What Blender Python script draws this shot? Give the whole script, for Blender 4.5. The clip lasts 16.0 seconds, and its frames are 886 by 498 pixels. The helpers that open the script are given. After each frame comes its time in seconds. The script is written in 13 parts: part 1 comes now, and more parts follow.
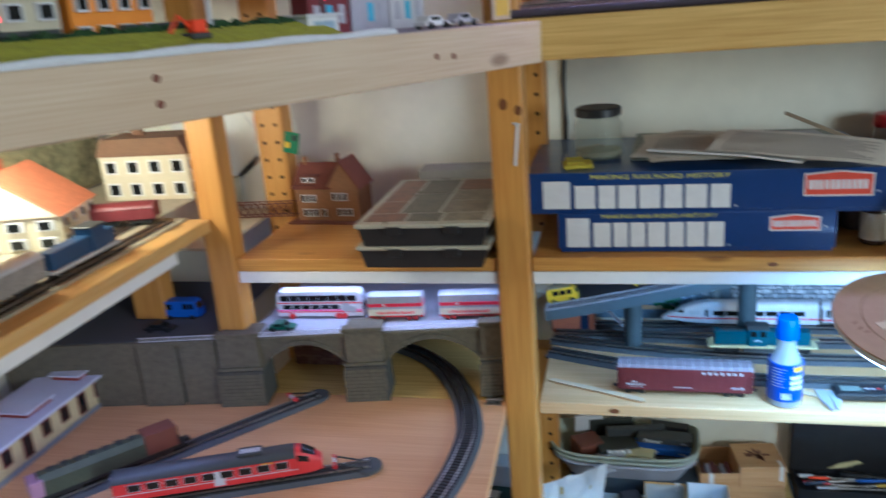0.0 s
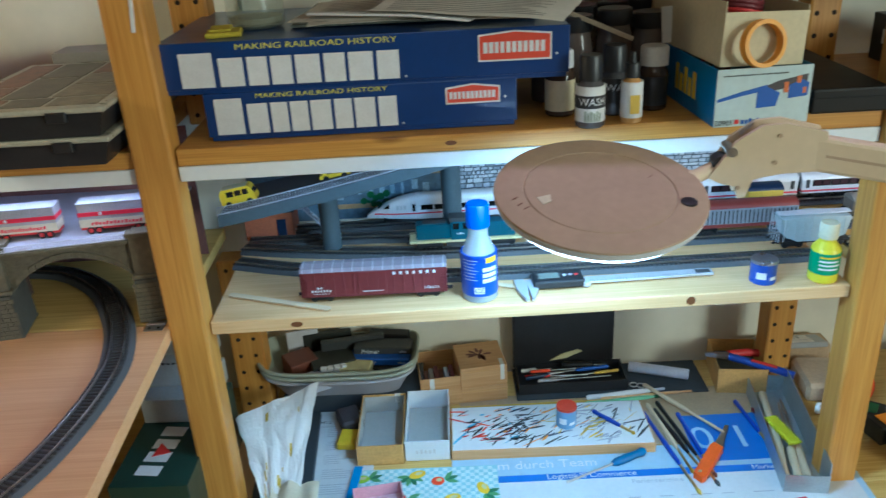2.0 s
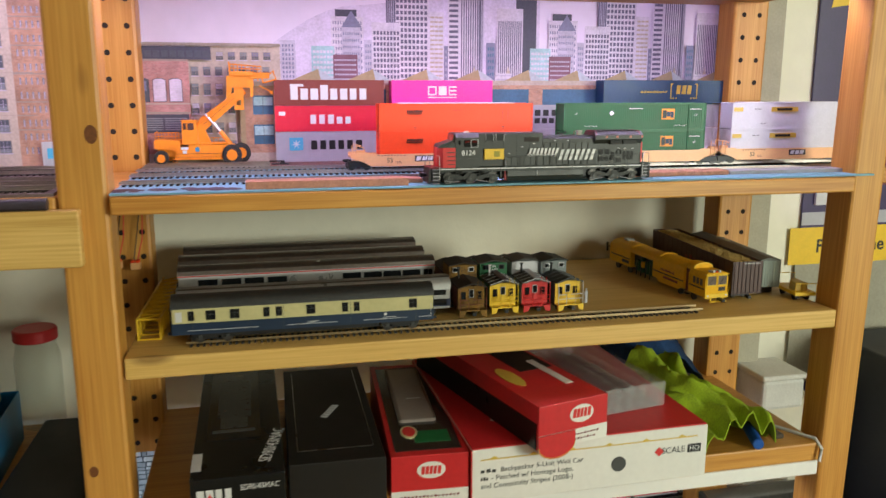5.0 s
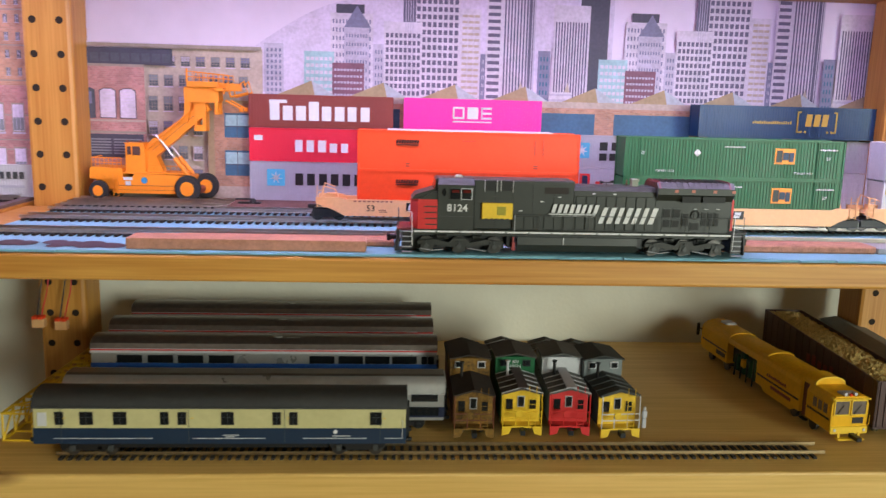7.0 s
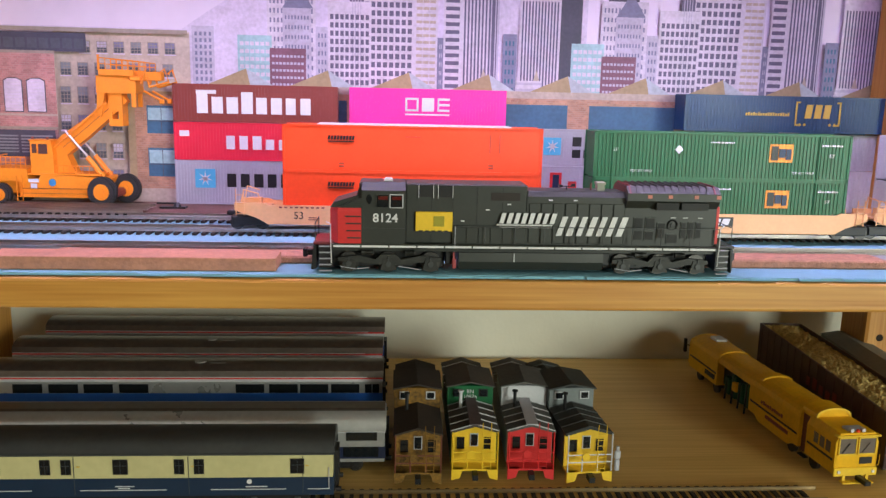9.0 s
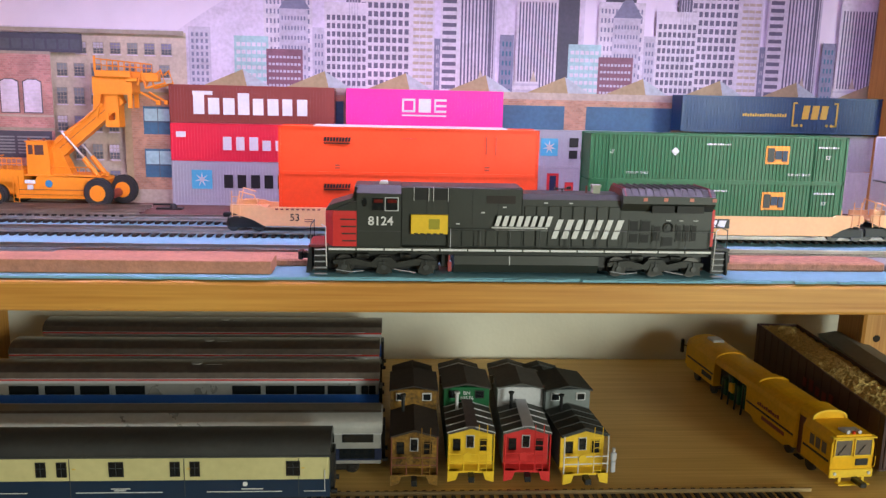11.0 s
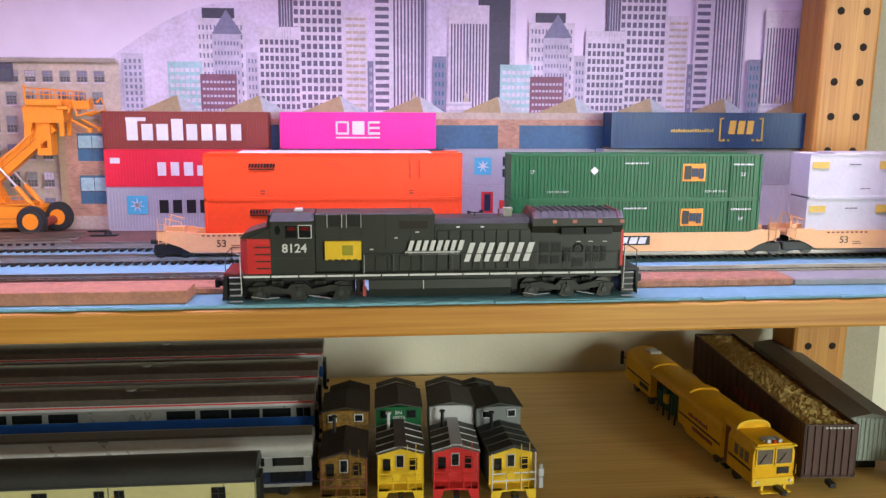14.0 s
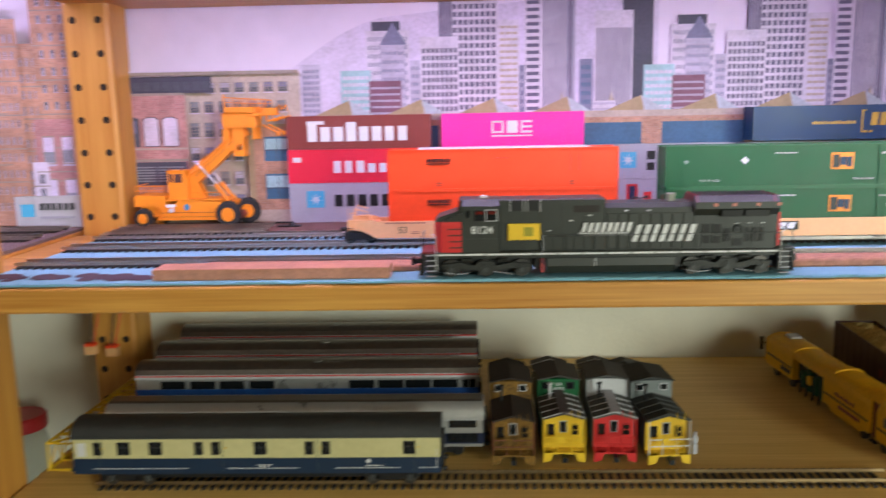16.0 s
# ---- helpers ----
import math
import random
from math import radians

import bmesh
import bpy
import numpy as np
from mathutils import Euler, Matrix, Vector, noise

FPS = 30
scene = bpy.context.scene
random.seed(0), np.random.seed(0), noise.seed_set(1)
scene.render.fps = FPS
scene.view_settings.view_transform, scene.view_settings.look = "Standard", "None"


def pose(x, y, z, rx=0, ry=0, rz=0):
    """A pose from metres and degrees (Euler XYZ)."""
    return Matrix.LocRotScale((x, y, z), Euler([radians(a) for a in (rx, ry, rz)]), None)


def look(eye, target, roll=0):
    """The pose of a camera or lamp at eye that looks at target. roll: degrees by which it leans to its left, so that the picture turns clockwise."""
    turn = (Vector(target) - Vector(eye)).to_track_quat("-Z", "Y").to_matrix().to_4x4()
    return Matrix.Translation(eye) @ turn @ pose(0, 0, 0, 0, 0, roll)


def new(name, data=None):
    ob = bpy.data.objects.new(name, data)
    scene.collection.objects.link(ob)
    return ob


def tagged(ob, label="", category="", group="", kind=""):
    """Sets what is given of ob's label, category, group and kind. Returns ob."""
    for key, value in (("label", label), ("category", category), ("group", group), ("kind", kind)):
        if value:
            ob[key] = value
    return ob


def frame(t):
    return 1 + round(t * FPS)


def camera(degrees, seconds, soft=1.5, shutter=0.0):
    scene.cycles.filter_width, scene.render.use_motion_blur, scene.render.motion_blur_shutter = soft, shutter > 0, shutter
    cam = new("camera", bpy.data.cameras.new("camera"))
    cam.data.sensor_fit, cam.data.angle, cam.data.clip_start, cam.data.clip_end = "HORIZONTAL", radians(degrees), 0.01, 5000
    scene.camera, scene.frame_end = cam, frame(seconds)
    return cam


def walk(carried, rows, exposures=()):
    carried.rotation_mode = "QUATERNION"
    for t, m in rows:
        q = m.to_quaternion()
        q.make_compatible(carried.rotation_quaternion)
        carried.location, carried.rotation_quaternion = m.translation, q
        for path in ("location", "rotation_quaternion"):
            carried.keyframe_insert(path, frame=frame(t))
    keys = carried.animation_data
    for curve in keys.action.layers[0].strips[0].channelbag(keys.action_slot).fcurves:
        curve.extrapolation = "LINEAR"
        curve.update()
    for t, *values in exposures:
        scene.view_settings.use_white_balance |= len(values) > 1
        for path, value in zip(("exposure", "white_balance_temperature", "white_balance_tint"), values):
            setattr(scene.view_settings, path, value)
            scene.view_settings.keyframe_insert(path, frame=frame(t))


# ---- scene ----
cam = camera(57.6, 16.0, soft=1.4, shutter=0.4)
PATH = [
    (0, (0.143, -0.093, 1.515), (-0.309, 1.759, 0.91), -4.6),
    (0.5, (0.169, -0.014, 1.474), (0.008, 1.851, 0.77), -4.4),
    (1, (0.224, 0.032, 1.442), (0.149, 1.88, 0.68), -4.2),
    (1.5, (0.266, 0.06, 1.417), (0.23, 1.894, 0.62), -3.8),
    (2, (0.309, 0.083, 1.41), (0.322, 1.906, 0.587), -3.2),
    (2.5, (0.395, 0.093, 1.455), (0.5, 1.935, 0.684), -2.9),
    (3, (0.464, 0.111, 1.539), (0.811, 1.98, 0.916), -3.2),
    (3.5, (0.591, 0.125, 1.564), (1.169, 1.967, 1.041), -2.6),
    (4, (0.836, 0.119, 1.576), (1.342, 1.996, 1.106), -2.0),
    (4.5, (0.93, 0.142, 1.586), (1.407, 2.035, 1.152), -0.6),
    (4.7, (0.976, 0.152, 1.588), (1.449, 2.051, 1.174), -0.3),
    (6.8, (1.195, 0.423, 1.593), (1.324, 2.386, 1.232), 1.5),
    (7, (1.21, 0.439, 1.593), (1.338, 2.403, 1.238), 1.5),
    (7.5, (1.237, 0.486, 1.591), (1.371, 2.452, 1.246), 1.5),
    (8, (1.245, 0.517, 1.584), (1.377, 2.481, 1.229), 1.4),
    (8.5, (1.253, 0.526, 1.589), (1.384, 2.488, 1.226), 1.4),
    (9, (1.259, 0.533, 1.591), (1.388, 2.495, 1.221), 1.3),
    (11.5, (1.263, 0.534, 1.597), (1.394, 2.494, 1.221), 1.3),
    (12, (1.268, 0.535, 1.605), (1.406, 2.496, 1.237), 1.2),
    (12.5, (1.277, 0.533, 1.609), (1.427, 2.494, 1.249), 1.1),
    (13, (1.293, 0.523, 1.611), (1.46, 2.485, 1.259), 0.7),
    (13.5, (1.299, 0.52, 1.608), (1.478, 2.481, 1.257), 0.5),
    (14, (1.299, 0.524, 1.605), (1.483, 2.484, 1.253), 0.3),
    (14.5, (1.305, 0.532, 1.602), (1.489, 2.492, 1.25), 0.3),
    (15, (1.322, 0.538, 1.605), (1.453, 2.504, 1.26), 0.0),
    (15.5, (1.302, 0.51, 1.607), (1.377, 2.481, 1.271), -0.3),
    (16, (1.247, 0.459, 1.602), (1.181, 2.429, 1.261), -1.1),
]
walk(cam, [(t, look(eye, target, roll)) for t, eye, target, roll in PATH],
     exposures=[(0, -0.24, 4850, 6), (1.5, -0.27, 4950, 0), (2.2, -0.3, 5500, -3), (2.7, -0.28, 5850, 0), (3.5, -0.16, 6400, 1), (4.2, -0.25, 6350, 1), (7, -0.33, 5950, 2), (16, -0.33, 5950, 2)])

# ---- world, lights, exposure ----
world = bpy.data.worlds.new("world")
scene.world = world
world.use_nodes = True
world.node_tree.nodes["Background"].inputs[0].default_value = (0.75, 0.85, 1.0, 1)
world.node_tree.nodes["Background"].inputs[1].default_value = 0.12


def area(name, eye, target, sx, sy, watts, colour):
    light = bpy.data.lights.new(name, "AREA")
    light.shape, light.size, light.size_y = "RECTANGLE", sx, sy
    light.energy, light.color = watts, colour
    ob = new(name, light)
    ob.matrix_world = look(eye, target)
    return ob


# daylight through the window behind the camera, and an added, unseen overhead fill
area("window_light", (3.09, -1.86, 1.78), (1.0, 1.3, 1.30), 0.90, 1.0, 89, (1.0, 0.98, 0.82))
area("ceiling_light", (0.4, -0.5, 2.36), (0.4, 0.2, 0), 0.9, 0.9, 5, (1.0, 0.93, 0.80))
# light strips under the shelves
area("strip_deck", (1.30, 1.035, 1.702), (1.30, 1.13, 1.48), 0.84, 0.02, 2.55, (0.87, 0.64, 1.06))
area("strip_deck", (0.42, 1.10, 1.80), (0.42, 1.22, 1.48), 0.80, 0.02, 3.0, (0.89, 0.65, 1.06))
area("strip_bench", (0.43, 1.04, 1.096), (0.43, 1.10, 0.90), 0.80, 0.012, 0.75, (0.40, 0.66, 1.0))
area("strip_viaduct", (-0.25, 1.06, 1.096), (-0.25, 1.07, 0.90), 0.38, 0.012, 0.45, (0.60, 0.66, 1.0))
area("strip_wing", (-0.503, 0.50, 1.1695), (-0.503, 0.501, 0.90), 0.02, 0.78, 1.2, (0.52, 0.56, 1.0))
area("strip_freight", (1.30, 1.04, 1.096), (1.30, 1.12, 0.90), 0.76, 0.012, 1.0, (0.85, 0.82, 1.0))
area("magnifier_lamp_light", (0.471, 0.832, 1.108), (0.48, 0.93, 0.55), 0.14, 0.14, 4.2, (0.36, 0.66, 1.0))
area("corner_lamp_light", (-0.70, 0.75, 1.41), (-0.64, 1.25, 1.20), 0.25, 0.1, 3.0, (1.0, 0.85, 0.55))

# ---- materials ----
def nodes_of(name):
    m = bpy.data.materials.new(name)
    m.use_nodes = True
    nt = m.node_tree
    return m, nt, nt.nodes["Principled BSDF"]


def mat(name, rgb, rough=0.5, metal=0.0, vary=0.12, scale=40.0, bump=0.0, bump_scale=None, alpha=1.0, glass=0.0, coat=0.0, emit=0.0, spec=0.5, rand=0.0):
    """Plain surface: colour with two scales of variation and a fine relief."""
    m, nt, b = nodes_of(name)
    L, N = nt.links.new, nt.nodes.new
    tc = N("ShaderNodeTexCoord")
    n1, n2 = N("ShaderNodeTexNoise"), N("ShaderNodeTexNoise")
    n1.inputs["Scale"].default_value, n1.inputs["Detail"].default_value = scale, 4
    n2.inputs["Scale"].default_value, n2.inputs["Detail"].default_value = scale * 7, 3
    add = N("ShaderNodeMath"); add.operation = "ADD"
    L(tc.outputs["Object"], n1.inputs["Vector"]); L(tc.outputs["Object"], n2.inputs["Vector"])
    L(n1.outputs["Fac"], add.inputs[0]); L(n2.outputs["Fac"], add.inputs[1])
    ramp = N("ShaderNodeMapRange")
    ramp.inputs["From Min"].default_value, ramp.inputs["From Max"].default_value = 0.6, 1.4
    ramp.inputs["To Min"].default_value, ramp.inputs["To Max"].default_value = 1 - vary, 1 + vary
    L(add.outputs[0], ramp.inputs["Value"])
    fac = ramp.outputs[0]
    if rand:
        oi = N("ShaderNodeObjectInfo"); r2 = N("ShaderNodeMapRange"); mu = N("ShaderNodeMath"); mu.operation = "MULTIPLY"
        r2.inputs["To Min"].default_value, r2.inputs["To Max"].default_value = 1 - rand, 1 + rand
        L(oi.outputs["Random"], r2.inputs["Value"]); L(r2.outputs[0], mu.inputs[0]); L(fac, mu.inputs[1])
        fac = mu.outputs[0]
    mix = N("ShaderNodeVectorMath"); mix.operation = "SCALE"
    mix.inputs[0].default_value = rgb
    L(fac, mix.inputs["Scale"]); L(mix.outputs[0], b.inputs["Base Color"])
    rr = N("ShaderNodeMapRange")
    rr.inputs["To Min"].default_value, rr.inputs["To Max"].default_value = max(0.02, rough - 0.1), min(1, rough + 0.1)
    L(n1.outputs["Fac"], rr.inputs["Value"]); L(rr.outputs[0], b.inputs["Roughness"])
    b.inputs["Metallic"].default_value = metal
    b.inputs["Specular IOR Level"].default_value = spec
    if alpha < 1: b.inputs["Alpha"].default_value = alpha
    if glass: b.inputs["Transmission Weight"].default_value = glass
    if coat: b.inputs["Coat Weight"].default_value = coat
    if emit:
        b.inputs["Emission Color"].default_value = (*rgb, 1); b.inputs["Emission Strength"].default_value = emit
    if bump:
        bn, n3 = N("ShaderNodeBump"), N("ShaderNodeTexNoise")
        n3.inputs["Scale"].default_value, n3.inputs["Detail"].default_value = bump_scale or scale * 12, 5
        bn.inputs["Strength"].default_value, bn.inputs["Distance"].default_value = bump, 0.001
        L(tc.outputs["Object"], n3.inputs["Vector"]); L(n3.outputs["Fac"], bn.inputs["Height"]); L(bn.outputs[0], b.inputs["Normal"])
    return m


def wood(name, light, dark, axis=0, rough=0.45, scale=1.0, knots=True):
    """Pine: long grain along axis, growth rings, a few knots, satin varnish."""
    m, nt, b = nodes_of(name)
    L, N = nt.links.new, nt.nodes.new
    tc, mp = N("ShaderNodeTexCoord"), N("ShaderNodeMapping")
    s = [38 * scale] * 3
    s[axis] = 1.6 * scale
    mp.inputs["Scale"].default_value = s
    L(tc.outputs["Object"], mp.inputs["Vector"])
    n1 = N("ShaderNodeTexNoise"); n1.inputs["Scale"].default_value, n1.inputs["Detail"].default_value, n1.inputs["Distortion"].default_value = 1.0, 3, 0.6
    L(mp.outputs[0], n1.inputs["Vector"])
    w = N("ShaderNodeMath"); w.operation = "MULTIPLY"; w.inputs[1].default_value = 26
    sn = N("ShaderNodeMath"); sn.operation = "SINE"
    L(n1.outputs["Fac"], w.inputs[0]); L(w.outputs[0], sn.inputs[0])
    mp2 = N("ShaderNodeMapping"); s2 = [420] * 3; s2[axis] = 9
    mp2.inputs["Scale"].default_value = s2
    n2 = N("ShaderNodeTexNoise"); n2.inputs["Scale"].default_value, n2.inputs["Detail"].default_value = 1, 3
    L(tc.outputs["Object"], mp2.inputs["Vector"]); L(mp2.outputs[0], n2.inputs["Vector"])
    n3 = N("ShaderNodeTexNoise"); n3.inputs["Scale"].default_value = 4
    L(tc.outputs["Object"], n3.inputs["Vector"])
    a1 = N("ShaderNodeMath"); a1.operation = "MULTIPLY_ADD"; a1.inputs[1].default_value = 0.085
    L(sn.outputs[0], a1.inputs[0]); L(n2.outputs["Fac"], a1.inputs[2])
    a2 = N("ShaderNodeMath"); a2.operation = "MULTIPLY_ADD"; a2.inputs[1].default_value = 0.5; 
    L(n3.outputs["Fac"], a2.inputs[0]); L(a1.outputs[0], a2.inputs[2])
    cr = N("ShaderNodeValToRGB")
    cr.color_ramp.elements[0].position, cr.color_ramp.elements[1].position = 0.45, 1.0
    cr.color_ramp.elements[0].color, cr.color_ramp.elements[1].color = (*dark, 1), (*light, 1)
    L(a2.outputs[0], cr.inputs["Fac"])
    col = cr.outputs[0]
    if knots:
        mp3 = N("ShaderNodeMapping"); s3 = [13] * 3; s3[axis] = 5.0
        mp3.inputs["Scale"].default_value = s3
        vo = N("ShaderNodeTexVoronoi"); vo.inputs["Scale"].default_value = 1.0
        L(tc.outputs["Object"], mp3.inputs["Vector"]); L(mp3.outputs[0], vo.inputs["Vector"])
        kr = N("ShaderNodeMapRange"); kr.inputs["From Min"].default_value, kr.inputs["From Max"].default_value = 0.06, 0.13
        kr.inputs["To Min"].default_value, kr.inputs["To Max"].default_value = 0.75, 0.0
        L(vo.outputs["Distance"], kr.inputs["Value"])
        mx = N("ShaderNodeMix"); mx.data_type = "RGBA"
        mx.inputs["B"].default_value = (dark[0] * 0.35, dark[1] * 0.28, dark[2] * 0.25, 1)
        L(kr.outputs[0], mx.inputs["Factor"]); L(col, mx.inputs["A"]); col = mx.outputs["Result"]
    L(col, b.inputs["Base Color"])
    b.inputs["Roughness"].default_value = rough
    bn = N("ShaderNodeBump"); bn.inputs["Strength"].default_value, bn.inputs["Distance"].default_value = 0.12, 0.001
    L(n2.outputs["Fac"], bn.inputs["Height"]); L(bn.outputs[0], b.inputs["Normal"])
    return m


PINE_L, PINE_D = (0.62, 0.32, 0.066), (0.43, 0.175, 0.026)
pine_x = wood("oiled_pine_x", PINE_L, PINE_D, 0)
pine_z = wood("oiled_pine_z", PINE_L, PINE_D, 2, scale=0.9)
raw_x = wood("raw_pine_x", (0.71, 0.48, 0.150), (0.51, 0.30, 0.065), 0, 0.6)
coach_pine = wood("pale_coach_shelf_pine", (0.72, 0.47, 0.145), (0.54, 0.32, 0.068), 0, 0.5)
bench_pine = wood("pale_bench_pine_x", (0.76, 0.52, 0.265), (0.60, 0.37, 0.155), 0, 0.6)
raw_z = wood("raw_pine_z", (0.70, 0.50, 0.28), (0.52, 0.32, 0.14), 2, 0.6)
wall_paint = mat("cream_wall_paint", (0.82, 0.79, 0.66), 0.85, vary=0.05, scale=5, bump=0.25, bump_scale=260)
white_paint = mat("white_paint", (0.80, 0.80, 0.78), 0.5, vary=0.04, scale=12)
hole_dark = mat("dark_hole", (0.02, 0.012, 0.006), 0.9)
black_plastic = mat("black_plastic", (0.02, 0.02, 0.022), 0.4, vary=0.2)
mid_grey = mat("grey_plastic", (0.22, 0.23, 0.24), 0.5)
steel = mat("steel", (0.55, 0.55, 0.55), 0.3, 1.0)
wheel_m = mat("blackened_wheel", (0.09, 0.085, 0.08), 0.35, 0.8)
brass = mat("brass", (0.70, 0.52, 0.22), 0.35, 1.0)
rail_metal = mat("nickel_rail", (0.60, 0.55, 0.50), 0.32, 1.0)
sleeper_m = mat("dark_brown_sleeper", (0.022, 0.016, 0.013), 0.7, rand=0.2)

# ---- building helpers ----
class Mesh:
    """Gathers boxes, tubes and sheets into one bmesh."""

    def __init__(self):
        self.bm = bmesh.new()

    def _add(self, other, m=None):
        if m is not None:
            bmesh.ops.transform(other, matrix=m, verts=other.verts)
        me = bpy.data.meshes.new("tmp")
        other.to_mesh(me); other.free()
        self.bm.from_mesh(me)
        bpy.data.meshes.remove(me)
        return self

    def box(self, x0, x1, y0, y1, z0, z1, bevel=0.0, m=None, seg=1):
        o = bmesh.new()
        bmesh.ops.create_cube(o, size=1.0)
        bmesh.ops.transform(o, matrix=Matrix.Translation(((x0 + x1) / 2, (y0 + y1) / 2, (z0 + z1) / 2)) @ Matrix.Diagonal((abs(x1 - x0), abs(y1 - y0), abs(z1 - z0), 1)), verts=o.verts)
        if bevel:
            bmesh.ops.bevel(o, geom=o.edges[:], offset=bevel, segments=seg, affect="EDGES", profile=0.5)
        return self._add(o, m)

    def cyl(self, x, y, z, r, h, axis="z", n=16, r2=None, m=None, bevel=0.0):
        """A cylinder or cone from its base centre along axis."""
        o = bmesh.new()
        bmesh.ops.create_cone(o, cap_ends=True, segments=n, radius1=r, radius2=r if r2 is None else r2, depth=h)
        bmesh.ops.translate(o, verts=o.verts, vec=(0, 0, h / 2))
        if bevel:
            bmesh.ops.bevel(o, geom=[e for e in o.edges if len([f for f in e.link_faces if len(f.verts) > 4]) == 1], offset=bevel, segments=2, affect="EDGES")
        t = {"z": Matrix(), "x": Matrix.Rotation(radians(90), 4, "Y"), "y": Matrix.Rotation(radians(-90), 4, "X")}[axis]
        return self._add(o, (m or Matrix()) @ Matrix.Translation((x, y, z)) @ t)

    def lathe(self, profile, n=20, m=None):
        """Turned round z: rows of (radius, height)."""
        o = bmesh.new()
        rings = [[o.verts.new((r * math.cos(2 * math.pi * i / n), r * math.sin(2 * math.pi * i / n), z)) for i in range(n)] for r, z in profile]
        for a, b in zip(rings, rings[1:]):
            for i in range(n):
                o.faces.new((a[i], a[(i + 1) % n], b[(i + 1) % n], b[i]))
        o.faces.new(rings[0][::-1]); o.faces.new(rings[-1])
        return self._add(o, m)

    def prism(self, outline, y0, y1, m=None):
        """An outline in (x, z) drawn out from y0 to y1."""
        o = bmesh.new()
        a = [o.verts.new((x, y0, z)) for x, z in outline]
        b = [o.verts.new((x, y1, z)) for x, z in outline]
        k = len(a)
        o.faces.new(a); o.faces.new(b[::-1])
        for i in range(k):
            o.faces.new((a[(i + 1) % k], a[i], b[i], b[(i + 1) % k]))
        bmesh.ops.recalc_face_normals(o, faces=o.faces[:])
        return self._add(o, m)

    def tube(self, points, r, n=6, m=None):
        """A round rod along points."""
        o = bmesh.new()
        pts = [Vector(p) for p in points]
        rings = []
        for i, p in enumerate(pts):
            d = (pts[min(i + 1, len(pts) - 1)] - pts[max(i - 1, 0)]).normalized()
            q = d.to_track_quat("Z", "Y")
            rings.append([o.verts.new(p + q @ Vector((r * math.cos(2 * math.pi * k / n), r * math.sin(2 * math.pi * k / n), 0))) for k in range(n)])
        for a, b in zip(rings, rings[1:]):
            for k in range(n):
                o.faces.new((a[k], a[(k + 1) % n], b[(k + 1) % n], b[k]))
        o.faces.new(rings[0][::-1]); o.faces.new(rings[-1])
        return self._add(o, m)

    def grid(self, f, nu, nv, thick=0.0, m=None):
        """A sheet f(u, v) -> point, u and v from 0 to 1, with a thickness."""
        o = bmesh.new()
        vs = [[o.verts.new(f(i / nu, j / nv)) for j in range(nv + 1)] for i in range(nu + 1)]
        for i in range(nu):
            for j in range(nv):
                o.faces.new((vs[i][j], vs[i + 1][j], vs[i + 1][j + 1], vs[i][j + 1]))
        if thick:
            bmesh.ops.recalc_face_normals(o, faces=o.faces[:])
            bmesh.ops.solidify(o, geom=o.faces[:], thickness=thick)
        return self._add(o, m)


def part(name, mesh, material, parent=None, label="", smooth=False, m=None):
    """Links a Mesh as one object, under a thing or under a part."""
    me = bpy.data.meshes.new(name)
    mesh.bm.to_mesh(me); mesh.bm.free()
    me.materials.append(material)
    if smooth:
        for p in me.polygons: p.use_smooth = True
        me.set_sharp_from_angle(angle=radians(38))
    ob = new(name, me)
    if parent: ob.parent = parent
    if m is not None: ob.matrix_basis = m
    if label: tagged(ob, label)
    return ob


def thing(name, label, category, m=None, group="", kind=""):
    ob = new(name)
    ob.empty_display_size = 0.02
    if m is not None: ob.matrix_basis = m
    return tagged(ob, label, category, group, kind)


def solid(name, mesh, material, label, category, m=None, group="", kind="", smooth=False):
    return tagged(part(name, mesh, material, None, "", smooth, m), label, category, group, kind)


def text_mesh(body, size, depth=0.0002, align="CENTER", shear=0.0, bold=0.0, xs=1.0):
    """Letters in the xz plane facing -y, centred on the origin."""
    cu = bpy.data.curves.new("text", "FONT")
    cu.body, cu.size, cu.align_x, cu.align_y, cu.extrude, cu.shear, cu.offset = body, size, align, "CENTER", depth, shear, bold
    cu.resolution_u = 3
    ob = bpy.data.objects.new("text", cu)
    me = bpy.data.meshes.new_from_object(ob)
    bpy.data.objects.remove(ob); bpy.data.curves.remove(cu)
    me.transform(Matrix.Rotation(radians(90), 4, "X") @ Matrix.Diagonal((xs, 1, 1, 1)))
    return me


def letters(name, body, size, material, parent, m, label="", **k):
    me = text_mesh(body, size, **k)
    me.materials.append(material)
    ob = new(name, me)
    ob.parent, ob.matrix_basis = parent, m
    if label: tagged(ob, label)
    return ob

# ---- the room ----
# darkened beige for the unseen walls, added to hold back bounced fill
low_bounce_paint = mat("low_bounce_beige", (0.36, 0.32, 0.26), 0.9, vary=0.06, scale=4)
WALL_Y = 1.355
solid("floor", Mesh().box(-2.2, 3.6, -1.9, WALL_Y, -0.1, 0.0), wood("floor_boards", (0.45, 0.28, 0.14), (0.30, 0.17, 0.08), 0), "brown wooden floor of the hobby room", "floor", kind="structure")
solid("ceiling", Mesh().box(-2.2, 3.6, -1.9, WALL_Y, 2.4, 2.5), white_paint, "plain white ceiling", "ceiling", kind="structure")
solid("wall_north", Mesh().box(-2.2, 3.6, WALL_Y, WALL_Y + 0.1, 0, 2.4), wall_paint, "cream painted wall behind the shelves", "wall", kind="structure")
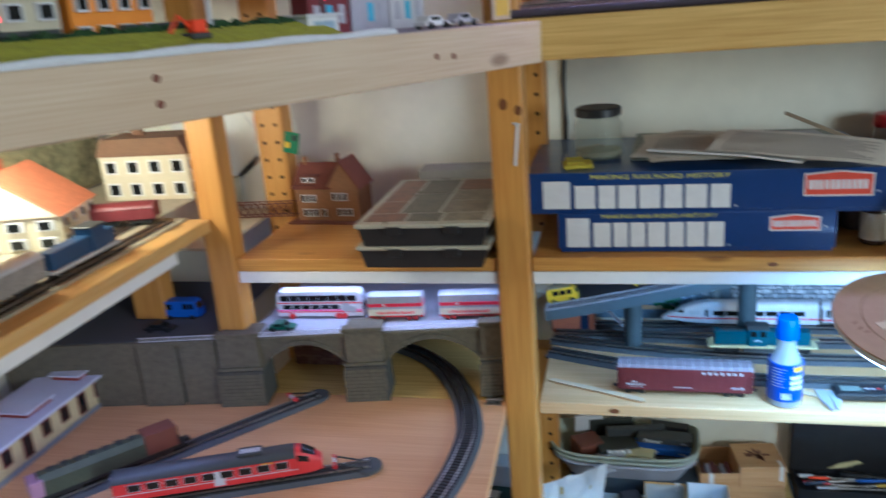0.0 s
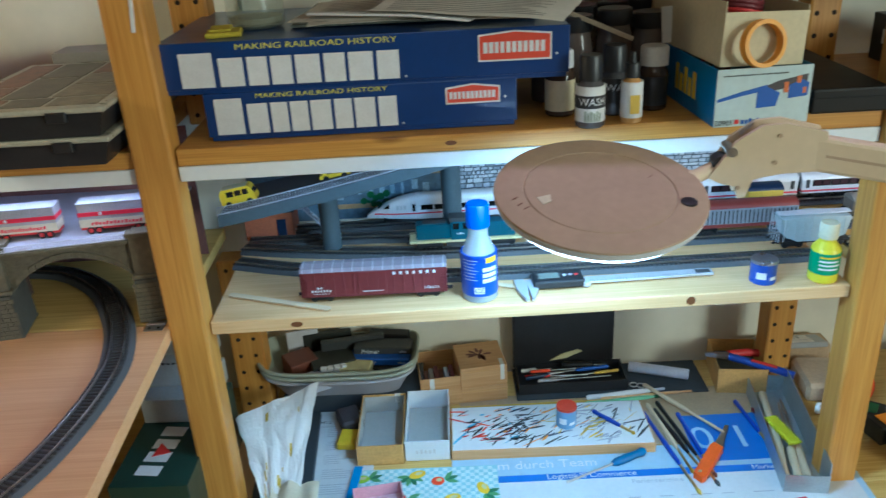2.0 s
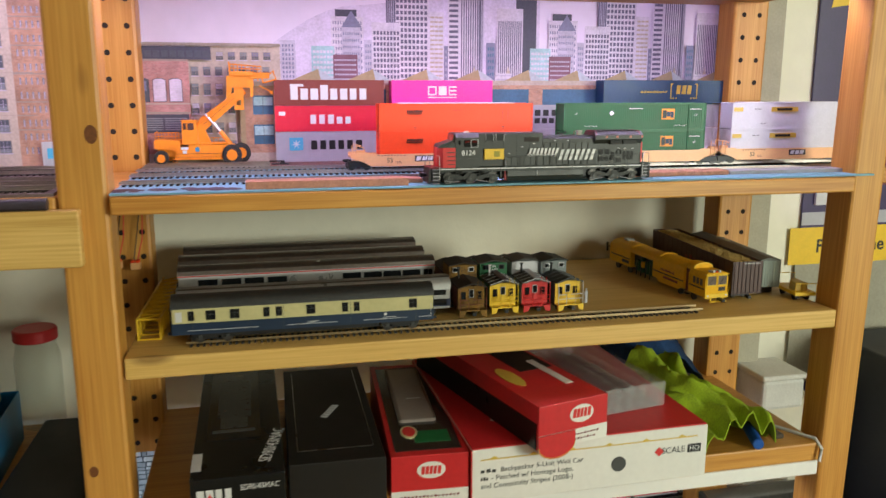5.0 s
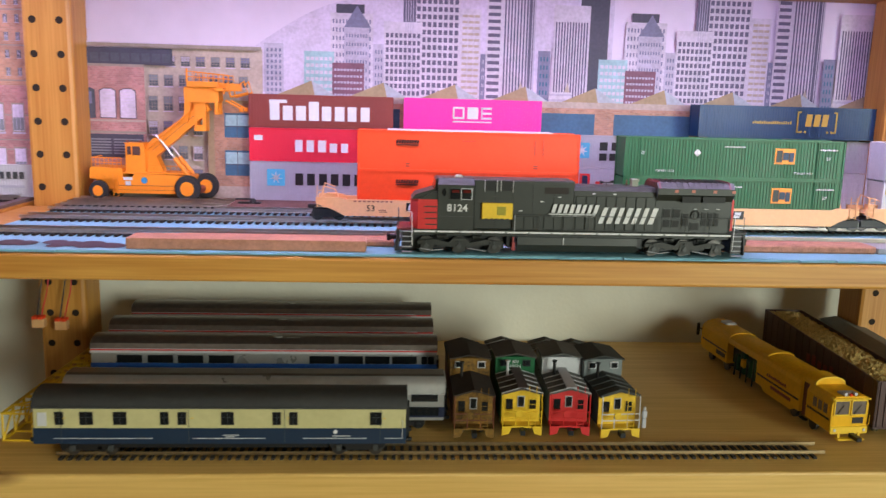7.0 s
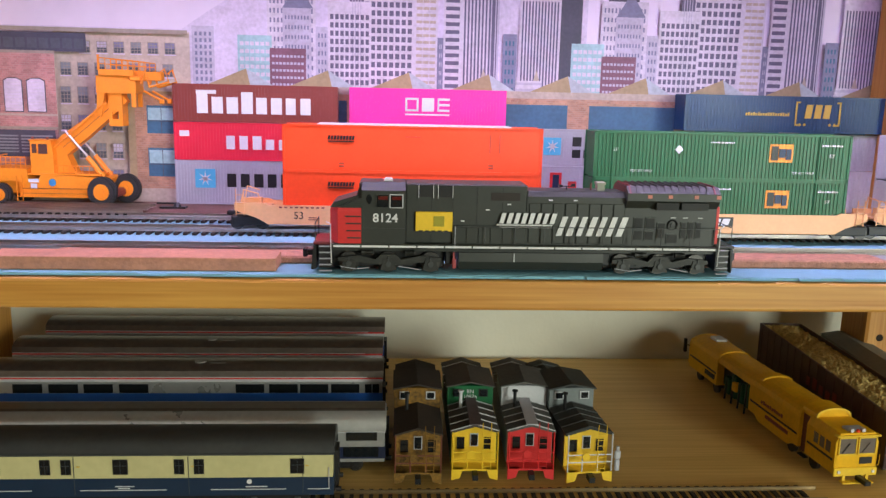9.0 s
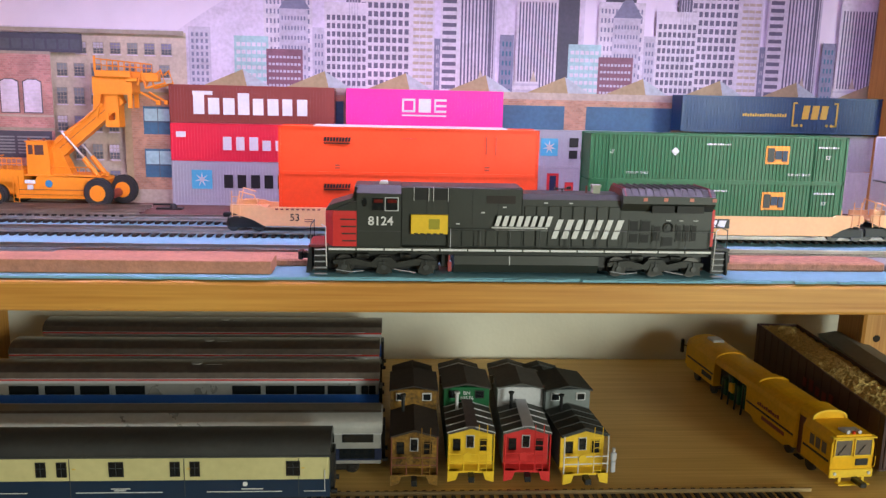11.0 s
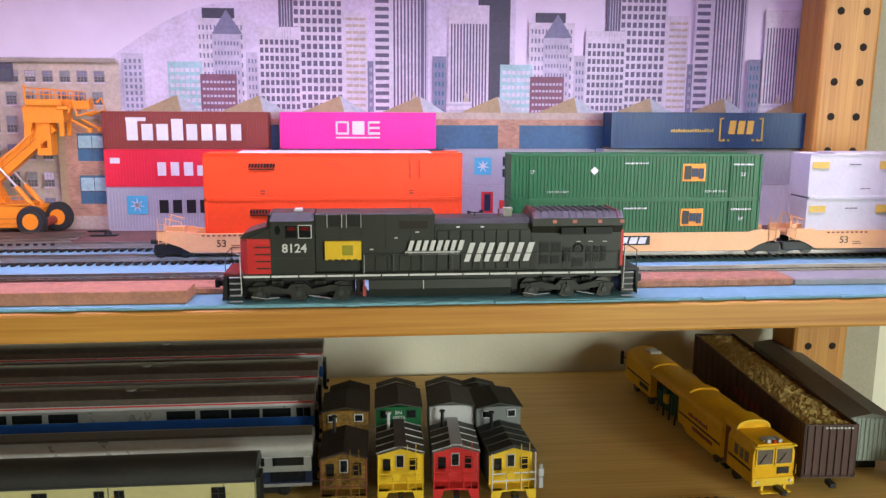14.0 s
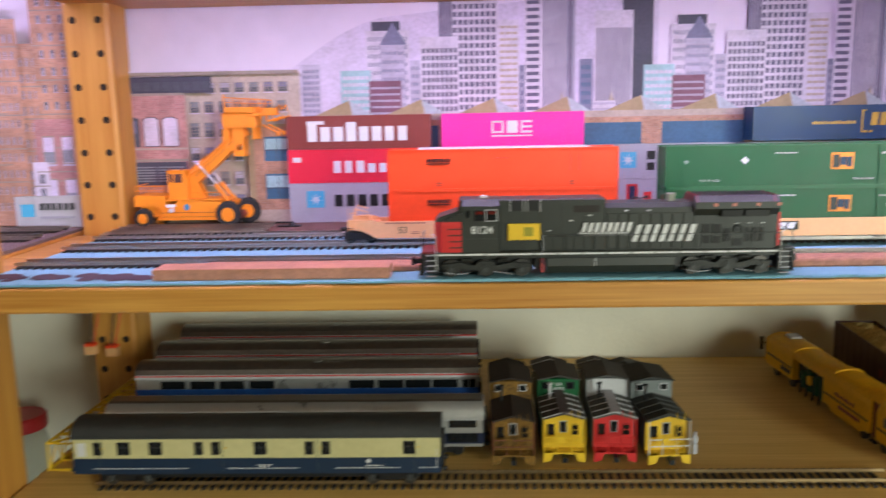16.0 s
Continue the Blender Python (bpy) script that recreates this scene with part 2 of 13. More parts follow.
solid("wall_west", Mesh().box(-2.3, -2.2, -1.9, WALL_Y + 0.1, 0, 2.4), low_bounce_paint, "unseen side wall added in dull beige that cuts bounced light", "wall", kind="structure")
solid("wall_east", Mesh().box(3.6, 3.7, -2.0, WALL_Y + 0.1, 0, 2.4), low_bounce_paint, "unseen side wall added in dull beige that cuts bounced light", "wall", kind="structure")
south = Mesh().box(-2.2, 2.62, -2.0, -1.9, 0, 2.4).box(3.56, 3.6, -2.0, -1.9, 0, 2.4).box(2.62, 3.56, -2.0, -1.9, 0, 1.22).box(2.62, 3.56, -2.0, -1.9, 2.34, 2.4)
solid("wall_south", south, low_bounce_paint, "unseen wall with a window opening, dull beige to cut bounced light", "wall", kind="structure")

# ---- the shelving ----
FRONT = 1.0


def post(name, x0, x1, y0, y1, z0, z1, label, holes=(), lean=0.0, material=None):
    t = thing(name, label, "post", pose((x0 + x1) / 2, y0, z0, 0, lean, 0), kind="structure")
    w, d, hgt = (x1 - x0) / 2, y1 - y0, z1 - z0
    part("upright", Mesh().box(-w, w, 0, d, 0, hgt, 0.004, seg=2), material or pine_z, t)
    if holes:
        m = Mesh()
        z = holes[0] - z0
        while z < min(hgt, holes[1] - z0):
            for hx in (-0.0125, 0.0125):
                m.cyl(hx, -0.0004, z, 0.0036, 0.0008, "y", 10)
            z += 0.0318
        part("peg_hole", m, hole_dark, t)
    return t


for x0, x1, lean in ((-0.045, 0.003, 0), (0.852, 0.898, 0), (1.7005, 1.7445, 1.2), (-0.508, -0.462, 0)):
    post("front_post", x0, x1, FRONT, 1.044, 0, 2.2, "oiled pine front post of the shelving with knots", lean=lean)
for x0, x1 in ((-0.045, 0.009), (0.857, 0.903)):
    post("back_post", x0, x1, 1.25, 1.294, 0, 0.883, "oiled pine back post with peg holes below the shelf", (0.39, 0.87))
    post("back_post", x0, x1, 1.25, 1.294, 1.106, 2.2, "oiled pine back post with two rows of peg holes", (1.121, 2.1))
post("back_post", -0.515, -0.461, 1.25, 1.294, 0, 2.2, "oiled pine back post with two rows of peg holes", (0.39, 2.1))
post("back_post", 1.698, 1.754, 1.25, 1.294, 0, 0.8835, "oiled pine back post below the freight shelf", (0.37, 0.87), lean=0.6)
post("back_post", 1.7075, 1.7635, 1.25, 1.294, 0.9035, 2.2, "oiled pine back post with two rows of peg holes", (0.96, 2.1), lean=0.6)


def shelf(name, x0, x1, y0, y1, z0, z1, material, label, strip=False):
    t = thing(name, label, "shelf", pose(0, 0, 0), kind="structure")
    part("board", Mesh().box(x0, x1, y0, y1, z0, z1, 0.002, seg=2), material, t)
    if strip:
        part("light_strip_profile", Mesh().box(x0, x1, y0, y0 + 0.018, z0 - 0.019, z0 - 0.0005, 0.001), white_paint, t, "white light strip profile")
    return t


shelf("shelf_upper_left", -0.462, -0.047, 1.010, 1.30, 1.119, 1.140, pine_x, "pine shelf board with a white strip below", True)
shelf("shelf_upper", 0.005, 0.850, 1.010, 1.30, 1.119, 1.140, pine_x, "pine shelf board with a white strip below", True)
shelf("shelf_upper_right", 0.900, 1.722, 1.000, 1.30, 1.122, 1.146, pine_x, "pine shelf board with a white strip below", True)
shelf("shelf_bench", 0.005, 0.850, 1.015, 1.345, 0.884, 0.903, bench_pine, "light pine shelf board with track behind")
shelf("shelf_bench_left", -0.462, -0.047, 1.02, 1.345, 0.884, 0.903, raw_x, "light pine shelf board below the viaduct")
fs = shelf("shelf_freight", 0.900, 1.717, 1.010, 1.345, 0.884, 0.903, raw_x, "light pine shelf board with freight wagons")
part("board", Mesh().box(1.7172, 1.96, 1.047, 1.345, 0.884, 0.903, 0.002, seg=2), raw_x, fs)
shelf("shelf_coaches", 0.900, 1.727, 1.000, 1.345, 1.298, 1.321, coach_pine, "light pine shelf board with coaches")
wb = thing("workbench", "light wooden workbench top between the posts", "workbench", pose(0, 0, 0), kind="structure")
for x0, x1, y0, y1 in ((-0.461, -0.047, 1.0, 1.345), (0.005, 0.850, 1.0, 1.345), (0.900, 1.710, 1.0, 1.345), (-0.461, 1.72, 0.70, 0.9985)):
    part("board", Mesh().box(x0, x1, y0, y1, 0.555, 0.585, 0.001), raw_x, wb)
# the railway deck
shelf("deck_front_beam", -0.04, 0.873, 0.985, 0.9995, 1.420, 1.475, raw_x, "light pine beam along the railway deck")
shelf("deck_board_left", -0.04, 0.850, 1.001, 1.30, 1.460, 1.486, pine_x, "railway deck board")
shelf("deck_filler", 0.851, 0.8995, 1.046, 1.249, 1.462, 1.484, pine_x, "short board closing the deck gap behind the post")
shelf("deck_board", 0.900, 1.727, 0.990, 1.30, 1.468, 1.486, pine_x, "railway deck board with a rounded pine front")
shelf("deck_end_board", 1.7280, 1.842, 1.060, 1.245, 1.468, 1.4885, pine_x, "short board carrying the track past the post")
shelf("top_shelf", 0.86, 1.76, 1.00, 1.30, 1.709, 1.729, pine_x, "pine top shelf above the railway deck")


# a few dark knots in the pine
knot_m = mat("dark_pine_knot", (0.16, 0.055, 0.015), 0.5, vary=0.4, scale=300)
for x, y, z, a, b in ((0.863, 1.0, 1.203, 0.0045, 0.006), (0.887, 1.0, 1.545, 0.006, 0.009), (-0.004, 1.0, 1.355, 0.005, 0.007), (-0.024, 1.0, 1.364, 0.006, 0.008), (0.118, 1.015, 0.893, 0.008, 0.004), (0.639, 1.015, 0.8935, 0.006, 0.006), (0.332, 1.010, 1.1295, 0.007, 0.003), (1.411, 1.010, 0.894, 0.006, 0.004)):
    solid("pine_knot", Mesh().cyl(0, 0, 0, 1, 0.0006, "y", 16, m=Matrix.Translation((x, y - 0.0003, z)) @ Matrix.Diagonal((a, 1, b, 1))), knot_m, "dark round knot in the pine board", "knot", kind="structure")

# ---- shared small builders ----
def paint(name, rgb, rough=0.45, **k):
    return mat(name, rgb, rough, **{**dict(vary=0.08, scale=60), **k})


P = {k: paint(k + "_paint", v) for k, v in dict(
    white=(0.70, 0.70, 0.71), cream=(0.62, 0.57, 0.31), navy=(0.007, 0.022, 0.060), blue=(0.02, 0.10, 0.42), red=(0.62, 0.03, 0.03), brightred=(0.75, 0.02, 0.06),
    brown=(0.24, 0.045, 0.035), orange=(0.82, 0.062, 0.010), amber=(0.85, 0.30, 0.02), yellow=(0.80, 0.52, 0.02), green=(0.010, 0.112, 0.034), pink=(0.90, 0.03, 0.38),
    grey=(0.42, 0.42, 0.47), lightgrey=(0.58, 0.58, 0.60), darkgrey=(0.05, 0.053, 0.054), black=(0.009, 0.009, 0.010), peach=(0.80, 0.45, 0.20), cyan=(0.10, 0.45, 0.65),
    hood=(0.028, 0.031, 0.026), rust=(0.16, 0.05, 0.03), lime=(0.35, 0.55, 0.03), teal=(0.03, 0.16, 0.20), gold=(0.62, 0.42, 0.06), maroon=(0.16, 0.025, 0.03)).items()}
deep_black = mat("deep_black_grille", (0.004, 0.004, 0.004), 0.6, vary=0.1)
pane_dark = mat("dark_window_pane", (0.01, 0.012, 0.014), 0.08, vary=0.0)


def bars(name, n, w, h, material, parent, m, gap=0.28, slant=0.0, seed=1, tall=0):
    """A word that stands for a trade mark: one plain block for each letter."""
    rnd = random.Random(seed)
    mesh, x = Mesh(), -w / 2
    step = w / n
    for i in range(n):
        ww = step * (1 - gap) * rnd.uniform(0.85, 1.0)
        hh = h * (1.0 if i < tall or rnd.random() < 0.35 else 0.76)
        mesh.prism([(x, -h / 2), (x + ww, -h / 2), (x + ww + slant * hh, -h / 2 + hh), (x + slant * hh, -h / 2 + hh)], -0.0002, 0.0002)
        x += step
    return part(name, mesh, material, parent, m=m)


def track(name, x0, x1, y, z, label, m=None, sleeper=0.030, metal=None):
    t = thing(name, label, "track", m or pose(x0, y, z), group="model tracks")
    n = x1 - x0
    for s in (-1, 1):
        c0 = s * 0.00825
        prof = [(c0 - 0.001, 0.0018), (c0 + 0.001, 0.0018), (c0 + 0.001, 0.0022), (c0 + 0.0002, 0.0024), (c0 + 0.0002, 0.0033), (c0 + 0.0005, 0.0035), (c0 + 0.0005, 0.0044), (c0 - 0.0005, 0.0044), (c0 - 0.0005, 0.0035), (c0 - 0.0002, 0.0033), (c0 - 0.0002, 0.0024), (c0 - 0.001, 0.0022)]
        r = Mesh().prism(prof, 0, n, m=Matrix.Rotation(radians(-90), 4, "Z") @ Matrix.Diagonal((-1, 1, 1, 1)))
        part("rail", r, metal or rail_metal, t)
    tie = Mesh().box(0, 0.0028, -sleeper / 2, sleeper / 2, 0, 0.0018)
    first = part("sleeper", tie, sleeper_m, t)
    for i in range(1, int((n - 0.006) / 0.0066)):
        ob = new("sleeper", first.data)
        ob.parent = t
        ob.location = (0.004 + i * 0.0066, 0, 0)
    first.location = (0.004, 0, 0)
    return t


def bogie(parent, x, gauge=0.0165, r=0.0055, base=0.026, axles=2, material=None, wheelm=None):
    g = part("bogie", Mesh().box(x - base / 2 - 0.005, x + base / 2 + 0.005, -0.012, 0.012, 0.006, 0.010, 0.001).box(x - base / 2 - 0.004, x + base / 2 + 0.004, -0.0128, -0.0108, 0.0035, 0.0085, 0.0008).box(x - base / 2 - 0.004, x + base / 2 + 0.004, 0.0108, 0.0128, 0.0035, 0.0085, 0.0008), material or P["black"], parent)
    for i in range(axles):
        xx = x - base / 2 + base * i / max(1, axles - 1)
        part("wheelset", Mesh().cyl(xx, -0.0095, r, r, 0.0028, "y", 14).cyl(xx, 0.0067, r, r, 0.0028, "y", 14).cyl(xx, -0.0095, r, 0.001, 0.019, "y", 6), wheelm or wheel_m, g)
    return g


# ---- railway deck, right bay ----
foam = mat("pale_blue_foam_sheet", (0.21, 0.42, 0.52), 0.85, vary=0.12, scale=18, bump=0.4)
cork = mat("cork_strip", (0.42, 0.20, 0.13), 0.9, vary=0.5, scale=220, bump=0.9, bump_scale=600)
ground_brown = mat("brown_yard_ground", (0.20, 0.11, 0.09), 0.9, vary=0.3, scale=60, bump=0.5)
rnd = random.Random(4)
sheet = Mesh()
x = 0.905
while x < 1.74:
    n = rnd.uniform(0.003, 0.016)
    sheet.box(x, x + n, 0.9937 - rnd.uniform(0.0, 0.0026), 0.9945, 1.4870, 1.4880 + rnd.uniform(0, 0.0005))
    x += n
fu = thing("foam_underlay", "pale blue foam sheet on the railway deck with torn front edge", "underlay", pose(0, 0, 0))
part("foam_sheet", Mesh().box(0.90, 1.755, 0.994, 1.300, 1.4865, 1.4885), foam, fu)
tagged(part("torn_edge", sheet, foam, fu), kind="stuff")
solid("yard_ground", Mesh().box(0.90, 1.745, 1.205, 1.301, 1.4886, 1.4905), ground_brown, "brown painted yard ground below the containers", "yard")
Z = 1.4887
stain = Mesh()
for i in range(26):
    x = rnd.uniform(0.905, 1.02)
    stain.cyl(x, 1.012 + rnd.uniform(-0.008, 0.012) * (1 - abs(x - 0.95) * 6), Z + 0.00005 * i / 26, rnd.uniform(0.004, 0.010), 0.0002, n=9)
solid("glue_stain", stain, mat("dark_purple_stain", (0.06, 0.035, 0.05), 0.7), "dark stain on the foam sheet", "stain")
track("model_track", 0.90, 1.755, 1.061, Z, "straight model railway track with dark sleepers")
track("model_track", 0.90, 1.840, 1.133, Z, "straight model railway track under container cars")
track("model_track", 0.90, 1.755, 1.190, Z, "straight model railway track behind container cars")
for a, y0 in ((2.6, 1.205), (-2.2, 1.238), (1.2, 1.222)):
    track("model_track", 0.91, 1.06, y0, 1.4906, "siding track of the yard throat", pose(0.905, y0, 1.4906, 0, 0, a))
solid("cork_strip", Mesh().box(1.052, 1.212, 1.022, 1.045, Z, Z + 0.0045, 0.001), cork, "reddish cork roadbed strip", "roadbed")
solid("cork_strip", Mesh().box(1.455, 1.578, 1.020, 1.044, Z, Z + 0.0055, 0.001), cork, "rough reddish cork roadbed strip", "roadbed")
solid("roadbed_strip", Mesh().box(1.579, 1.75, 1.020, 1.046, Z, Z + 0.0045, 0.0006), mat("grey_foam", (0.30, 0.30, 0.31), 0.9), "grey foam roadbed strip", "roadbed")
solid("wooden_strip", Mesh().box(1.027, 1.192, 0.999, 1.022, Z, Z + 0.0078, 0.0004), mat("reddish_batten", (0.46, 0.21, 0.13), 0.75, vary=0.25, scale=60, bump=0.3), "reddish brown batten on the deck", "batten")
vents = Mesh().box(-0.010, 0.012, -0.004, 0.004, 0, 0.0015).cyl(0.004, 0, 0.001, 0.004, 0.004, "z", 8, 0.002).box(-0.013, 0.003, -0.001, 0.001, 0.0035, 0.005)
solid("switch_stand", vents, P["black"], "small black switch stand", "switch stand", pose(1.068, 1.245, 1.4906))


def locomotive():
    t = thing("diesel_locomotive", "dark grey and red model diesel locomotive standing on foam", "locomotive", pose(1.2135, 1.012, Z))
    t.scale.x = 0.974
    W = 0.0165
    hood, soot = P["hood"], mat("sooty_truck_grey", (0.020, 0.021, 0.018), 0.55, vary=0.35, scale=150)
    part("walkway", Mesh().box(0.0105, 0.2475, -W, W, 0.0150, 0.0176, 0.0004).box(0.012, 0.246, -0.0125, 0.0125, 0.0128, 0.0151), hood, t)
    for i in range(14):
        a = 0.0125 + i * 0.0167
        part("sill_stripe", Mesh().box(a, a + 0.0158, -W - 0.0002, -W + 0.0002, 0.0156, 0.0168), P["white"], t, "white sill stripe")
    # wide nose with chamfered corners, sloping top and a bright flank
    nose = Mesh()
    plan = [(0.0100, 0.0075), (0.0150, 0.0150), (0.0290, 0.0152)]
    o = bmesh.new()
    def ring(z, inset, dx):
        pts = [(x + dx, y - inset) for x, y in plan]
        return [o.verts.new((x, -y, z)) for x, y in pts] + [o.verts.new((x, y, z)) for x, y in reversed(pts)]
    rs = [ring(0.0176, 0, 0), ring(0.0360, 0, 0.0), ring(0.0385, 0.0006, 0.0004)]
    for a, b in zip(rs, rs[1:]):
        for i in range(len(a)):
            o.faces.new((a[i], a[(i + 1) % len(a)], b[(i + 1) % len(b)], b[i]))
    o.faces.new(rs[-1]); o.faces.new(rs[0][::-1])
    part("nose", nose._add(o), P["red"], t, "red nose")
    top = Mesh().prism([(0.0104, 0.0383), (0.0130, 0.0415), (0.0262, 0.0455), (0.0292, 0.0455), (0.0292, 0.0383)], -0.0126, 0.0126)
    part("nose_top", top, hood, t)
    part("nose_shoulder", Mesh().prism([(0.0150, 0.0384), (0.0292, 0.0384), (0.0292, 0.0440), (0.0262, 0.0436)], -0.0148, 0.0148), hood, t)
    for i in range(4):
        part("nose_stripe", Mesh().box(0.0205 - 0.0004 * i, 0.0286, -0.0155, -0.0150, 0.0205 + i * 0.0042, 0.0213 + i * 0.0042), hood, t)
    # cab: flank, roof chamfer, raked windscreen
    prof = [(-0.0155, 0.0176), (0.0155, 0.0176), (0.0155, 0.0488), (0.0105, 0.0532), (-0.0105, 0.0532), (-0.0155, 0.0488)]
    cabm = Mesh().prism(prof, 0.0, 0.0262, m=Matrix.Translation((0.0552, 0, 0)) @ Matrix.Rotation(radians(90), 4, "Z"))
    cab = part("cab", cabm, hood, t)
    part("cab_front", Mesh().prism([(0.0262, 0.0440), (0.0295, 0.0440), (0.0295, 0.0532), (0.0285, 0.0530)], -0.0125, 0.0125), hood, cab)
    # pinkish screens and red pane patches carry the red-lit cab interior as colour
    for a, b in ((-0.0112, -0.0012), (0.0012, 0.0112)):
        part("windscreen", Mesh().box(-0.0004, 0.0002, a, b, 0.0005, 0.0062, m=pose(0.0263, 0, 0.0452, 0, 16, 0)), mat("pinkish_pane", (0.25, 0.09, 0.08), 0.12), cab)
    red_pane = mat("red_lit_pane", (0.10, 0.012, 0.010), 0.1, vary=0.5, scale=500)
    for a, b in ((0.0381, 0.0450), (0.0462, 0.0532)):
        w = part("window", Mesh().box(a - 0.0006, b + 0.0006, -0.0159, -0.0154, 0.0387, 0.0467), P["lightgrey"] if a > 0.045 else hood, cab)
        part("pane", Mesh().box(a, b, -0.0162, -0.0158, 0.0392, 0.0462), pane_dark, w)
        part("cab_seat", Mesh().box(a + 0.0010, b - 0.0006, -0.0164, -0.0161, 0.0435, 0.0455), red_pane, w)
    part("window", Mesh().cyl(0, 0, 0, 0.0016, 0.0006, "y", 12, m=Matrix.Translation((0.0335, -0.0159, 0.0437)) @ Matrix.Diagonal((1, 1, 1.7, 1))), pane_dark, cab)
    part("belt_line", Mesh().box(0.0295, 0.0552, -0.0157, -0.0154, 0.0267, 0.0269), P["darkgrey"], cab)
    part("roof_box", Mesh().prism([(0.0420, 0.0532), (0.0475, 0.0532), (0.0470, 0.0546), (0.0430, 0.0546)], -0.0035, 0.0035), P["white"], cab)
    part("number_box", Mesh().box(0.0276, 0.0296, -0.0132, 0.0132, 0.0500, 0.0526, 0.0003), P["black"], cab)
    # equipment section behind the cab and the long hood
    mid = part("equipment_hood", Mesh().box(0.0552, 0.1285, -0.0128, 0.0128, 0.0176, 0.0528, 0.0007), hood, t)
    part("yellow_panel", Mesh().box(0.0612, 0.0834, -0.0150, -0.0126, 0.0252, 0.0366, 0.0003), P["yellow"], mid, "yellow equipment panel")
    part("panel_grille", Mesh().box(0.0720, 0.0784, -0.0153, -0.0149, 0.0282, 0.0342), mat("olive_grille", (0.33, 0.29, 0.015), 0.5), mid)
    for i in range(5):
        part("panel_foot", Mesh().box(0.0632 + i * 0.0038, 0.0656 + i * 0.0038, -0.0153, -0.0149, 0.0252, 0.0258), P["black"], mid)
    for a in (0.0632, 0.0748):
        part("grille", Mesh().box(a, a + 0.0086, -0.0132, -0.0127, 0.0452, 0.0520), deep_black, mid)
        for q in (a - 0.0004, a + 0.0084):
            part("grab_iron", Mesh().box(q, q + 0.0003, -0.0140, -0.0130, 0.0446, 0.0522), P["white"], mid)
    part("intake_grille", Mesh().box(0.1066, 0.1240, -0.0132, -0.0127, 0.0436, 0.0482), mat("brown_intake", (0.022, 0.016, 0.013), 0.7), mid)
    for a in (0.0552, 0.0705, 0.0836, 0.0980, 0.1135):
        part("panel_seam", Mesh().box(a, a + 0.0003, -0.0130, -0.0127, 0.0180, 0.0524), P["black"], mid)
    part("hood_ledge", Mesh().box(0.0834, 0.1285, -0.0141, -0.0127, 0.0176, 0.0284, 0.0003), hood, mid)
    prof = [(-0.0126, 0.0176), (0.0126, 0.0176), (0.0126, 0.0462), (0.0098, 0.0492), (-0.0098, 0.0492), (-0.0126, 0.0462)]
    long = part("long_hood", Mesh().prism(prof, 0, 0.0605, m=Matrix.Translation((0.1890, 0, 0)) @ Matrix.Rotation(radians(90), 4, "Z")), hood, t)
    for i in range(6):
        a = 0.0846 + i * 0.0073
        part("hood_door", Mesh().box(a, a + 0.0068, -0.0146, -0.0140, 0.0184, 0.0276, 0.0002), hood, mid)
    for i in range(8):
        a = 0.1297 + i * 0.0074
        part("hood_door", Mesh().box(a, a + 0.0069, -0.0133, -0.0125, 0.0184, 0.0425, 0.0003), hood, long)
        part("door_latch", Mesh().box(a + 0.0058, a + 0.0062, -0.0136, -0.0132, 0.0290, 0.0302), P["black"], long)
    for a, z in ((0.1035, 0.0378), (0.1165, 0.0412), (0.1415, 0.0440), (0.1568, 0.0440), (0.0885, 0.0310)):
        part("hatch_plate", Mesh().box(a, a + 0.0022, -0.0137, -0.0128, z, z + 0.0006), P["white"], long)
    # overhanging radiator with ribbed roof
    prof = [(-0.0126, 0.0176), (0.0126, 0.0176), (0.0126, 0.0402), (0.0165, 0.0450), (0.0165, 0.0495), (0.0118, 0.0532), (-0.0118, 0.0532), (-0.0165, 0.0495), (-0.0165, 0.0450), (-0.0126, 0.0402)]
    rad = part("radiator", Mesh().prism(prof, 0, 0.0572, m=Matrix.Translation((0.2460, 0, 0)) @ Matrix.Rotation(radians(90), 4, "Z")), hood, t)
    for i in range(13):
        a = 0.1900 + i * 0.00435
        fin = Mesh().prism([(-0.0168, 0.0494), (-0.0119, 0.0533), (0.0119, 0.0533), (0.0168, 0.0494), (0.0119, 0.0541), (-0.0119, 0.0541)], 0, 0.0009, m=Matrix.Translation((a + 0.0009, 0, 0)) @ Matrix.Rotation(radians(90), 4, "Z"))
        part("roof_fin", fin, P["maroon"] if i in (0, 12) else hood, rad)
    for a, b in ((0.2068, 0.2205), (0.2222, 0.2388)):
        part("radiator_screen", Mesh().box(a, b, -0.0172, -0.0130, 0.0398, 0.0440), deep_black, rad)
    louvres = [(0.1950, 0.1999, 0.0286, 0.0342), (0.2022, 0.2074, 0.0286, 0.0342), (0.1950, 0.1999, 0.0214, 0.0266), (0.2020, 0.2068, 0.0214, 0.0262), (0.2096, 0.2138, 0.0226, 0.0312), (0.2158, 0.2220, 0.0196, 0.0246), (0.2244, 0.2268, 0.0226, 0.0318), (0.2291, 0.2318, 0.0226, 0.0318), (0.2337, 0.2364, 0.0226, 0.0318)]
    for a, b, c, d in louvres:
        fr = part("louvre_frame", Mesh().box(a - 0.0006, b + 0.0006, -0.0132, -0.0125, c - 0.0006, d + 0.0006), hood, rad)
        part("louvre", Mesh().box(a, b, -0.0135, -0.0131, c, d), deep_black, fr)
    part("fan_guard", Mesh().tube([(0.2188 + 0.0030 * math.cos(k * 0.5236), -0.0134, 0.0304 + 0.0030 * math.sin(k * 0.5236)) for k in range(13)], 0.0004, 5), P["black"], rad)
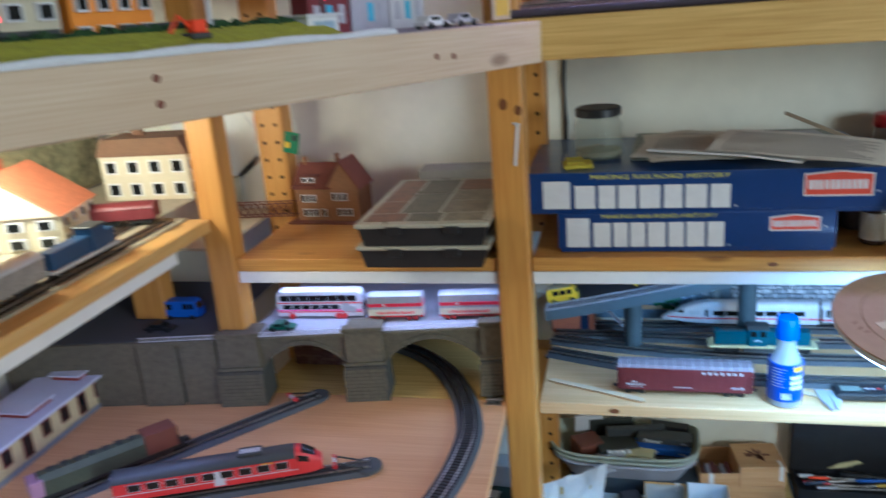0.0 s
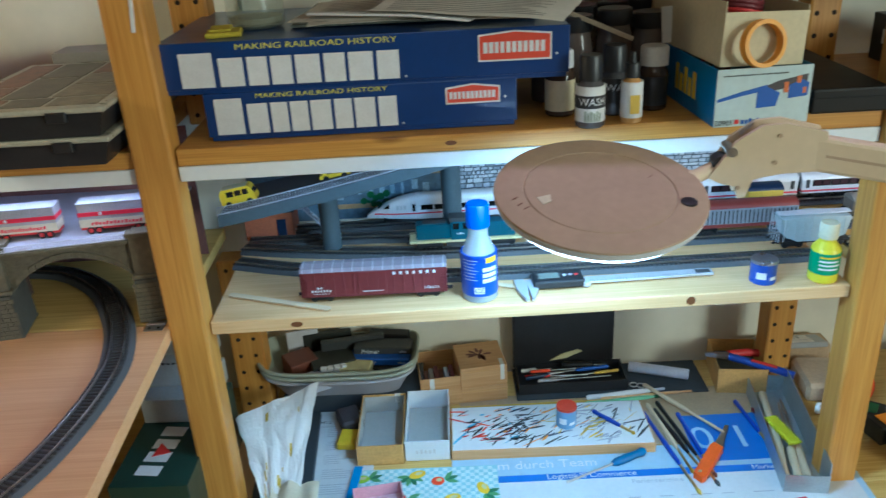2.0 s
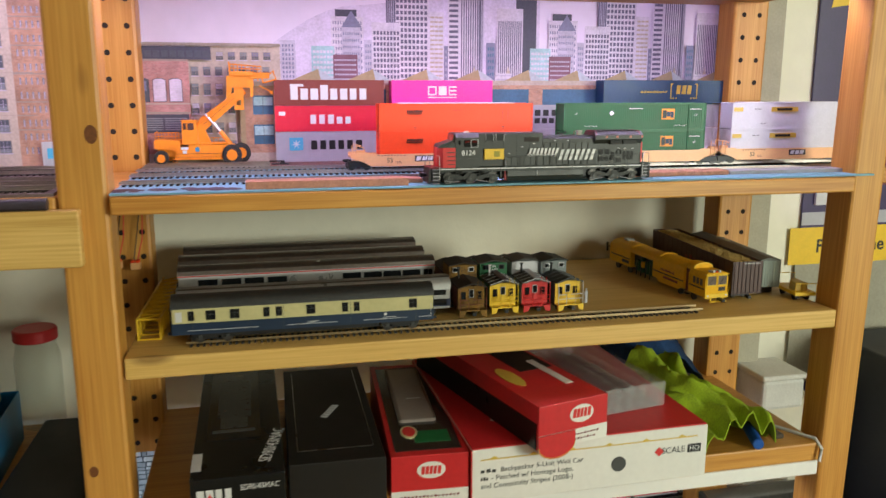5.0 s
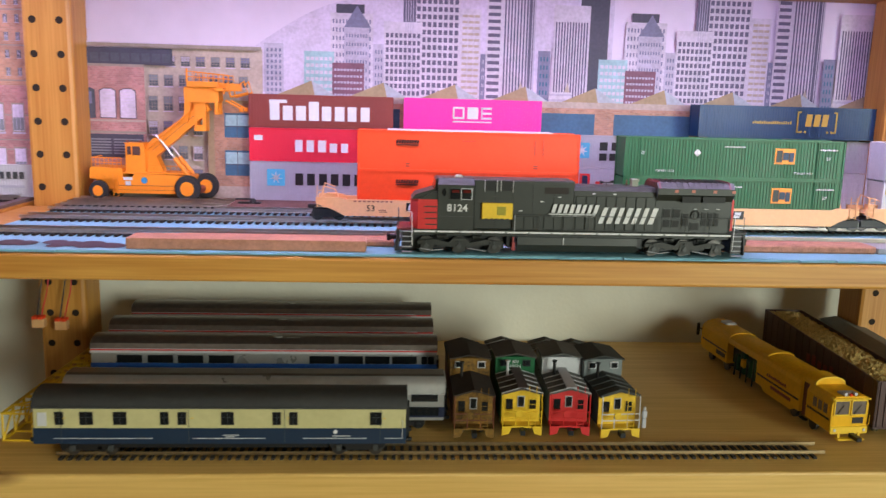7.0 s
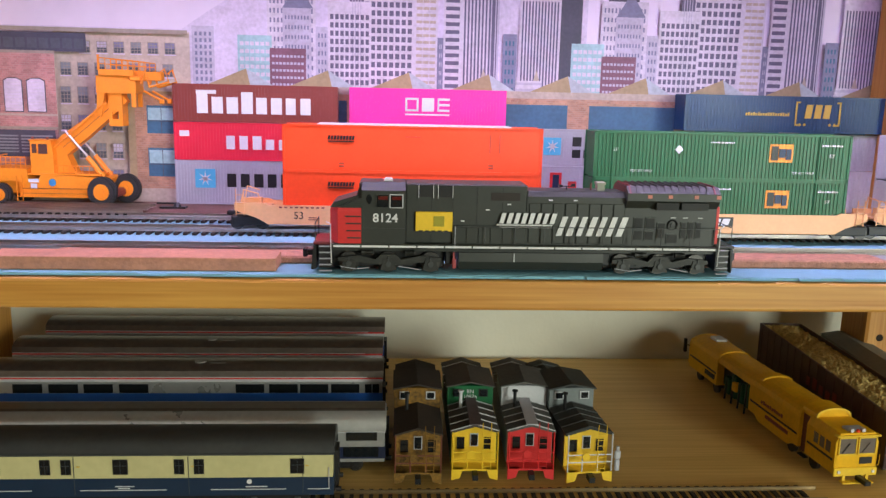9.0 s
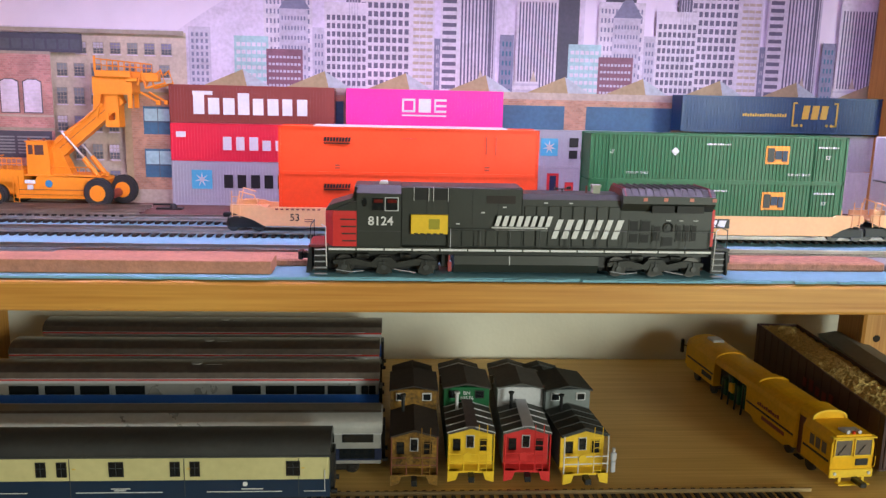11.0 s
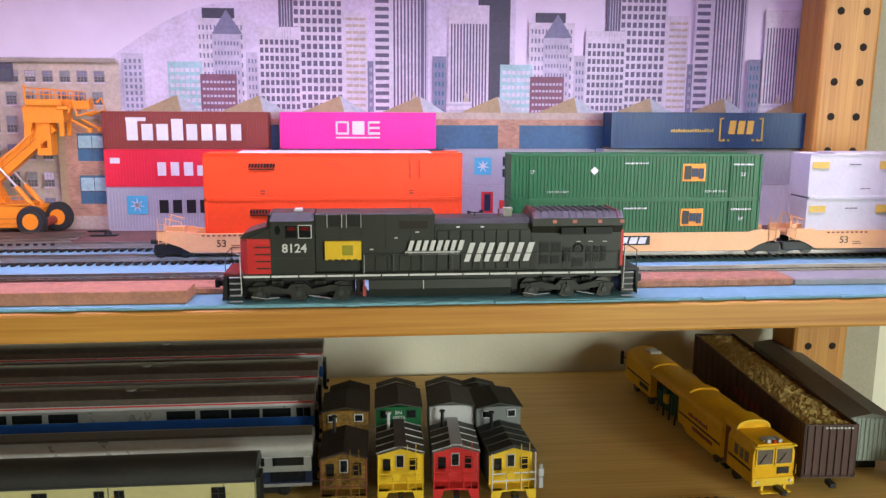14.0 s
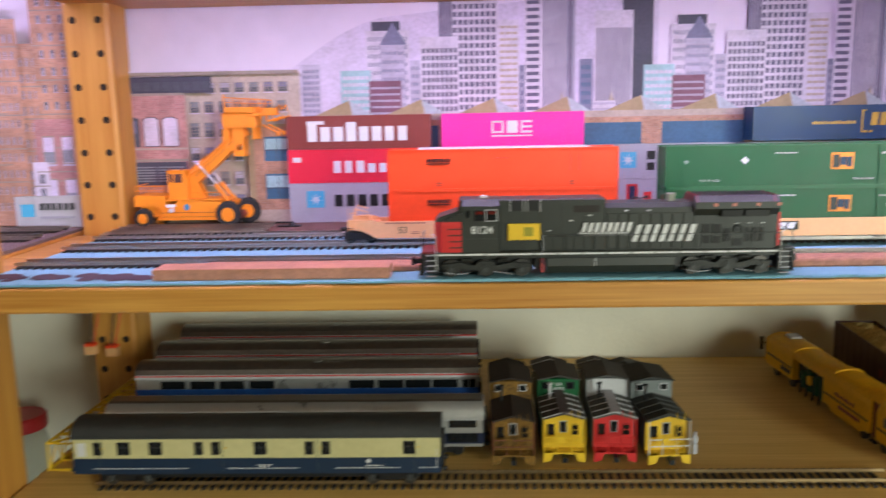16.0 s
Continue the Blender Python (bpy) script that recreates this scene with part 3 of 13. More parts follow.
    part("fan_hub", Mesh().cyl(0.2188, -0.0134, 0.0304, 0.0013, 0.0008, "y", 10), P["black"], rad)
    for a in (0.2172, 0.2250, 0.2342):
        part("small_notice", Mesh().box(a, a + 0.0030, -0.0135, -0.0131, 0.0346, 0.0350), P["white"], rad)
    salmon = mat("salmon_plate", (0.55, 0.18, 0.13), 0.5)
    for a in (0.2012, 0.2138, 0.2298, 0.2438):
        part("marker_plate", Mesh().box(a, a + 0.0026, -0.0168, -0.0163, 0.0466, 0.0486), salmon, rad)
    part("rear_end", Mesh().box(0.2459, 0.2480, -0.0124, 0.0124, 0.0190, 0.0415, 0.0004), P["red"], t, "red rear end panel")
    part("fuel_tank", Mesh().prism([(-0.0150, 0.0128), (-0.0156, 0.0075), (-0.0125, 0.0022), (0.0125, 0.0022), (0.0156, 0.0075), (0.0150, 0.0128)], 0, 0.0885, m=Matrix.Translation((0.1762, 0, 0)) @ Matrix.Rotation(radians(90), 4, "Z")), hood, t)
    part("tank_strap", Mesh().box(0.1210, 0.1216, -0.0160, -0.0148, 0.0075, 0.0126), P["lightgrey"], t)
    part("brake_pipe", Mesh().box(0.0838, 0.0862, -0.0150, -0.0130, 0.0030, 0.0090, 0.0004).box(0.0842, 0.0852, -0.0154, -0.0135, 0.0088, 0.0128), mat("dull_red_pipe", (0.30, 0.05, 0.05), 0.6), t)
    for x in (0.0798, 0.1764):
        part("air_tank", Mesh().box(x, x + 0.0050, -0.0120, 0.0120, 0.0050, 0.0130, 0.0006), P["black"], t)
    for xs in ((0.0216, 0.0453, 0.0707), (0.1886, 0.2117, 0.2354)):
        x0, x1 = xs[0], xs[2]
        fr = Mesh().prism([(x0 - 0.0065, 0.0092), (x0 + 0.006, 0.0105), (xs[1] - 0.0075, 0.0082), (xs[1] - 0.0045, 0.0112), (xs[1] + 0.0045, 0.0112), (xs[1] + 0.0075, 0.0082), (x1 - 0.006, 0.0105), (x1 + 0.0065, 0.0092), (x1 + 0.0065, 0.0070), (x1 - 0.005, 0.0066), (xs[1] + 0.006, 0.0052), (xs[1] - 0.006, 0.0052), (x0 + 0.005, 0.0066), (x0 - 0.0065, 0.0070)], -0.0152, -0.0128)
        tr = part("truck_frame", fr, soot, t)
        part("far_frame", Mesh().box(x0 - 0.006, x1 + 0.006, 0.0128, 0.0150, 0.0055, 0.0105), soot, tr)
        part("gear_case", Mesh().box(x0 - 0.0105, x1 + 0.0085, -0.0075, 0.0075, 0.0022, 0.0140, 0.0006), P["black"], t)
        for k in xs:
            ax = part("axle_box", Mesh().prism([(k - 0.0050, 0.0020), (k + 0.0050, 0.0020), (k + 0.0036, 0.0060), (k + 0.0030, 0.0090), (k - 0.0030, 0.0090), (k - 0.0036, 0.0060)], -0.0158, -0.0140), soot, tr)
            part("axle_cap", Mesh().cyl(k, -0.0166, 0.0056, 0.0017, 0.001, "y", 10).box(k - 0.0003, k + 0.0003, -0.0164, -0.0157, 0.0050, 0.0100), P["darkgrey"], ax)
            part("wheelset", Mesh().cyl(k, -0.0112, 0.0061, 0.0061, 0.0028, "y", 22).cyl(k, 0.0080, 0.0061, 0.0061, 0.0028, "y", 22).cyl(k, -0.0112, 0.0061, 0.0012, 0.0220, "y", 8), wheel_m, tr)
        for a, b in ((xs[0] + 0.0085, xs[0] + 0.0142), (xs[1] + 0.0092, xs[1] + 0.0150)):
            part("spring_nest", Mesh().box(a, b, -0.0148, -0.0134, 0.0052, 0.0066).box(a + 0.0006, b - 0.0006, -0.0150, -0.0136, 0.0106, 0.0128), P["black"], tr)
        for a in (xs[0] + 0.0095, xs[1] - 0.0160, xs[1] + 0.0100, xs[2] - 0.0145):
            part("brake_cylinder", Mesh().cyl(a, -0.0148, 0.0122, 0.0016, 0.0052, "x", 10), soot, tr)
        part("brake_rod", Mesh().tube([(x0 - 0.005, -0.0156, 0.0040), (x0 + 0.004, -0.0158, 0.0026), (x0 + 0.012, -0.0156, 0.0034)], 0.0003, 5).tube([(xs[1] + 0.006, -0.0158, 0.0044), (x1 - 0.006, -0.0160, 0.0024)], 0.0003, 5), P["grey"], tr)
    for x0, s in ((0.0040, 1), (0.2470, -1)):
        st = part("step_well", Mesh().box(x0 - 0.0002, x0 + 0.0075, -0.0146, 0.0146, 0.0030, 0.0162), P["black"], t)
        for i in range(5):
            part("step", Mesh().box(x0, x0 + 0.0072, -0.0168, -0.0140, 0.0012 + i * 0.0036, 0.0017 + i * 0.0036), P["grey"], st)
        hx = x0 + (0.0073 if s > 0 else 0.0002)
        part("handrail", Mesh().tube([(hx, -0.0168, 0.0060), (hx - 0.0003 * s, -0.0171, 0.018), (hx - 0.0005 * s, -0.0168, 0.0292), (hx - 0.003 * s, -0.016, 0.0305)], 0.00032, 5), P["white"], t)
        part("end_deck", Mesh().box(x0 - 0.0036 if s > 0 else x0 - 0.001, x0 + 0.0085 if s > 0 else x0 + 0.0112, -0.0148, 0.0148, 0.0166, 0.0184, 0.0004), P["maroon"] if s > 0 else hood, t)
        px = x0 - 0.0036 if s > 0 else x0 + 0.0090
        part("pilot", Mesh().prism([(px, 0.0160), (px + 0.0018, 0.0160), (px + 0.0018, 0.0022), (px - 0.0014 * s, 0.0016)], -0.0140, 0.0140), P["black"], t)
        part("coupler", Mesh().box(px - 0.006 * (s > 0), px + 0.007 * (s < 0), -0.002, 0.002, 0.0078, 0.0112, 0.0005).box(px - 0.0075 if s > 0 else px + 0.0050, px - 0.0045 if s > 0 else px + 0.0080, -0.0032, 0.0032, 0.0070, 0.0120, 0.0005), P["black"], t)
        part("end_rail", Mesh().tube([(px + 0.001, -0.0120, 0.0184), (px + 0.001, -0.0120, 0.0290), (px + 0.001, 0.0120, 0.0290), (px + 0.001, 0.0120, 0.0184)], 0.0003, 5), P["darkgrey"], t)
    part("handrail", Mesh().tube([(0.0850, -0.0166, 0.0286), (0.2470, -0.0166, 0.0286)], 0.00026, 5), P["darkgrey"], t)
    for i in range(10):
        q = 0.0850 + i * 0.0180
        part("rail_stanchion", Mesh().tube([(q, -0.0166, 0.0170), (q, -0.0166, 0.0288)], 0.00028, 5), P["grey"] if i == 0 else P["darkgrey"], t)
    part("horn", Mesh().box(0.1510, 0.1590, -0.0008, 0.0008, 0.0510, 0.0516).cyl(0.1500, 0, 0.0514, 0.0013, 0.0026, "x", 8, 0.0006).cyl(0.1575, 0, 0.0520, 0.0006, 0.0026, "x", 8, 0.0012).box(0.1545, 0.1551, -0.0004, 0.0004, 0.0490, 0.0512), P["black"], t)
    part("exhaust", Mesh().box(0.1735, 0.1780, -0.0030, 0.0030, 0.0490, 0.0530).box(0.1730, 0.1785, -0.0034, 0.0034, 0.0528, 0.0542), mat("grey_stack", (0.32, 0.33, 0.26), 0.6), t)
    part("antenna", Mesh().cyl(0.1700, 0, 0.0490, 0.0006, 0.0045, n=6), P["rust"], t)
    letters("road_number", "8124", 0.0072, P["white"], t, pose(0.0432, -0.0157, 0.0326), depth=0.0001, xs=1.05, bold=0.00012)
    bars("white_name_lettering", 8, 0.0350, 0.0062, P["white"], t, pose(0.1290, -0.0149, 0.0335), 0.34, 0.30, 3, 8)
    bars("white_name_lettering", 7, 0.0430, 0.0115, P["white"], t, pose(0.1680, -0.0139, 0.0290), 0.40, 0.34, 8, 7)
    for z, a in ((0.0292, 0.1100), (0.0280, 0.1120)):
        part("lettering_stripe", Mesh().box(a, 0.1440, -0.0150, -0.0131, z, z + 0.0006), P["white"], t)


locomotive()


def container(x0, y, z, n, h, material, label, ribs=True, rim=None, w=0.0280, group="stacked containers"):
    t = thing("container", label, "container", pose(x0, y, z), group=group)
    body = Mesh().box(0.0006, n - 0.0006, 0.0008, w - 0.0008, 0.0006, h - 0.0006)
    part("box", body, material, t)
    if ribs:
        r = Mesh()
        k = int((n - 0.006) / 0.0027)
        verts, faces = [], []
        for i in range(k):
            a, c = 0.0035 + i * (n - 0.007) / k, len(verts)
            for yy in (0.0002, 0.0010):
                verts += [(a, yy, 0.002), (a + 0.0013, yy, 0.002), (a + 0.0013, yy, h - 0.002), (a, yy, h - 0.002)]
            faces += [(c, c + 1, c + 2, c + 3), (c, c + 3, c + 7, c + 4), (c + 1, c + 5, c + 6, c + 2)]
        me = bpy.data.meshes.new("corrugation")
        me.from_pydata(verts, [], faces)
        me.materials.append(material)
        ob = new("corrugation", me)
        ob.parent = t
    f = Mesh()
    for zz in (0, h - 0.0012):
        f.box(0, n, 0, 0.0012, zz, zz + 0.0012).box(0, n, w - 0.0012, w, zz, zz + 0.0012)
    for xx in (0, n - 0.0016):
        f.box(xx, xx + 0.0016, 0, 0.0016, 0, h).box(xx, xx + 0.0016, w - 0.0016, w, 0, h)
    part("frame", f, rim or material, t)
    return t


def flat(name, x0, x1, z0, z1, material, parent, y=-0.0002, label=""):
    return part(name, Mesh().box(x0, x1, y - 0.0002, y + 0.0002, z0, z1), material, parent, label)


YB = 1.2705
c = container(1.065, YB, 1.565, 0.145, 0.0330, P["brown"], "brown container with a white name, top of a stack")
bars("white_name_lettering", 8, 0.104, 0.0190, P["white"], c, pose(0.073, -0.0003, 0.0170), 0.22, 0, 5, 1)
flat("name_swoosh", 0.0205, 0.038, 0.0245, 0.0278, P["white"], c)
c = container(1.2205, YB, 1.565, 0.1415, 0.0330, P["pink"], "bright pink container on top of a stack")
o = Mesh()
o.box(0.050, 0.062, -0.0005, -0.0001, 0.0130, 0.0148).box(0.050, 0.062, -0.0005, -0.0001, 0.0232, 0.0250).box(0.050, 0.0518, -0.0005, -0.0001, 0.0130, 0.0250).box(0.0602, 0.062, -0.0005, -0.0001, 0.0130, 0.0250)
part("white_name_lettering", o.box(0.0650, 0.0760, -0.0005, -0.0001, 0.0130, 0.0250).box(0.0790, 0.0900, -0.0005, -0.0001, 0.0130, 0.0150).box(0.079, 0.0805, -0.0005, -0.0001, 0.0130, 0.0250).box(0.079, 0.090, -0.0005, -0.0001, 0.0180, 0.0200).box(0.079, 0.090, -0.0005, -0.0001, 0.0230, 0.0250), P["white"], c)
flat("small_lettering", 0.050, 0.090, 0.0095, 0.0108, P["white"], c)
c = container(1.065, YB, 1.5310, 0.145, 0.0335, P["brightred"], "bright red container in a stack")
bars("white_name_lettering", 5, 0.058, 0.0120, P["white"], c, pose(0.075, -0.0003, 0.0160), 0.3, 0, 9, 1)
flat("white_flag", 0.005, 0.0135, 0.021, 0.026, P["white"], c)
c = container(1.065, YB, 1.4910, 0.145, 0.0395, P["grey"], "grey container at the bottom of a stack")
flat("star_panel", 0.0175, 0.0355, 0.0150, 0.0320, P["cyan"], c)
star = Mesh()
for i in range(7):
    star.prism([(-0.0011, 0), (0.0011, 0), (0, 0.0066)], -0.0007, -0.0004, m=Matrix.Translation((0.0265, 0, 0.0235)) @ Matrix.Rotation(2 * math.pi * i / 7, 4, "Y"))
part("white_star", star, P["white"], c)
bars("black_name_lettering", 6, 0.072, 0.0120, P["black"], c, pose(0.082, -0.0003, 0.0220), 0.25, 0, 4, 6)
c = container(1.3700, YB, 1.531, 0.1420, 0.0335, P["grey"], "grey container behind the orange one", group="back row containers")
flat("star_panel", 0.0280, 0.0440, 0.010, 0.026, P["cyan"], c)
star = Mesh()
for i in range(7):
    star.prism([(-0.0011, 0), (0.0011, 0), (0, 0.0062)], -0.0007, -0.0004, m=Matrix.Translation((0.0360, 0, 0.018)) @ Matrix.Rotation(2 * math.pi * i / 7, 4, "Y"))
part("white_star", star, P["white"], c)
bars("black_name_lettering", 6, 0.075, 0.0085, P["black"], c, pose(0.092, -0.0003, 0.0225), 0.25, 0, 4, 6)
bars("black_name_lettering", 7, 0.075, 0.0075, P["black"], c, pose(0.092, -0.0003, 0.0115), 0.25, 0, 6, 7)
c = container(1.3700, YB, 1.4910, 0.1420, 0.0395, P["grey"], "grey container with red marks behind the locomotive", group="back row containers")
flat("red_mark", 0.0350, 0.046, 0.014, 0.034, P["red"], c); flat("blue_mark", 0.0375, 0.0435, 0.016, 0.032, P["navy"], c, -0.0008)
flat("red_mark", 0.052, 0.060, 0.018, 0.026, P["red"], c)
c = container(1.5200, YB, 1.531, 0.2060, 0.0335, P["grey"], "lilac grey container below the blue one", group="back row containers")
c = container(1.5200, YB, 1.4910, 0.2060, 0.0395, P["lightgrey"], "lilac grey container at the bottom", group="back row containers")
c = container(1.5255, YB - 0.006, 1.5660, 0.1920, 0.0330, paint("steel_blue_paint", (0.012, 0.055, 0.14)), "dark blue container with yellow lettering on top")
bars("yellow_name_lettering", 3, 0.026, 0.0125, P["gold"], c, pose(0.126, -0.0003, 0.0195), 0.2, 0.1, 3, 3)
o = Mesh()
for xa, xb in ((0.104, 0.1055), (0.1455, 0.147)):
    o.box(xa, xb, -0.0005, -0.0001, 0.0065, 0.0285)
o.box(0.104, 0.108, -0.0005, -0.0001, 0.0065, 0.008).box(0.104, 0.108, -0.0005, -0.0001, 0.027, 0.0285).box(0.143, 0.147, -0.0005, -0.0001, 0.0065, 0.008).box(0.143, 0.147, -0.0005, -0.0001, 0.027, 0.0285)
part("yellow_bracket", o, P["gold"], c)
bars("small_lettering", 18, 0.042, 0.0030, P["gold"], c, pose(0.078, -0.0003, 0.0165), 0.3, 0, 2)
o = Mesh()
for xx in (0.109, 0.1135, 0.1375, 0.142):
    o.cyl(xx, -0.0005, 0.0075, 0.0013, 0.0004, "y", 8)
part("yellow_dots", o, P["gold"], c)

YO = 1.120
for z, nm in ((1.5365, "upper"), (1.5030, "lower")):
    c = container(1.1805, YO, z, 0.1885, 0.0335, P["orange"], "orange container in a double stack" if nm == "upper" else "orange container down in a well car", False, group="double stack containers")
    bars("dark_name_lettering", 9, 0.0195, 0.0030, P["black"], c, pose(0.042, -0.0003, 0.0245), 0.2, 0.2, 7, 9)
    flat("dark_underline", 0.0325, 0.0510, 0.0213, 0.0222, P["black"], c)
    flat("small_lettering", 0.088, 0.099, 0.0255, 0.0261, P["red"], c)
    o = Mesh()
    for a, b in ((0.0405, 0.0025), (0.0405, 0.0045), (0.1490, 0.0025), (0.1490, 0.0045)):
        o.box(a, a + 0.0035, -0.0005, -0.0001, b + 0.001, b + 0.002)
    for k in range(2):
        o.box(0.1495 + 0.007 * k, 0.1500 + 0.007 * k, -0.0005, -0.0001, 0.0150, 0.0285)
    part("stencils", o, P["brown"], c)
    part("roof_sheet", Mesh().box(0.025, 0.165, 0.001, 0.027, 0.0335, 0.0342), P["lightgrey"], c, "pale roof sheet")
YG = 1.104
for z, nm in ((1.5365, "upper"), (1.5030, "lower")):
    c = container(1.4030, YG, z, 0.1905, 0.0335, P["green"], "dark green container in a double stack" if nm == "upper" else "dark green container down in a well car", True, group="double stack containers")
    flat("yellow_panel", 0.1290, 0.1465, 0.0135, 0.0265, P["amber"], c)
    for a, b, z0, z1 in ((0.1303, 0.1352, 0.0150, 0.0250), (0.1358, 0.1408, 0.0170, 0.0232), (0.1413, 0.1450, 0.0155, 0.0232)):
        flat("dark_panel_mark", a, b, z0, z1, P["black"] if a < 0.135 else P["navy"], c, -0.0007)
    part("white_diamond", Mesh().box(-0.0022, 0.0022, -0.0005, -0.0001, -0.0022, 0.0022, m=pose(0.062, 0, 0.0215, 0, 45, 0)), P["white"], c)
    letters("size_number", "53'", 0.0036, P["white"], c, pose(0.0155, -0.0003, 0.0205), depth=0.0001)
    letters("size_number", "53'", 0.0036, P["white"], c, pose(0.1760, -0.0003, 0.0185), depth=0.0001)
    letters("small_lettering", "TOP LIFT ONLY", 0.0024, P["white"], c, pose(0.0350, -0.0003, 0.0058), depth=0.0001)
    letters("small_lettering", "TOP LIFT ONLY", 0.0024, P["white"], c, pose(0.1550, -0.0003, 0.0058), depth=0.0001)
    bars("small_lettering", 14, 0.018, 0.0012, P["white"], c, pose(0.094, -0.0003, 0.0270), 0.3)
    bars("small_lettering", 9, 0.016, 0.0014, P["white"], c, pose(0.176, -0.0003, 0.0260), 0.3)
    for xx in (0.0135, 0.1660):
        part("side_post", Mesh().box(xx, xx + 0.0008, -0.0006, 0, 0.001, 0.0325), P["green"], c)
YJ = 1.108
for z in (1.5365, 1.5030):
    c = container(1.6330, YJ, z, 0.1850, 0.0335, paint("chalky_white_paint", (0.56, 0.56, 0.60)), "white container in a double stack at the deck's end", False, group="double stack containers")
    flat("yellow_panel", 0.0560, 0.0950, 0.0220, 0.0280, P["gold"], c); flat("black_panel_mark", 0.064, 0.086, 0.0235, 0.0265, P["black"], c, -0.0007)
    flat("yellow_panel", 0.0020, 0.0150, 0.0225, 0.0275, P["gold"], c)
    bars("small_lettering", 8, 0.010, 0.0010, P["darkgrey"], c, pose(0.036, -0.0003, 0.0255), 0.3); bars("small_lettering", 6, 0.008, 0.0008, P["darkgrey"], c, pose(0.046, -0.0003, 0.0070), 0.3)
    part("roof_sheet", Mesh().box(0.020, 0.165, 0.001, 0.027, 0.0335, 0.0342), P["lightgrey"], c, "pale roof sheet")


def well_car(x0, n, mark, label, y):
    """Depressed well car with end platforms."""
    t = thing("well_car", label, "well car", pose(x0, y, Z + 0.0044), group="container well cars")
    for yy in (-0.0005, 0.0285):
        side = Mesh().prism([(0.0, 0.0200), (0.020, 0.0200), (0.024, 0.0185), (n - 0.024, 0.0185), (n - 0.020, 0.0200), (n, 0.0200), (n, 0.0145), (n - 0.016, 0.0090), (n - 0.024, 0.0045), (0.024, 0.0045), (0.016, 0.0090), (0, 0.0145)], yy, yy + 0.0018)
        part("side_sill", side, P["peach"], t)
    part("floor_frame", Mesh().box(0.024, n - 0.024, 0.001, 0.0285, 0.0048, 0.0068).box(0.0, 0.024, 0.001, 0.0285, 0.0150, 0.0165).box(n - 0.024, n, 0.001, 0.0285, 0.0150, 0.0165), P["peach"], t)
    for xx in (0.010, n - 0.010):
        g = part("bogie", Mesh().box(xx - 0.013, xx + 0.013, 0.002, 0.0285, 0.0070, 0.0105, 0.001).box(xx - 0.012, xx + 0.012, 0.0018, 0.0036, 0.0030, 0.0090, 0.0006), P["black"], t)
        for k in (-0.009, 0.009):
            part("wheelset", Mesh().cyl(xx + k, 0.0046, 0.0050, 0.0052, 0.0030, "y", 14).cyl(xx + k, 0.0225, 0.0050, 0.0052, 0.0030, "y", 14), wheel_m, g)
    for xx in (0.001, n - 0.009):
        lad = Mesh()
        for k in range(4):
            lad.box(xx, xx + 0.006, -0.0015, -0.0010, 0.012 + k * 0.0045, 0.0125 + k * 0.0045)
        lad.box(xx, xx + 0.0006, -0.0015, -0.0008, 0.011, 0.030).box(xx + 0.0055, xx + 0.0061, -0.0015, -0.0008, 0.011, 0.030)
        part("ladder", lad, P["peach"], t)
    part("end_railing", Mesh().tube([(0.004, 0.004, 0.020), (0.006, 0.004, 0.029), (0.016, 0.006, 0.026), (0.018, 0.006, 0.020)], 0.0006, 5).tube([(0.004, 0.020, 0.020), (0.006, 0.020, 0.030), (0.015, 0.021, 0.027)], 0.0006, 5).box(0.008, 0.018, 0.008, 0.016, 0.0165, 0.0225), P["peach"], t)
    part("coupler", Mesh().box(-0.008, 0.002, 0.012, 0.017, 0.0090, 0.0125, 0.0008), P["black"], t)
    letters("size_number", "53", 0.0075, P["black"], t, pose(0.046, -0.0008, 0.0110), depth=0.0001)
    o = Mesh()
    for i in range(9):
        o.box(0.032 + i * 0.0038, 0.034 + i * 0.0038, -0.0009, -0.0005, 0.0165, 0.0176)
    o.box(0.053, 0.059, -0.0009, -0.0005, 0.0095, 0.0100).box(0.053, 0.060, -0.0009, -0.0005, 0.0080, 0.0085)
    part("stencils", o, P["brown"], t)
    flat("black_nameplate", mark, mark + 0.0245, 0.0095, 0.0165, P["black"], t, -0.0007)
    bars("white_name_lettering", 3, 0.021, 0.0048, P["white"], t, pose(mark + 0.0118, -0.0011, 0.0130), 0.15, 0.3, 3, 3)
    return t


well_car(1.146, 0.235, 0.076, "peach orange well car carrying orange containers", YO - 0.0018)
well_car(1.384, 0.226, 0.100, "peach orange well car carrying green containers", YG - 0.0018)
well_car(1.618, 0.215, 0.100, "peach orange well car carrying white containers", YJ - 0.0018)


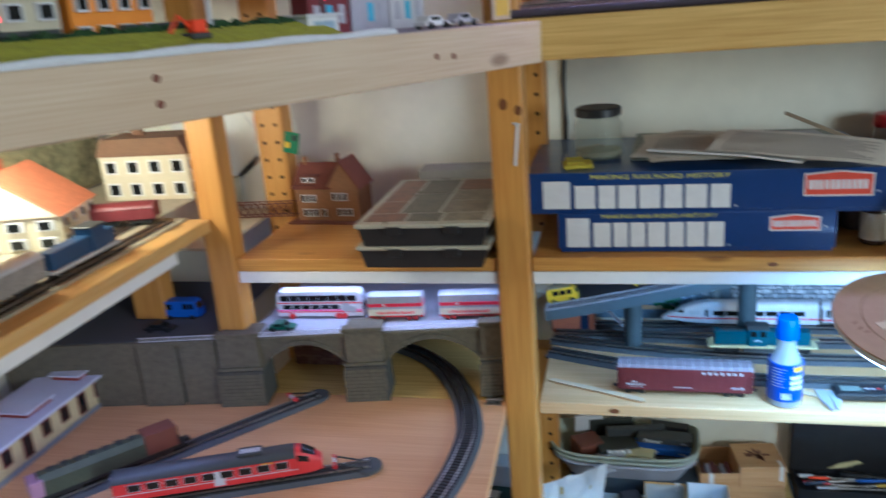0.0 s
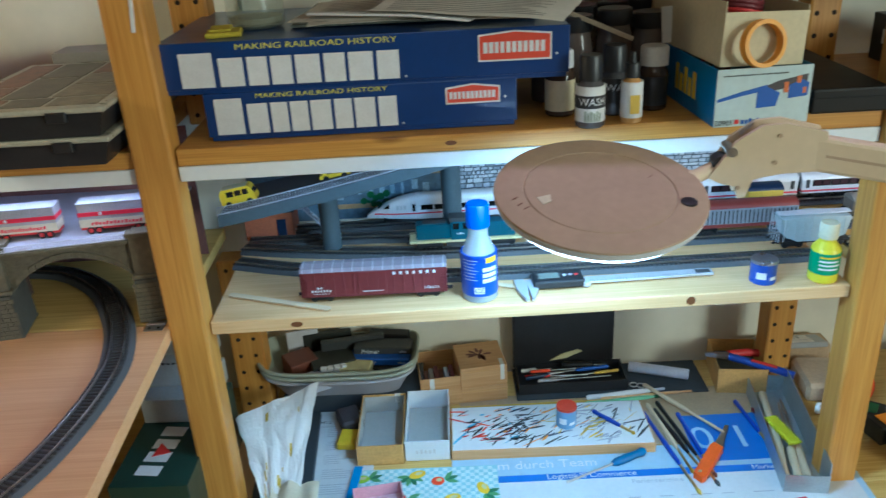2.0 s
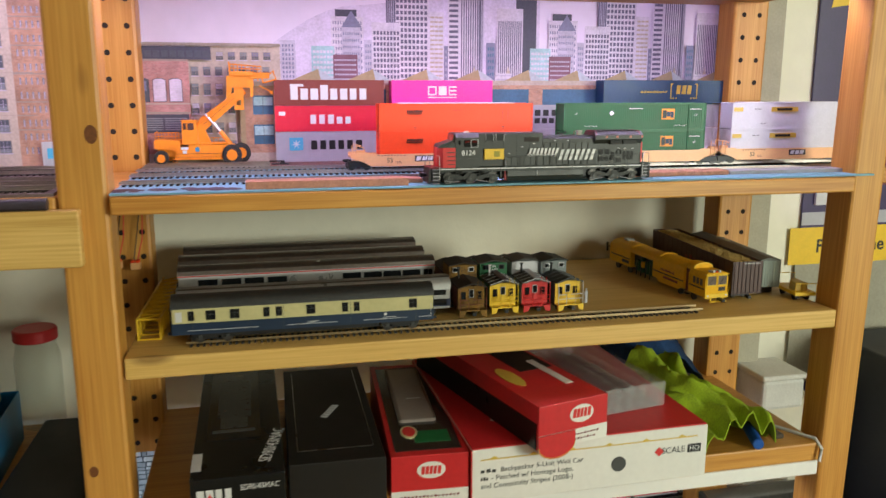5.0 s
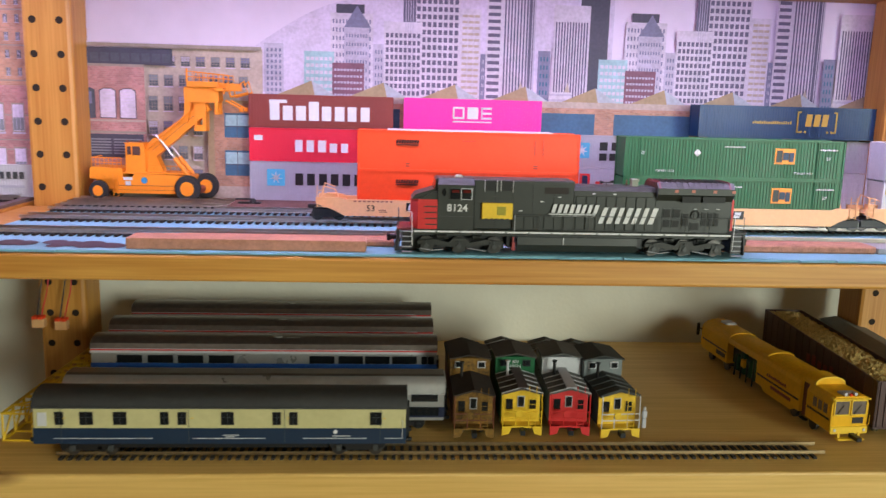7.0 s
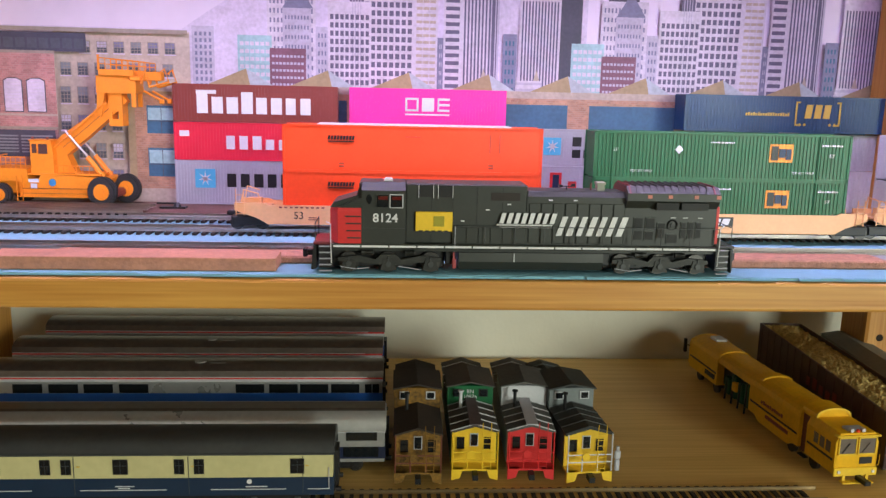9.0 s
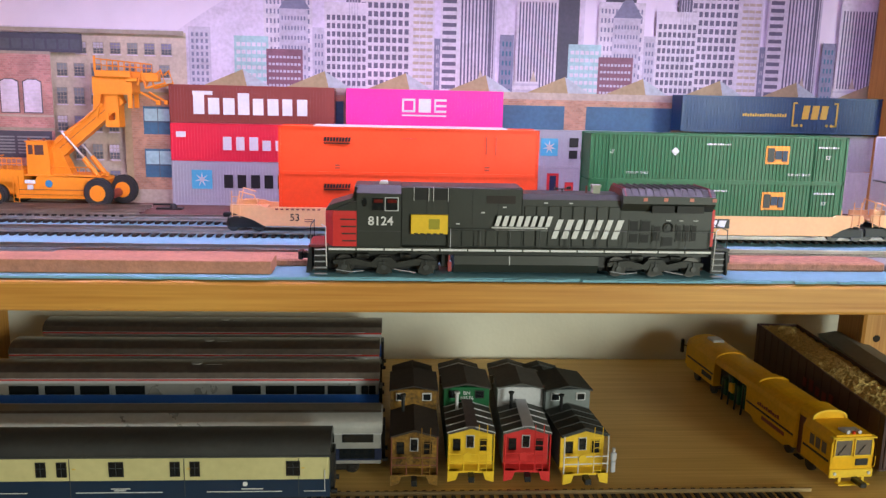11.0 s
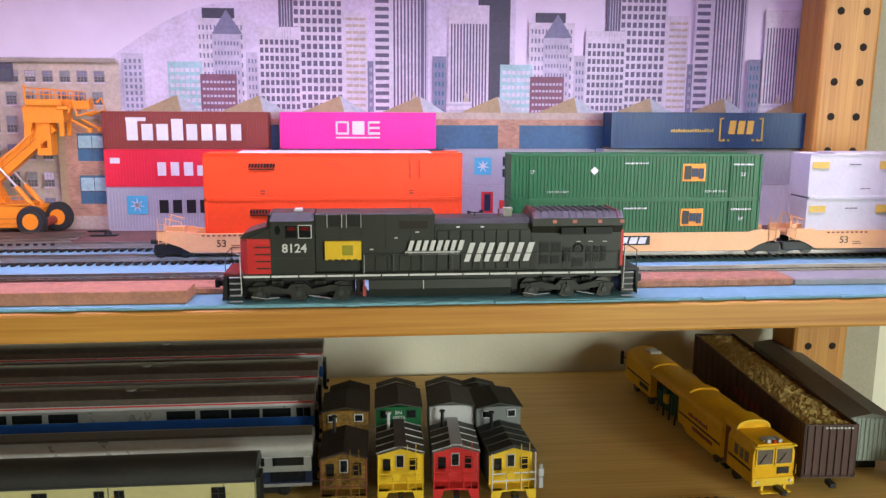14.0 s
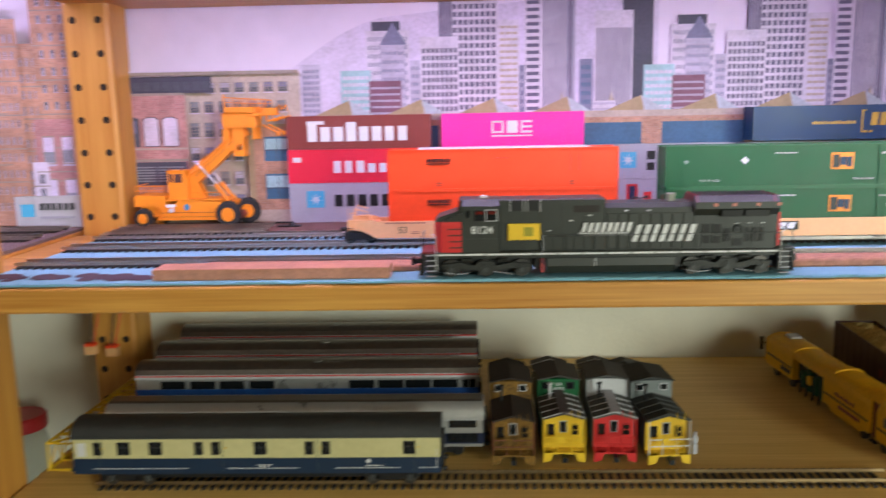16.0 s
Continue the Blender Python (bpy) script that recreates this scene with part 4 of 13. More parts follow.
def reach_stacker():
    t = thing("reach_stacker", "orange yellow container reach stacker with raised boom", "reach stacker", pose(0.9145, 1.244, 1.4906))
    t.scale.x = 0.93
    A = mat("stacker_amber", (0.84, 0.27, 0.012), 0.5, vary=0.10, scale=70)
    part("chassis", Mesh().prism([(0.026, 0.0075), (0.094, 0.0075), (0.100, 0.0120), (0.106, 0.0235), (0.104, 0.0255), (0.046, 0.0270), (0.042, 0.0215), (0.026, 0.0215)], 0.0035, 0.0345), A, t)
    part("counterweight", Mesh().prism([(0.0, 0.0215), (0.034, 0.0215), (0.034, 0.0320), (0.002, 0.0330), (0.0, 0.0310)], 0.0028, 0.0352), A, t)
    part("rear_frame", Mesh().box(0.004, 0.030, 0.008, 0.030, 0.0100, 0.0220, 0.001), A, t)
    part("deck_plate", Mesh().box(0.034, 0.100, 0.0032, 0.0348, 0.0268, 0.0282, 0.0003), A, t)
    part("boom_pedestal", Mesh().prism([(0.050, 0.0280), (0.074, 0.0280), (0.064, 0.0500), (0.054, 0.0520)], 0.0125, 0.0255), A, t)
    cab = part("cab", Mesh().prism([(0.0365, 0.0270), (0.0575, 0.0270), (0.0575, 0.0440), (0.0560, 0.0560), (0.0372, 0.0560)], 0.0050, 0.0200), A, t)
    for a, b, c in ((0.0388, 0.0428, 0.0455), (0.0445, 0.0525, 0.0450)):
        w = part("window", Mesh().box(a - 0.0005, b + 0.0005, 0.0047, 0.0052, c - 0.0005, 0.0540), A, cab)
        part("pane", Mesh().box(a, b, 0.0044, 0.0048, c, 0.0535), mat("dusky_cab_pane", (0.10, 0.055, 0.05), 0.15), w)
    part("cab_roof", Mesh().box(0.0360, 0.0578, 0.0042, 0.0208, 0.0560, 0.0570, 0.0003), A, cab)
    for x in (0.0385, 0.0520):
        part("roof_light", Mesh().cyl(x, 0.0080, 0.0570, 0.0011, 0.0024, n=8), P["brown"], cab)
    m = pose(0.056, 0.019, 0.0350, 0, -38, 0)
    boom = part("boom", Mesh().prism([(0.0, 0.0), (0.080, 0.0010), (0.080, 0.0120), (0.020, 0.0160), (0.0, 0.0130)], -0.0060, 0.0060, m), A, t)
    part("boom_stage", Mesh().box(0.070, 0.088, -0.0045, 0.0045, 0.002, 0.0105, 0.0006, m), A, boom)
    part("boom_seam", Mesh().box(0.012, 0.076, -0.0063, -0.0059, 0.0072, 0.0076, 0, m), P["brown"], boom)
    for y in (0.0095, 0.0285):
        part("tie_rod", Mesh().tube([(0.0570, y, 0.0500), (0.1060, y, 0.0900)], 0.0011, 6), A, t)
        part("lift_cylinder", Mesh().tube([(0.0680, y, 0.0645), (0.0890, y, 0.0405)], 0.0011, 8), steel, t, "chrome lift cylinder")
        part("cylinder_sleeve", Mesh().tube([(0.0865, y, 0.0425), (0.1005, y, 0.0250)], 0.0024, 8), A, t)
    # open mast head: two cheeks, window and struts
    head = part("mast_head", Mesh().box(0.1075, 0.1105, 0.0115, 0.0265, 0.0695, 0.0980).box(0.1165, 0.1200, 0.0115, 0.0265, 0.0695, 0.0980).box(0.1105, 0.1165, 0.0115, 0.0265, 0.0695, 0.0755).box(0.1105, 0.1165, 0.0115, 0.0265, 0.0820, 0.0980), A, t)
    for y in (0.0100, 0.0255):
        part("head_strut", Mesh().prism([(0.0968, 0.0790), (0.1010, 0.0775), (0.1055, 0.0990), (0.0990, 0.1060)], y, y + 0.0025), A, head)
    part("head_plate", Mesh().prism([(0.0985, 0.0975), (0.1330, 0.0975), (0.1345, 0.0995), (0.1340, 0.1122), (0.0985, 0.1122)], 0.008, 0.030), A, head)
    part("head_bracket", Mesh().box(0.1295, 0.1335, 0.0085, 0.0120, 0.0860, 0.0980, 0.0004).box(0.1295, 0.1335, 0.0260, 0.0295, 0.0860, 0.0980, 0.0004), A, head)
    sp = part("spreader", Mesh().box(0.1024, 0.1340, 0.004, 0.0075, 0.1120, 0.1175, 0.0005).box(0.1024, 0.1340, 0.0305, 0.034, 0.1120, 0.1175, 0.0005).box(0.1024, 0.1060, 0.0075, 0.0305, 0.1120, 0.1175).box(0.1300, 0.1400, 0.004, 0.034, 0.1085, 0.1120, 0.0006).box(0.1180, 0.1240, 0.010, 0.028, 0.1065, 0.1130, 0.0005).box(0.1340, 0.1560, 0.0140, 0.0240, 0.1090, 0.1165, 0.0006), A, t)
    for y in (0.006, 0.0315):
        part("twistlock_arm", Mesh().tube([(0.1400, y, 0.1060), (0.1440, y, 0.1170), (0.1475, y, 0.1030)], 0.0011, 6).tube([(0.1570, y, 0.1150), (0.1610, y, 0.1190), (0.1650, y, 0.1080), (0.1480, y, 0.1035)], 0.0011, 6), A, sp)
        part("guide_arm", Mesh().tube([(0.1420, y, 0.1000), (0.1560, y, 0.0930), (0.1580, y, 0.0915)], 0.0010, 6).box(0.1560, 0.1600, y - 0.0015, y + 0.0015, 0.0895, 0.0935, 0.0004), A, sp)
    for y in (0.005, 0.033):
        for i in range(9):
            q = 0.1035 + i * 0.0052
            part("rail_post", Mesh().tube([(q, y, 0.1170), (q, y, 0.1265 - 0.0003 * i)], 0.00035, 4), A, sp)
        part("hand_rail", Mesh().tube([(0.1035, y, 0.1270), (0.1452, y, 0.1240)], 0.00045, 4).tube([(0.1035, y, 0.1220), (0.1452, y, 0.1205)], 0.00035, 4), A, sp)
    part("rail_mast", Mesh().box(0.1020, 0.1036, 0.0040, 0.0056, 0.1170, 0.1295), A, sp)
    for i in range(8):
        part("rail_post", Mesh().tube([(0.002 + i * 0.0044, 0.0034, 0.0325), (0.002 + i * 0.0044, 0.0034, 0.0420)], 0.0004, 4), A, t)
    part("hand_rail", Mesh().tube([(0.002, 0.0034, 0.0420), (0.033, 0.0034, 0.0420)], 0.0005, 4).tube([(0.002, 0.0034, 0.0375), (0.033, 0.0034, 0.0375)], 0.0004, 4).tube([(0.002, 0.0034, 0.0420), (0.002, 0.0340, 0.0420)], 0.0005, 4), A, t)
    for i in range(7):
        part("rail_post", Mesh().tube([(0.060 + i * 0.006, 0.0036, 0.0280), (0.060 + i * 0.006, 0.0036, 0.0350)], 0.00035, 4), A, t)
    part("hand_rail", Mesh().tube([(0.060, 0.0036, 0.0350), (0.096, 0.0036, 0.0350)], 0.0004, 4), A, t)
    lad = part("ladder", Mesh().box(0.0238, 0.0243, 0.002, 0.003, 0.003, 0.026).box(0.0287, 0.0292, 0.002, 0.003, 0.003, 0.026), A, t)
    for k in range(5):
        part("rung", Mesh().box(0.024, 0.029, 0.0022, 0.0030, 0.004 + k * 0.0042, 0.0045 + k * 0.0042), A, lad)
    flat("white_sign", 0.0345, 0.0440, 0.0205, 0.0236, P["white"], t, 0.0030); flat("white_sign", 0.0365, 0.0420, 0.0150, 0.0195, P["lightgrey"], t, 0.0030)
    part("blue_badge", Mesh().cyl(0.0560, 0.0028, 0.0205, 0.0032, 0.0008, "y", 16), paint("badge_blue", (0.05, 0.22, 0.45)), t)
    flat("dark_stripe", 0.029, 0.090, 0.0150, 0.0155, P["brown"], t, 0.0030)
    flat("chassis_seam", 0.029, 0.092, 0.0108, 0.0111, P["brown"], t, 0.0030)
    rubber = mat("tyre_rubber", (0.022, 0.021, 0.023), 0.75, vary=0.3, scale=200)
    for x, y, r in ((0.0085, 0.0005, 0.0098), (0.0165, 0.0300, 0.0098), (0.1015, -0.002, 0.0132), (0.1135, 0.0290, 0.0132)):
        w = part("wheel", Mesh().cyl(x, y, r, r, 0.0085, "y", 26, bevel=0.0018), rubber, t, smooth=True)
        part("rim", Mesh().cyl(x, y - 0.0003, r, r * 0.54, 0.002, "y", 18), A, w)
        part("hub", Mesh().cyl(x, y - 0.0011, r, r * 0.24, 0.002, "y", 12, bevel=0.0003), A, w)
    for x in (0.0125, 0.1100):
        part("axle", Mesh().cyl(x, 0.004, 0.0110, 0.004, 0.030, "y", 12), P["brown"], t)


reach_stacker()

# ---- the printed backdrop of the deck: flat shapes on a panel ----
BY = 1.3025
sky_m = mat("printed_sky", (0.74, 0.66, 0.80), 0.55, vary=0.06, scale=6)
print_m = {k: mat("printed_" + k, v, 0.6, vary=0.22, scale=45) for k, v in dict(
    white=(0.60, 0.545, 0.64), pale=(0.47, 0.43, 0.55), dark=(0.12, 0.105, 0.175), glass=(0.19, 0.19, 0.30), teal=(0.34, 0.52, 0.56), red=(0.20, 0.085, 0.13), sand=(0.45, 0.37, 0.31), brick=(0.42, 0.17, 0.15),
    beige=(0.50, 0.42, 0.35), orangebrick=(0.44, 0.235, 0.15), bluewin=(0.05, 0.13, 0.22), greyroof=(0.42, 0.46, 0.52), tan=(0.36, 0.27, 0.15), haze=(0.62, 0.55, 0.70), frame=(0.30, 0.26, 0.22), shade=(0.06, 0.06, 0.09), slate=(0.075, 0.085, 0.11), redbrick=(0.40, 0.10, 0.08), stone=(0.50, 0.415, 0.34), winlight=(0.20, 0.22, 0.25)).items()}


def brick_print(name, rgb, row=0.0019):
    """A printed brick facade: fine courses, uneven bricks, large stains."""
    m, nt, b = nodes_of(name)
    L, N = nt.links.new, nt.nodes.new
    tc, sx, cx = N("ShaderNodeTexCoord"), N("ShaderNodeSeparateXYZ"), N("ShaderNodeCombineXYZ")
    L(tc.outputs["Object"], sx.inputs[0]); L(sx.outputs["X"], cx.inputs["X"]); L(sx.outputs["Z"], cx.inputs["Y"])
    br = N("ShaderNodeTexBrick")
    br.inputs["Scale"].default_value, br.inputs["Mortar Size"].default_value = 0.25 / row, 0.012
    br.inputs["Color1"].default_value = (*[c * 0.82 for c in rgb], 1)
    br.inputs["Color2"].default_value = (*[c * 1.12 for c in rgb], 1)
    br.inputs["Mortar"].default_value = (*[c * 0.55 + 0.20 for c in rgb], 1)
    L(cx.outputs[0], br.inputs["Vector"])
    n1 = N("ShaderNodeTexNoise"); n1.inputs["Scale"].default_value, n1.inputs["Detail"].default_value = 38, 6
    L(tc.outputs["Object"], n1.inputs["Vector"])
    mr = N("ShaderNodeMapRange"); mr.inputs["From Min"].default_value, mr.inputs["From Max"].default_value = 0.3, 0.7
    mr.inputs["To Min"].default_value, mr.inputs["To Max"].default_value = 0.72, 1.28
    L(n1.outputs["Fac"], mr.inputs["Value"])
    sc = N("ShaderNodeVectorMath"); sc.operation = "SCALE"
    L(br.outputs["Color"], sc.inputs[0]); L(mr.outputs[0], sc.inputs["Scale"]); L(sc.outputs[0], b.inputs["Base Color"])
    b.inputs["Roughness"].default_value = 0.6
    return m


for k, v in dict(brick=(0.42, 0.20, 0.19), redbrick=(0.38, 0.13, 0.11), orangebrick=(0.44, 0.235, 0.15)).items():
    print_m[k] = brick_print("printed_" + k, v)
panel = thing("backdrop_panel", "printed city skyline backdrop behind the railway deck", "backdrop", pose(0, 0, 0), kind="structure")
part("sky", Mesh().box(0.0, 1.745, BY, BY + 0.004, 1.478, 1.86), sky_m, panel)
layer = [0]


def shape(name, mesh, key, parent=panel):
    """A printed area: each lies a hair in front of the last."""
    ob = part(name, mesh, print_m[key], parent)
    ob.location.y = -0.00006 * layer[0]
    layer[0] += 1
    return ob


def plate(x0, x1, z0, z1):
    return Mesh().box(x0, x1, BY - 0.0002, BY, z0, z1)


def cells(x0, x1, z0, z1, nx, nz, fx, fz):
    """A grid of windows: fx and fz are the shares of each cell that are glass."""
    verts, faces = [], []
    dx, dz = (x1 - x0) / nx, (z1 - z0) / nz
    for i in range(nx):
        for j in range(nz):
            a, b, k = x0 + dx * (i + (1 - fx) / 2), z0 + dz * (j + (1 - fz) / 2), len(verts)
            verts += [(a, BY - 0.0003, b), (a + dx * fx, BY - 0.0003, b), (a + dx * fx, BY - 0.0003, b + dz * fz), (a, BY - 0.0003, b + dz * fz)]
            faces.append((k, k + 1, k + 2, k + 3))
    m = Mesh()
    me = bpy.data.meshes.new("tmp")
    me.from_pydata(verts, [], faces)
    m.bm.from_mesh(me)
    bpy.data.meshes.remove(me)
    return m


def tower(x0, x1, top, key, nx, nz, fx, fz, glass="glass", base=1.575, cap=0.004):
    b = shape("tower", plate(x0, x1, base, top), key)
    shape("windows", cells(x0 + 0.0015, x1 - 0.0015, base + 0.002, top - cap, nx, nz, fx, fz), glass, panel)


hill = Mesh()
pts = [(1.04, 1.60), (1.065, 1.645)] + [(1.065 + 0.10 * i / 8, 1.645 + 0.052 * math.sin(i / 8 * 1.35)) for i in range(1, 9)] + [(1.44, 1.72), (1.44, 1.60)]
shape("haze", hill.prism(pts, BY - 0.0002, BY), "haze")
for s in (0.0, 0.3085):
    e = 1.0
    tower(1.076 + s * e, 1.096 + s, 1.650, "pale", 4, 12, 0.5, 0.6) if s == 0 else None
    tower(1.144 + s, 1.188 + s, 1.682, "white", 12, 12, 0.45, 0.5)
    shape("tower_cap", plate(1.150 + s, 1.179 + s, 1.682, 1.691), "shade")
    tower(1.158 + s, 1.184 + s, 1.668, "pale", 8, 10, 0.5, 0.4)
    shape("pyramid_roof", Mesh().prism([(1.158 + s, 1.668), (1.186 + s, 1.668), (1.1715 + s, 1.690)], BY - 0.0002, BY), "glass")
    tower(1.117 + s, 1.148 + s, 1.643, "teal", 6, 9, 0.75, 0.5, "white")
    tower(1.146 + s, 1.179 + s, 1.632, "red", 9, 8, 0.7, 0.35, "pale")
    tower(1.188 + s, 1.200 + s, 1.652, "pale", 3, 9, 0.5, 0.5)
    tower(1.2305 + s, 1.2785 + s, 1.735, "white", 8, 20, 0.68, 0.62, "dark")
    tower(1.219 + s, 1.232 + s, 1.735, "dark", 4, 2, 0.3, 0.98, "pale")
    tower(1.199 + s, 1.239 + s, 1.675, "white", 8, 12, 0.66, 0.62, "dark", cap=0.010)
    tower(1.2785 + s, 1.300 + s, 1.690, "white", 3, 18, 0.9, 0.42, "sand")
    tower(1.300 + s, 1.306 + s, 1.645, "glass", 2, 8, 0.5, 0.5, "pale")
    tower(1.3055 + s, 1.322 + s, 1.735, "white", 1, 22, 0.95, 0.5, "dark")
    tower(1.322 + s, 1.3545 + s, 1.735, "white", 9, 1, 0.5, 0.98, "dark")
    tower(1.348 + s, 1.357 + s, 1.735, "pale", 3, 1, 0.5, 0.98, "dark")
    tower(1.361 + s, 1.374 + s, 1.650, "glass", 3, 8, 0.5, 0.5, "bluewin")
    if s == 0:
        shape("dark_tower", plate(1.404, 1.4345, 1.575, 1.735), "shade")
    tower(1.376 + s, 1.4145 + s, 1.697, "white", 12, 1, 0.52, 0.98, "dark", cap=0.016)
    for k in range(2):
        shape("small_tower", plate(1.338 + s + k * 0.05, 1.349 + s + k * 0.05, 1.580, 1.606), "pale")
        shape("small_tower_top", Mesh().prism([(1.340 + s + k * 0.05, 1.606), (1.347 + s + k * 0.05, 1.606), (1.3435 + s + k * 0.05, 1.618)], BY - 0.0002, BY), "sand")
    shape("low_white_block", plate(1.374 + s, 1.398 + s, 1.585, 1.608), "white")
    shape("low_white_bands", cells(1.374 + s, 1.398 + s, 1.585, 1.608, 1, 4, 1.0, 0.4), "pale")
# saw-tooth sheds and the long brick building behind the containers
for i in range(9):
    x = 1.085 + i * 0.0745
    shape("shed_roof", Mesh().prism([(x, 1.596), (x + 0.040, 1.613), (x + 0.044, 1.596)], BY - 0.0002, BY), "tan")
    shape("shed_roof_light", Mesh().prism([(x + 0.040, 1.613), (x + 0.066, 1.597), (x + 0.044, 1.596)], BY - 0.0002, BY), "greyroof")
shape("warehouse", plate(1.05, 1.745, 1.49, 1.598), "orangebrick")
shape("warehouse_cornice", plate(1.05, 1.745, 1.5915, 1.598), "sand")
shape("warehouse_windows", cells(1.02, 1.745, 1.552, 1.586, 7, 1, 0.80, 1.0), "bluewin")
shape("warehouse_windows", cells(1.02, 1.745, 1.500, 1.535, 7, 1, 0.80, 1.0), "bluewin")
# the street of old buildings
def facade(x0, x1, top, key, nx, nz, fx, fz, base=1.49, z0=None, arch=False):
    shape("facade", plate(x0, x1, base, top), key)
    w0, w1, a, b = z0 or base + 0.012, top - 0.010, x0 + 0.004, x1 - 0.003
    shape("window_frames", cells(a, b, w0, w1, nx, nz, fx * 1.15, fz * 1.12), "frame")
    shape("windows", cells(a, b, w0, w1, nx, nz, fx, fz), "slate" if key != "brick" else "haze")
    dx, dz = (b - a) / nx, (w1 - w0) / nz
    low = Mesh()
    rnd = random.Random(int(x0 * 1000))
    for i in range(nx):
        for k in range(nz):
            cx, cz = a + dx * (i + 0.5), w0 + dz * (k + 0.5)
            if rnd.random() < 0.7:
                low.box(cx - dx * fx * 0.48, cx + dx * fx * 0.48, BY - 0.0003, BY - 0.0002, cz - dz * fz * 0.48, cz - dz * fz * rnd.uniform(-0.1, 0.25))
    shape("window_reflections", low, "winlight")
    bar = Mesh()
    for i in range(nx):
        for k in range(nz):
            cx, cz = a + dx * (i + 0.5), w0 + dz * (k + 0.5)
            for q in (-0.17, 0.17):
                bar.box(cx + dx * fx * q - 0.00022, cx + dx * fx * q + 0.00022, BY - 0.0003, BY - 0.0002, cz - dz * fz / 2, cz + dz * fz / 2)
            bar.box(cx - dx * fx / 2, cx + dx * fx / 2, BY - 0.0003, BY - 0.0002, cz - 0.00025, cz + 0.00025)
            bar.box(cx - dx * fx * 0.6, cx + dx * fx * 0.6, BY - 0.0003, BY - 0.0002, cz - dz * fz * 0.62, cz - dz * fz * 0.54)
    shape("sash_bars", bar, "pale")
    trim = Mesh()
    for k in range(1, nz):
        if k % 2 == 0 or nz < 5: trim.box(x0, x1, BY - 0.0003, BY - 0.0002, w0 + dz * k - 0.0006, w0 + dz * k + 0.0006)
    shape("storey_ledge", trim, "frame" if key != "stone" else "sand")


shape("facade", plate(0.955, 1.0752, 1.49, 1.6435), "beige")


def sash(x, z, w, h, glass="slate"):
    """One printed sash window: pale sill, dark frame, panes and bars."""
    shape("window_frame", plate(x - 0.0007, x + w + 0.0007, z - 0.0006, z + h + 0.0006), "frame")
    shape("window_glass", plate(x, x + w, z, z + h), glass)
    shape("window_blind", plate(x, x + w, z + h * rnd.choice((0.45, 0.55, 0.7)), z + h), rnd.choice(("winlight", "pale", "glass")))
    bar = Mesh()
    for q in (0.333, 0.667):
        bar.box(x + w * q - 0.0002, x + w * q + 0.0002, BY - 0.0002, BY, z, z + h)
    for q in (0.25, 0.5, 0.75):
        bar.box(x, x + w, BY - 0.0002, BY, z + h * q - 0.0002, z + h * q + 0.0002)
    shape("sash_bar", bar, "frame")
    shape("window_sill", plate(x - 0.001, x + w + 0.001, z - 0.0016, z - 0.0006), "haze")


rnd = random.Random(31)
for z, h, x0, n in ((1.6240, 0.0092, 0.9785, 6), (1.6038, 0.0105, 0.9615, 7), (1.5790, 0.0138, 0.9610, 6), (1.5550, 0.0128, 0.9605, 6), (1.5300, 0.0128, 0.9605, 5), (1.5080, 0.0110, 0.9605, 5)):
    for k in range(n):
        x = x0 + k * 0.0151
        if x < 1.066 and not (z < 1.59 and x > 1.014):
            sash(x, z, 0.0082 if x < 1.06 else 0.0050, h)
shape("roof_ledge", plate(0.893, 1.0755, 1.6410, 1.6445), "frame")
shape("roof_coping", plate(0.893, 1.0755, 1.6445, 1.6455), "haze")
shape("brick_house", plate(0.886, 0.9585, 1.49, 1.6260), "brick")
shape("terrace", plate(0.893, 0.987, 1.6235, 1.6400), "shade")
shape("terrace_glass", cells(0.895, 0.986, 1.6250, 1.6360, 9, 1, 0.8, 0.8), "slate")
shape("terrace_rail", plate(0.890, 0.9590, 1.6215, 1.6240), "frame")
for x, key in ((0.8965, "slate"), (0.9140, "haze"), (0.9340, "haze")):
    w = 0.0118 if key == "slate" else 0.0150
    arch = lambda g: Mesh().prism([(x - g, 1.5705 - g), (x + w + g, 1.5705 - g), (x + w + g, 1.5970 + g), (x + w * 0.75, 1.5992 + g), (x + w * 0.25, 1.5992 + g), (x - g, 1.5970 + g)], BY - 0.0002, BY)
    shape("window_arch", arch(0.0008), "shade")
    shape("arched_window", arch(0.0), key)
    if key == "slate":
        shape("window_blind", plate(x + 0.0006, x + w * 0.8, 1.5840, 1.5960), "glass")
    else:
        shape("shutter_slat", cells(x, x + w, 1.5710, 1.5970, 1, 9, 1.0, 0.25), "white")
shape("brick_ledge", plate(0.886, 0.9590, 1.5665, 1.5685), "sand")
shape("shop_front", plate(0.893, 0.9560, 1.5300, 1.5540), "shade")
shape("shop_shutter", cells(0.894, 0.955, 1.5330, 1.5500, 2, 6, 0.92, 0.5), "winlight")
shape("shop_ledge", plate(0.886, 0.9590, 1.5545, 1.5570), "frame")
shape("annex", plate(1.0205, 1.0660, 1.49, 1.5905), "tan")
shape("annex", plate(1.0270, 1.0660, 1.49, 1.5880), "orangebrick")
for z0, z1 in ((1.5530, 1.5780), (1.5140, 1.5400)):
    shape("annex_window", plate(1.0375, 1.0640, z0, z1), "bluewin")
    shape("annex_window_light", plate(1.0385, 1.0630, z0 + 0.012, z1 - 0.002), "teal")
    shape("annex_window_bar", plate(1.0375, 1.0640, z0 + 0.0108, z0 + 0.0116).box(1.0500, 1.0506, BY - 0.0002, BY, z0, z1), "slate")
shape("street_wall", plate(0.886, 1.07, 1.49, 1.5030), "sand")
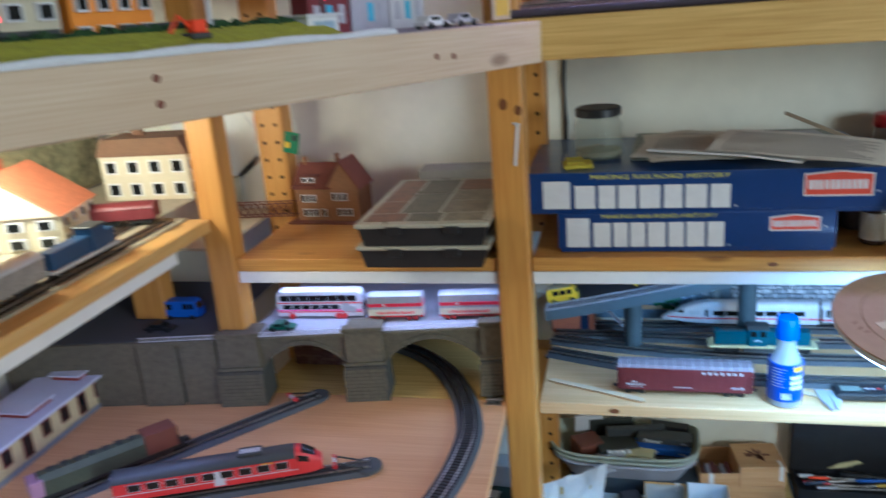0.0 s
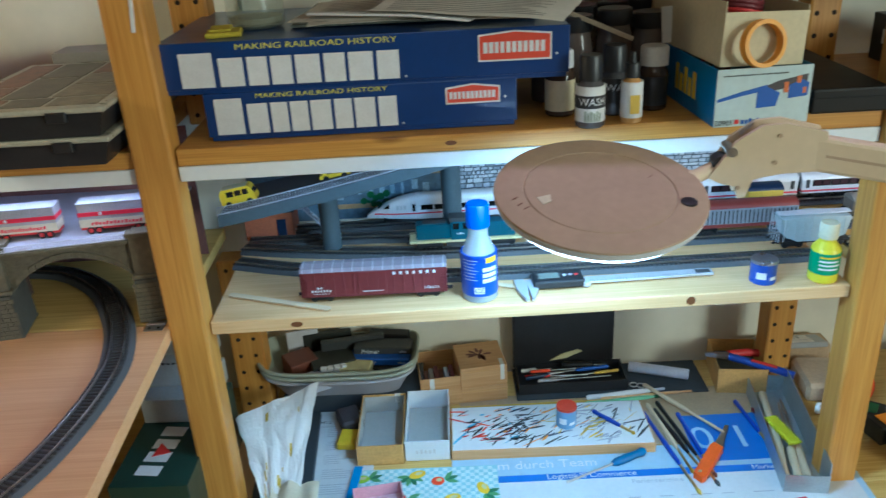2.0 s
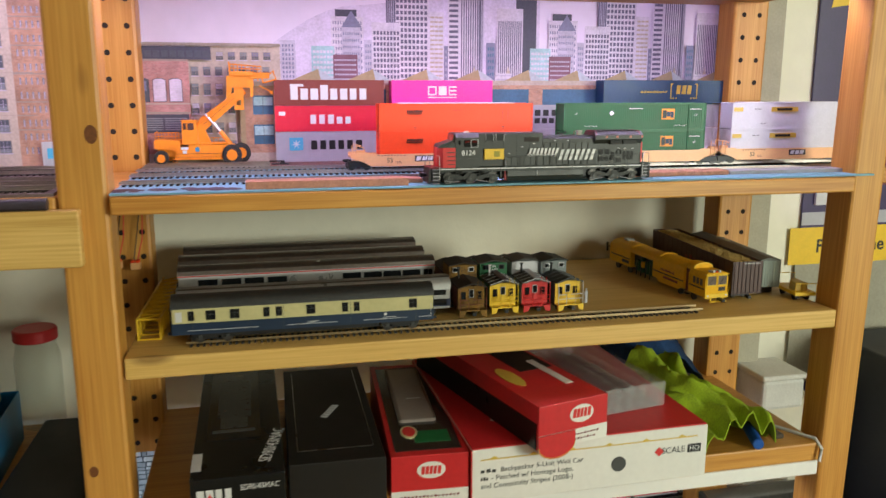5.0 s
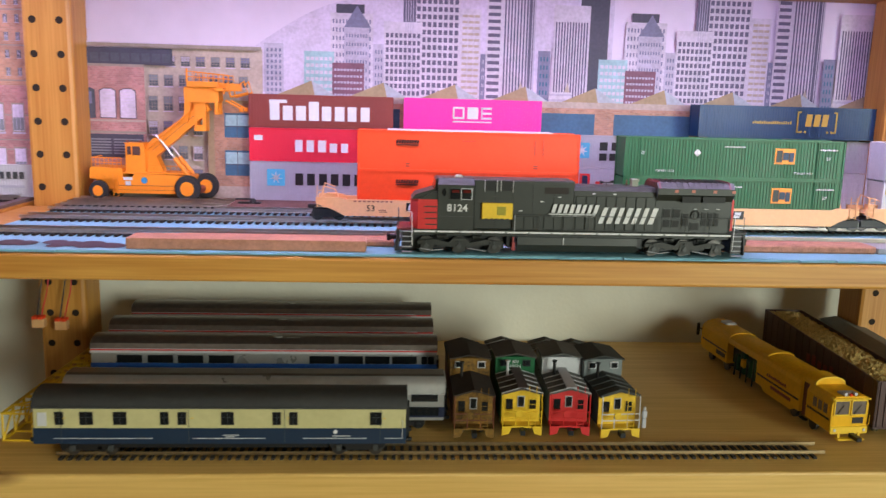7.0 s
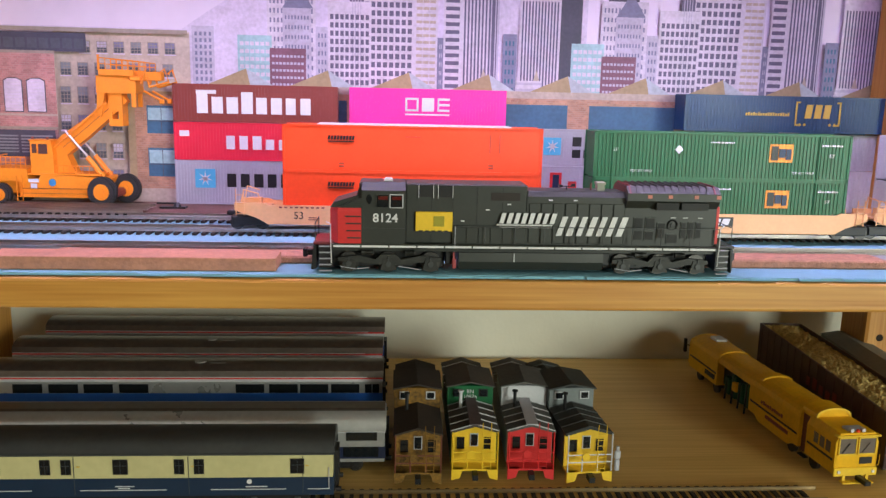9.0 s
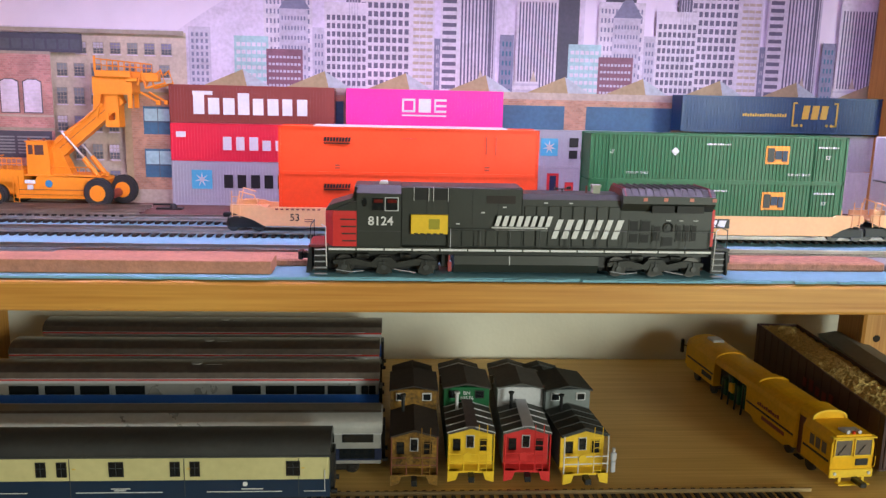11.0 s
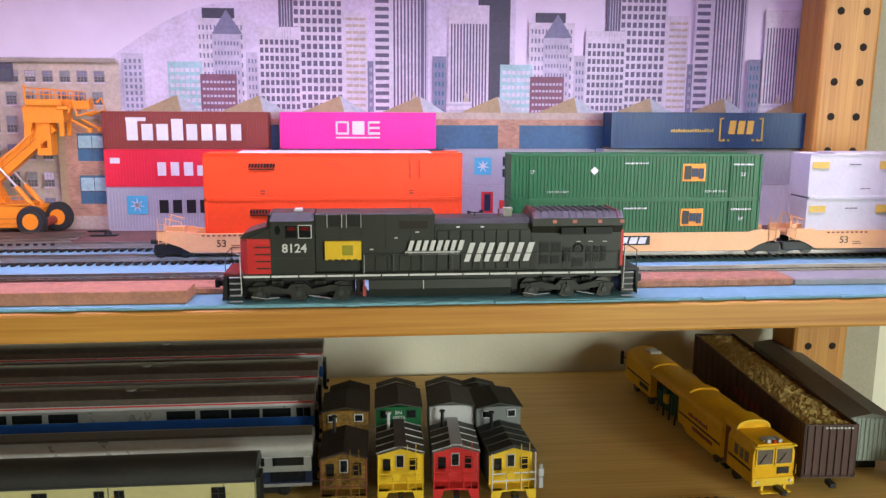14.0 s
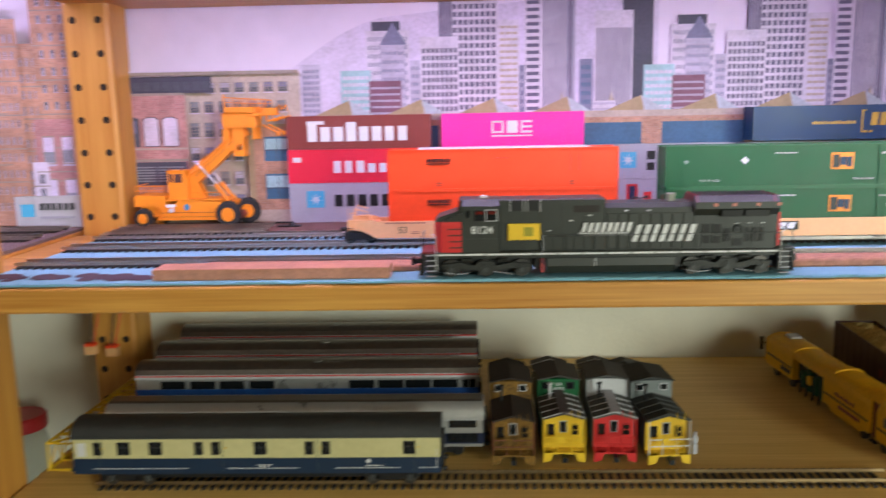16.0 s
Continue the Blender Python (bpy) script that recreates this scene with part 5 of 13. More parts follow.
facade(0.772, 0.812, 1.676, "orangebrick", 5, 10, 0.34, 0.45)
facade(0.806, 0.880, 1.735, "orangebrick", 6, 13, 0.34, 0.42)
facade(0.800, 0.866, 1.600, "brick", 3, 2, 0.55, 0.6)
facade(0.795, 0.812, 1.556, "white", 1, 3, 0.5, 0.6)
facade(0.492, 0.752, 1.720, "stone", 9, 8, 0.46, 0.56)
facade(0.752, 0.775, 1.720, "beige", 2, 8, 0.4, 0.5)
facade(0.752, 0.792, 1.700, "orangebrick", 5, 11, 0.34, 0.42)
facade(0.385, 0.492, 1.620, "redbrick", 4, 3, 0.42, 0.62)
facade(0.200, 0.385, 1.700, "brick", 6, 6, 0.40, 0.55)
facade(0.0, 0.200, 1.640, "redbrick", 7, 4, 0.42, 0.6)

# ---- shelf of coaches, right bay ----
MZ = 1.321
for y, lab in ((1.0388, "spare straight track under the front coach"),):
    track("model_track", 0.958, 1.562, y, MZ, lab, metal=mat("tarnished_brass_rail", (0.40, 0.31, 0.18), 0.42, 1.0))
silver = mat("fluted_silver_paint", (0.45, 0.45, 0.44), 0.30, 0.5, vary=0.10, scale=40)
brown_roof = mat("dusty_brown_roof", (0.165, 0.140, 0.124), 0.32, 0.75, vary=0.2, scale=30)


def coach(x0, y0, z0, n, h, w, label, roof_m, bands, windows, body_m, roof=0.011, group="model coaches", m=None, winm=None, axles=2):
    """A coach: a body with a rounded roof, coloured bands, window panes, bogies."""
    t = thing("passenger_coach", label, "coach", m or pose(x0, y0 + w / 2, z0), group=group)
    hw, top = w / 2, h
    part("body", Mesh().box(0.001, n - 0.001, -hw, hw, 0.0100, top - roof, 0.0006), body_m, t)
    k = 7
    prof = [(-hw * math.cos(math.pi * i / k), top - roof + roof * math.sin(math.pi * i / k) ** 0.8) for i in range(k + 1)]
    part("roof", Mesh().prism(prof, 0, n, m=Matrix.Rotation(radians(-90), 4, "Z") @ Matrix.Diagonal((-1, 1, 1, 1))), roof_m, t, smooth=True)
    for a, b, mm in bands:
        part("band", Mesh().box(0.0005, n - 0.0005, -hw - 0.00025, hw + 0.00025, a, b), mm, t)
    for a, b, c, d in windows:
        f = part("window", Mesh().box(a - 0.0006, b + 0.0006, -hw - 0.0006, -hw - 0.0002, c - 0.0006, d + 0.0006), winm or P["lightgrey"], t)
        part("pane", Mesh().box(a, b, -hw - 0.0008, -hw - 0.0005, c, d), pane_dark, f)
        if winm is P["black"]:
            part("sash_bar", Mesh().box((a + b) / 2 - 0.00012, (a + b) / 2 + 0.00012, -hw - 0.0011, -hw - 0.0007, c, d).box(a, b, -hw - 0.0011, -hw - 0.0007, c + (d - c) * 0.60, c + (d - c) * 0.60 + 0.00025), P["darkgrey"], f)
    for xx in (0.035, n - 0.035):
        g = bogie(t, xx)
        for k in (-0.013, 0.013):
            part("axle_box", Mesh().box(xx + k - 0.0028, xx + k + 0.0028, -0.0142, -0.0124, 0.0030, 0.0085, 0.0004).cyl(xx + k, -0.0150, 0.0055, 0.0016, 0.001, "y", 8), P["black"], g)
    part("underframe", Mesh().box(0.06, n - 0.06, -hw * 0.7, hw * 0.7, 0.004, 0.0088, 0.0006), P["black"], t)
    for xx in (0, n): part("gangway", Mesh().box(xx - 0.002, xx + 0.002, -0.007, 0.007, 0.010, 0.036), P["black"], t)
    for xx, yy in ((n, -0.010), (n, 0.010), (-0.004, -0.010)): part("buffer", Mesh().cyl(xx, yy, 0.0105, 0.0018, 0.004, "x", 8), P["black"], t)
    return t


wx = lambda p: (p - 70) * 0.4297 / 1000
wins = [(wx(a), wx(a + w), 0.0255, 0.0345) for a, w in ((111, 12), (153, 20), (210, 20), (290, 12), (320, 12), (395, 19), (484, 12), (513, 12), (655, 18))]
c = coach(0.945, 1.0225, MZ + 0.0044, 0.279, 0.0495, 0.0330, "cream and dark blue post van coach with dark roof", mat("dark_grey_coach_roof", (0.024, 0.024, 0.023), 0.5, vary=0.3, scale=40), [(0.0098, 0.0222, paint("post_van_blue", (0.008, 0.024, 0.058)))], wins, paint("pale_cream_paint", (0.52, 0.48, 0.24), 0.4, vary=0.10, scale=25), winm=P["black"])
for xx in (0.0422, 0.2410):
    fr = part("bogie_frame", Mesh().prism([(xx - 0.022, 0.0095), (xx + 0.022, 0.0095), (xx + 0.020, 0.0060), (xx + 0.006, 0.0035), (xx - 0.006, 0.0035), (xx - 0.020, 0.0060)], -0.0150, -0.0138), P["black"], c)
    for k in (-0.0140, 0.0140):
        part("wheel", Mesh().cyl(xx + k, -0.0146, 0.0052, 0.0054, 0.0022, "y", 20, bevel=0.0004), wheel_m, fr, smooth=True)
        part("axle_box", Mesh().box(xx + k - 0.0020, xx + k + 0.0020, -0.0162, -0.0145, 0.0035, 0.0080, 0.0004), P["darkgrey"], fr)
part("door", Mesh().box(0.0045, 0.0110, -0.0172, -0.0165, 0.024, 0.0345), P["lightgrey"], c)
o = Mesh()
for a, b in ((0.016, 0.088), (0.118, 0.172), (0.200, 0.248), (0.262, 0.276)):
    o.box(a, b, -0.0172, -0.0166, 0.0140, 0.0144)
o.box(0.140, 0.152, -0.0172, -0.0166, 0.0165, 0.0170).box(0.142, 0.149, -0.0172, -0.0166, 0.0152, 0.0157).box(0.222, 0.236, -0.0172, -0.0166, 0.0158, 0.0163).cyl(0.2245, -0.0172, 0.0195, 0.0016, 0.0005, "y", 10)
part("white_lines", o, P["white"], c)
for a in (0.021, 0.1145, 0.186, 0.2585):
    part("door_seam", Mesh().box(a, a + 0.0004, -0.0170, -0.0164, 0.0110, 0.0370), P["darkgrey"], c)
    part("door_handle", Mesh().box(a + 0.002, a + 0.004, -0.0172, -0.0165, 0.0300, 0.0306), P["gold"], c)
part("gutter", Mesh().box(0.0, 0.279, -0.0172, -0.0160, 0.0376, 0.0386), P["darkgrey"], c)
part("grab_iron", Mesh().tube([(0.2755, -0.0174, 0.0150), (0.2755, -0.0174, 0.0290)], 0.0003, 5), P["lightgrey"], c)
c = coach(0.945, 1.078, MZ, 0.312, 0.0470, 0.0330, "plain silver double deck coach", silver, [(0.0130, 0.0220, paint("coach_dark_blue", (0.010, 0.016, 0.050))), (0.0328, 0.0334, P["lightgrey"])], [(0.268, 0.277, 0.0275, 0.0325), (0.284, 0.305, 0.0275, 0.0325), (0.236, 0.262, 0.0275, 0.0325), (0.282, 0.306, 0.0150, 0.0215)], silver, roof=0.013, winm=pane_dark)
part("roof_crown", Mesh().prism([(-0.0085, 0.0462), (-0.006, 0.0473), (0.006, 0.0473), (0.0110, 0.0460)], 0.001, 0.311, m=Matrix.Rotation(radians(-90), 4, "Z") @ Matrix.Diagonal((-1, 1, 1, 1))), brown_roof, c, "dusty brown roof crown")
for i, (x, y, nm) in enumerate(((0.941, 1.152, 1), (0.937, 1.213, 0), (0.938, 1.279, 0))):
    ws = [((p - 157) / 618 * 0.313, (p - 157 + 42) / 618 * 0.313, 0.0355, 0.0415) for p in (205, 259, 312, 366, 545, 597, 645, 694)] + [(0.299, 0.303, 0.0355, 0.0415), (0.305, 0.309, 0.0355, 0.0415)]
    c = coach(x, y, MZ, 0.313 if i < 1 else 0.316, 0.0570, 0.0330, "stainless coach with red, white and blue stripes", brown_roof, [(0.0462, 0.0475, P["red"]), (0.0440, 0.0461, P["lightgrey"]), (0.0240, 0.0345, P["blue"])], ws if i < 2 else [], silver, roof=0.0095, winm=pane_dark)
    roofmark = mat("pale_dusty_roof", (0.26, 0.24, 0.22), 0.5, 0.4)
    part("roof_hatch", Mesh().cyl(0.166, -0.003, 0.0562, 0.0045, 0.0010, n=14), roofmark, c)
    part("roof_seam", Mesh().box(0.174, 0.186, -0.0066, -0.0058, 0.0558, 0.0564), roofmark, c)
    # pale grey line paints the highlight along the eave
    part("eave_highlight", Mesh().box(0.001, 0.30, -0.0170, -0.0160, 0.0475, 0.0480), P["lightgrey"], c, "thin highlight painted along the eave")


def caboose(x, y, rz, end_m, roof_m, body_m, cup_m, label, stripes=True, number=""):
    """Caboose with end platform, ladders and a raised cupola; local -y is the near end."""
    t = thing("caboose", label, "caboose", pose(x, y, MZ, 0, 0, rz), group="row of cabooses")
    hw = 0.0165
    rm_white = "white railings" in label
    part("body", Mesh().box(-hw, hw, 0.010, 0.142, 0.0100, 0.0370, 0.0005), body_m, t)
    endw = part("end_wall", Mesh().box(-hw + 0.0005, hw - 0.0005, 0.0085, 0.0102, 0.0100, 0.0380), end_m, t)
    for a, b, c, d in ((-0.0125, -0.0070, 0.022, 0.031), (0.0070, 0.0125, 0.022, 0.031), (-0.0024, 0.0024, 0.0245, 0.033)):
        w = part("window", Mesh().box(a - 0.0006, b + 0.0006, 0.0078, 0.0086, c - 0.0006, d + 0.0006), end_m if a != -0.0024 else P["lightgrey"], endw)
        part("pane", Mesh().box(a, b, 0.0074, 0.0079, c, d), pane_dark, w)
    rf = Mesh().prism([(-hw - 0.001, 0.0365), (0, 0.0415), (hw + 0.001, 0.0365), (hw + 0.001, 0.0378), (0, 0.0430), (-hw - 0.001, 0.0378)], 0.001, 0.152)
    roof = part("roof", rf, roof_m, t)
    if stripes:
        for i in range(8):
            yy = 0.0015 + i * (0.0120 if i < 5 else 0.0195)
            part("roof_rib", Mesh().prism([(-hw - 0.001, 0.0379), (0, 0.0431), (hw + 0.001, 0.0379), (hw + 0.001, 0.0384), (0, 0.0437), (-hw - 0.001, 0.0384)], yy, yy + 0.0008), P["darkgrey"] if rm_white else P["lightgrey"], roof)
    if stripes and not rm_white:
        part("running_board", Mesh().box(-0.0042, 0.0042, -0.002, 0.049, 0.0440, 0.0448), mat("brown_grey_walkway", (0.10, 0.075, 0.08), 0.7, vary=0.2) if number else P["grey"], roof)
    cup = part("cupola", Mesh().box(-hw - 0.001, hw + 0.001, 0.050, 0.086, 0.0370, 0.0540, 0.0004), cup_m, t)
    part("cupola_roof", Mesh().prism([(-hw - 0.002, 0.0535), (0, 0.0570), (hw + 0.002, 0.0535), (hw + 0.002, 0.0545), (0, 0.0582), (-hw - 0.002, 0.0545)], 0.047, 0.089), roof_m, cup)
    for a in () if "red ends" in label else (-0.0135, 0.0065):
        w = part("window", Mesh().box(a, a + 0.0070, 0.0490, 0.0501, 0.0455, 0.0515), P["black"] if number else P["lightgrey"], cup)
        part("pane", Mesh().box(a + 0.0008, a + 0.0062, 0.0487, 0.0491, 0.0462, 0.0508), pane_dark, w)
    part("platform", Mesh().box(-hw, hw, -0.002, 0.0090, 0.0095, 0.0110), end_m, t)
    for s in (-1, 1):
        part("step", Mesh().prism([(s * 0.0165, 0.0110), (s * 0.0085, 0.0110), (s * 0.0105, 0.0045), (s * 0.0165, 0.0030)], -0.003, 0.001), end_m, t)
    rm = P["white"] if rm_white else (end_m if stripes else P["rust"])
    for a in (-0.0160, -0.0055, 0.0055, 0.0160):
        part("railing_post", Mesh().tube([(a, -0.002, 0.0110), (a, -0.002, 0.0235 if abs(a) > 0.01 else 0.0225)], 0.0005, 4), rm, t)
    for z in (0.0180, 0.0235):
        part("railing", Mesh().tube([(-0.016, -0.002, z), (0.016, -0.002, z)], 0.0005, 4), rm, t)
    for a in (-0.0160, 0.0160):
        part("roof_stanchion", Mesh().tube([(a, -0.002, 0.0235), (a, -0.001, 0.0385)], 0.0005, 4), rm, t)
    ld = Mesh()
    for k in range(7):
        ld.box(0.0050, 0.0110, -0.0030, -0.0026, 0.013 + k * 0.0043, 0.0134 + k * 0.0043)
    ld.tube([(0.0050, -0.0028, 0.011), (0.0050, -0.0028, 0.046)], 0.0003, 4).tube([(0.0110, -0.0028, 0.011), (0.0110, -0.0028, 0.046)], 0.0003, 4)
    part("ladder", ld, end_m, t)
    part("brake_wheel", Mesh().cyl(-0.003, -0.0035, 0.0225, 0.0030, 0.0006, "y", 12), end_m, t)
    part("chimney", Mesh().cyl(-0.008, 0.040, 0.040, 0.0013, 0.014, n=8).cyl(-0.008, 0.040, 0.053, 0.0022, 0.0012, n=8), P["lightgrey"] if number else P["black"], t)
    part("coupler", Mesh().box(-0.002, 0.002, -0.010, -0.002, 0.0060, 0.0100), P["black"], t)
    g = part("bogie", Mesh().box(-0.0125, 0.0125, 0.014, 0.040, 0.0050, 0.0095), P["black"], t)
    part("wheelset", Mesh().cyl(-0.0095, 0.018, 0.0050, 0.0050, 0.003, "x", 12).cyl(0.0065, 0.018, 0.0050, 0.0050, 0.003, "x", 12), wheel_m, g)
    g = part("bogie", Mesh().box(-0.0125, 0.0125, 0.108, 0.134, 0.0050, 0.0095), P["black"], t)
    part("wheelset", Mesh().cyl(-0.0095, 0.130, 0.0050, 0.0050, 0.003, "x", 12).cyl(0.0065, 0.130, 0.0050, 0.0050, 0.003, "x", 12), wheel_m, g)
    if number:
        letters("number", number, 0.0042, P["white"], t, pose(0, 0.0492, 0.0475), depth=0.0001)
    return t


rusty = mat("rusty_yellow_paint", (0.19, 0.095, 0.008), 0.75, vary=0.85, scale=70)
dark_roof = mat("dark_brown_caboose_roof", (0.030, 0.020, 0.015), 0.8, vary=0.35)
grey_roof = mat("grey_caboose_roof", (0.09, 0.09, 0.085), 0.7, vary=0.25)
caboose(1.2795, 1.061, -0.7, rusty, dark_roof, P["rust"], rusty, "weathered brown and yellow caboose", False)
caboose(1.3200, 1.066, -0.8, P["yellow"], mat("brown_grey_roof", (0.06, 0.052, 0.046), 0.7, vary=0.25), P["green"], P["green"], "green caboose with yellow ends and white number", True, "BN\n10576")
caboose(1.3602, 1.066, -2.2, P["red"], grey_roof, P["grey"], P["lightgrey"], "grey caboose with red ends")
caboose(1.4012, 1.061, 3.5, P["yellow"], mat("slate_roof", (0.035, 0.038, 0.035), 0.7, vary=0.25), P["darkgrey"], mat("slate_grey_paint", (0.17, 0.19, 0.19), 0.6), "dark grey caboose with yellow ends and white railings")
fig = Mesh().box(-0.0020, 0.0020, -0.0014, 0.0014, 0, 0.0100, 0.0006).box(-0.0026, 0.0026, -0.0016, 0.0016, 0.0102, 0.0180, 0.0010).cyl(0, 0, 0.0185, 0.0014, 0.0030, n=10)
solid("figurine", fig, paint("pale_figurine_paint", (0.46, 0.46, 0.50)), "tiny painted figurine beside the yellow caboose end", "figurine", pose(1.4212, 1.0600, MZ + 0.0112, 0, 0, 10) @ Matrix.Scale(0.85, 4))


def tamper():
    t = thing("track_tamper", "long yellow track tamping machine with slim cab", "rail vehicle", pose(1.594, 1.055, MZ, 0, 0, 4.0))
    Y = mat("machine_yellow", (0.78, 0.43, 0.004), 0.5, spec=0.25, vary=0.14)
    hw = 0.0165

    def shell(w, z0, z1, top):
        """Cross-section with upright sides and a softly rounded roof."""
        arc = [(w * math.cos(math.pi * k / 10), z1 + (top - z1) * math.sin(math.pi * k / 10) ** 0.75) for k in range(11)]
        return [(-w, z0), (w, z0)] + arc

    cab = part("front_cab", Mesh().prism([(-hw, 0.010), (hw, 0.010), (hw, 0.034), (hw - 0.003, 0.0410), (-hw + 0.003, 0.0410), (-hw, 0.034)], 0.0, 0.036), Y, t)
    glass = mat("tamper_cab_pane", (0.16, 0.13, 0.11), 0.12)
    for a in (-0.0138, 0.0014):
        w = part("windscreen", Mesh().box(a, a + 0.0124, -0.0006, 0.0002, 0.0255, 0.0372), glass, cab)
        part("screen_frame", Mesh().box(a - 0.0008, a + 0.0132, -0.0011, 0.0001, 0.0247, 0.0256).box(a - 0.0008, a + 0.0132, -0.0011, 0.0001, 0.0371, 0.0380).box(a - 0.0008, a, -0.0011, 0.0001, 0.0247, 0.038).box(a + 0.0124, a + 0.0132, -0.0011, 0.0001, 0.0247, 0.038), P["yellow"], w)
        part("wiper", Mesh().tube([(a + 0.002, -0.0012, 0.0262), (a + 0.0075, -0.0012, 0.0335)], 0.0003, 4), P["black"], w)
    part("brow", Mesh().box(-hw - 0.0006, hw + 0.0006, -0.0020, 0.0030, 0.0384, 0.0396, 0.0004), P["yellow"], cab)
    part("lower_hatch", Mesh().box(0.003, 0.0125, -0.0006, 0.0002, 0.0175, 0.0225), P["black"], cab)
    part("front_apron", Mesh().box(-hw - 0.0004, hw + 0.0004, -0.0016, 0.0004, 0.0085, 0.0150, 0.0006), P["yellow"], cab)
    for x in (-0.0132, 0.0132):
        part("marker_lamp", Mesh().cyl(x, -0.0024, 0.0122, 0.0012, 0.0012, "y", 8), P["lightgrey"], cab)
        part("grab_rail", Mesh().tube([(x * 1.28, -0.0008, 0.0160), (x * 1.28, -0.0022, 0.0180), (x * 1.28, -0.0022, 0.0250)], 0.0004, 4), P["yellow"], cab)
    for y in (0.005, 0.0125, 0.0200):
        w = part("side_window", Mesh().box(-hw - 0.0004, -hw + 0.0002, y, y + 0.0060, 0.0240, 0.0325), glass, cab)
        part("window_rim", Mesh().box(-hw - 0.0006, -hw, y - 0.0006, y, 0.0235, 0.033).box(-hw - 0.0006, -hw, y - 0.0006, y + 0.0066, 0.0325, 0.033), Y, w)
    part("lamp_bar", Mesh().box(-0.007, 0.007, 0.003, 0.010, 0.0410, 0.0428, 0.0006), P["grey"], cab)
    for x in (-0.0045, 0.0045):
        part("headlamp", Mesh().cyl(x, 0.0005, 0.0425, 0.0014, 0.003, "y", 10), P["lightgrey"], cab)
    part("beacon", Mesh().cyl(0.0005, 0.0015, 0.0396, 0.0013, 0.0032, n=10), P["orange"], cab)
    # door recess between the cab and the engine room
    part("door_recess", Mesh().box(-hw + 0.003, hw - 0.003, 0.036, 0.046, 0.008, 0.0385), P["rust"], t)
    part("door_step", Mesh().box(-hw, -hw + 0.004, 0.0365, 0.0455, 0.005, 0.0062, 0.0004), P["black"], t)
    part("main_body", Mesh().prism(shell(hw, 0.0105, 0.0345, 0.0440), 0.046, 0.122), Y, t, smooth=False)
    for y0, y1, h in ((0.0300, 0.0480, 0.0475), (0.108, 0.1125, 0.0452)):
        part("roof_visor", Mesh().prism(shell(0.0138, 0.0385, 0.0400, h), y0, y1), Y, t)
    part("visor_edge", Mesh().prism([(x * 1.02, z + 0.0006) for x, z in shell(0.0138, 0.0385, 0.0400, 0.0475)[2:]] + [(x * 0.93, z - 0.0008) for x, z in reversed(shell(0.0138, 0.0385, 0.0400, 0.0475)[2:])], 0.0290, 0.0302), P["yellow"], t)
    part("skirt", Mesh().prism([(0.052, 0.0105), (0.112, 0.0105), (0.106, 0.0065), (0.060, 0.0065)], -hw + 0.0002, -hw + 0.0016, m=Matrix(((0, 1, 0, 0), (1, 0, 0, 0), (0, 0, 1, 0), (0, 0, 0, 1)))), Y, t)
    part("working_roof", Mesh().prism(shell(hw - 0.0008, 0.0320, 0.0345, 0.0418), 0.122, 0.182), Y, t)
    part("working_frame", Mesh().box(-0.0095, 0.0095, 0.120, 0.184, 0.012, 0.0330), P["black"], t)
    dark_green = mat("deep_green_paint", (0.010, 0.075, 0.030), 0.5, vary=0.3, scale=120)
    for k, (y, h) in enumerate(((0.126, 0.030), (0.138, 0.026), (0.150, 0.029), (0.162, 0.024))):
        u = part("green_tamping_unit", Mesh().box(-hw + 0.002, -0.009, y, y + 0.0085, 0.008, h, 0.0010), dark_green, t)
        part("ram", Mesh().tube([(-hw + 0.001, y + 0.004, 0.003), (-hw + 0.0025, y + 0.004, h)], 0.0009, 6), P["black"], u)
    part("valve_box", Mesh().box(-hw - 0.0004, -hw + 0.005, 0.1455, 0.1525, 0.0165, 0.0245, 0.0006), Y, t)
    part("rear_body", Mesh().prism(shell(hw, 0.0100, 0.0340, 0.0430), 0.182, 0.240), Y, t)
    part("rear_taper", Mesh().prism(shell(hw - 0.0018, 0.0110, 0.0310, 0.0395), 0.240, 0.247), Y, t)
    part("roof_fan", Mesh().box(-0.004, 0.007, 0.212, 0.226, 0.0420, 0.0450, 0.0006), P["lightgrey"], t)
    for z, y0, y1 in ((0.0195, 0.048, 0.120), (0.0195, 0.002, 0.034), (0.0205, 0.184, 0.239)):
        part("dark_stripe", Mesh().box(-hw - 0.0004, -hw, y0, y1, z, z + 0.0015), P["black"], t)
    part("grille", Mesh().box(-hw - 0.0004, -hw, 0.060, 0.094, 0.0140, 0.0170), P["brown"], t)
    part("side_panel", Mesh().box(-hw - 0.0004, -hw, 0.186, 0.206, 0.0140, 0.0185), P["black"], t)
    bars("dark_lettering", 10, 0.034, 0.003, P["brown"], t, pose(-hw - 0.0003, 0.085, 0.0255, 0, 0, -90), 0.3)
    for y in (0.030, 0.060, 0.190, 0.225):
        part("wheelset", Mesh().cyl(-0.0125, y, 0.0055, 0.0055, 0.003, "x", 14).cyl(0.0095, y, 0.0055, 0.0055, 0.003, "x", 14).box(-0.012, 0.012, y - 0.004, y + 0.004, 0.005, 0.0105), wheel_m, t)
    part("mirror", Mesh().box(-hw - 0.004, -hw - 0.001, 0.246, 0.249, 0.022, 0.036, 0.0006).tube([(-hw, 0.243, 0.030), (-hw - 0.002, 0.247, 0.030)], 0.0006, 4), P["black"], t)
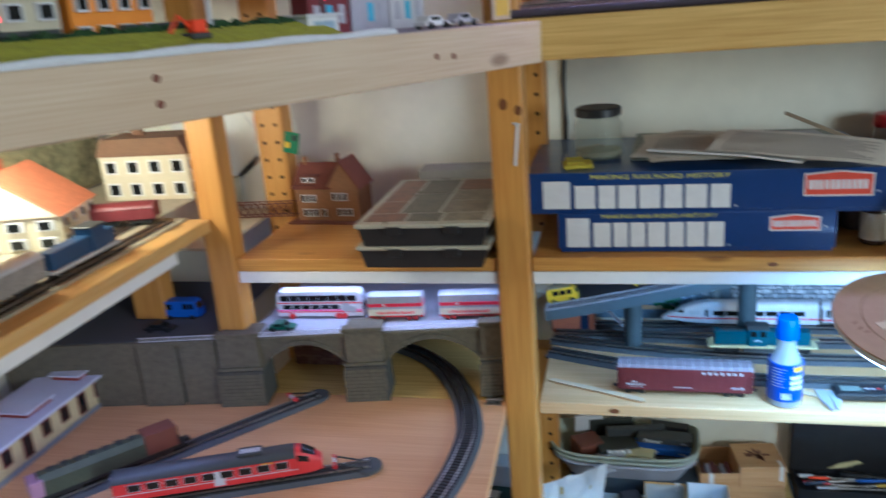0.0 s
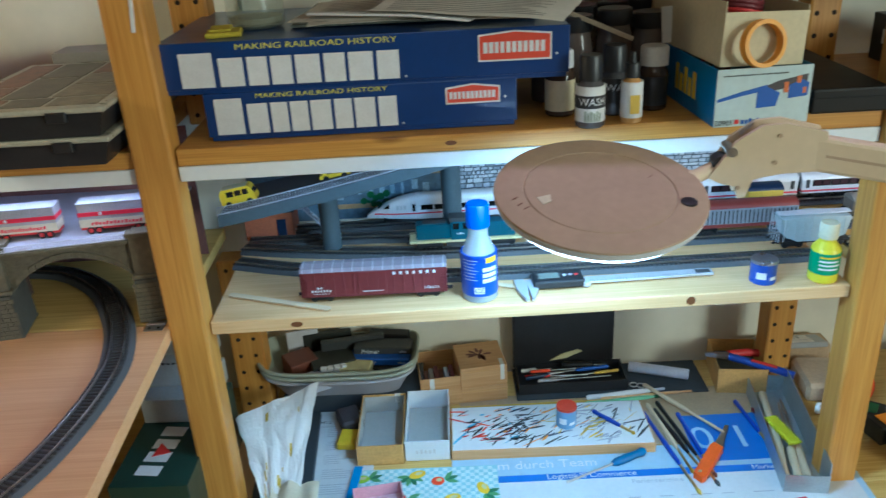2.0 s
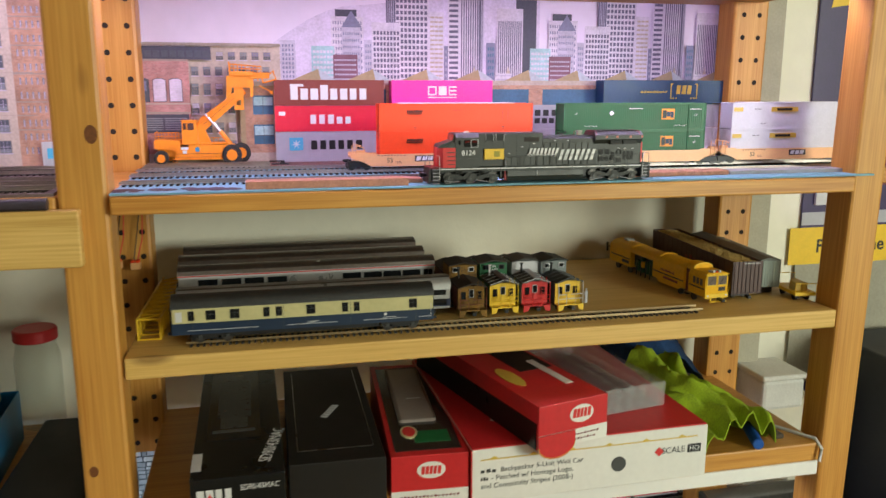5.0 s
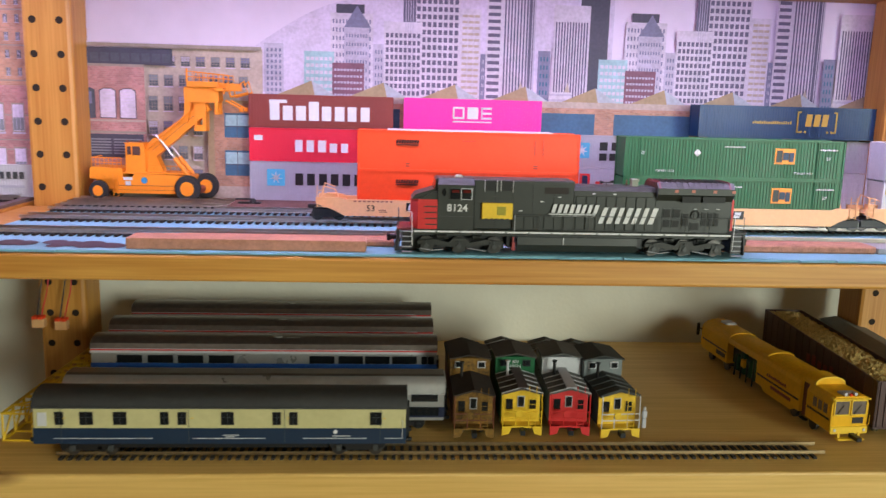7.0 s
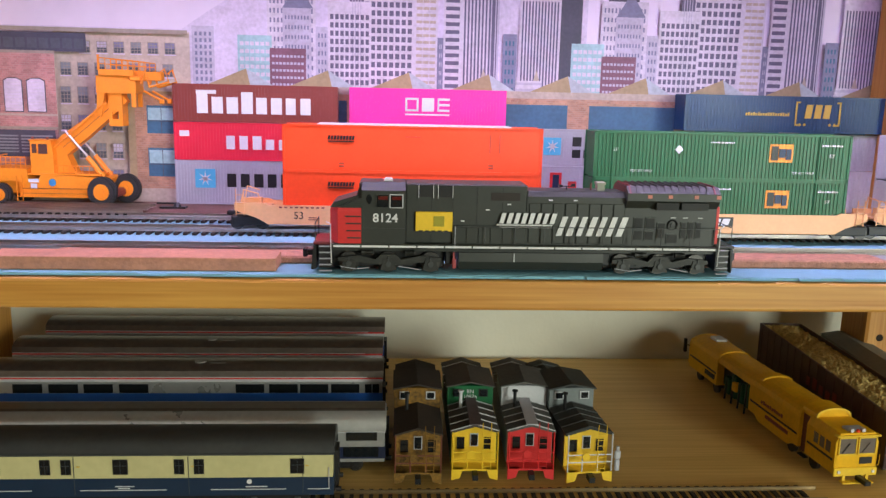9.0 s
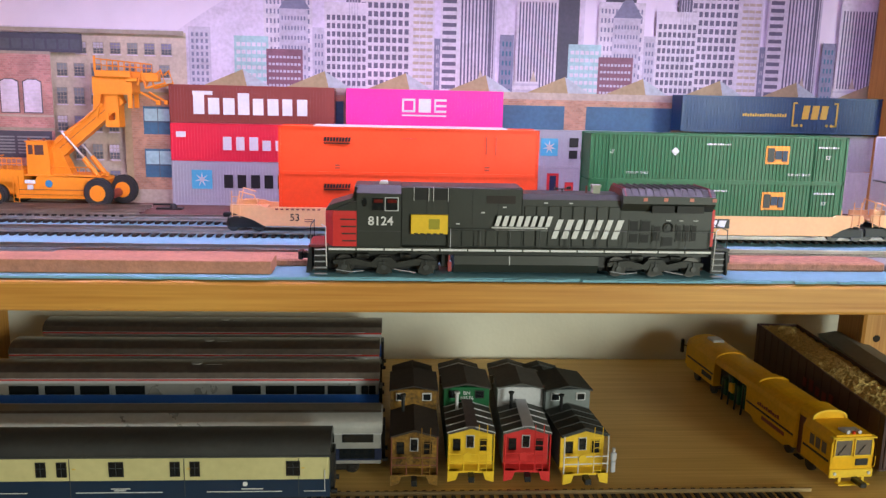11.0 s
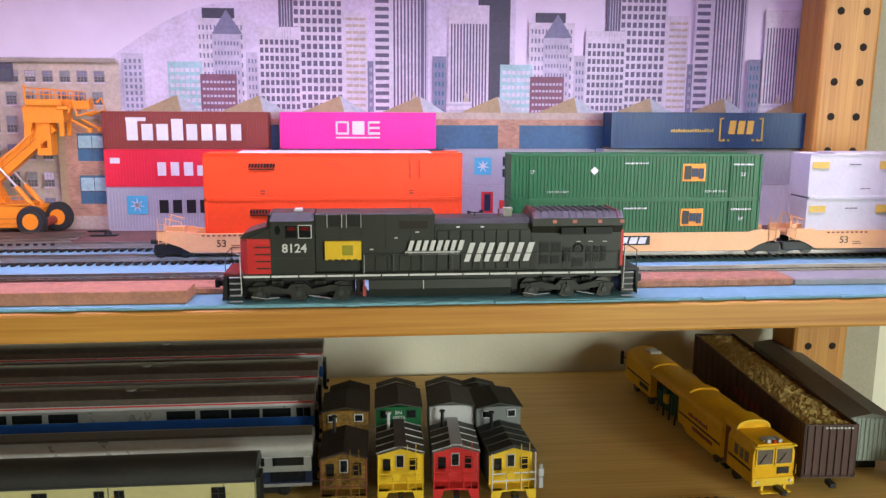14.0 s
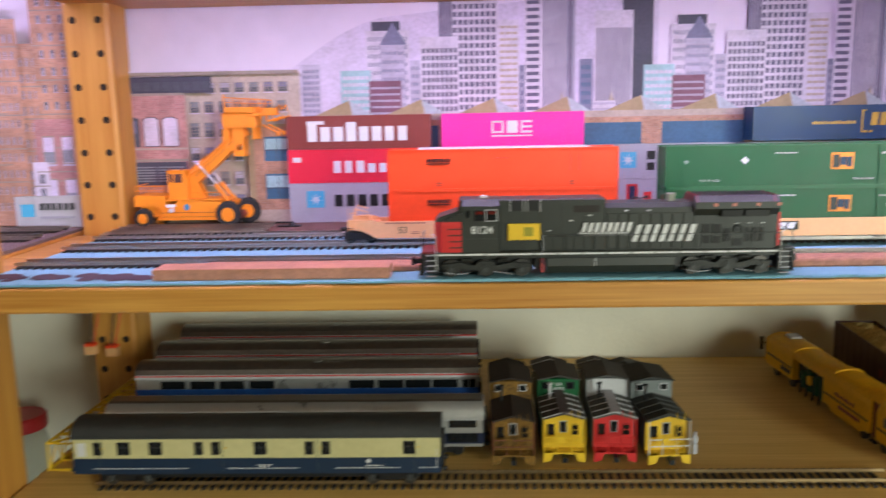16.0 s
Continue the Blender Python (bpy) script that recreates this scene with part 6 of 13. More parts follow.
    part("rail_guard", Mesh().box(-0.012, 0.012, -0.006, -0.0005, 0.0045, 0.0058, 0.0004).box(-0.010, -0.008, -0.002, 0.0, 0.0050, 0.0100).box(0.008, 0.010, -0.002, 0.0, 0.0050, 0.0100), P["yellow"], t)
    part("coupler", Mesh().box(0.000, 0.005, -0.013, -0.001, 0.0060, 0.0095, 0.0006), P["black"], t)


tamper()
gondola_m = paint("dark_gondola_brown", (0.080, 0.040, 0.036))
g = thing("gondola_wagon", "dark brown high sided wagon filled with straw coloured load", "wagon", pose(1.640, 1.060, MZ, 0, 0, -3.6))
w = 0.0205
part("body", Mesh().box(-w, w, 0.0, 0.0012, 0.011, 0.0520).box(-w, w, 0.241, 0.2422, 0.011, 0.0520).box(-w, -w + 0.0012, 0, 0.242, 0.011, 0.0520).box(w - 0.0012, w, 0, 0.242, 0.011, 0.0520).box(-w, w, 0, 0.242, 0.0100, 0.0125), gondola_m, g)
for i in range(16):
    y = 0.006 + i * 0.0152
    for s in (-w - 0.0005, w): part("side_rib", Mesh().box(s, s + 0.0005, y, y + 0.0014, 0.011, 0.0515), gondola_m, g)
for i in range(7):
    part("end_rib", Mesh().box(-0.018 + i * 0.0055, -0.0165 + i * 0.0055, -0.0010, 0.0, 0.012, 0.051), gondola_m, g)
rl = random.Random(11)
part("load", Mesh().grid(lambda u, v: (-w + 0.0015 + u * (2 * w - 0.003), 0.0015 + v * 0.239, 0.0485 + 0.0022 * noise.noise(Vector((u * 5, v * 30, 1.3))) + 0.0024 * math.sin(u * math.pi) + rl.uniform(-0.0011, 0.0011)), 22, 150, 0), mat("straw_load", (0.55, 0.40, 0.13), 0.95, vary=0.6, scale=350, bump=1.0, bump_scale=900), g)
bars("end_lettering", 8, 0.022, 0.0016, P["lightgrey"], g, pose(0.006, -0.0012, 0.0500), 0.35)
bars("pale_lettering", 5, 0.060, 0.010, P["brown"], g, pose(-w - 0.0006, 0.10, 0.033, 0, 0, -90), 0.4)
for y in (0.030, 0.210):
    b = part("bogie", Mesh().box(-0.0125, 0.0125, y - 0.016, y + 0.016, 0.004, 0.0098), P["black"], g)
    for k in (-0.010, 0.010):
        part("wheelset", Mesh().cyl(-0.0095, y + k, 0.0048, 0.0048, 0.003, "x", 12).cyl(0.0065, y + k, 0.0048, 0.0048, 0.003, "x", 12), steel, b)
part("coupler", Mesh().box(-0.002, 0.002, -0.009, 0, 0.006, 0.0095), P["black"], g)
wagon_grey = paint("grey_green_wagon", (0.34, 0.40, 0.36))
g = thing("box_wagon", "grey green covered wagon beside the straw wagon", "wagon", pose(1.688, 1.085, MZ, 0, 0, -5.5))
part("body", Mesh().box(-0.017, 0.017, 0, 0.20, 0.010, 0.046, 0.0006), wagon_grey, g)
part("roof", Mesh().prism([(-0.018, 0.046), (0, 0.0495), (0.018, 0.046)], -0.001, 0.201), mat("grey_green_wagon_roof", (0.19, 0.20, 0.18), 0.6, vary=0.15), g)
for i in range(9):
    part("rib", Mesh().box(-0.0178, -0.017, 0.008 + i * 0.022, 0.010 + i * 0.022, 0.011, 0.0455).box(-0.015 + i * 0.0035, -0.014 + i * 0.0035, -0.0006, 0, 0.011, 0.0455), wagon_grey, g)
part("bogie", Mesh().box(-0.012, 0.012, 0.01, 0.04, 0.0, 0.0098).box(-0.012, 0.012, 0.155, 0.185, 0.0, 0.0098), P["black"], g)
g = thing("works_wagon", "small yellow track works wagon with machinery", "wagon", pose(1.712, 1.040, MZ, 0, 0, -8))
part("frame", Mesh().box(-0.014, 0.014, 0, 0.055, 0.008, 0.0125, 0.0005), P["yellow"], g)
part("machinery", Mesh().box(-0.010, -0.002, 0.008, 0.024, 0.0125, 0.024, 0.001).box(0.002, 0.010, 0.020, 0.044, 0.0125, 0.021, 0.001).cyl(0.004, 0.012, 0.0125, 0.004, 0.010, n=10), P["gold"], g)
for y, h in ((0.0, 0.024), (0.055, 0.026)):
    part("railing", Mesh().tube([(-0.014, y, 0.012), (-0.014, y, h), (0.014, y, h), (0.014, y, 0.012)], 0.0006, 5), P["yellow"], g)
for y in (0.012, 0.043):
    part("wheelset", Mesh().cyl(-0.0095, y, 0.0050, 0.0050, 0.003, "x", 12).cyl(0.0065, y, 0.0050, 0.0050, 0.003, "x", 12).box(-0.009, 0.009, y - 0.003, y + 0.003, 0.003, 0.009), P["black"], g)
# yellow lattice crane boom and hanging connectors by the back post
g = thing("crane_boom", "yellow lattice crane boom lying on the shelf", "crane boom", pose(0.918, 1.058, MZ, 0, 0, -2))
m = Mesh()
n, a = 11, 0.0115
for s in (-1, 1):
    for zz in (0.0012, 0.0235):
        m.tube([(s * a, 0, zz), (s * a, 0.20, zz)], 0.0013, 5)
part("chord", m, P["yellow"], g)
m = Mesh()
for i in range(n):
    y0, y1 = 0.20 * i / n, 0.20 * (i + 1) / n
    for s in (-1, 1):
        m.tube([(s * a, y0, 0.0012), (s * a, y1, 0.0235)], 0.0009, 4).tube([(s * a, y0, 0.0012), (s * a, y0, 0.0235)], 0.0009, 4)
    m.tube([(-a, y0, 0.0235), (a, y1, 0.0235)], 0.0009, 4).tube([(-a, y0, 0.0012), (a, y0, 0.0012)], 0.0009, 4).tube([(-a, y0, 0.0235), (a, y0, 0.0235)], 0.0009, 4)
part("lattice", m, P["yellow"], g)
for x, z in ((0.862, 1.364), (0.884, 1.362)):
    g = thing("wire_connector", "orange lever wire connector hanging on thin wires", "connector", pose(x, 1.236, z))
    part("connector_body", Mesh().box(-0.006, 0.006, -0.004, 0.004, 0, 0.009, 0.0008), P["peach"], g)
    part("lever", Mesh().box(-0.0055, -0.0005, -0.0045, 0.004, 0.009, 0.012, 0.0005).box(0.0005, 0.0055, -0.0045, 0.004, 0.009, 0.012, 0.0005), P["orange"], g)
    part("wire", Mesh().tube([(-0.002, 0, 0.009), (0.003, 0.002, 0.04), (0.010, 0.008, 0.09)], 0.0007, 5), P["black"], g)
    part("wire", Mesh().tube([(0.002, 0, 0.009), (0.010, 0.001, 0.04), (0.012, 0.008, 0.09)], 0.0007, 5), P["red"], g)

# ---- shelf of boxes, right bay ----
SZ = 1.1465
card_black = mat("glossy_black_card", (0.007, 0.008, 0.008), 0.3, vary=0.15, scale=20, spec=0.3)
card_dark = mat("matt_black_card", (0.011, 0.010, 0.009), 0.5, vary=0.15, scale=20, spec=0.3)
card_red = mat("red_card", (0.52, 0.020, 0.025), 0.35, vary=0.12, scale=20)
card_white = mat("white_card", (0.72, 0.70, 0.66), 0.5, vary=0.05, scale=20)
clear = mat("clear_plastic", (0.9, 0.9, 0.9), 0.10, vary=0.0, alpha=0.12)


def carton(name, label, m, n, d, h, material, edge=0.001, group=""):
    """A closed box with its front face at local y = 0, lid seam and slightly worn edges."""
    t = thing(name, label, "box", m, group=group)
    part("box", Mesh().box(0, n, 0, d, 0, h, edge, seg=2), material, t)
    return t


b = carton("model_box", "black model locomotive box with yellow price label", pose(0.961, 0.938, SZ, 0, 0, 0.5), 0.092, 0.325, 0.0655, card_black)
flat("yellow_label", 0.004, 0.073, -0.001, 0.0175, P["yellow"], b)
o = Mesh()
rnd = random.Random(2)
for i in range(16):
    o.box(0.016 + i * 0.0022, 0.0168 + i * 0.0022 + rnd.uniform(0, 0.0008), -0.0006, -0.0003, 0.0035, 0.0105)
part("label_print", o.box(0.010, 0.045, -0.0006, -0.0003, 0.0125, 0.0142).box(0.058, 0.067, -0.0006, -0.0003, 0.0125, 0.0150), P["black"], b)
bars("white_name_lettering", 4, 0.036, 0.0125, P["white"], b, pose(0.024, -0.0003, 0.048), 0.2, 0, 2, 4)
part("red_mark", Mesh().prism([(0.0145, 0.0425), (0.0225, 0.0425), (0.0185, 0.0505)], -0.0008, -0.0004), P["red"], b)
flat("name_underline", 0.006, 0.042, 0.0395, 0.0402, P["white"], b)
letters("item_number", "37-6353", 0.0112, P["white"], b, pose(0.045, -0.0003, 0.0305), depth=0.0001)
letters("type_lettering", "SD90/43MAC", 0.0085, P["white"], b, pose(0.067, -0.0003, 0.0535), depth=0.0001, xs=0.8)
letters("subtitle", "Canadian Pacific", 0.0065, P["white"], b, pose(0.047, -0.0003, 0.0215), depth=0.0001)
letters("type_lettering", "SD90/43MAC", 0.0185, P["white"], b, pose(0.082, 0.068, 0.0657, -90, 0, 77), depth=0.0001, xs=0.80)
part("window_film", Mesh().box(0.012, 0.070, 0.09, 0.30, 0.0652, 0.0658), mat("smoky_film", (0.018, 0.020, 0.022), 0.14, vary=0.3, scale=60), b)
for k, (x0, x1, y0, y1) in enumerate(((0.022, 0.060, 0.150, 0.270), (0.026, 0.056, 0.120, 0.150), (0.030, 0.052, 0.272, 0.290), (0.018, 0.064, 0.108, 0.116))):
    part("printed_picture", Mesh().box(x0, x1, y0, y1, 0.0658, 0.0660), mat("grey_print_%s" % "abcd"[k], (0.035 + 0.012 * k, 0.040 + 0.012 * k, 0.042 + 0.01 * k), 0.3, vary=0.6, scale=150), b)
part("side_label", Mesh().box(0.0, 0.010, 0.020, 0.060, 0.0655, 0.0659), P["lightgrey"], b)
bars("white_name_lettering", 4, 0.050, 0.020, P["white"], b, pose(-0.0006, 0.270, 0.036, 0, 0, -90), 0.3, 0, 2, 4)
bars("white_name_lettering", 4, 0.028, 0.009, P["white"], b, pose(-0.0006, 0.030, 0.018, 0, 0, -90), 0.2, 0, 2, 4)
part("small_print", Mesh().box(0.075, 0.090, -0.0006, -0.0002, 0.010, 0.014).box(0.077, 0.090, -0.0006, -0.0002, 0.002, 0.0045), P["white"], b)
b = carton("presentation_box", "matt black presentation box with silver frame line", pose(1.057, 0.957, SZ, 0, 0, -1.0), 0.101, 0.285, 0.0625, card_dark)
o = Mesh()
for a in ((0.010, 0.0108, 0.030, 0.27), (0.091, 0.0918, 0.030, 0.27)):
    o.box(a[0], a[1], a[2], a[3], 0.0624, 0.0628)
part("silver_line", o.box(0.010, 0.0918, 0.030, 0.0312, 0.0624, 0.0628), steel, b)
bars("silver_name_lettering", 6, 0.040, 0.0085, P["lightgrey"], b, pose(0.052, 0.135, 0.0627, -90, 0, 65), 0.3, 0, 3, 6)
b = carton("wagon_box", "red and white wagon box with clear window lid", pose(1.163, 0.957, SZ, 0, 0, -3.5), 0.084, 0.285, 0.060, card_red)
flat("white_foot", 0.0, 0.084, 0.0, 0.020, card_white, b); part("oval_badge", Mesh().cyl(0, 0, 0, 0.012, 0.0006, "y", 20, m=Matrix.Translation((0.043, -0.0008, 0.043)) @ Matrix.Diagonal((1.3, 1, 0.8, 1))), card_white, b)
bars("red_name_lettering", 5, 0.022, 0.009, P["red"], b, pose(0.043, -0.0011, 0.043), 0.2, 0.1, 2, 5)
bars("small_print", 16, 0.066, 0.0022, P["maroon"], b, pose(0.042, -0.0006, 0.013), 0.3); bars("small_print", 12, 0.045, 0.002, P["maroon"], b, pose(0.042, -0.0006, 0.0075), 0.3)
part("window_film", Mesh().box(0.006, 0.078, 0.012, 0.27, 0.0598, 0.0606), mat("grey_window_film", (0.030, 0.024, 0.022), 0.10, vary=0.3, scale=40), b)
part("shape_inside", Mesh().box(0.018, 0.062, 0.085, 0.262, 0.0600, 0.0640, 0.004, seg=2), mat("dusty_brown_shell", (0.27, 0.225, 0.20), 0.4, vary=0.15), b)
part("green_shape", Mesh().box(0.030, 0.070, 0.030, 0.060, 0.0602, 0.0612, 0.0005), P["green"], b)
# glint above the window film, painted as a white line
part("film_glint", Mesh().box(0.034, 0.052, 0.150, 0.1515, 0.0640, 0.0642), P["white"], b, "white line painted as a glint")
part("oval_badge", Mesh().cyl(0, 0, 0, 0.012, 0.0008, n=20, m=Matrix.Translation((0.026, 0.058, 0.0608)) @ Matrix.Diagonal((0.8, 1.4, 1, 1))), P["cream"], b)
part("badge_print", Mesh().cyl(0, 0, 0, 0.009, 0.0004, n=20, m=Matrix.Translation((0.026, 0.058, 0.0616)) @ Matrix.Diagonal((0.8, 1.4, 1, 1))), P["red"], b)
b = carton("freight_set_box", "large white and red wagon set box", pose(1.249, 0.948, SZ, 0, 0, 1.2), 0.283, 0.300, 0.0625, card_white)
part("red_lid", Mesh().box(0.0005, 0.2825, 0.001, 0.2995, 0.0620, 0.0640, 0.0008), card_red, b, "red lid")
part("red_side", Mesh().box(-0.0008, 0.0005, 0.0, 0.3, 0.001, 0.062), card_red, b)
for zz, x, body, bar in ((0.0375, 0.0320, "Backpacker 5-Unit Well Car", (0.010, 0.029)), (0.0285, 0.0220, "- Patched w/ Heritage Logo,", (0.010, 0.019)), (0.0195, 0.0100, "and Conspicuity Stripes (2008-)", None)):
    letters("small_print", body, 0.0080, P["darkgrey"], b, pose(x, -0.0003, zz), depth=0.0001, align="LEFT", xs=1.05)
    if bar:
        bars("printed_name_block", 3, bar[1] - bar[0], 0.0042, P["darkgrey"], b, pose((bar[0] + bar[1]) / 2, -0.0003, zz), 0.25)
part("gold_line", Mesh().box(0.010, 0.270, -0.0006, -0.0002, 0.0500, 0.0512), P["gold"], b)
for i in range(6):
    part("gold_mark", Mesh().prism([(0.02 + i * 0.045, 0.0512), (0.03 + i * 0.045, 0.0512), (0.025 + i * 0.045, 0.0540)], -0.0006, -0.0002), P["gold"], b)
part("round_emblem", Mesh().cyl(0.172, -0.0006, 0.027, 0.009, 0.0006, "y", 16), P["darkgrey"], b)
letters("scale_lettering", "SCALE", 0.0105, P["darkgrey"], b, pose(0.240, -0.0004, 0.036), depth=0.0001); flat("scale_plate", 0.258, 0.275, 0.031, 0.041, P["black"], b)
letters("scale_letters", "HO", 0.0085, P["white"], b, pose(0.2665, -0.0008, 0.036), depth=0.0001)
part("red_diamond", Mesh().box(-0.004, 0.004, -0.0006, -0.0002, -0.004, 0.004, m=pose(0.222, 0, 0.036, 0, 45, 0)), P["red"], b)
bars("lid_lettering", 8, 0.10, 0.022, card_white, b, pose(0.075, 0.105, 0.0642, -90, 0, 60), 0.35, 0.1, 7, 1)
b = carton("wagon_box", "red wagon box lying slantwise on the set box", pose(1.315, 0.925, SZ + 0.0648, 0, 0, 14.0), 0.090, 0.30, 0.050, card_red)
flat("white_foot", 0.0, 0.090, 0.0, 0.017, card_white, b); part("oval_badge", Mesh().cyl(0, 0, 0, 0.012, 0.0006, "y", 20, m=Matrix.Translation((0.055, -0.0008, 0.034)) @ Matrix.Diagonal((1.3, 1, 0.85, 1))), card_white, b)
bars("red_name_lettering", 5, 0.024, 0.010, P["red"], b, pose(0.055, -0.0011, 0.035), 0.2, 0.1, 2, 5)
bars("small_print", 14, 0.060, 0.0022, P["maroon"], b, pose(0.050, -0.0006, 0.011), 0.3); bars("small_print", 12, 0.050, 0.002, P["maroon"], b, pose(0.050, -0.0006, 0.0055), 0.3)
part("black_side", Mesh().box(-0.0009, 0.0004, 0.004, 0.299, 0.001, 0.030), card_black, b)
flap = [(0.0225 + 0.0235 * math.cos(math.pi + math.pi * k / 14), 0.004 + 0.0150 * math.sin(math.pi + math.pi * k / 14)) for k in range(15)]
part("round_flap", Mesh().prism(flap + [(0.046, 0.017), (-0.001, 0.017)], -0.0024, -0.0010), card_red, b, "rounded red flap hanging open")
part("gold_line", Mesh().tube([(x, -0.0026, z + 0.0012) for x, z in flap], 0.0004, 4), P["gold"], b)
part("lid_badge", Mesh().cyl(0, 0, 0, 0.014, 0.0006, n=18, m=Matrix.Translation((0.020, 0.09, 0.050)) @ Matrix.Diagonal((0.7, 2.2, 1, 1))), P["gold"], b)
part("lid_strip", Mesh().box(0.066, 0.076, 0.045, 0.13, 0.0500, 0.0506), card_white, b)
part("dark_lid_window", Mesh().box(0.040, 0.085, 0.10, 0.28, 0.0499, 0.0504), card_dark, b)
m = thing("blister_tray", "clear plastic blister tray with ribs", "tray", pose(1.425, 1.000, SZ + 0.0645, 0, 0, 10))
part("tray_shell", Mesh().box(0, 0.085, 0, 0.21, 0, 0.0010).box(0, 0.0008, 0, 0.21, 0, 0.030).box(0.0842, 0.085, 0, 0.21, 0, 0.030).box(0, 0.085, 0, 0.0008, 0, 0.030).box(0, 0.085, 0.2092, 0.21, 0, 0.030), clear, m)
for i in range(4):
    part("tray_rib", Mesh().box(0.012 + i * 0.018, 0.022 + i * 0.018, 0.0, 0.20, 0.001, 0.031, 0.001), clear, m)


def cloth(name, label, m, f, material, nu=26, nv=20):
    return solid(name, Mesh().grid(f, nu, nv, 0.0012), material, label, "cloth", m, smooth=True)


lime_cloth = mat("lime_green_cloth", (0.30, 0.42, 0.012), 0.95, vary=0.3, scale=60, bump=0.8, bump_scale=800)
cloth("microfibre_cloth", "crumpled lime green microfibre cloth", pose(1.600, 0.990, SZ + 0.001, 0, 0, 12), lambda u, v: (-0.055 + 0.115 * u + 0.012 * math.sin(9 * v), 0.20 * v, 0.004 + 0.070 * max(0, math.sin(math.pi * u)) ** 0.6 * (0.55 + 0.45 * v) + 0.009 * math.sin(22 * u + 6 * v) * (0.3 + u) + 0.012 * noise.noise(Vector((u * 6, v * 6, 0))) + 0.005 * noise.noise(Vector((u * 17, v * 17, 3)))), lime_cloth, 48, 44)
cloth("microfibre_cloth", "crumpled dark blue cleaning cloth at the back", pose(1.515, 1.165, SZ + 0.001, 0, 0, 5), lambda u, v: (0.155 * u, 0.12 * v, 0.004 + 0.102 * math.sin(math.pi * min(1, u * 0.95 + 0.03)) ** 0.7 * (0.6 + 0.4 * math.sin(math.pi * v)) + 0.008 * noise.noise(Vector((u * 9, v * 9, 4)))), mat("blue_fleece", (0.012, 0.045, 0.14), 1.0, vary=0.4, scale=90, bump=1.0, bump_scale=500))
t = thing("blue_tool", "short blue plastic rod lying on the shelf", "tool", pose(1.645, 1.035, SZ + 0.0075, 0, 90, 70))
part("rod", Mesh().cyl(0, 0, -0.04, 0.007, 0.085, n=14, bevel=0.001), P["blue"], t)
t = solid("charging_cable", Mesh().tube([(1.60, 1.25, SZ + 0.004), (1.66, 1.14, SZ + 0.004), (1.69, 1.05, SZ + 0.004), (1.719, 1.005, SZ + 0.003), (1.7205, 0.994, SZ - 0.006), (1.718, 0.993, SZ - 0.022)], 0.0022, 8), P["lightgrey"], "thin pale cable hanging over the shelf edge", "cable", smooth=True)
solid("dark_batten", Mesh().box(1.672, 1.684, 1.02, 1.29, SZ, SZ + 0.006, 0.001, m=None), mat("dark_strip", (0.05, 0.035, 0.025), 0.6), "thin dark strip along the shelf end", "batten")

# ---- freight shelf, right bay ----
FZ = 0.9035
strip_grey = mat("grey_roadbed", (0.10, 0.105, 0.115), 0.9, vary=0.15, scale=60, bump=0.4)
for y0, y1 in ((1.102, 1.162), (1.19, 1.25), (1.290, 1.342)):
    solid("roadbed_mat", Mesh().box(0.902, 1.94, y0, y1, FZ, FZ + 0.003, 0.0005), strip_grey, "dark grey roadbed mat below the track", "roadbed")
solid("roadbed_mat", Mesh().box(0.95, 1.38, 1.030, 1.062, FZ, FZ + 0.0025, 0.0005), strip_grey, "loose dark grey roadbed strip", "roadbed")
TZ = FZ + 0.0031
for y, lab in ((1.142, "track of the front freight row"), (1.226, "track of the middle freight row"), (1.316, "track of the express train")):
    track("model_track", 0.902, 1.93, y, TZ, lab)
RZ = TZ + 0.0044
ice_red = P["brightred"]
ice_white = mat("express_train_white", (0.78, 0.78, 0.80), 0.25, vary=0.03, coat=0.4)


def express(x0, n, label, nose=0):
    w = [(0.020 + i * 0.0145, 0.032 + i * 0.0145, 0.0235, 0.0325) for i in range(int((n - 0.05) / 0.0145))]
    if nose:
        w = [(n - 0.070 + i * 0.012, n - 0.062 + i * 0.012, 0.0245, 0.0320) for i in range(4)] if nose > 0 else []
    t = coach(x0, 1.3005, RZ, n, 0.0445, 0.0310, label, ice_white, [(0.0135, 0.0160, ice_red)], [], ice_white, roof=0.011, group="express train cars")
    if w:
        part("window_band", Mesh().box(w[0][0] - 0.002, w[-1][1] + 0.002, -0.0160, -0.0155, 0.0225, 0.0330), pane_dark, t)
        for a, b, c2, d in w:
            part("pane", Mesh().box(a, b, -0.0163, -0.0159, c2, d), mat_pane, t)
    for a in (0.007, n - 0.013):
        part("door_window", Mesh().box(a, a + 0.006, -0.0161, -0.0155, 0.020, 0.034, 0.0002), P["darkgrey"], t)
    return t


mat_pane = mat("maroon_tinted_pane", (0.06, 0.03, 0.035), 0.1)
express(0.905, 0.144, "white express train car with red stripe")
express(1.0545, 0.282, "white express train car with red stripe")
express(1.3415, 0.278, "white express train car with red stripe")
express(1.624, 0.080, "white express train end car")


def wagon(name, x0, y, n, label, build, rz=0):
    t = thing(name, label, "wagon", pose(x0, y, RZ, 0, 0, rz), group="freight wagons")
    part("underframe", Mesh().box(0.002, n - 0.002, -0.013, 0.013, 0.0085, 0.0115, 0.0005), P["black"], t)
    for xx in (0.026, n - 0.026):
        bogie(t, xx, base=0.020)
    for xx, yy in ((-0.004, -0.010), (-0.004, 0.010), (n - 0.001, -0.010)): part("buffer", Mesh().cyl(xx, yy, 0.010, 0.0018, 0.005, "x", 8), P["black"], t)
    build(t, n)
    return t


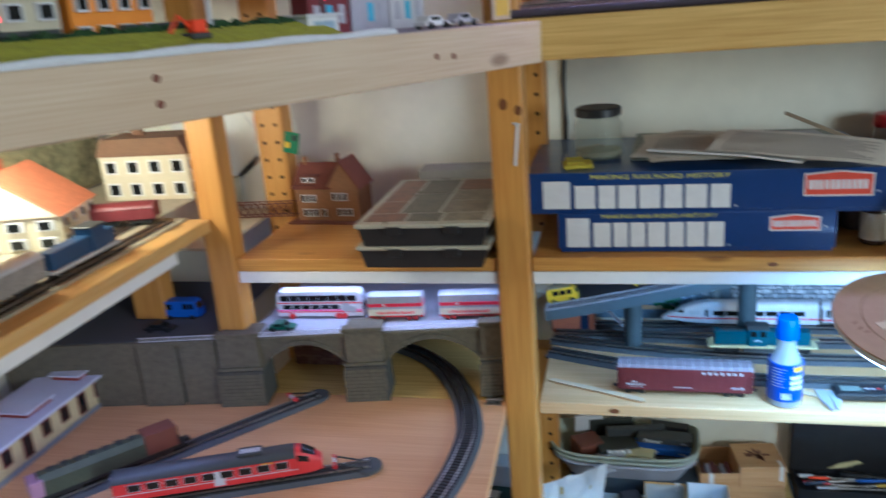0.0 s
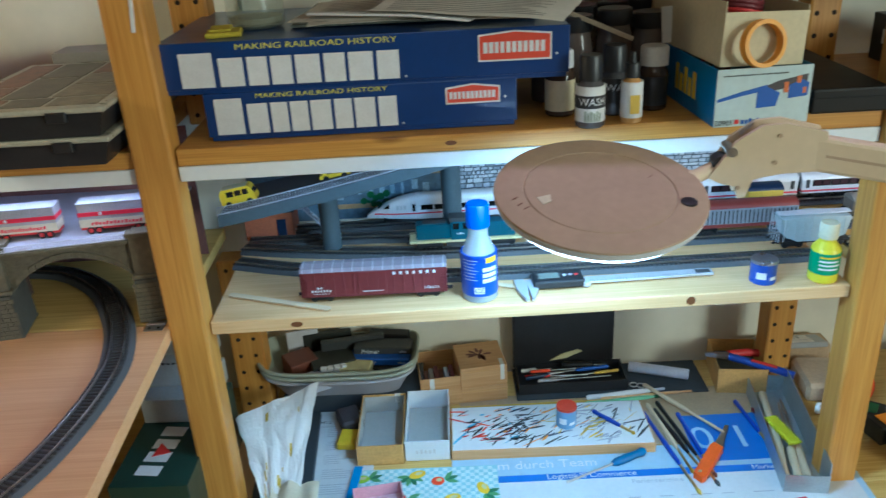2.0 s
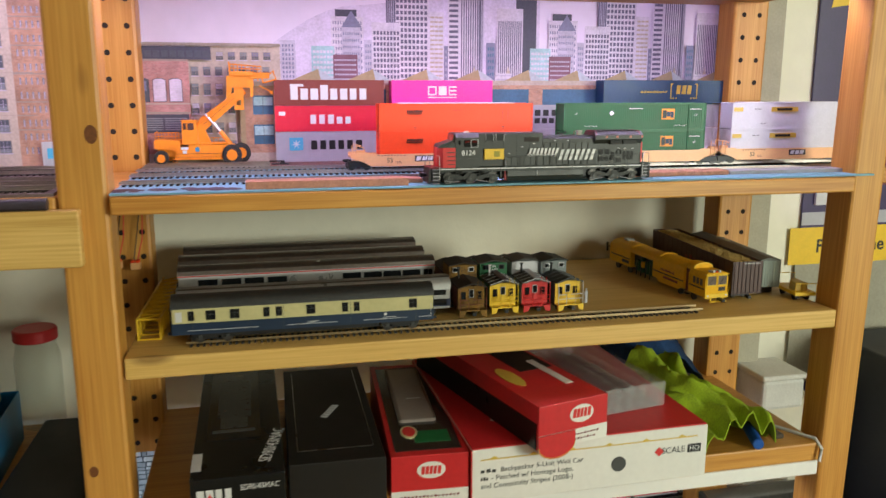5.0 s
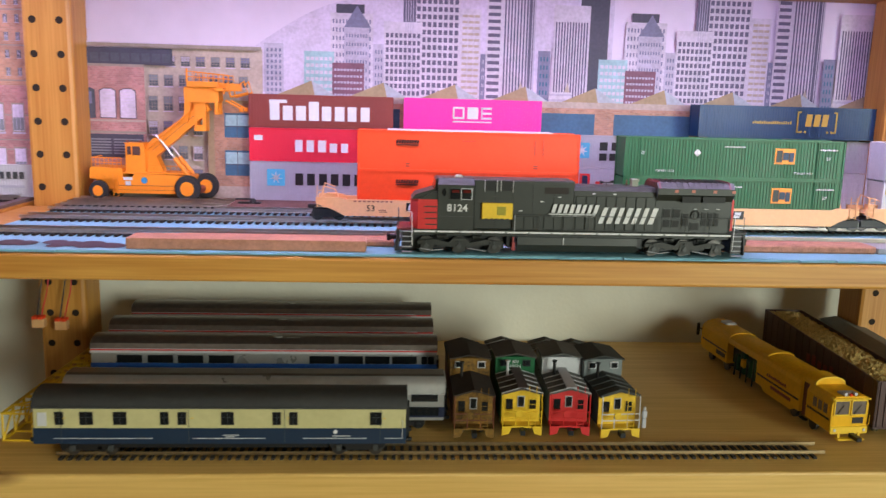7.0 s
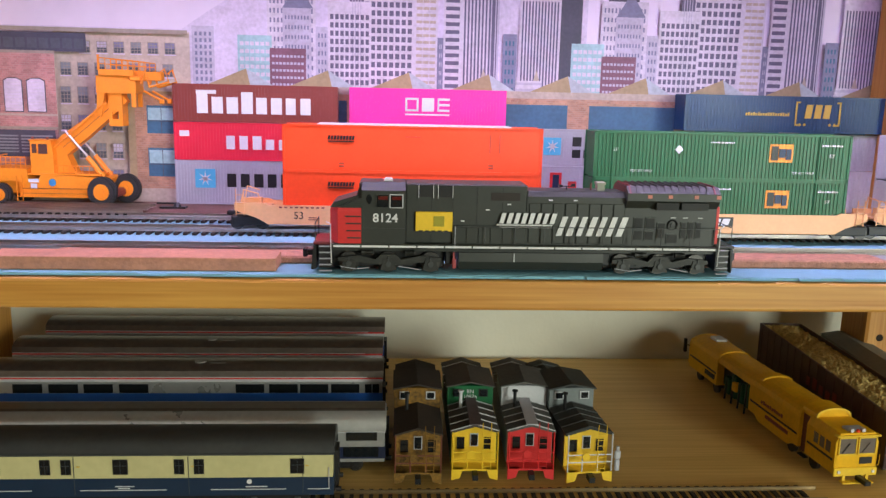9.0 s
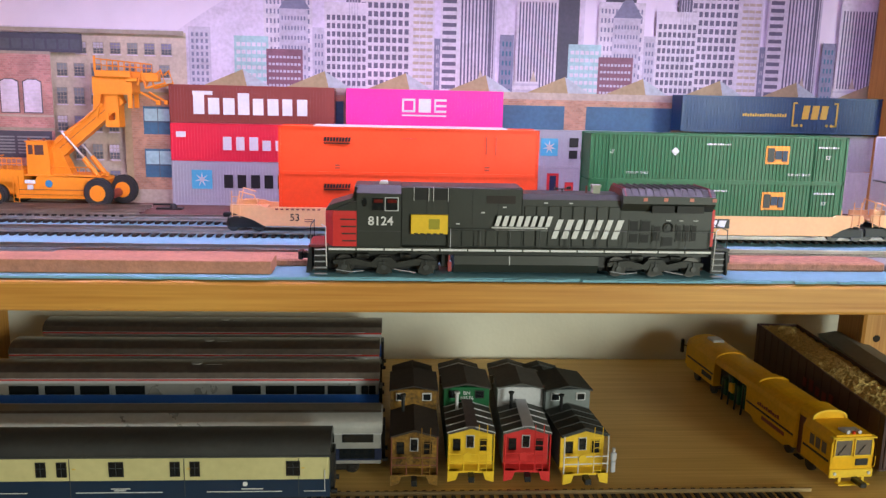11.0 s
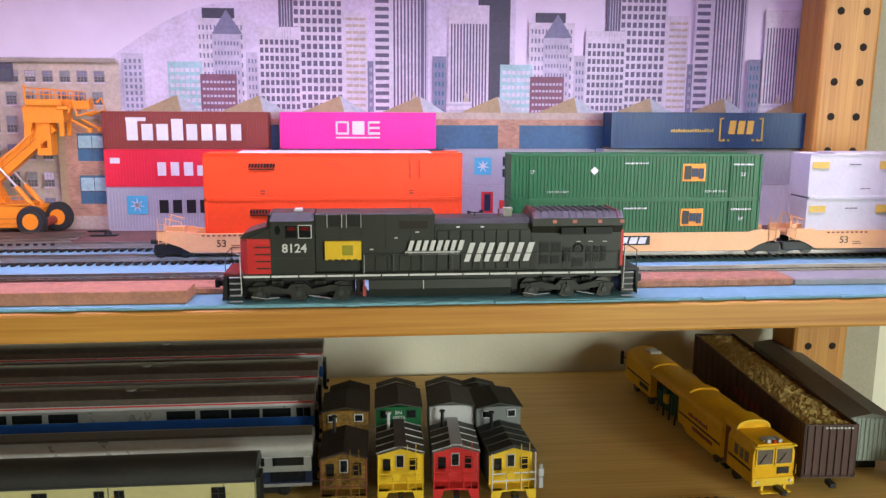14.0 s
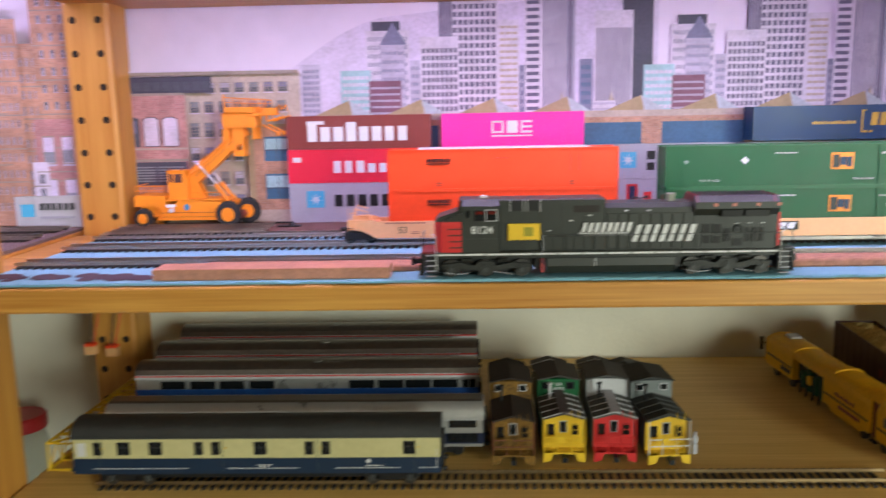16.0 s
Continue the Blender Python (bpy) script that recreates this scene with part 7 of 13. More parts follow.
def arched(t, n, body, roof, h=0.044, w=0.0155, ribs=6):
    part("body", Mesh().box(0, n, -w, w, 0.0110, h - 0.008, 0.0004), body, t)
    prof = [(-(w + 0.0005) * math.cos(math.pi * i / 8), h - 0.008 + 0.008 * math.sin(math.pi * i / 8)) for i in range(9)]
    part("roof", Mesh().prism(prof, 0, n, m=Matrix.Rotation(radians(-90), 4, "Z") @ Matrix.Diagonal((-1, 1, 1, 1))), roof, t, smooth=True)
    for i in range(ribs):
        part("side_post", Mesh().box(0.004 + i * (n - 0.01) / (ribs - 1), 0.0055 + i * (n - 0.01) / (ribs - 1), -w - 0.0006, -w, 0.012, h - 0.009), body, t)
    part("door", Mesh().box(n * 0.38, n * 0.62, -w - 0.0010, -w, 0.0125, h - 0.010, 0.0003), body, t)


def tank(t, n, material, r=0.0150, band=None):
    part("tank_shell", Mesh().cyl(0.004, 0, 0.0285, r, n - 0.008, "x", 24, bevel=0.003), material, t, smooth=True)
    part("dome", Mesh().cyl(n * 0.5, 0, 0.0285 + r - 0.001, 0.005, 0.005, n=12).box(n * 0.35, n * 0.65, -0.005, 0.005, 0.0285 + r, 0.0285 + r + 0.001), material, t)
    part("cradle", Mesh().box(0.010, 0.016, -0.012, 0.012, 0.011, 0.020).box(n - 0.016, n - 0.010, -0.012, 0.012, 0.011, 0.020), P["black"], t)
    if band:
        part("band", Mesh().cyl(n * 0.40, 0, 0.0285, r + 0.0003, n * 0.28, "x", 24), band, t)


maroon_m = mat("weathered_maroon", (0.13, 0.022, 0.020), 0.55, vary=0.2)
lilac_roof = mat("pale_lilac_roof", (0.40, 0.38, 0.46), 0.5, vary=0.1)
wagon("covered_wagon", 1.412, 1.142, 0.178, "maroon covered wagon with pale arched roof", lambda t, n: (arched(t, n, maroon_m, lilac_roof), bars("white_marks", 5, 0.11, 0.004, P["white"], t, pose(n / 2, -0.0168, 0.024), 0.7)))
wagon("sliding_wall_wagon", 1.597, 1.142, 0.195, "dark maroon sliding wall wagon", lambda t, n: (arched(t, n, maroon_m, P["maroon"], 0.047), part("white_emblem", Mesh().tube([(0.094, -0.0170, 0.030), (0.101, -0.0170, 0.034), (0.114, -0.0170, 0.022), (0.122, -0.0170, 0.026)], 0.0009, 5).tube([(0.098, -0.0170, 0.024), (0.106, -0.0170, 0.022), (0.110, -0.0170, 0.034), (0.118, -0.0170, 0.032)], 0.0009, 5), P["white"], t)))
wagon("covered_wagon", 1.706, 1.226, 0.185, "soot black covered wagon behind the maroon ones", lambda t, n: (arched(t, n, mat("soot_black_wagon", (0.022, 0.020, 0.017), 0.6, vary=0.3), mat("dull_olive_roof", (0.060, 0.055, 0.045), 0.6, vary=0.3), 0.049), bars("white_marks", 3, 0.012, 0.004, P["grey"], t, pose(0.030, -0.0168, 0.026), 0.4)))
t = thing("toy_shunter", "small red and black toy shunter behind the express train end", "locomotive", pose(1.735, 1.312, RZ))
part("body", Mesh().box(0, 0.055, -0.012, 0.012, 0.008, 0.020, 0.001), P["black"], t)
part("cab", Mesh().box(0.006, 0.026, -0.011, 0.011, 0.020, 0.036, 0.001), P["red"], t)
part("cab_roof", Mesh().box(0.004, 0.028, -0.013, 0.013, 0.036, 0.038, 0.0006), P["lightgrey"], t)
part("bonnet", Mesh().box(0.028, 0.052, -0.009, 0.009, 0.020, 0.028, 0.002), P["red"], t)
for x in (0.012, 0.042): part("wheelset", Mesh().cyl(x, -0.0125, 0.0055, 0.0055, 0.003, "y", 14).cyl(x, 0.0095, 0.0055, 0.0055, 0.003, "y", 14).cyl(x, -0.0125, 0.0055, 0.0012, 0.024, "y", 6), wheel_m, t)


def flat_load(t, n):
    lilac = mat("purple_brown_frame", (0.20, 0.10, 0.11), 0.5, vary=0.2)
    for s in (-0.014, 0.014):
        part("side_beam", Mesh().box(0, n, s - 0.001, s + 0.001, 0.011, 0.0165), lilac, t)
        part("side_rail", Mesh().box(0, n, s - 0.0008, s + 0.0008, 0.0255, 0.0275), lilac, t)
        for i in range(14):
            part("stanchion", Mesh().box(0.004 + i * (n - 0.01) / 13, 0.006 + i * (n - 0.01) / 13, s - 0.0009, s + 0.0009, 0.0165, 0.0280), lilac, t)
    for k in range(4):
        part("load_beam", Mesh().box(0.004, n - 0.004, -0.011 + k * 0.0058, -0.0075 + k * 0.0058, 0.0175, 0.0215 + 0.001 * (k % 2), 0.0003), lilac, t)
    part("floor", Mesh().box(0, n, -0.013, 0.013, 0.0112, 0.0128), maroon_m, t)


wagon("stake_wagon", 1.185, 1.142, 0.218, "purple brown stake wagon with beams", flat_load)
wagon("tank_wagon", 1.150, 1.226, 0.093, "white and black banded tank wagon", lambda t, n: (tank(t, n, P["white"], 0.0155, P["black"]), bars("blue_lettering", 3, 0.018, 0.006, P["blue"], t, pose(n * 0.83, -0.0150, 0.028), 0.2, 0.2)))


def reefer(t, n):
    part("body", Mesh().box(0, n, -0.0155, 0.0155, 0.0110, 0.0400, 0.0006), P["white"], t)
    part("roof", Mesh().prism([(-0.0155, 0.040), (-0.008, 0.0455), (0.008, 0.0455), (0.0155, 0.040)], 0, n, m=Matrix.Rotation(radians(-90), 4, "Z") @ Matrix.Diagonal((-1, 1, 1, 1))), P["white"], t)
    bars("blue_lettering", 6, 0.034, 0.0055, P["blue"], t, pose(n * 0.26, -0.0158, 0.0300), 0.2, 0.2, 4, 6)
    part("blue_emblem", Mesh().box(n * 0.87, n * 0.93, -0.0160, -0.0155, 0.026, 0.027).box(n * 0.885, n * 0.895, -0.0160, -0.0155, 0.023, 0.036).box(n * 0.91, n * 0.92, -0.0160, -0.0155, 0.023, 0.036), P["blue"], t)
    part("red_line", Mesh().box(n * 0.5, n * 0.98, -0.0158, -0.0154, 0.0145, 0.0150), P["red"], t)


wagon("refrigerator_wagon", 1.258, 1.226, 0.182, "white refrigerator wagon with blue lettering", reefer)
wagon("tank_wagon", 1.452, 1.226, 0.088, "bright green tank wagon", lambda t, n: (tank(t, n, mat("bright_green_paint", (0.01, 0.22, 0.05), 0.35)), bars("white_lettering", 3, 0.014, 0.005, P["white"], t, pose(n * 0.8, -0.0152, 0.027), 0.2)))


def bottles_load(t, n):
    part("tray_side", Mesh().box(0, n, -0.015, 0.015, 0.011, 0.0195, 0.0005), maroon_m, t)
    for i in range(9):
        for s in (-0.0075, 0.0075):
            x = 0.010 + i * (n - 0.02) / 8
            part("barrel", Mesh().cyl(x, s - 0.0065, 0.0255, 0.0062, 0.0130, "y", 14, bevel=0.001), P["lightgrey"], t)
        part("yellow_ring", Mesh().cyl(0.010 + i * (n - 0.02) / 8, -0.0150, 0.0255, 0.0045, 0.0010, "y", 12), P["yellow"], t)


wagon("barrel_wagon", 1.548, 1.226, 0.150, "maroon wagon loaded with pale grey barrels", bottles_load)
wagon("open_wagon", 0.945, 1.226, 0.196, "dusty grey brown wagon with a sheeted load", lambda t, n: arched(t, n, mat("dusty_taupe", (0.22, 0.18, 0.14), 0.8, vary=0.2), mat("dusty_sheet", (0.30, 0.26, 0.22), 0.8), 0.036))
gt = thing("side_table", "small side table with pale green top before the shelving", "table", pose(1.485, 0.853, 0, 0, 0, -8))
part("tabletop", Mesh().box(0, 0.42, -0.34, 0, 1.062, 1.080, 0.002, seg=2), mat("pale_green_card", (0.33, 0.52, 0.38), 0.7, vary=0.06, scale=20), gt)
for x, y in ((0.03, -0.03), (0.39, -0.03), (0.03, -0.31), (0.39, -0.31)):
    part("leg", Mesh().box(x - 0.012, x + 0.012, y - 0.012, y + 0.012, 0, 1.062, 0.002), raw_z, gt)
for x, y, a in ((1.275, 1.075, -14), (1.40, 1.070, 10)):
    solid("craft_stick", Mesh().box(-0.045, 0.045, -0.005, 0.005, 0, 0.0016, 0.0005).cyl(-0.045, 0, 0, 0.005, 0.0016, n=12).cyl(0.045, 0, 0, 0.005, 0.0016, n=12), raw_x, "flat wooden craft stick on the shelf", "craft stick", pose(x, y, FZ, 0, 0, a))
# the room beyond the shelving
t = thing("poster", "dark violet and yellow advertising poster in a frame", "poster", pose(1.932, 1.349, 1.06))
part("sheet", Mesh().box(0, 0.36, 0, 0.004, 0, 0.80), mat("poster_violet", (0.045, 0.03, 0.10), 0.4), t)
part("yellow_band", Mesh().box(-0.02, 0.36, -0.0006, 0.0, 0.232, 0.296), P["yellow"], t)
part("grey_band", Mesh().box(-0.005, 0.36, -0.0006, 0.0, 0.020, 0.232), mat("poster_grey_beige", (0.33, 0.31, 0.24), 0.6, vary=0.15, scale=30), t)
part("grey_band", Mesh().box(0.0, 0.36, -0.0006, 0.0, 0.300, 0.322), P["grey"], t)
part("yellow_shape", Mesh().prism([(0.02, 0.655), (0.09, 0.665), (0.085, 0.70), (0.03, 0.705)], -0.0006, 0.0), P["yellow"], t)
letters("poster_text", "F2000: the", 0.032, P["black"], t, pose(0.100, -0.0008, 0.262), depth=0.0001, bold=0.0006)
part("red_shape", Mesh().box(0.10, 0.30, -0.0006, 0.0, 0.365, 0.42), P["maroon"], t)
part("pale_card", Mesh().box(0.02, 0.10, -0.006, -0.0008, 0.335, 0.365), P["lightgrey"], t)
solid("panel_board", Mesh().box(1.775, 1.835, 1.30, 1.32, 0.9, 1.86), mat("greenish_panel", (0.40, 0.38, 0.30), 0.8), "pale greenish board leaning on the wall", "board")
t = thing("storage_box", "pale grey plastic storage box on the side cabinet", "box", pose(1.80, 1.23, 1.086))
part("box", Mesh().box(0, 0.075, 0, 0.08, 0, 0.05, 0.006, seg=2), mat("pale_grey_box", (0.55, 0.55, 0.52), 0.6), t)
part("lid", Mesh().box(-0.003, 0.078, -0.003, 0.083, 0.05, 0.058, 0.002), mat("pale_lid", (0.60, 0.60, 0.57), 0.6), t)
solid("side_cabinet", Mesh().box(1.79, 1.93, 1.262, 1.35, 0.0, 1.085, 0.003), mat("cream_cabinet", (0.62, 0.58, 0.46), 0.6, vary=0.08, scale=8), "cream painted cabinet beside the shelving", "cabinet")

t = thing("dark_cabinet", "dark navy blue cabinet standing beyond the shelving", "cabinet", pose(1.985, 1.10, 0.0))
part("body", Mesh().box(0, 0.62, 0, 0.23, 0, 1.175, 0.004, seg=2), mat("navy_cabinet", (0.010, 0.014, 0.026), 0.5, vary=0.2, scale=12), t)
part("door_seam", Mesh().box(0.309, 0.311, -0.0008, 0.0005, 0.05, 1.15), P["black"], t)

# ---- upper shelf, middle bay ----
UZ = 1.1405
card_blue = mat("glossy_blue_card", (0.008, 0.040, 0.17), 0.32, vary=0.10, scale=14, coat=0.2, bump=0.05)
card_blue2 = mat("bright_blue_card", (0.01, 0.16, 0.36), 0.4, vary=0.10, scale=14)
card_grey = mat("grey_board", (0.33, 0.32, 0.29), 0.8, vary=0.10, scale=30)
card_cream = mat("cream_board", (0.62, 0.53, 0.34), 0.7, vary=0.10, scale=25)
badge_red = mat("badge_red", (0.66, 0.07, 0.035), 0.4, vary=0.06)
slogan_y = mat("slogan_yellow", (0.72, 0.66, 0.10), 0.5, vary=0.05)
newsprint = mat("newsprint", (0.66, 0.62, 0.54), 0.85, vary=0.10, scale=30, bump=0.15)
print_grey = mat("print_grey", (0.36, 0.34, 0.31), 0.85, vary=0.25, scale=60)
photo_print = mat("green_photo_print", (0.22, 0.24, 0.20), 0.5, vary=0.7, scale=26)


def kit_box(x0, x1, y0, z0, h, depth, label, text, badge, m=None):
    """Flat building-kit box: a lid over a base, name blocks, slogan and badge on the front."""
    t = thing("kit_box", label, "box", m or pose(x0, y0, z0), group="stacked kit boxes")
    n = x1 - x0
    part("base", Mesh().box(0.003, n - 0.003, 0.003, depth - 0.003, 0, h - 0.004, 0.001), card_blue, t)
    lid = part("lid", Mesh().box(0, n, 0, depth, 0.006, h, 0.0012, seg=2), card_blue, t)
    a, b, c, d = text
    rnd = random.Random(5)
    step, x = (b - a) / 8, a
    for i, (w, hh) in enumerate(((1.35, 1.0), (1.0, 0.83), (0.82, 0.83), (0.86, 0.83), (1.0, 0.83), (0.86, 0.83), (1.0, 0.83), (0.9, 0.83))):
        ww = w * (b - a) / 7.79
        part("white_name_block", Mesh().box(x, x + ww * 0.86, -0.0006, -0.0001, c, c + (d - c) * hh), P["white"], lid)
        x += ww
    e = badge
    part("red_badge", Mesh().prism([(e[0], e[2]), (e[1], e[2]), (e[1], e[3] - 0.004), ((e[0] + e[1]) / 2, e[3]), (e[0], e[3] - 0.004)], -0.0006, -0.0001), P["white"], lid)
    part("badge_field", Mesh().prism([(e[0] + 0.002, e[2] + 0.002), (e[1] - 0.002, e[2] + 0.002), (e[1] - 0.002, e[3] - 0.006), ((e[0] + e[1]) / 2, e[3] - 0.002), (e[0] + 0.002, e[3] - 0.006)], -0.0009, -0.0005), badge_red, lid)
    bars("white_badge_lettering", 11, (e[1] - e[0]) * 0.86, (e[3] - e[2]) * 0.36, P["white"], lid, pose((e[0] + e[1]) / 2, -0.0011, (e[2] + e[3]) / 2 - 0.0015), 0.25, 0, 2, 11)
    part("registered_dot", Mesh().cyl(e[1] + 0.006, -0.0006, e[2] + 0.006, 0.0016, 0.0006, "y", 8).cyl(b + 0.003, -0.0006, c + 0.002, 0.0014, 0.0006, "y", 8), P["lightgrey"], lid)
    return t, lid


t, lid = kit_box(0.042, 0.414, 1.032, UZ, 0.0585, 0.255, "flat dark blue building kit box below another", (0.012, 0.232, 0.0085, 0.052), (0.287, 0.352, 0.030, 0.054))
letters("yellow_slogan", "MAKING RAILROAD HISTORY", 0.0080, slogan_y, lid, pose(0.140, -0.0004, 0.0535), depth=0.0001, xs=1.47)
t, lid = kit_box(-0.002, 0.476, 1.030, UZ + 0.0587, 0.0605, 0.262, "flat dark blue building kit box lying on another", (0.024, 0.283, 0.0085, 0.0485), (0.371, 0.457, 0.0225, 0.0575), pose(-0.002, 1.030, UZ + 0.0587, 0, 0.4, 0))
letters("yellow_slogan", "MAKING RAILROAD HISTORY", 0.0095, slogan_y, lid, pose(0.184, -0.0004, 0.0535), depth=0.0001, xs=1.48)
TOP = UZ + 0.0587 + 0.0605


def jar(name, x, y, z, r, h, label, lidm, glassm, fill=None, lid_h=0.014, group=""):
    t = thing(name, label, "jar", pose(x, y, z), group=group)
    b = h - lid_h
    part("glass", Mesh().lathe([(r * 0.9, 0), (r, 0.004), (r, b * 0.80), (r * 0.86, b * 0.95), (r * 0.86, b)], 24), glassm, t, smooth=True)
    if fill: part("contents", Mesh().lathe([(r * 0.82, 0.003), (r * 0.93, 0.006), (r * 0.93, b * 0.7), (r * 0.6, b * 0.74)], 20), fill, t, smooth=True)
    part("lid", Mesh().lathe([(r * 0.92, b), (r * 0.95, b + 0.001), (r * 0.95, h - 0.002), (r * 0.88, h), (r * 0.4, h - 0.0004)], 28), lidm, t, smooth=True)
    return t


glass_m = mat("jar_glass", (0.36, 0.40, 0.30), 0.05, vary=0.0, alpha=0.24)
brown_glass = mat("brown_jar", (0.055, 0.032, 0.022), 0.12, vary=0.1)
grey_glass = mat("smoky_jar", (0.13, 0.10, 0.085), 0.15, vary=0.1)
j = jar("glass_jar", 0.098, 1.135, TOP, 0.036, 0.076, "empty glass jar with black lid on the kit box", black_plastic, glass_m, None, 0.013)
part("grey_dregs", Mesh().lathe([(0.030, 0.003), (0.033, 0.006), (0.033, 0.012), (0.018, 0.013)], 20), mat("dried_dregs", (0.20, 0.18, 0.12), 0.7), j)
solid("sponge", Mesh().box(0, 0.042, 0, 0.040, 0, 0.006, 0.0015).box(0.004, 0.030, 0.010, 0.050, 0.005, 0.0085, 0.0015), mat("yellow_sponge", (0.52, 0.42, 0.03), 0.9, vary=0.25, scale=120, bump=0.8), "flat yellow sponge piece beside the jar", "sponge", pose(0.052, 1.048, TOP, 0, 0, 8))


def sheet(name, label, m, w, d, material, curl, lift=0.0, lines=0, over=0.0, seed=1):
    """Loose paper with a soft curl, printed in lines."""
    t = thing(name, label, "paper", m, group="loose papers")

    def f(u, v):
        z = 0.0004 + lift * v * v + curl * math.sin(math.pi * u) * (0.4 + 0.6 * v) + 0.002 * (1 + noise.noise(Vector((u * 3, v * 3, seed))))
        return ((u - 0.5) * w, (v - 0.5) * d, z)
    part("sheet", Mesh().grid(f, 22, 14, 0.0002), material, t, smooth=True)
    if lines:
        ms = Mesh()
        rnd = random.Random(seed)
        for i in range(lines):
            v = 0.10 + 0.8 * i / lines
            u0, u1 = 0.07, rnd.uniform(0.75, 0.93)
            ms.grid(lambda a, b: tuple(Vector(f(u0 + a * (u1 - u0), v + b * 0.32 / lines)) + Vector((0, 0, 0.00035))), 16, 1)
        part("print_line", ms, print_grey, t)
    return t


solid("magazine", Mesh().box(-0.15, 0.15, -0.10, 0.10, 0, 0.004, 0.0008), photo_print, "magazine with dark photographs under the papers", "magazine", pose(0.300, 1.190, TOP, 0, 0, -3))
solid("photo_page", Mesh().box(-0.115, 0.02, -0.06, 0.07, 0, 0.0006), newsprint, "pale magazine page with yellow and green pictures", "paper", pose(0.315, 1.215, TOP + 0.0042, 0, 0, 5))
for i, (x, y, w, d, c) in enumerate(((0.27, 1.19, 0.03, 0.055, "gold"), (0.305, 1.24, 0.05, 0.04, "green"), (0.40, 1.24, 0.06, 0.05, "grey"), (0.36, 1.255, 0.03, 0.03, "rust"))):
    solid("picture_print", Mesh().box(-w / 2, w / 2, -d / 2, d / 2, 0, 0.0003), P[c], "small coloured picture printed on a page", "print", pose(x, y, TOP + 0.0049 + 0.0002 * i, 0, 0, 5))
sheet("newspaper", "folded newspaper sheet with fine print", pose(0.235, 1.150, TOP + 0.0055, 0, 0, 2), 0.135, 0.20, newsprint, 0.004, 0.002, 16, seed=3)
sheet("newspaper", "folded newspaper sheet with fine print", pose(0.305, 1.105, TOP + 0.010, 3, 0, -14), 0.30, 0.125, newsprint, 0.005, 0.0, 11, seed=4)
sheet("newspaper", "bright printed sheet hanging over the box edge", pose(0.372, 1.065, TOP + 0.0175, 4, 3, -21), 0.23, 0.115, mat("pale_newsprint", (0.78, 0.75, 0.68), 0.85, vary=0.08, scale=30), 0.004, 0.0, 12, seed=6)
solid("paper_fold", Mesh().prism([(-0.155, 0.0), (-0.02, 0.006), (0.05, 0.004), (0.055, 0.0062), (-0.02, 0.0085), (-0.155, 0.0025)], -0.0012, 0.012), mat("white_paper_edge", (0.74, 0.74, 0.74), 0.7), "white folded paper edge over the box", "paper", pose(0.312, 1.030, TOP + 0.0075, 0, 3.0, -22))
solid("thin_stick", Mesh().box(-0.118, 0.118, -0.0028, 0.0028, -0.0012, 0.0012, 0.0004), mat("grey_wood_stick", (0.45, 0.36, 0.25), 0.7, vary=0.2), "thin flat wooden stick leaning over the box edge", "stick", look((0.4695, 1.150, 1.2635), (0.568, 1.097, 1.223)) @ Matrix.Rotation(radians(90), 4, "Y"))


def bottle(name, x, y, r, h, label, body, cap, cap_h, cap_r, band=None, text="", z=UZ, rz=0, group="paint bottles", neck=0.005, band_z=(0.12, 0.75), nozzle=0.0):
    """Round bottle: shoulders, neck, ribbed cap, wrap-round label."""
    t = thing(name, label, "bottle", pose(x, y, z, 0, 0, rz), group=group)
    b = h - cap_h - nozzle
    part("body", Mesh().lathe([(r * 0.9, 0), (r, 0.002), (r, b - neck - 0.004), (r * 0.9, b - neck - 0.001), (cap_r * 0.85, b - neck * 0.4), (cap_r * 0.85, b)], 24), body, t, smooth=True)
    part("cap", Mesh().lathe([(cap_r, b - 0.001), (cap_r, b + cap_h * 0.9), (cap_r * 0.9, b + cap_h), (cap_r * 0.3, b + cap_h)], 24), cap, t, smooth=True)
    if nozzle:
        part("nozzle", Mesh().lathe([(cap_r * 0.5, b + cap_h - 0.001), (cap_r * 0.32, b + cap_h + nozzle), (0.0006, b + cap_h + nozzle + 0.0004)], 14), cap, t, smooth=True)
    if band:
        z0, z1 = b * band_z[0], b * band_z[1]
        lab = part("label", Mesh().lathe([(r + 0.0003, z0), (r + 0.0003, z1)], 24), band, t, smooth=True)
        if text:
            me = text_mesh(text, r * 0.72, 0.0001)
            for v in me.vertices:
                a = v.co.x / r
                v.co.x, v.co.y = (r + 0.0008) * math.sin(a), v.co.y - (r + 0.0008) * math.cos(a)
            me.transform(Matrix.Translation((0, 0, z0 + (z1 - z0) * 0.62)))
            me.materials.append(P["white"])
            ob = new("lettering", me); ob.parent = lab
    return t


lab_black = mat("black_bottle_label", (0.02, 0.02, 0.022), 0.4)
lab_white = mat("white_bottle_label", (0.70, 0.70, 0.68), 0.45, vary=0.04)
w = bottle("wash_bottle", 0.498, 1.012, 0.0172, 0.084, "grey model wash bottle with black cap and white label", mat("grey_wash", (0.10, 0.095, 0.10), 0.2), black_plastic, 0.028, 0.0135, lab_white, band_z=(0.14, 0.88))
part("label_field", Mesh().lathe([(0.0177, 0.024), (0.0177, 0.039)], 24), lab_black, w)
me = text_mesh("WASH", 0.0125, 0.0001)
for v in me.vertices:
    a = v.co.x / 0.0185
    v.co.x, v.co.y = 0.0181 * math.sin(a), v.co.y - 0.0181 * math.cos(a)
me.transform(Matrix.Translation((0, 0, 0.0315))); me.materials.append(P["white"])
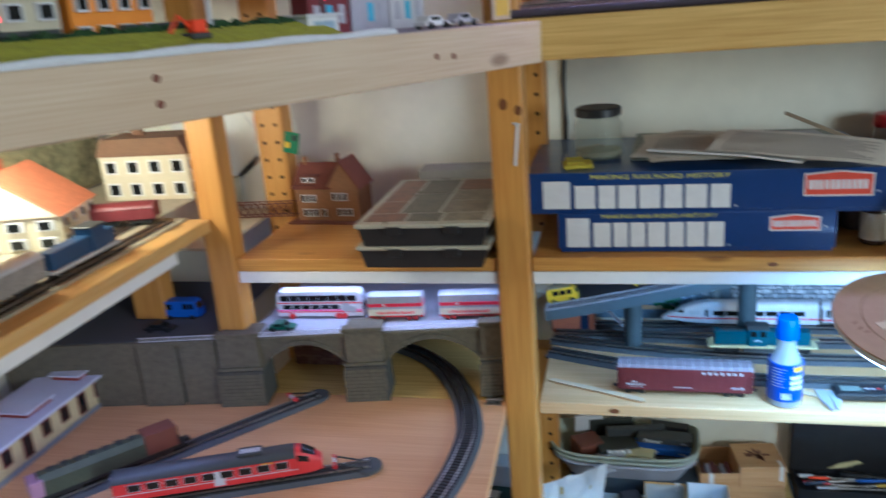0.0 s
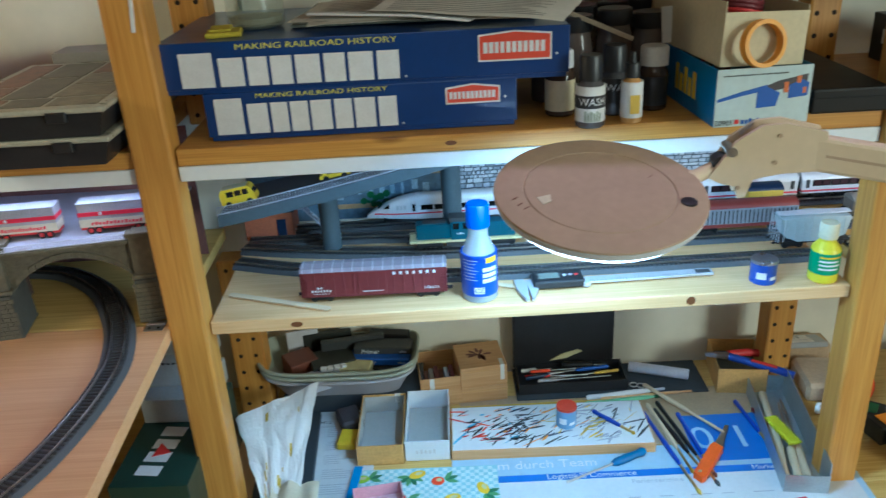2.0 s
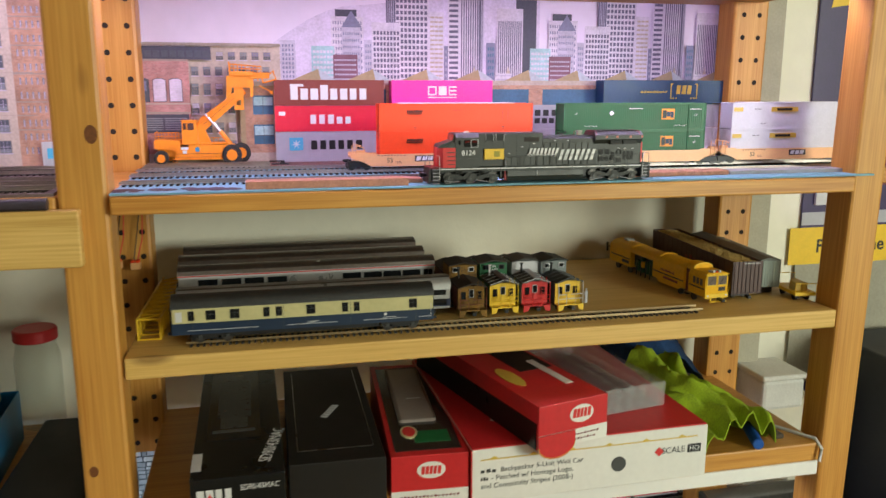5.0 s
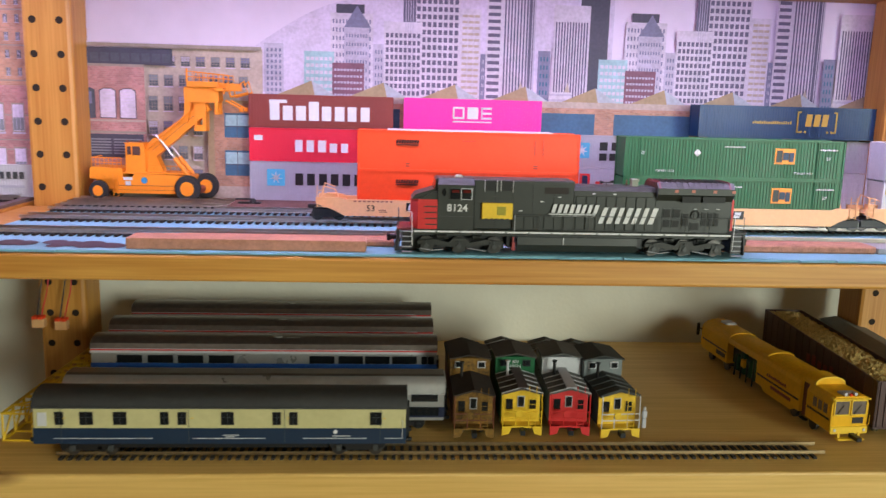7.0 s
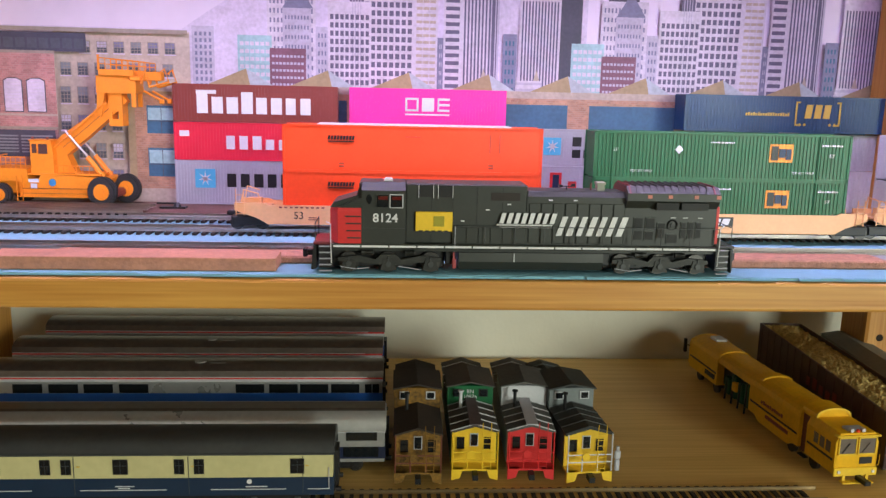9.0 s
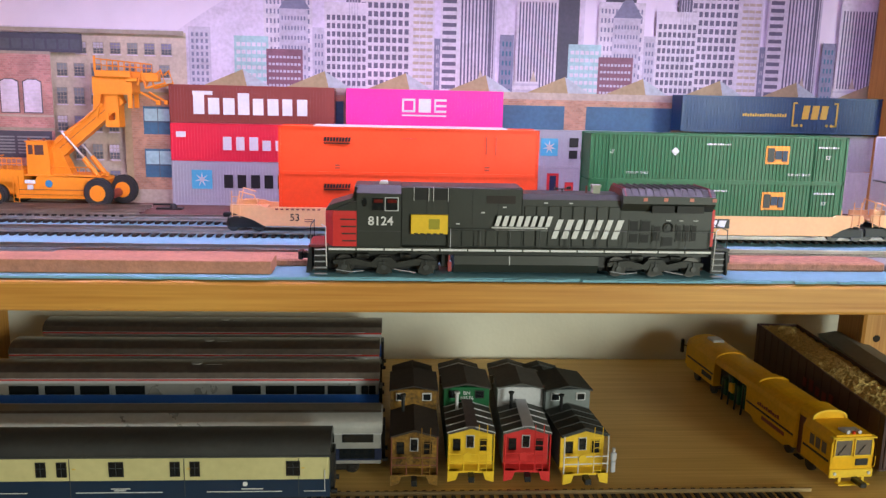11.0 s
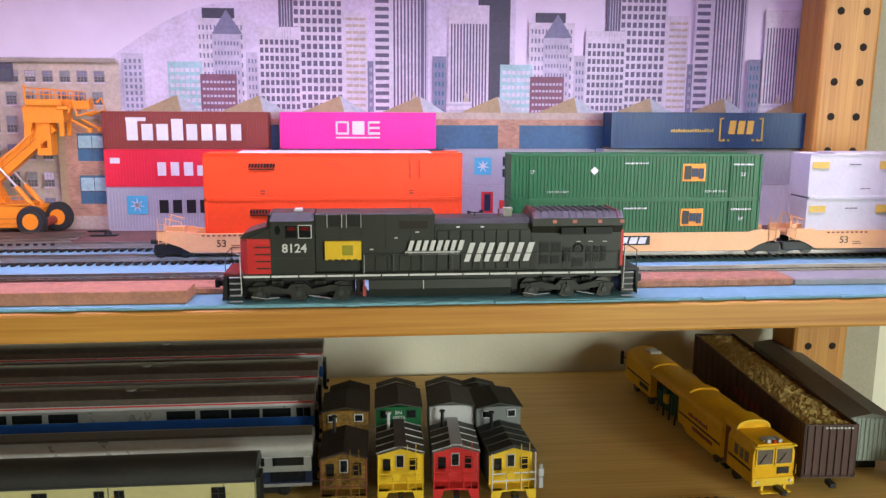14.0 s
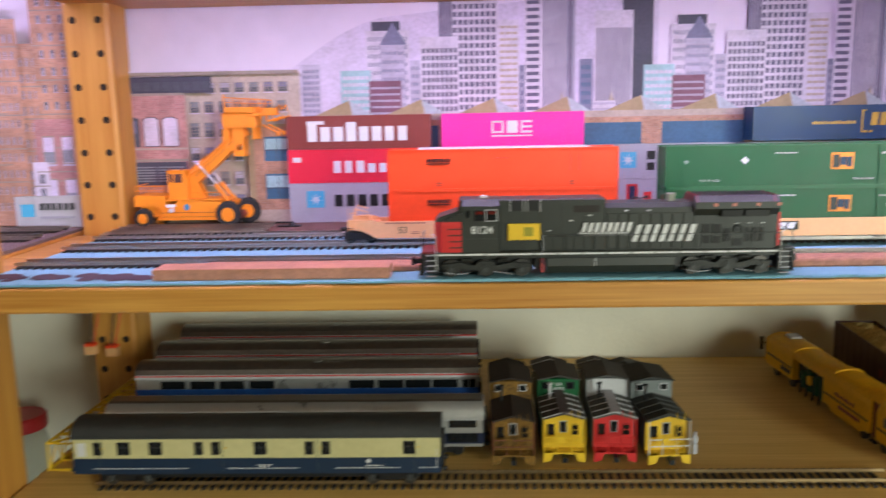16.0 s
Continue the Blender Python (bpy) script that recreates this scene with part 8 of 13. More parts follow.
ob = new("lettering", me); ob.parent = w
o = Mesh()
for i in range(6):
    a = -0.5 + i * 0.2
    o.box(-0.0012, 0.0010, -0.0180, -0.0176, 0.009, 0.021 - 0.002 * (i % 2), m=Matrix.Rotation(a, 4, "Z"))
part("label_picture", o, mat("label_greenery", (0.28, 0.33, 0.24), 0.6, vary=0.4, scale=300), w)
bottle("wash_bottle", 0.537, 1.063, 0.0170, 0.084, "grey model wash bottle with black cap behind another", mat("dark_grey_wash", (0.06, 0.06, 0.065), 0.2), black_plastic, 0.030, 0.0140, lab_black, "WAS", band_z=(0.3, 0.85))
d = bottle("paint_dropper", 0.549, 1.021, 0.0128, 0.082, "ochre paint dropper bottle with black nozzle cap", mat("ochre_paint_bottle", (0.55, 0.30, 0.10), 0.25), black_plastic, 0.016, 0.0085, lab_white, band_z=(0.12, 0.90), nozzle=0.012)
part("label_field", Mesh().box(-0.0045, 0.0065, -0.0138, -0.0122, 0.012, 0.034), P["gold"], d)
bottle("white_cap_bottle", 0.472, 1.072, 0.0185, 0.080, "dark bottle with white cap and cream label", brown_glass, P["white"], 0.020, 0.0165, card_cream)
bottle("white_cap_bottle", 0.589, 1.075, 0.0175, 0.078, "dark bottle with broad white cap", brown_glass, mat("off_white_cap", (0.62, 0.58, 0.52), 0.5), 0.022, 0.0172, lab_black)
for x, y, g in ((0.545, 1.300, grey_glass), (0.604, 1.300, grey_glass)):
    jar("spice_jar", x, y, UZ, 0.0250, 0.140, "tall glass jar with red lid", mat("red_jar_lid", (0.46, 0.02, 0.025), 0.4), mat("hazy_glass", (0.34, 0.26, 0.22), 0.15, alpha=0.7), brown_glass, 0.020, "red lid jars")
jar("spice_jar", 0.742, 1.300, UZ, 0.0290, 0.135, "clear glass jar with red lid behind the carton", mat("red_jar_lid", (0.46, 0.02, 0.025), 0.4), glass_m, None, 0.016, "red lid jars")
for x, y, h in ((0.505, 1.150, 0.108), (0.553, 1.140, 0.116), (0.601, 1.150, 0.108), (0.470, 1.150, 0.10), (0.612, 1.230, 0.120), (0.572, 1.235, 0.112), (0.525, 1.225, 0.110)):
    jar("dark_jar", x, y, UZ, 0.0235, h, "dark glass jar with black lid", black_plastic, grey_glass, None, 0.020, "dark jars")
solid("white_paper_tag", Mesh().box(0, 0.030, 0, 0.0006, 0, 0.045), card_white, "white paper tag between the jars", "tag", pose(0.612, 1.125, UZ + 0.07, -8, 0, 20))

# box with crane picture, its carton tray and a roll of tape
k = thing("crane_kit_box", "blue crane kit box standing open with picture front", "box", pose(0.632, 0.972, UZ, 0, 0, 2.6))
n, dp, hh = 0.110, 0.275, 0.066
pic = mat("picture_front_sky", (0.52, 0.62, 0.62), 0.35, vary=0.10, scale=16)
part("front_panel", Mesh().box(0, n, 0, 0.0016, 0, hh, 0.0004), pic, k, "printed picture front")
part("side_panel", Mesh().box(0, 0.0016, 0.0017, dp, 0, hh, 0.0004), card_blue2, k)
part("side_panel", Mesh().box(n - 0.0016, n, 0.0017, dp, 0, hh, 0.0004), card_blue2, k)
part("back_panel", Mesh().box(0.0017, n - 0.0017, dp - 0.0016, dp, 0, hh), card_blue2, k)
part("bottom", Mesh().box(0.0017, n - 0.0017, 0.0017, dp - 0.0017, 0, 0.0016), card_grey, k)
bl, orange_m = paint("picture_blue", (0.02, 0.10, 0.42)), paint("picture_orange", (0.60, 0.16, 0.04))
part("picture_boom", Mesh().prism([(0.002, 0.029), (0.030, 0.035), (0.058, 0.040), (0.058, 0.046), (0.030, 0.040), (0.002, 0.0325)], -0.0006, 0), bl, k)
part("picture_cab", Mesh().prism([(0.048, 0.020), (0.070, 0.021), (0.074, 0.036), (0.058, 0.044), (0.048, 0.040)], -0.0007, 0), bl, k)
part("picture_carrier", Mesh().prism([(0.084, 0.029), (0.106, 0.031), (0.107, 0.046), (0.098, 0.050), (0.084, 0.044)], -0.0007, 0), bl, k)
part("picture_load", Mesh().prism([(0.056, 0.044), (0.072, 0.050), (0.090, 0.053), (0.105, 0.056), (0.104, 0.046), (0.075, 0.040), (0.062, 0.038)], -0.0005, 0), mat("picture_dark", (0.06, 0.05, 0.05), 0.5, vary=0.6, scale=300), k)
part("picture_detail", Mesh().box(0.078, 0.083, -0.0009, 0, 0.036, 0.048).box(0.092, 0.097, -0.0009, 0, 0.046, 0.054).box(0.100, 0.104, -0.0009, 0, 0.034, 0.041), orange_m, k)
bars("small_print", 22, 0.075, 0.0018, P["darkgrey"], k, pose(0.045, -0.0004, 0.0585), 0.3)
bars("blue_name_blocks", 5, 0.022, 0.006, bl, k, pose(0.043, -0.0004, 0.0055), 0.2, 0, 3)
part("red_mark", Mesh().box(0.024, 0.029, -0.0006, 0, 0.003, 0.008), P["red"], k)
letters("number", "10602", 0.0085, P["black"], k, pose(0.0115, -0.0004, 0.0052, 0, 180, 0), depth=0.0001)
for i in range(5):
    part("yellow_name_block", Mesh().box(-0.0006, 0.0, 0.062 + i * 0.015, 0.072 + i * 0.015, 0.018, 0.050 - 0.010 * (i % 2)), P["yellow"], k)
rnd = random.Random(8)
for i in range(10):
    a = rnd.uniform(0.010, 0.080)
    part("kit_part", Mesh().box(a, a + rnd.uniform(0.008, 0.020), 0.03 + i * 0.022, 0.05 + i * 0.022, 0.010, rnd.uniform(0.045, 0.066), 0.001), (P["black"], P["darkgrey"], P["red"], P["rust"])[i % 4], k)
c = thing("open_carton", "open white carton resting in the crane kit box", "box", pose(0.6375, 0.984, UZ + 0.0665, 0, 2.0, 5))
cn, cd, ch = 0.098, 0.235, 0.071
for nm, a in (("front_panel", (0, cn, 0, 0.0014, 0.0, ch * 0.84)), ("back_panel", (0, cn, cd - 0.0014, cd, 0, ch)), ("side_panel", (0, 0.0014, 0.0015, cd - 0.0015, 0, ch)), ("side_panel", (cn - 0.0014, cn, 0.0015, cd - 0.0015, 0, ch * 0.92))):
    part(nm, Mesh().box(*a, 0.0003), card_cream, c)
part("bottom", Mesh().box(0.0015, cn - 0.0015, 0.0015, cd - 0.0015, 0.0, 0.0015), card_cream, c)
part("cable_bed", Mesh().box(0.003, cn - 0.003, 0.004, cd - 0.004, 0.002, 0.030, 0.004), P["black"], c)
for k in range(9):
    rx, ry, cx, cy, cz = rnd.uniform(0.026, 0.038), rnd.uniform(0.045, 0.075), 0.048 + rnd.uniform(-0.006, 0.006), 0.130 + rnd.uniform(-0.02, 0.02), 0.036 + 0.0028 * k
    part("cable_loop", Mesh().tube([(cx + rx * math.cos(q * 0.2618), cy + ry * math.sin(q * 0.2618), cz + 0.004 * math.sin(q * 0.7 + k)) for q in range(25)], 0.0016, 6), P["black"], c, smooth=True)
for k in range(3):
    part("red_cable_loop", Mesh().tube([(0.052 + 0.026 * math.cos(q * 0.2618), 0.085 + 0.034 * math.sin(q * 0.2618), 0.052 + 0.005 * k + 0.003 * math.sin(q * 0.5)) for q in range(25)], 0.0042, 8), P["maroon"] if k else P["red"], c, smooth=True)
ring = Mesh()
prof = [(0.0215, -0.0055), (0.0262, -0.0055), (0.0262, 0.0055), (0.0215, 0.0055), (0.0215, -0.0055)]
o = bmesh.new()
rings = [[o.verts.new((r * math.cos(2 * math.pi * i / 40), r * math.sin(2 * math.pi * i / 40), z)) for i in range(40)] for r, z in prof[:4]]
for q in range(4):
    for i in range(40):
        o.faces.new((rings[q][i], rings[q][(i + 1) % 40], rings[(q + 1) % 4][(i + 1) % 40], rings[(q + 1) % 4][i]))
ring._add(o)
solid("tape_roll", ring, mat("orange_masking_tape", (0.78, 0.34, 0.03), 0.5, vary=0.08), "roll of orange masking tape leaning on the carton", "tape", pose(0.681, 0.976, UZ + 0.0920, 82, 0, 14), smooth=True)

b = carton("flat_black_case", "flat black case lying on the shelf", pose(0.757, 1.002, UZ, 0, 0, -0.8), 0.092, 0.235, 0.030, card_dark, 0.003)
part("lid_seam", Mesh().box(-0.0004, 0.0924, -0.0004, 0.2354, 0.0185, 0.0193), card_black, b)
part("cable", Mesh().tube([(0, 0, 0), (0.002, 0, 0.07), (0.0, 0, 0.14), (0.003, 0, 0.205)], 0.0035, 8), P["black"], thing("wall_cable", "dark cable running down the wall", "cable", pose(0.032, 1.349, 1.213)), smooth=True)
hk = thing("hanging_tag", "narrow white tag hanging on the pine post", "tag", pose(-0.011, 0.9985, 1.279, 0, 6, 0))
part("strip", Mesh().box(-0.0022, 0.0022, -0.001, 0.0008, 0, 0.058, 0.0006).box(-0.0070, 0.0022, -0.001, 0.0008, 0.0565, 0.060, 0.0006), P["white"], hk)
part("screw", Mesh().cyl(-0.004, -0.003, 0.058, 0.0014, 0.003, "y", 8), steel, hk)

# ---- bench shelf, middle bay ----
BZ = 0.9032
road_grey = mat("dark_grey_ballast_bed", (0.080, 0.082, 0.086), 0.75, vary=0.15, scale=90, bump=0.3)
road_tar = mat("model_asphalt", (0.075, 0.075, 0.078), 0.8, vary=0.12, scale=40, bump=0.2)
slate = mat("blue_grey_pillar", (0.07, 0.095, 0.105), 0.65, vary=0.12, scale=30)
stick_m = mat("pale_craft_stick", (0.66, 0.52, 0.33), 0.7, vary=0.08, scale=30)


def bed_track(name, pts, z, label, smooth_n=10, group="track on grey bed"):
    """Model track on a grey plastic ballast bed along a polyline, softened into a curve."""
    t = thing(name, label, "track", pose(0, 0, z), group=group)
    P2 = [Vector((a, b)) for a, b in pts]
    path = []
    for i in range(len(P2) - 1):
        p0, p1, p2, p3 = P2[max(i - 1, 0)], P2[i], P2[i + 1], P2[min(i + 2, len(P2) - 1)]
        for k in range(smooth_n):
            u = k / smooth_n
            path.append(0.5 * ((2 * p1) + (p2 - p0) * u + (2 * p0 - 5 * p1 + 4 * p2 - p3) * u * u + (3 * p1 - p0 - 3 * p2 + p3) * u ** 3))
    path.append(P2[-1])
    nrm = []
    for i in range(len(path)):
        d = (path[min(i + 1, len(path) - 1)] - path[max(i - 1, 0)]).normalized()
        nrm.append(Vector((-d.y, d.x)))

    def sweep(prof):
        verts, faces, k = [], [], len(prof)
        for p, q in zip(path, nrm):
            verts += [(p.x + q.x * o, p.y + q.y * o, h) for o, h in prof]
        for i in range(len(path) - 1):
            for j in range(k):
                a, b = i * k + j, i * k + (j + 1) % k
                faces.append((a, a + k, b + k, b))
        faces += [tuple(range(k)), tuple(range((len(path) - 1) * k, len(path) * k))[::-1]]
        m = Mesh()
        me = bpy.data.meshes.new("tmp"); me.from_pydata(verts, [], faces); m.bm.from_mesh(me); bpy.data.meshes.remove(me)
        bmesh.ops.recalc_face_normals(m.bm, faces=m.bm.faces[:])
        return m
    part("ballast_bed", sweep([(-0.020, 0), (-0.0150, 0.0055), (0.0150, 0.0055), (0.020, 0)]), road_grey, t)
    for s in (-0.00825, 0.00825):
        part("rail", sweep([(s - 0.0005, 0.0064), (s - 0.0005, 0.0090), (s + 0.0005, 0.0090), (s + 0.0005, 0.0064)]), rail_metal, t)
    tie, acc = None, 0.0
    for i in range(len(path) - 1):
        d = path[i + 1] - path[i]
        n = d.length
        d.normalize()
        while acc < n:
            p = path[i] + d * acc
            if tie is None:
                tie = part("sleeper", Mesh().box(-0.0014, 0.0014, -0.013, 0.013, 0.0050, 0.0067), sleeper_m, t)
                ob = tie
            else:
                ob = new("sleeper", tie.data)
                ob.parent = t
            ob.location = (p.x, p.y, 0)
            ob.rotation_euler = (0, 0, math.atan2(d.y, d.x))
            acc += 0.0068
        acc -= n
    return t


for y, lab, x0 in ((1.108, "straight model track on grey ballast bed behind the boxcar", 0.0), (1.186, "straight model track on grey ballast bed", 0.0), (1.310, "straight model track on grey bed under the express train", 0.0)):
    bed_track("bed_track", [(0.008, y + 0.085 if y < 1.15 else y + 0.06), (0.10, y + 0.052 if y < 1.15 else y + 0.036), (0.24, y + 0.012), (0.40, y), (0.86, y)] if y < 1.2 else [(0.0, y), (0.86, y)], BZ, lab)
bed_track("bed_track", [(0.012, 1.268), (0.20, 1.262), (0.36, 1.252), (0.86, 1.250)], BZ, "straight model track on grey ballast bed by the pillars")

# printed stone wall and town scene on the wall behind
st = thing("printed_stone_wall", "grey printed stone wall paper behind the trains", "backdrop", pose(0.30, 1.352, 0.925), kind="structure")
part("mortar_sheet", Mesh().box(0.02, 0.60, -0.0015, 0, 0, 0.165), mat("mortar_print", (0.10, 0.11, 0.12), 0.8, vary=0.3, scale=80), st)
rnd = random.Random(21)
stone_mats = [mat("printed_stone", (0.52, 0.54, 0.57), 0.8, vary=0.35, scale=120), mat("printed_stone", (0.36, 0.38, 0.41), 0.8, vary=0.35, scale=120), mat("printed_stone", (0.68, 0.68, 0.68), 0.8, vary=0.25, scale=120)]
stones = [Mesh(), Mesh(), Mesh()]
zz = 0.001
while zz < 0.160:
    hh = rnd.uniform(0.0045, 0.0085)
    xx = 0.02 + rnd.uniform(0, 0.006)
    while xx < 0.585:
        w = rnd.uniform(0.006, 0.017)
        d = hh * 0.2
        stones[rnd.choice((0, 0, 1, 2))].prism([(xx + rnd.uniform(0, d), zz + rnd.uniform(0, d)), (xx + w - rnd.uniform(0, d), zz + rnd.uniform(0, d)), (xx + w - rnd.uniform(0, d), zz + hh - rnd.uniform(0, d)), (xx + rnd.uniform(0, d), zz + hh - rnd.uniform(0, d))], -0.0022, -0.0014)
        xx += w + 0.0008
    zz += hh + 0.0007
for s, mm in zip(stones, stone_mats):
    tagged(part("stone_courses", s, mm, st), kind="stuff")
tn = thing("printed_town_scene", "blue grey printed station scene behind the ramp", "backdrop", pose(0.0, 1.350, 0.905), kind="structure")
part("sheet", Mesh().box(0.0, 0.32, -0.001, 0, 0, 0.19), mat("blue_grey_print", (0.10, 0.16, 0.22), 0.6, vary=0.5, scale=14), tn)
part("printed_platform", Mesh().box(0.10, 0.32, -0.002, -0.0009, 0.072, 0.080).box(0.12, 0.32, -0.002, -0.0009, 0.018, 0.026), mat("tan_print", (0.42, 0.28, 0.15), 0.7, vary=0.3), tn)
o = Mesh()
for i in range(16):
    a = 0.02 + i * 0.018
    o.box(a, a + rnd.uniform(0.004, 0.012), -0.002, -0.0009, 0.03 + rnd.uniform(0, 0.02), 0.045 + rnd.uniform(0.005, 0.024))
part("printed_window", o, mat("pale_blue_print", (0.30, 0.42, 0.52), 0.6, vary=0.4), tn)
o = Mesh()
for i in range(12):
    o.cyl(0.21 + rnd.uniform(-0.02, 0.03), -0.0022, 0.030 + rnd.uniform(-0.008, 0.012), rnd.uniform(0.003, 0.007), 0.001, "y", 7)
part("printed_bush", o, P["green"], tn)

# little brick house below the ramp
hs = thing("model_house", "orange brick model house with outside stairs", "model house", pose(-0.005, 1.262, BZ))
part("wall", Mesh().box(0.008, 0.085, 0.020, 0.075, 0, 0.046, 0.0005), mat("orange_brick", (0.42, 0.13, 0.06), 0.8, vary=0.25, scale=160), hs)
part("roof", Mesh().prism([(0.004, 0.046), (0.089, 0.046), (0.0465, 0.066)], 0.016, 0.079), P["darkgrey"], hs)
part("door", Mesh().box(0.060, 0.074, 0.0185, 0.0203, 0.0, 0.034), P["navy"], hs)
part("stairs", Mesh().tube([(0.10, 0.035, 0.045), (0.135, 0.035, 0.004)], 0.0015, 5).tube([(0.10, 0.050, 0.045), (0.135, 0.050, 0.004)], 0.0015, 5), P["grey"], hs)
for i in range(8):
    part("tread", Mesh().box(0.101 + i * 0.0043, 0.106 + i * 0.0043, 0.035, 0.050, 0.040 - i * 0.0050, 0.0410 - i * 0.0050), P["grey"], hs)
part("landing", Mesh().box(0.085, 0.104, 0.032, 0.056, 0.044, 0.046), P["grey"], hs)

# the road ramp on round pillars
rp = thing("road_ramp", "grey model road ramp with white railing on round pillars", "model bridge", pose(0, 0, 0))


def ramp_z(x):
    return 0.998 + (x + 0.045) * 0.164 + 0.03 * max(0.0, x - 0.05) * 0.4


deck = Mesh()
deck.grid(lambda u, v: (0.008 + u * 0.43, 1.128 + v * 0.115 + 0.06 * u * u, ramp_z(0.008 + u * 0.43)), 20, 4, 0.006)
part("road_deck", deck, road_tar, rp)
edge = Mesh()
edge.grid(lambda u, v: (0.008 + u * 0.43, 1.126 + 0.06 * u * u, ramp_z(0.008 + u * 0.43) - 0.014 + v * 0.017), 20, 1, 0.003)
part("edge_beam", edge, slate, rp)
n = 150
vs = Mesh()
f = lambda u: (0.008 + u * 0.43, 1.1245 + 0.06 * u * u, ramp_z(0.008 + u * 0.43) + 0.003)
for hgt in (0.0015, 0.0115):
    part("handrail", Mesh().tube([(f(i / 20)[0], f(i / 20)[1], f(i / 20)[2] + hgt) for i in range(21)], 0.0006, 5), P["lightgrey"], rp)
for i in range(110):
    p = f(i / 109)
    vs.box(p[0] - 0.0003, p[0] + 0.0003, p[1] - 0.0003, p[1] + 0.0003, p[2], p[2] + 0.0115)
tagged(part("railing_bars", vs, P["lightgrey"], rp), kind="stuff")
for x, y in ((0.148, 1.222), (0.335, 1.245)):
    part("pillar", Mesh().cyl(x, y, BZ + 0.0002, 0.0150, ramp_z(x) - BZ - 0.006, n=24), slate, rp, smooth=True)


def van(x, y, z, rz, label, n=0.055, h=0.026, w=0.021, material=None, roof=None, kind="van", name="toy_van", tilt=0.0):
    t = thing(name, label, kind, pose(x, y, z, 0, tilt, rz), group="model road vehicles")
    mm = material or P["yellow"]
    if kind == "van":
        prof = [(0, 0.004), (n, 0.004), (n, h * 0.50), (n - 0.006, h - 0.0015), (n - 0.009, h), (0.004, h), (0, h * 0.8)]
        glass = [(n - 0.017, n - 0.009, h * 0.56, h * 0.86), (n - 0.028, n - 0.019, h * 0.56, h * 0.86), (0.010, 0.020, h * 0.56, h * 0.86)]
    else:
        prof = [(0, 0.004), (n, 0.004), (n, h * 0.50), (n * 0.74, h * 0.58), (n * 0.60, h), (n * 0.24, h), (n * 0.08, h * 0.58), (0, h * 0.52)]
        glass = [(n * 0.27, n * 0.42, h * 0.62, h * 0.90), (n * 0.45, n * 0.60, h * 0.62, h * 0.90)]
    body = part("body", Mesh().prism(prof, -w / 2, w / 2), mm, t)
    for a, b, c2, d in glass:
        part("window", Mesh().box(a, b, -w / 2 - 0.0003, -w / 2 + 0.0002, c2, d), pane_dark, body)
    part("windscreen", Mesh().prism([(n - 0.0055, h - 0.004), (n - 0.0002, h * 0.54), (n + 0.0002, h * 0.54), (n - 0.005, h - 0.004)] if kind == "van" else [(n * 0.73, h * 0.60), (n * 0.61, h * 0.95), (n * 0.615, h * 0.97), (n * 0.745, h * 0.60)], -w / 2 + 0.002, w / 2 - 0.002), pane_dark, body)
    if roof: part("roof", Mesh().box(0.004, n - 0.010, -w / 2 + 0.001, w / 2 - 0.001, h - 0.0003, h + 0.0006, 0.0003), roof, body)
    for a in (n * 0.20, n * 0.80):
        for s in (-1, 1):
            part("wheel", Mesh().cyl(a, s * w / 2 - 0.001, 0.0042, 0.0042, 0.002, "y", 14), P["black"], t)
    return t


van(0.012, 1.156, ramp_z(0.030) + 0.001, 0, "yellow toy van with pale roof on the ramp", 0.050, 0.0260, 0.020, P["yellow"], P["cream"], tilt=-9.5)
van(0.150, 1.170, ramp_z(0.17) + 0.0015, 2, "yellow toy car on the ramp", 0.044, 0.0170, 0.019, P["yellow"], None, "car", "toy_car", -9.5)


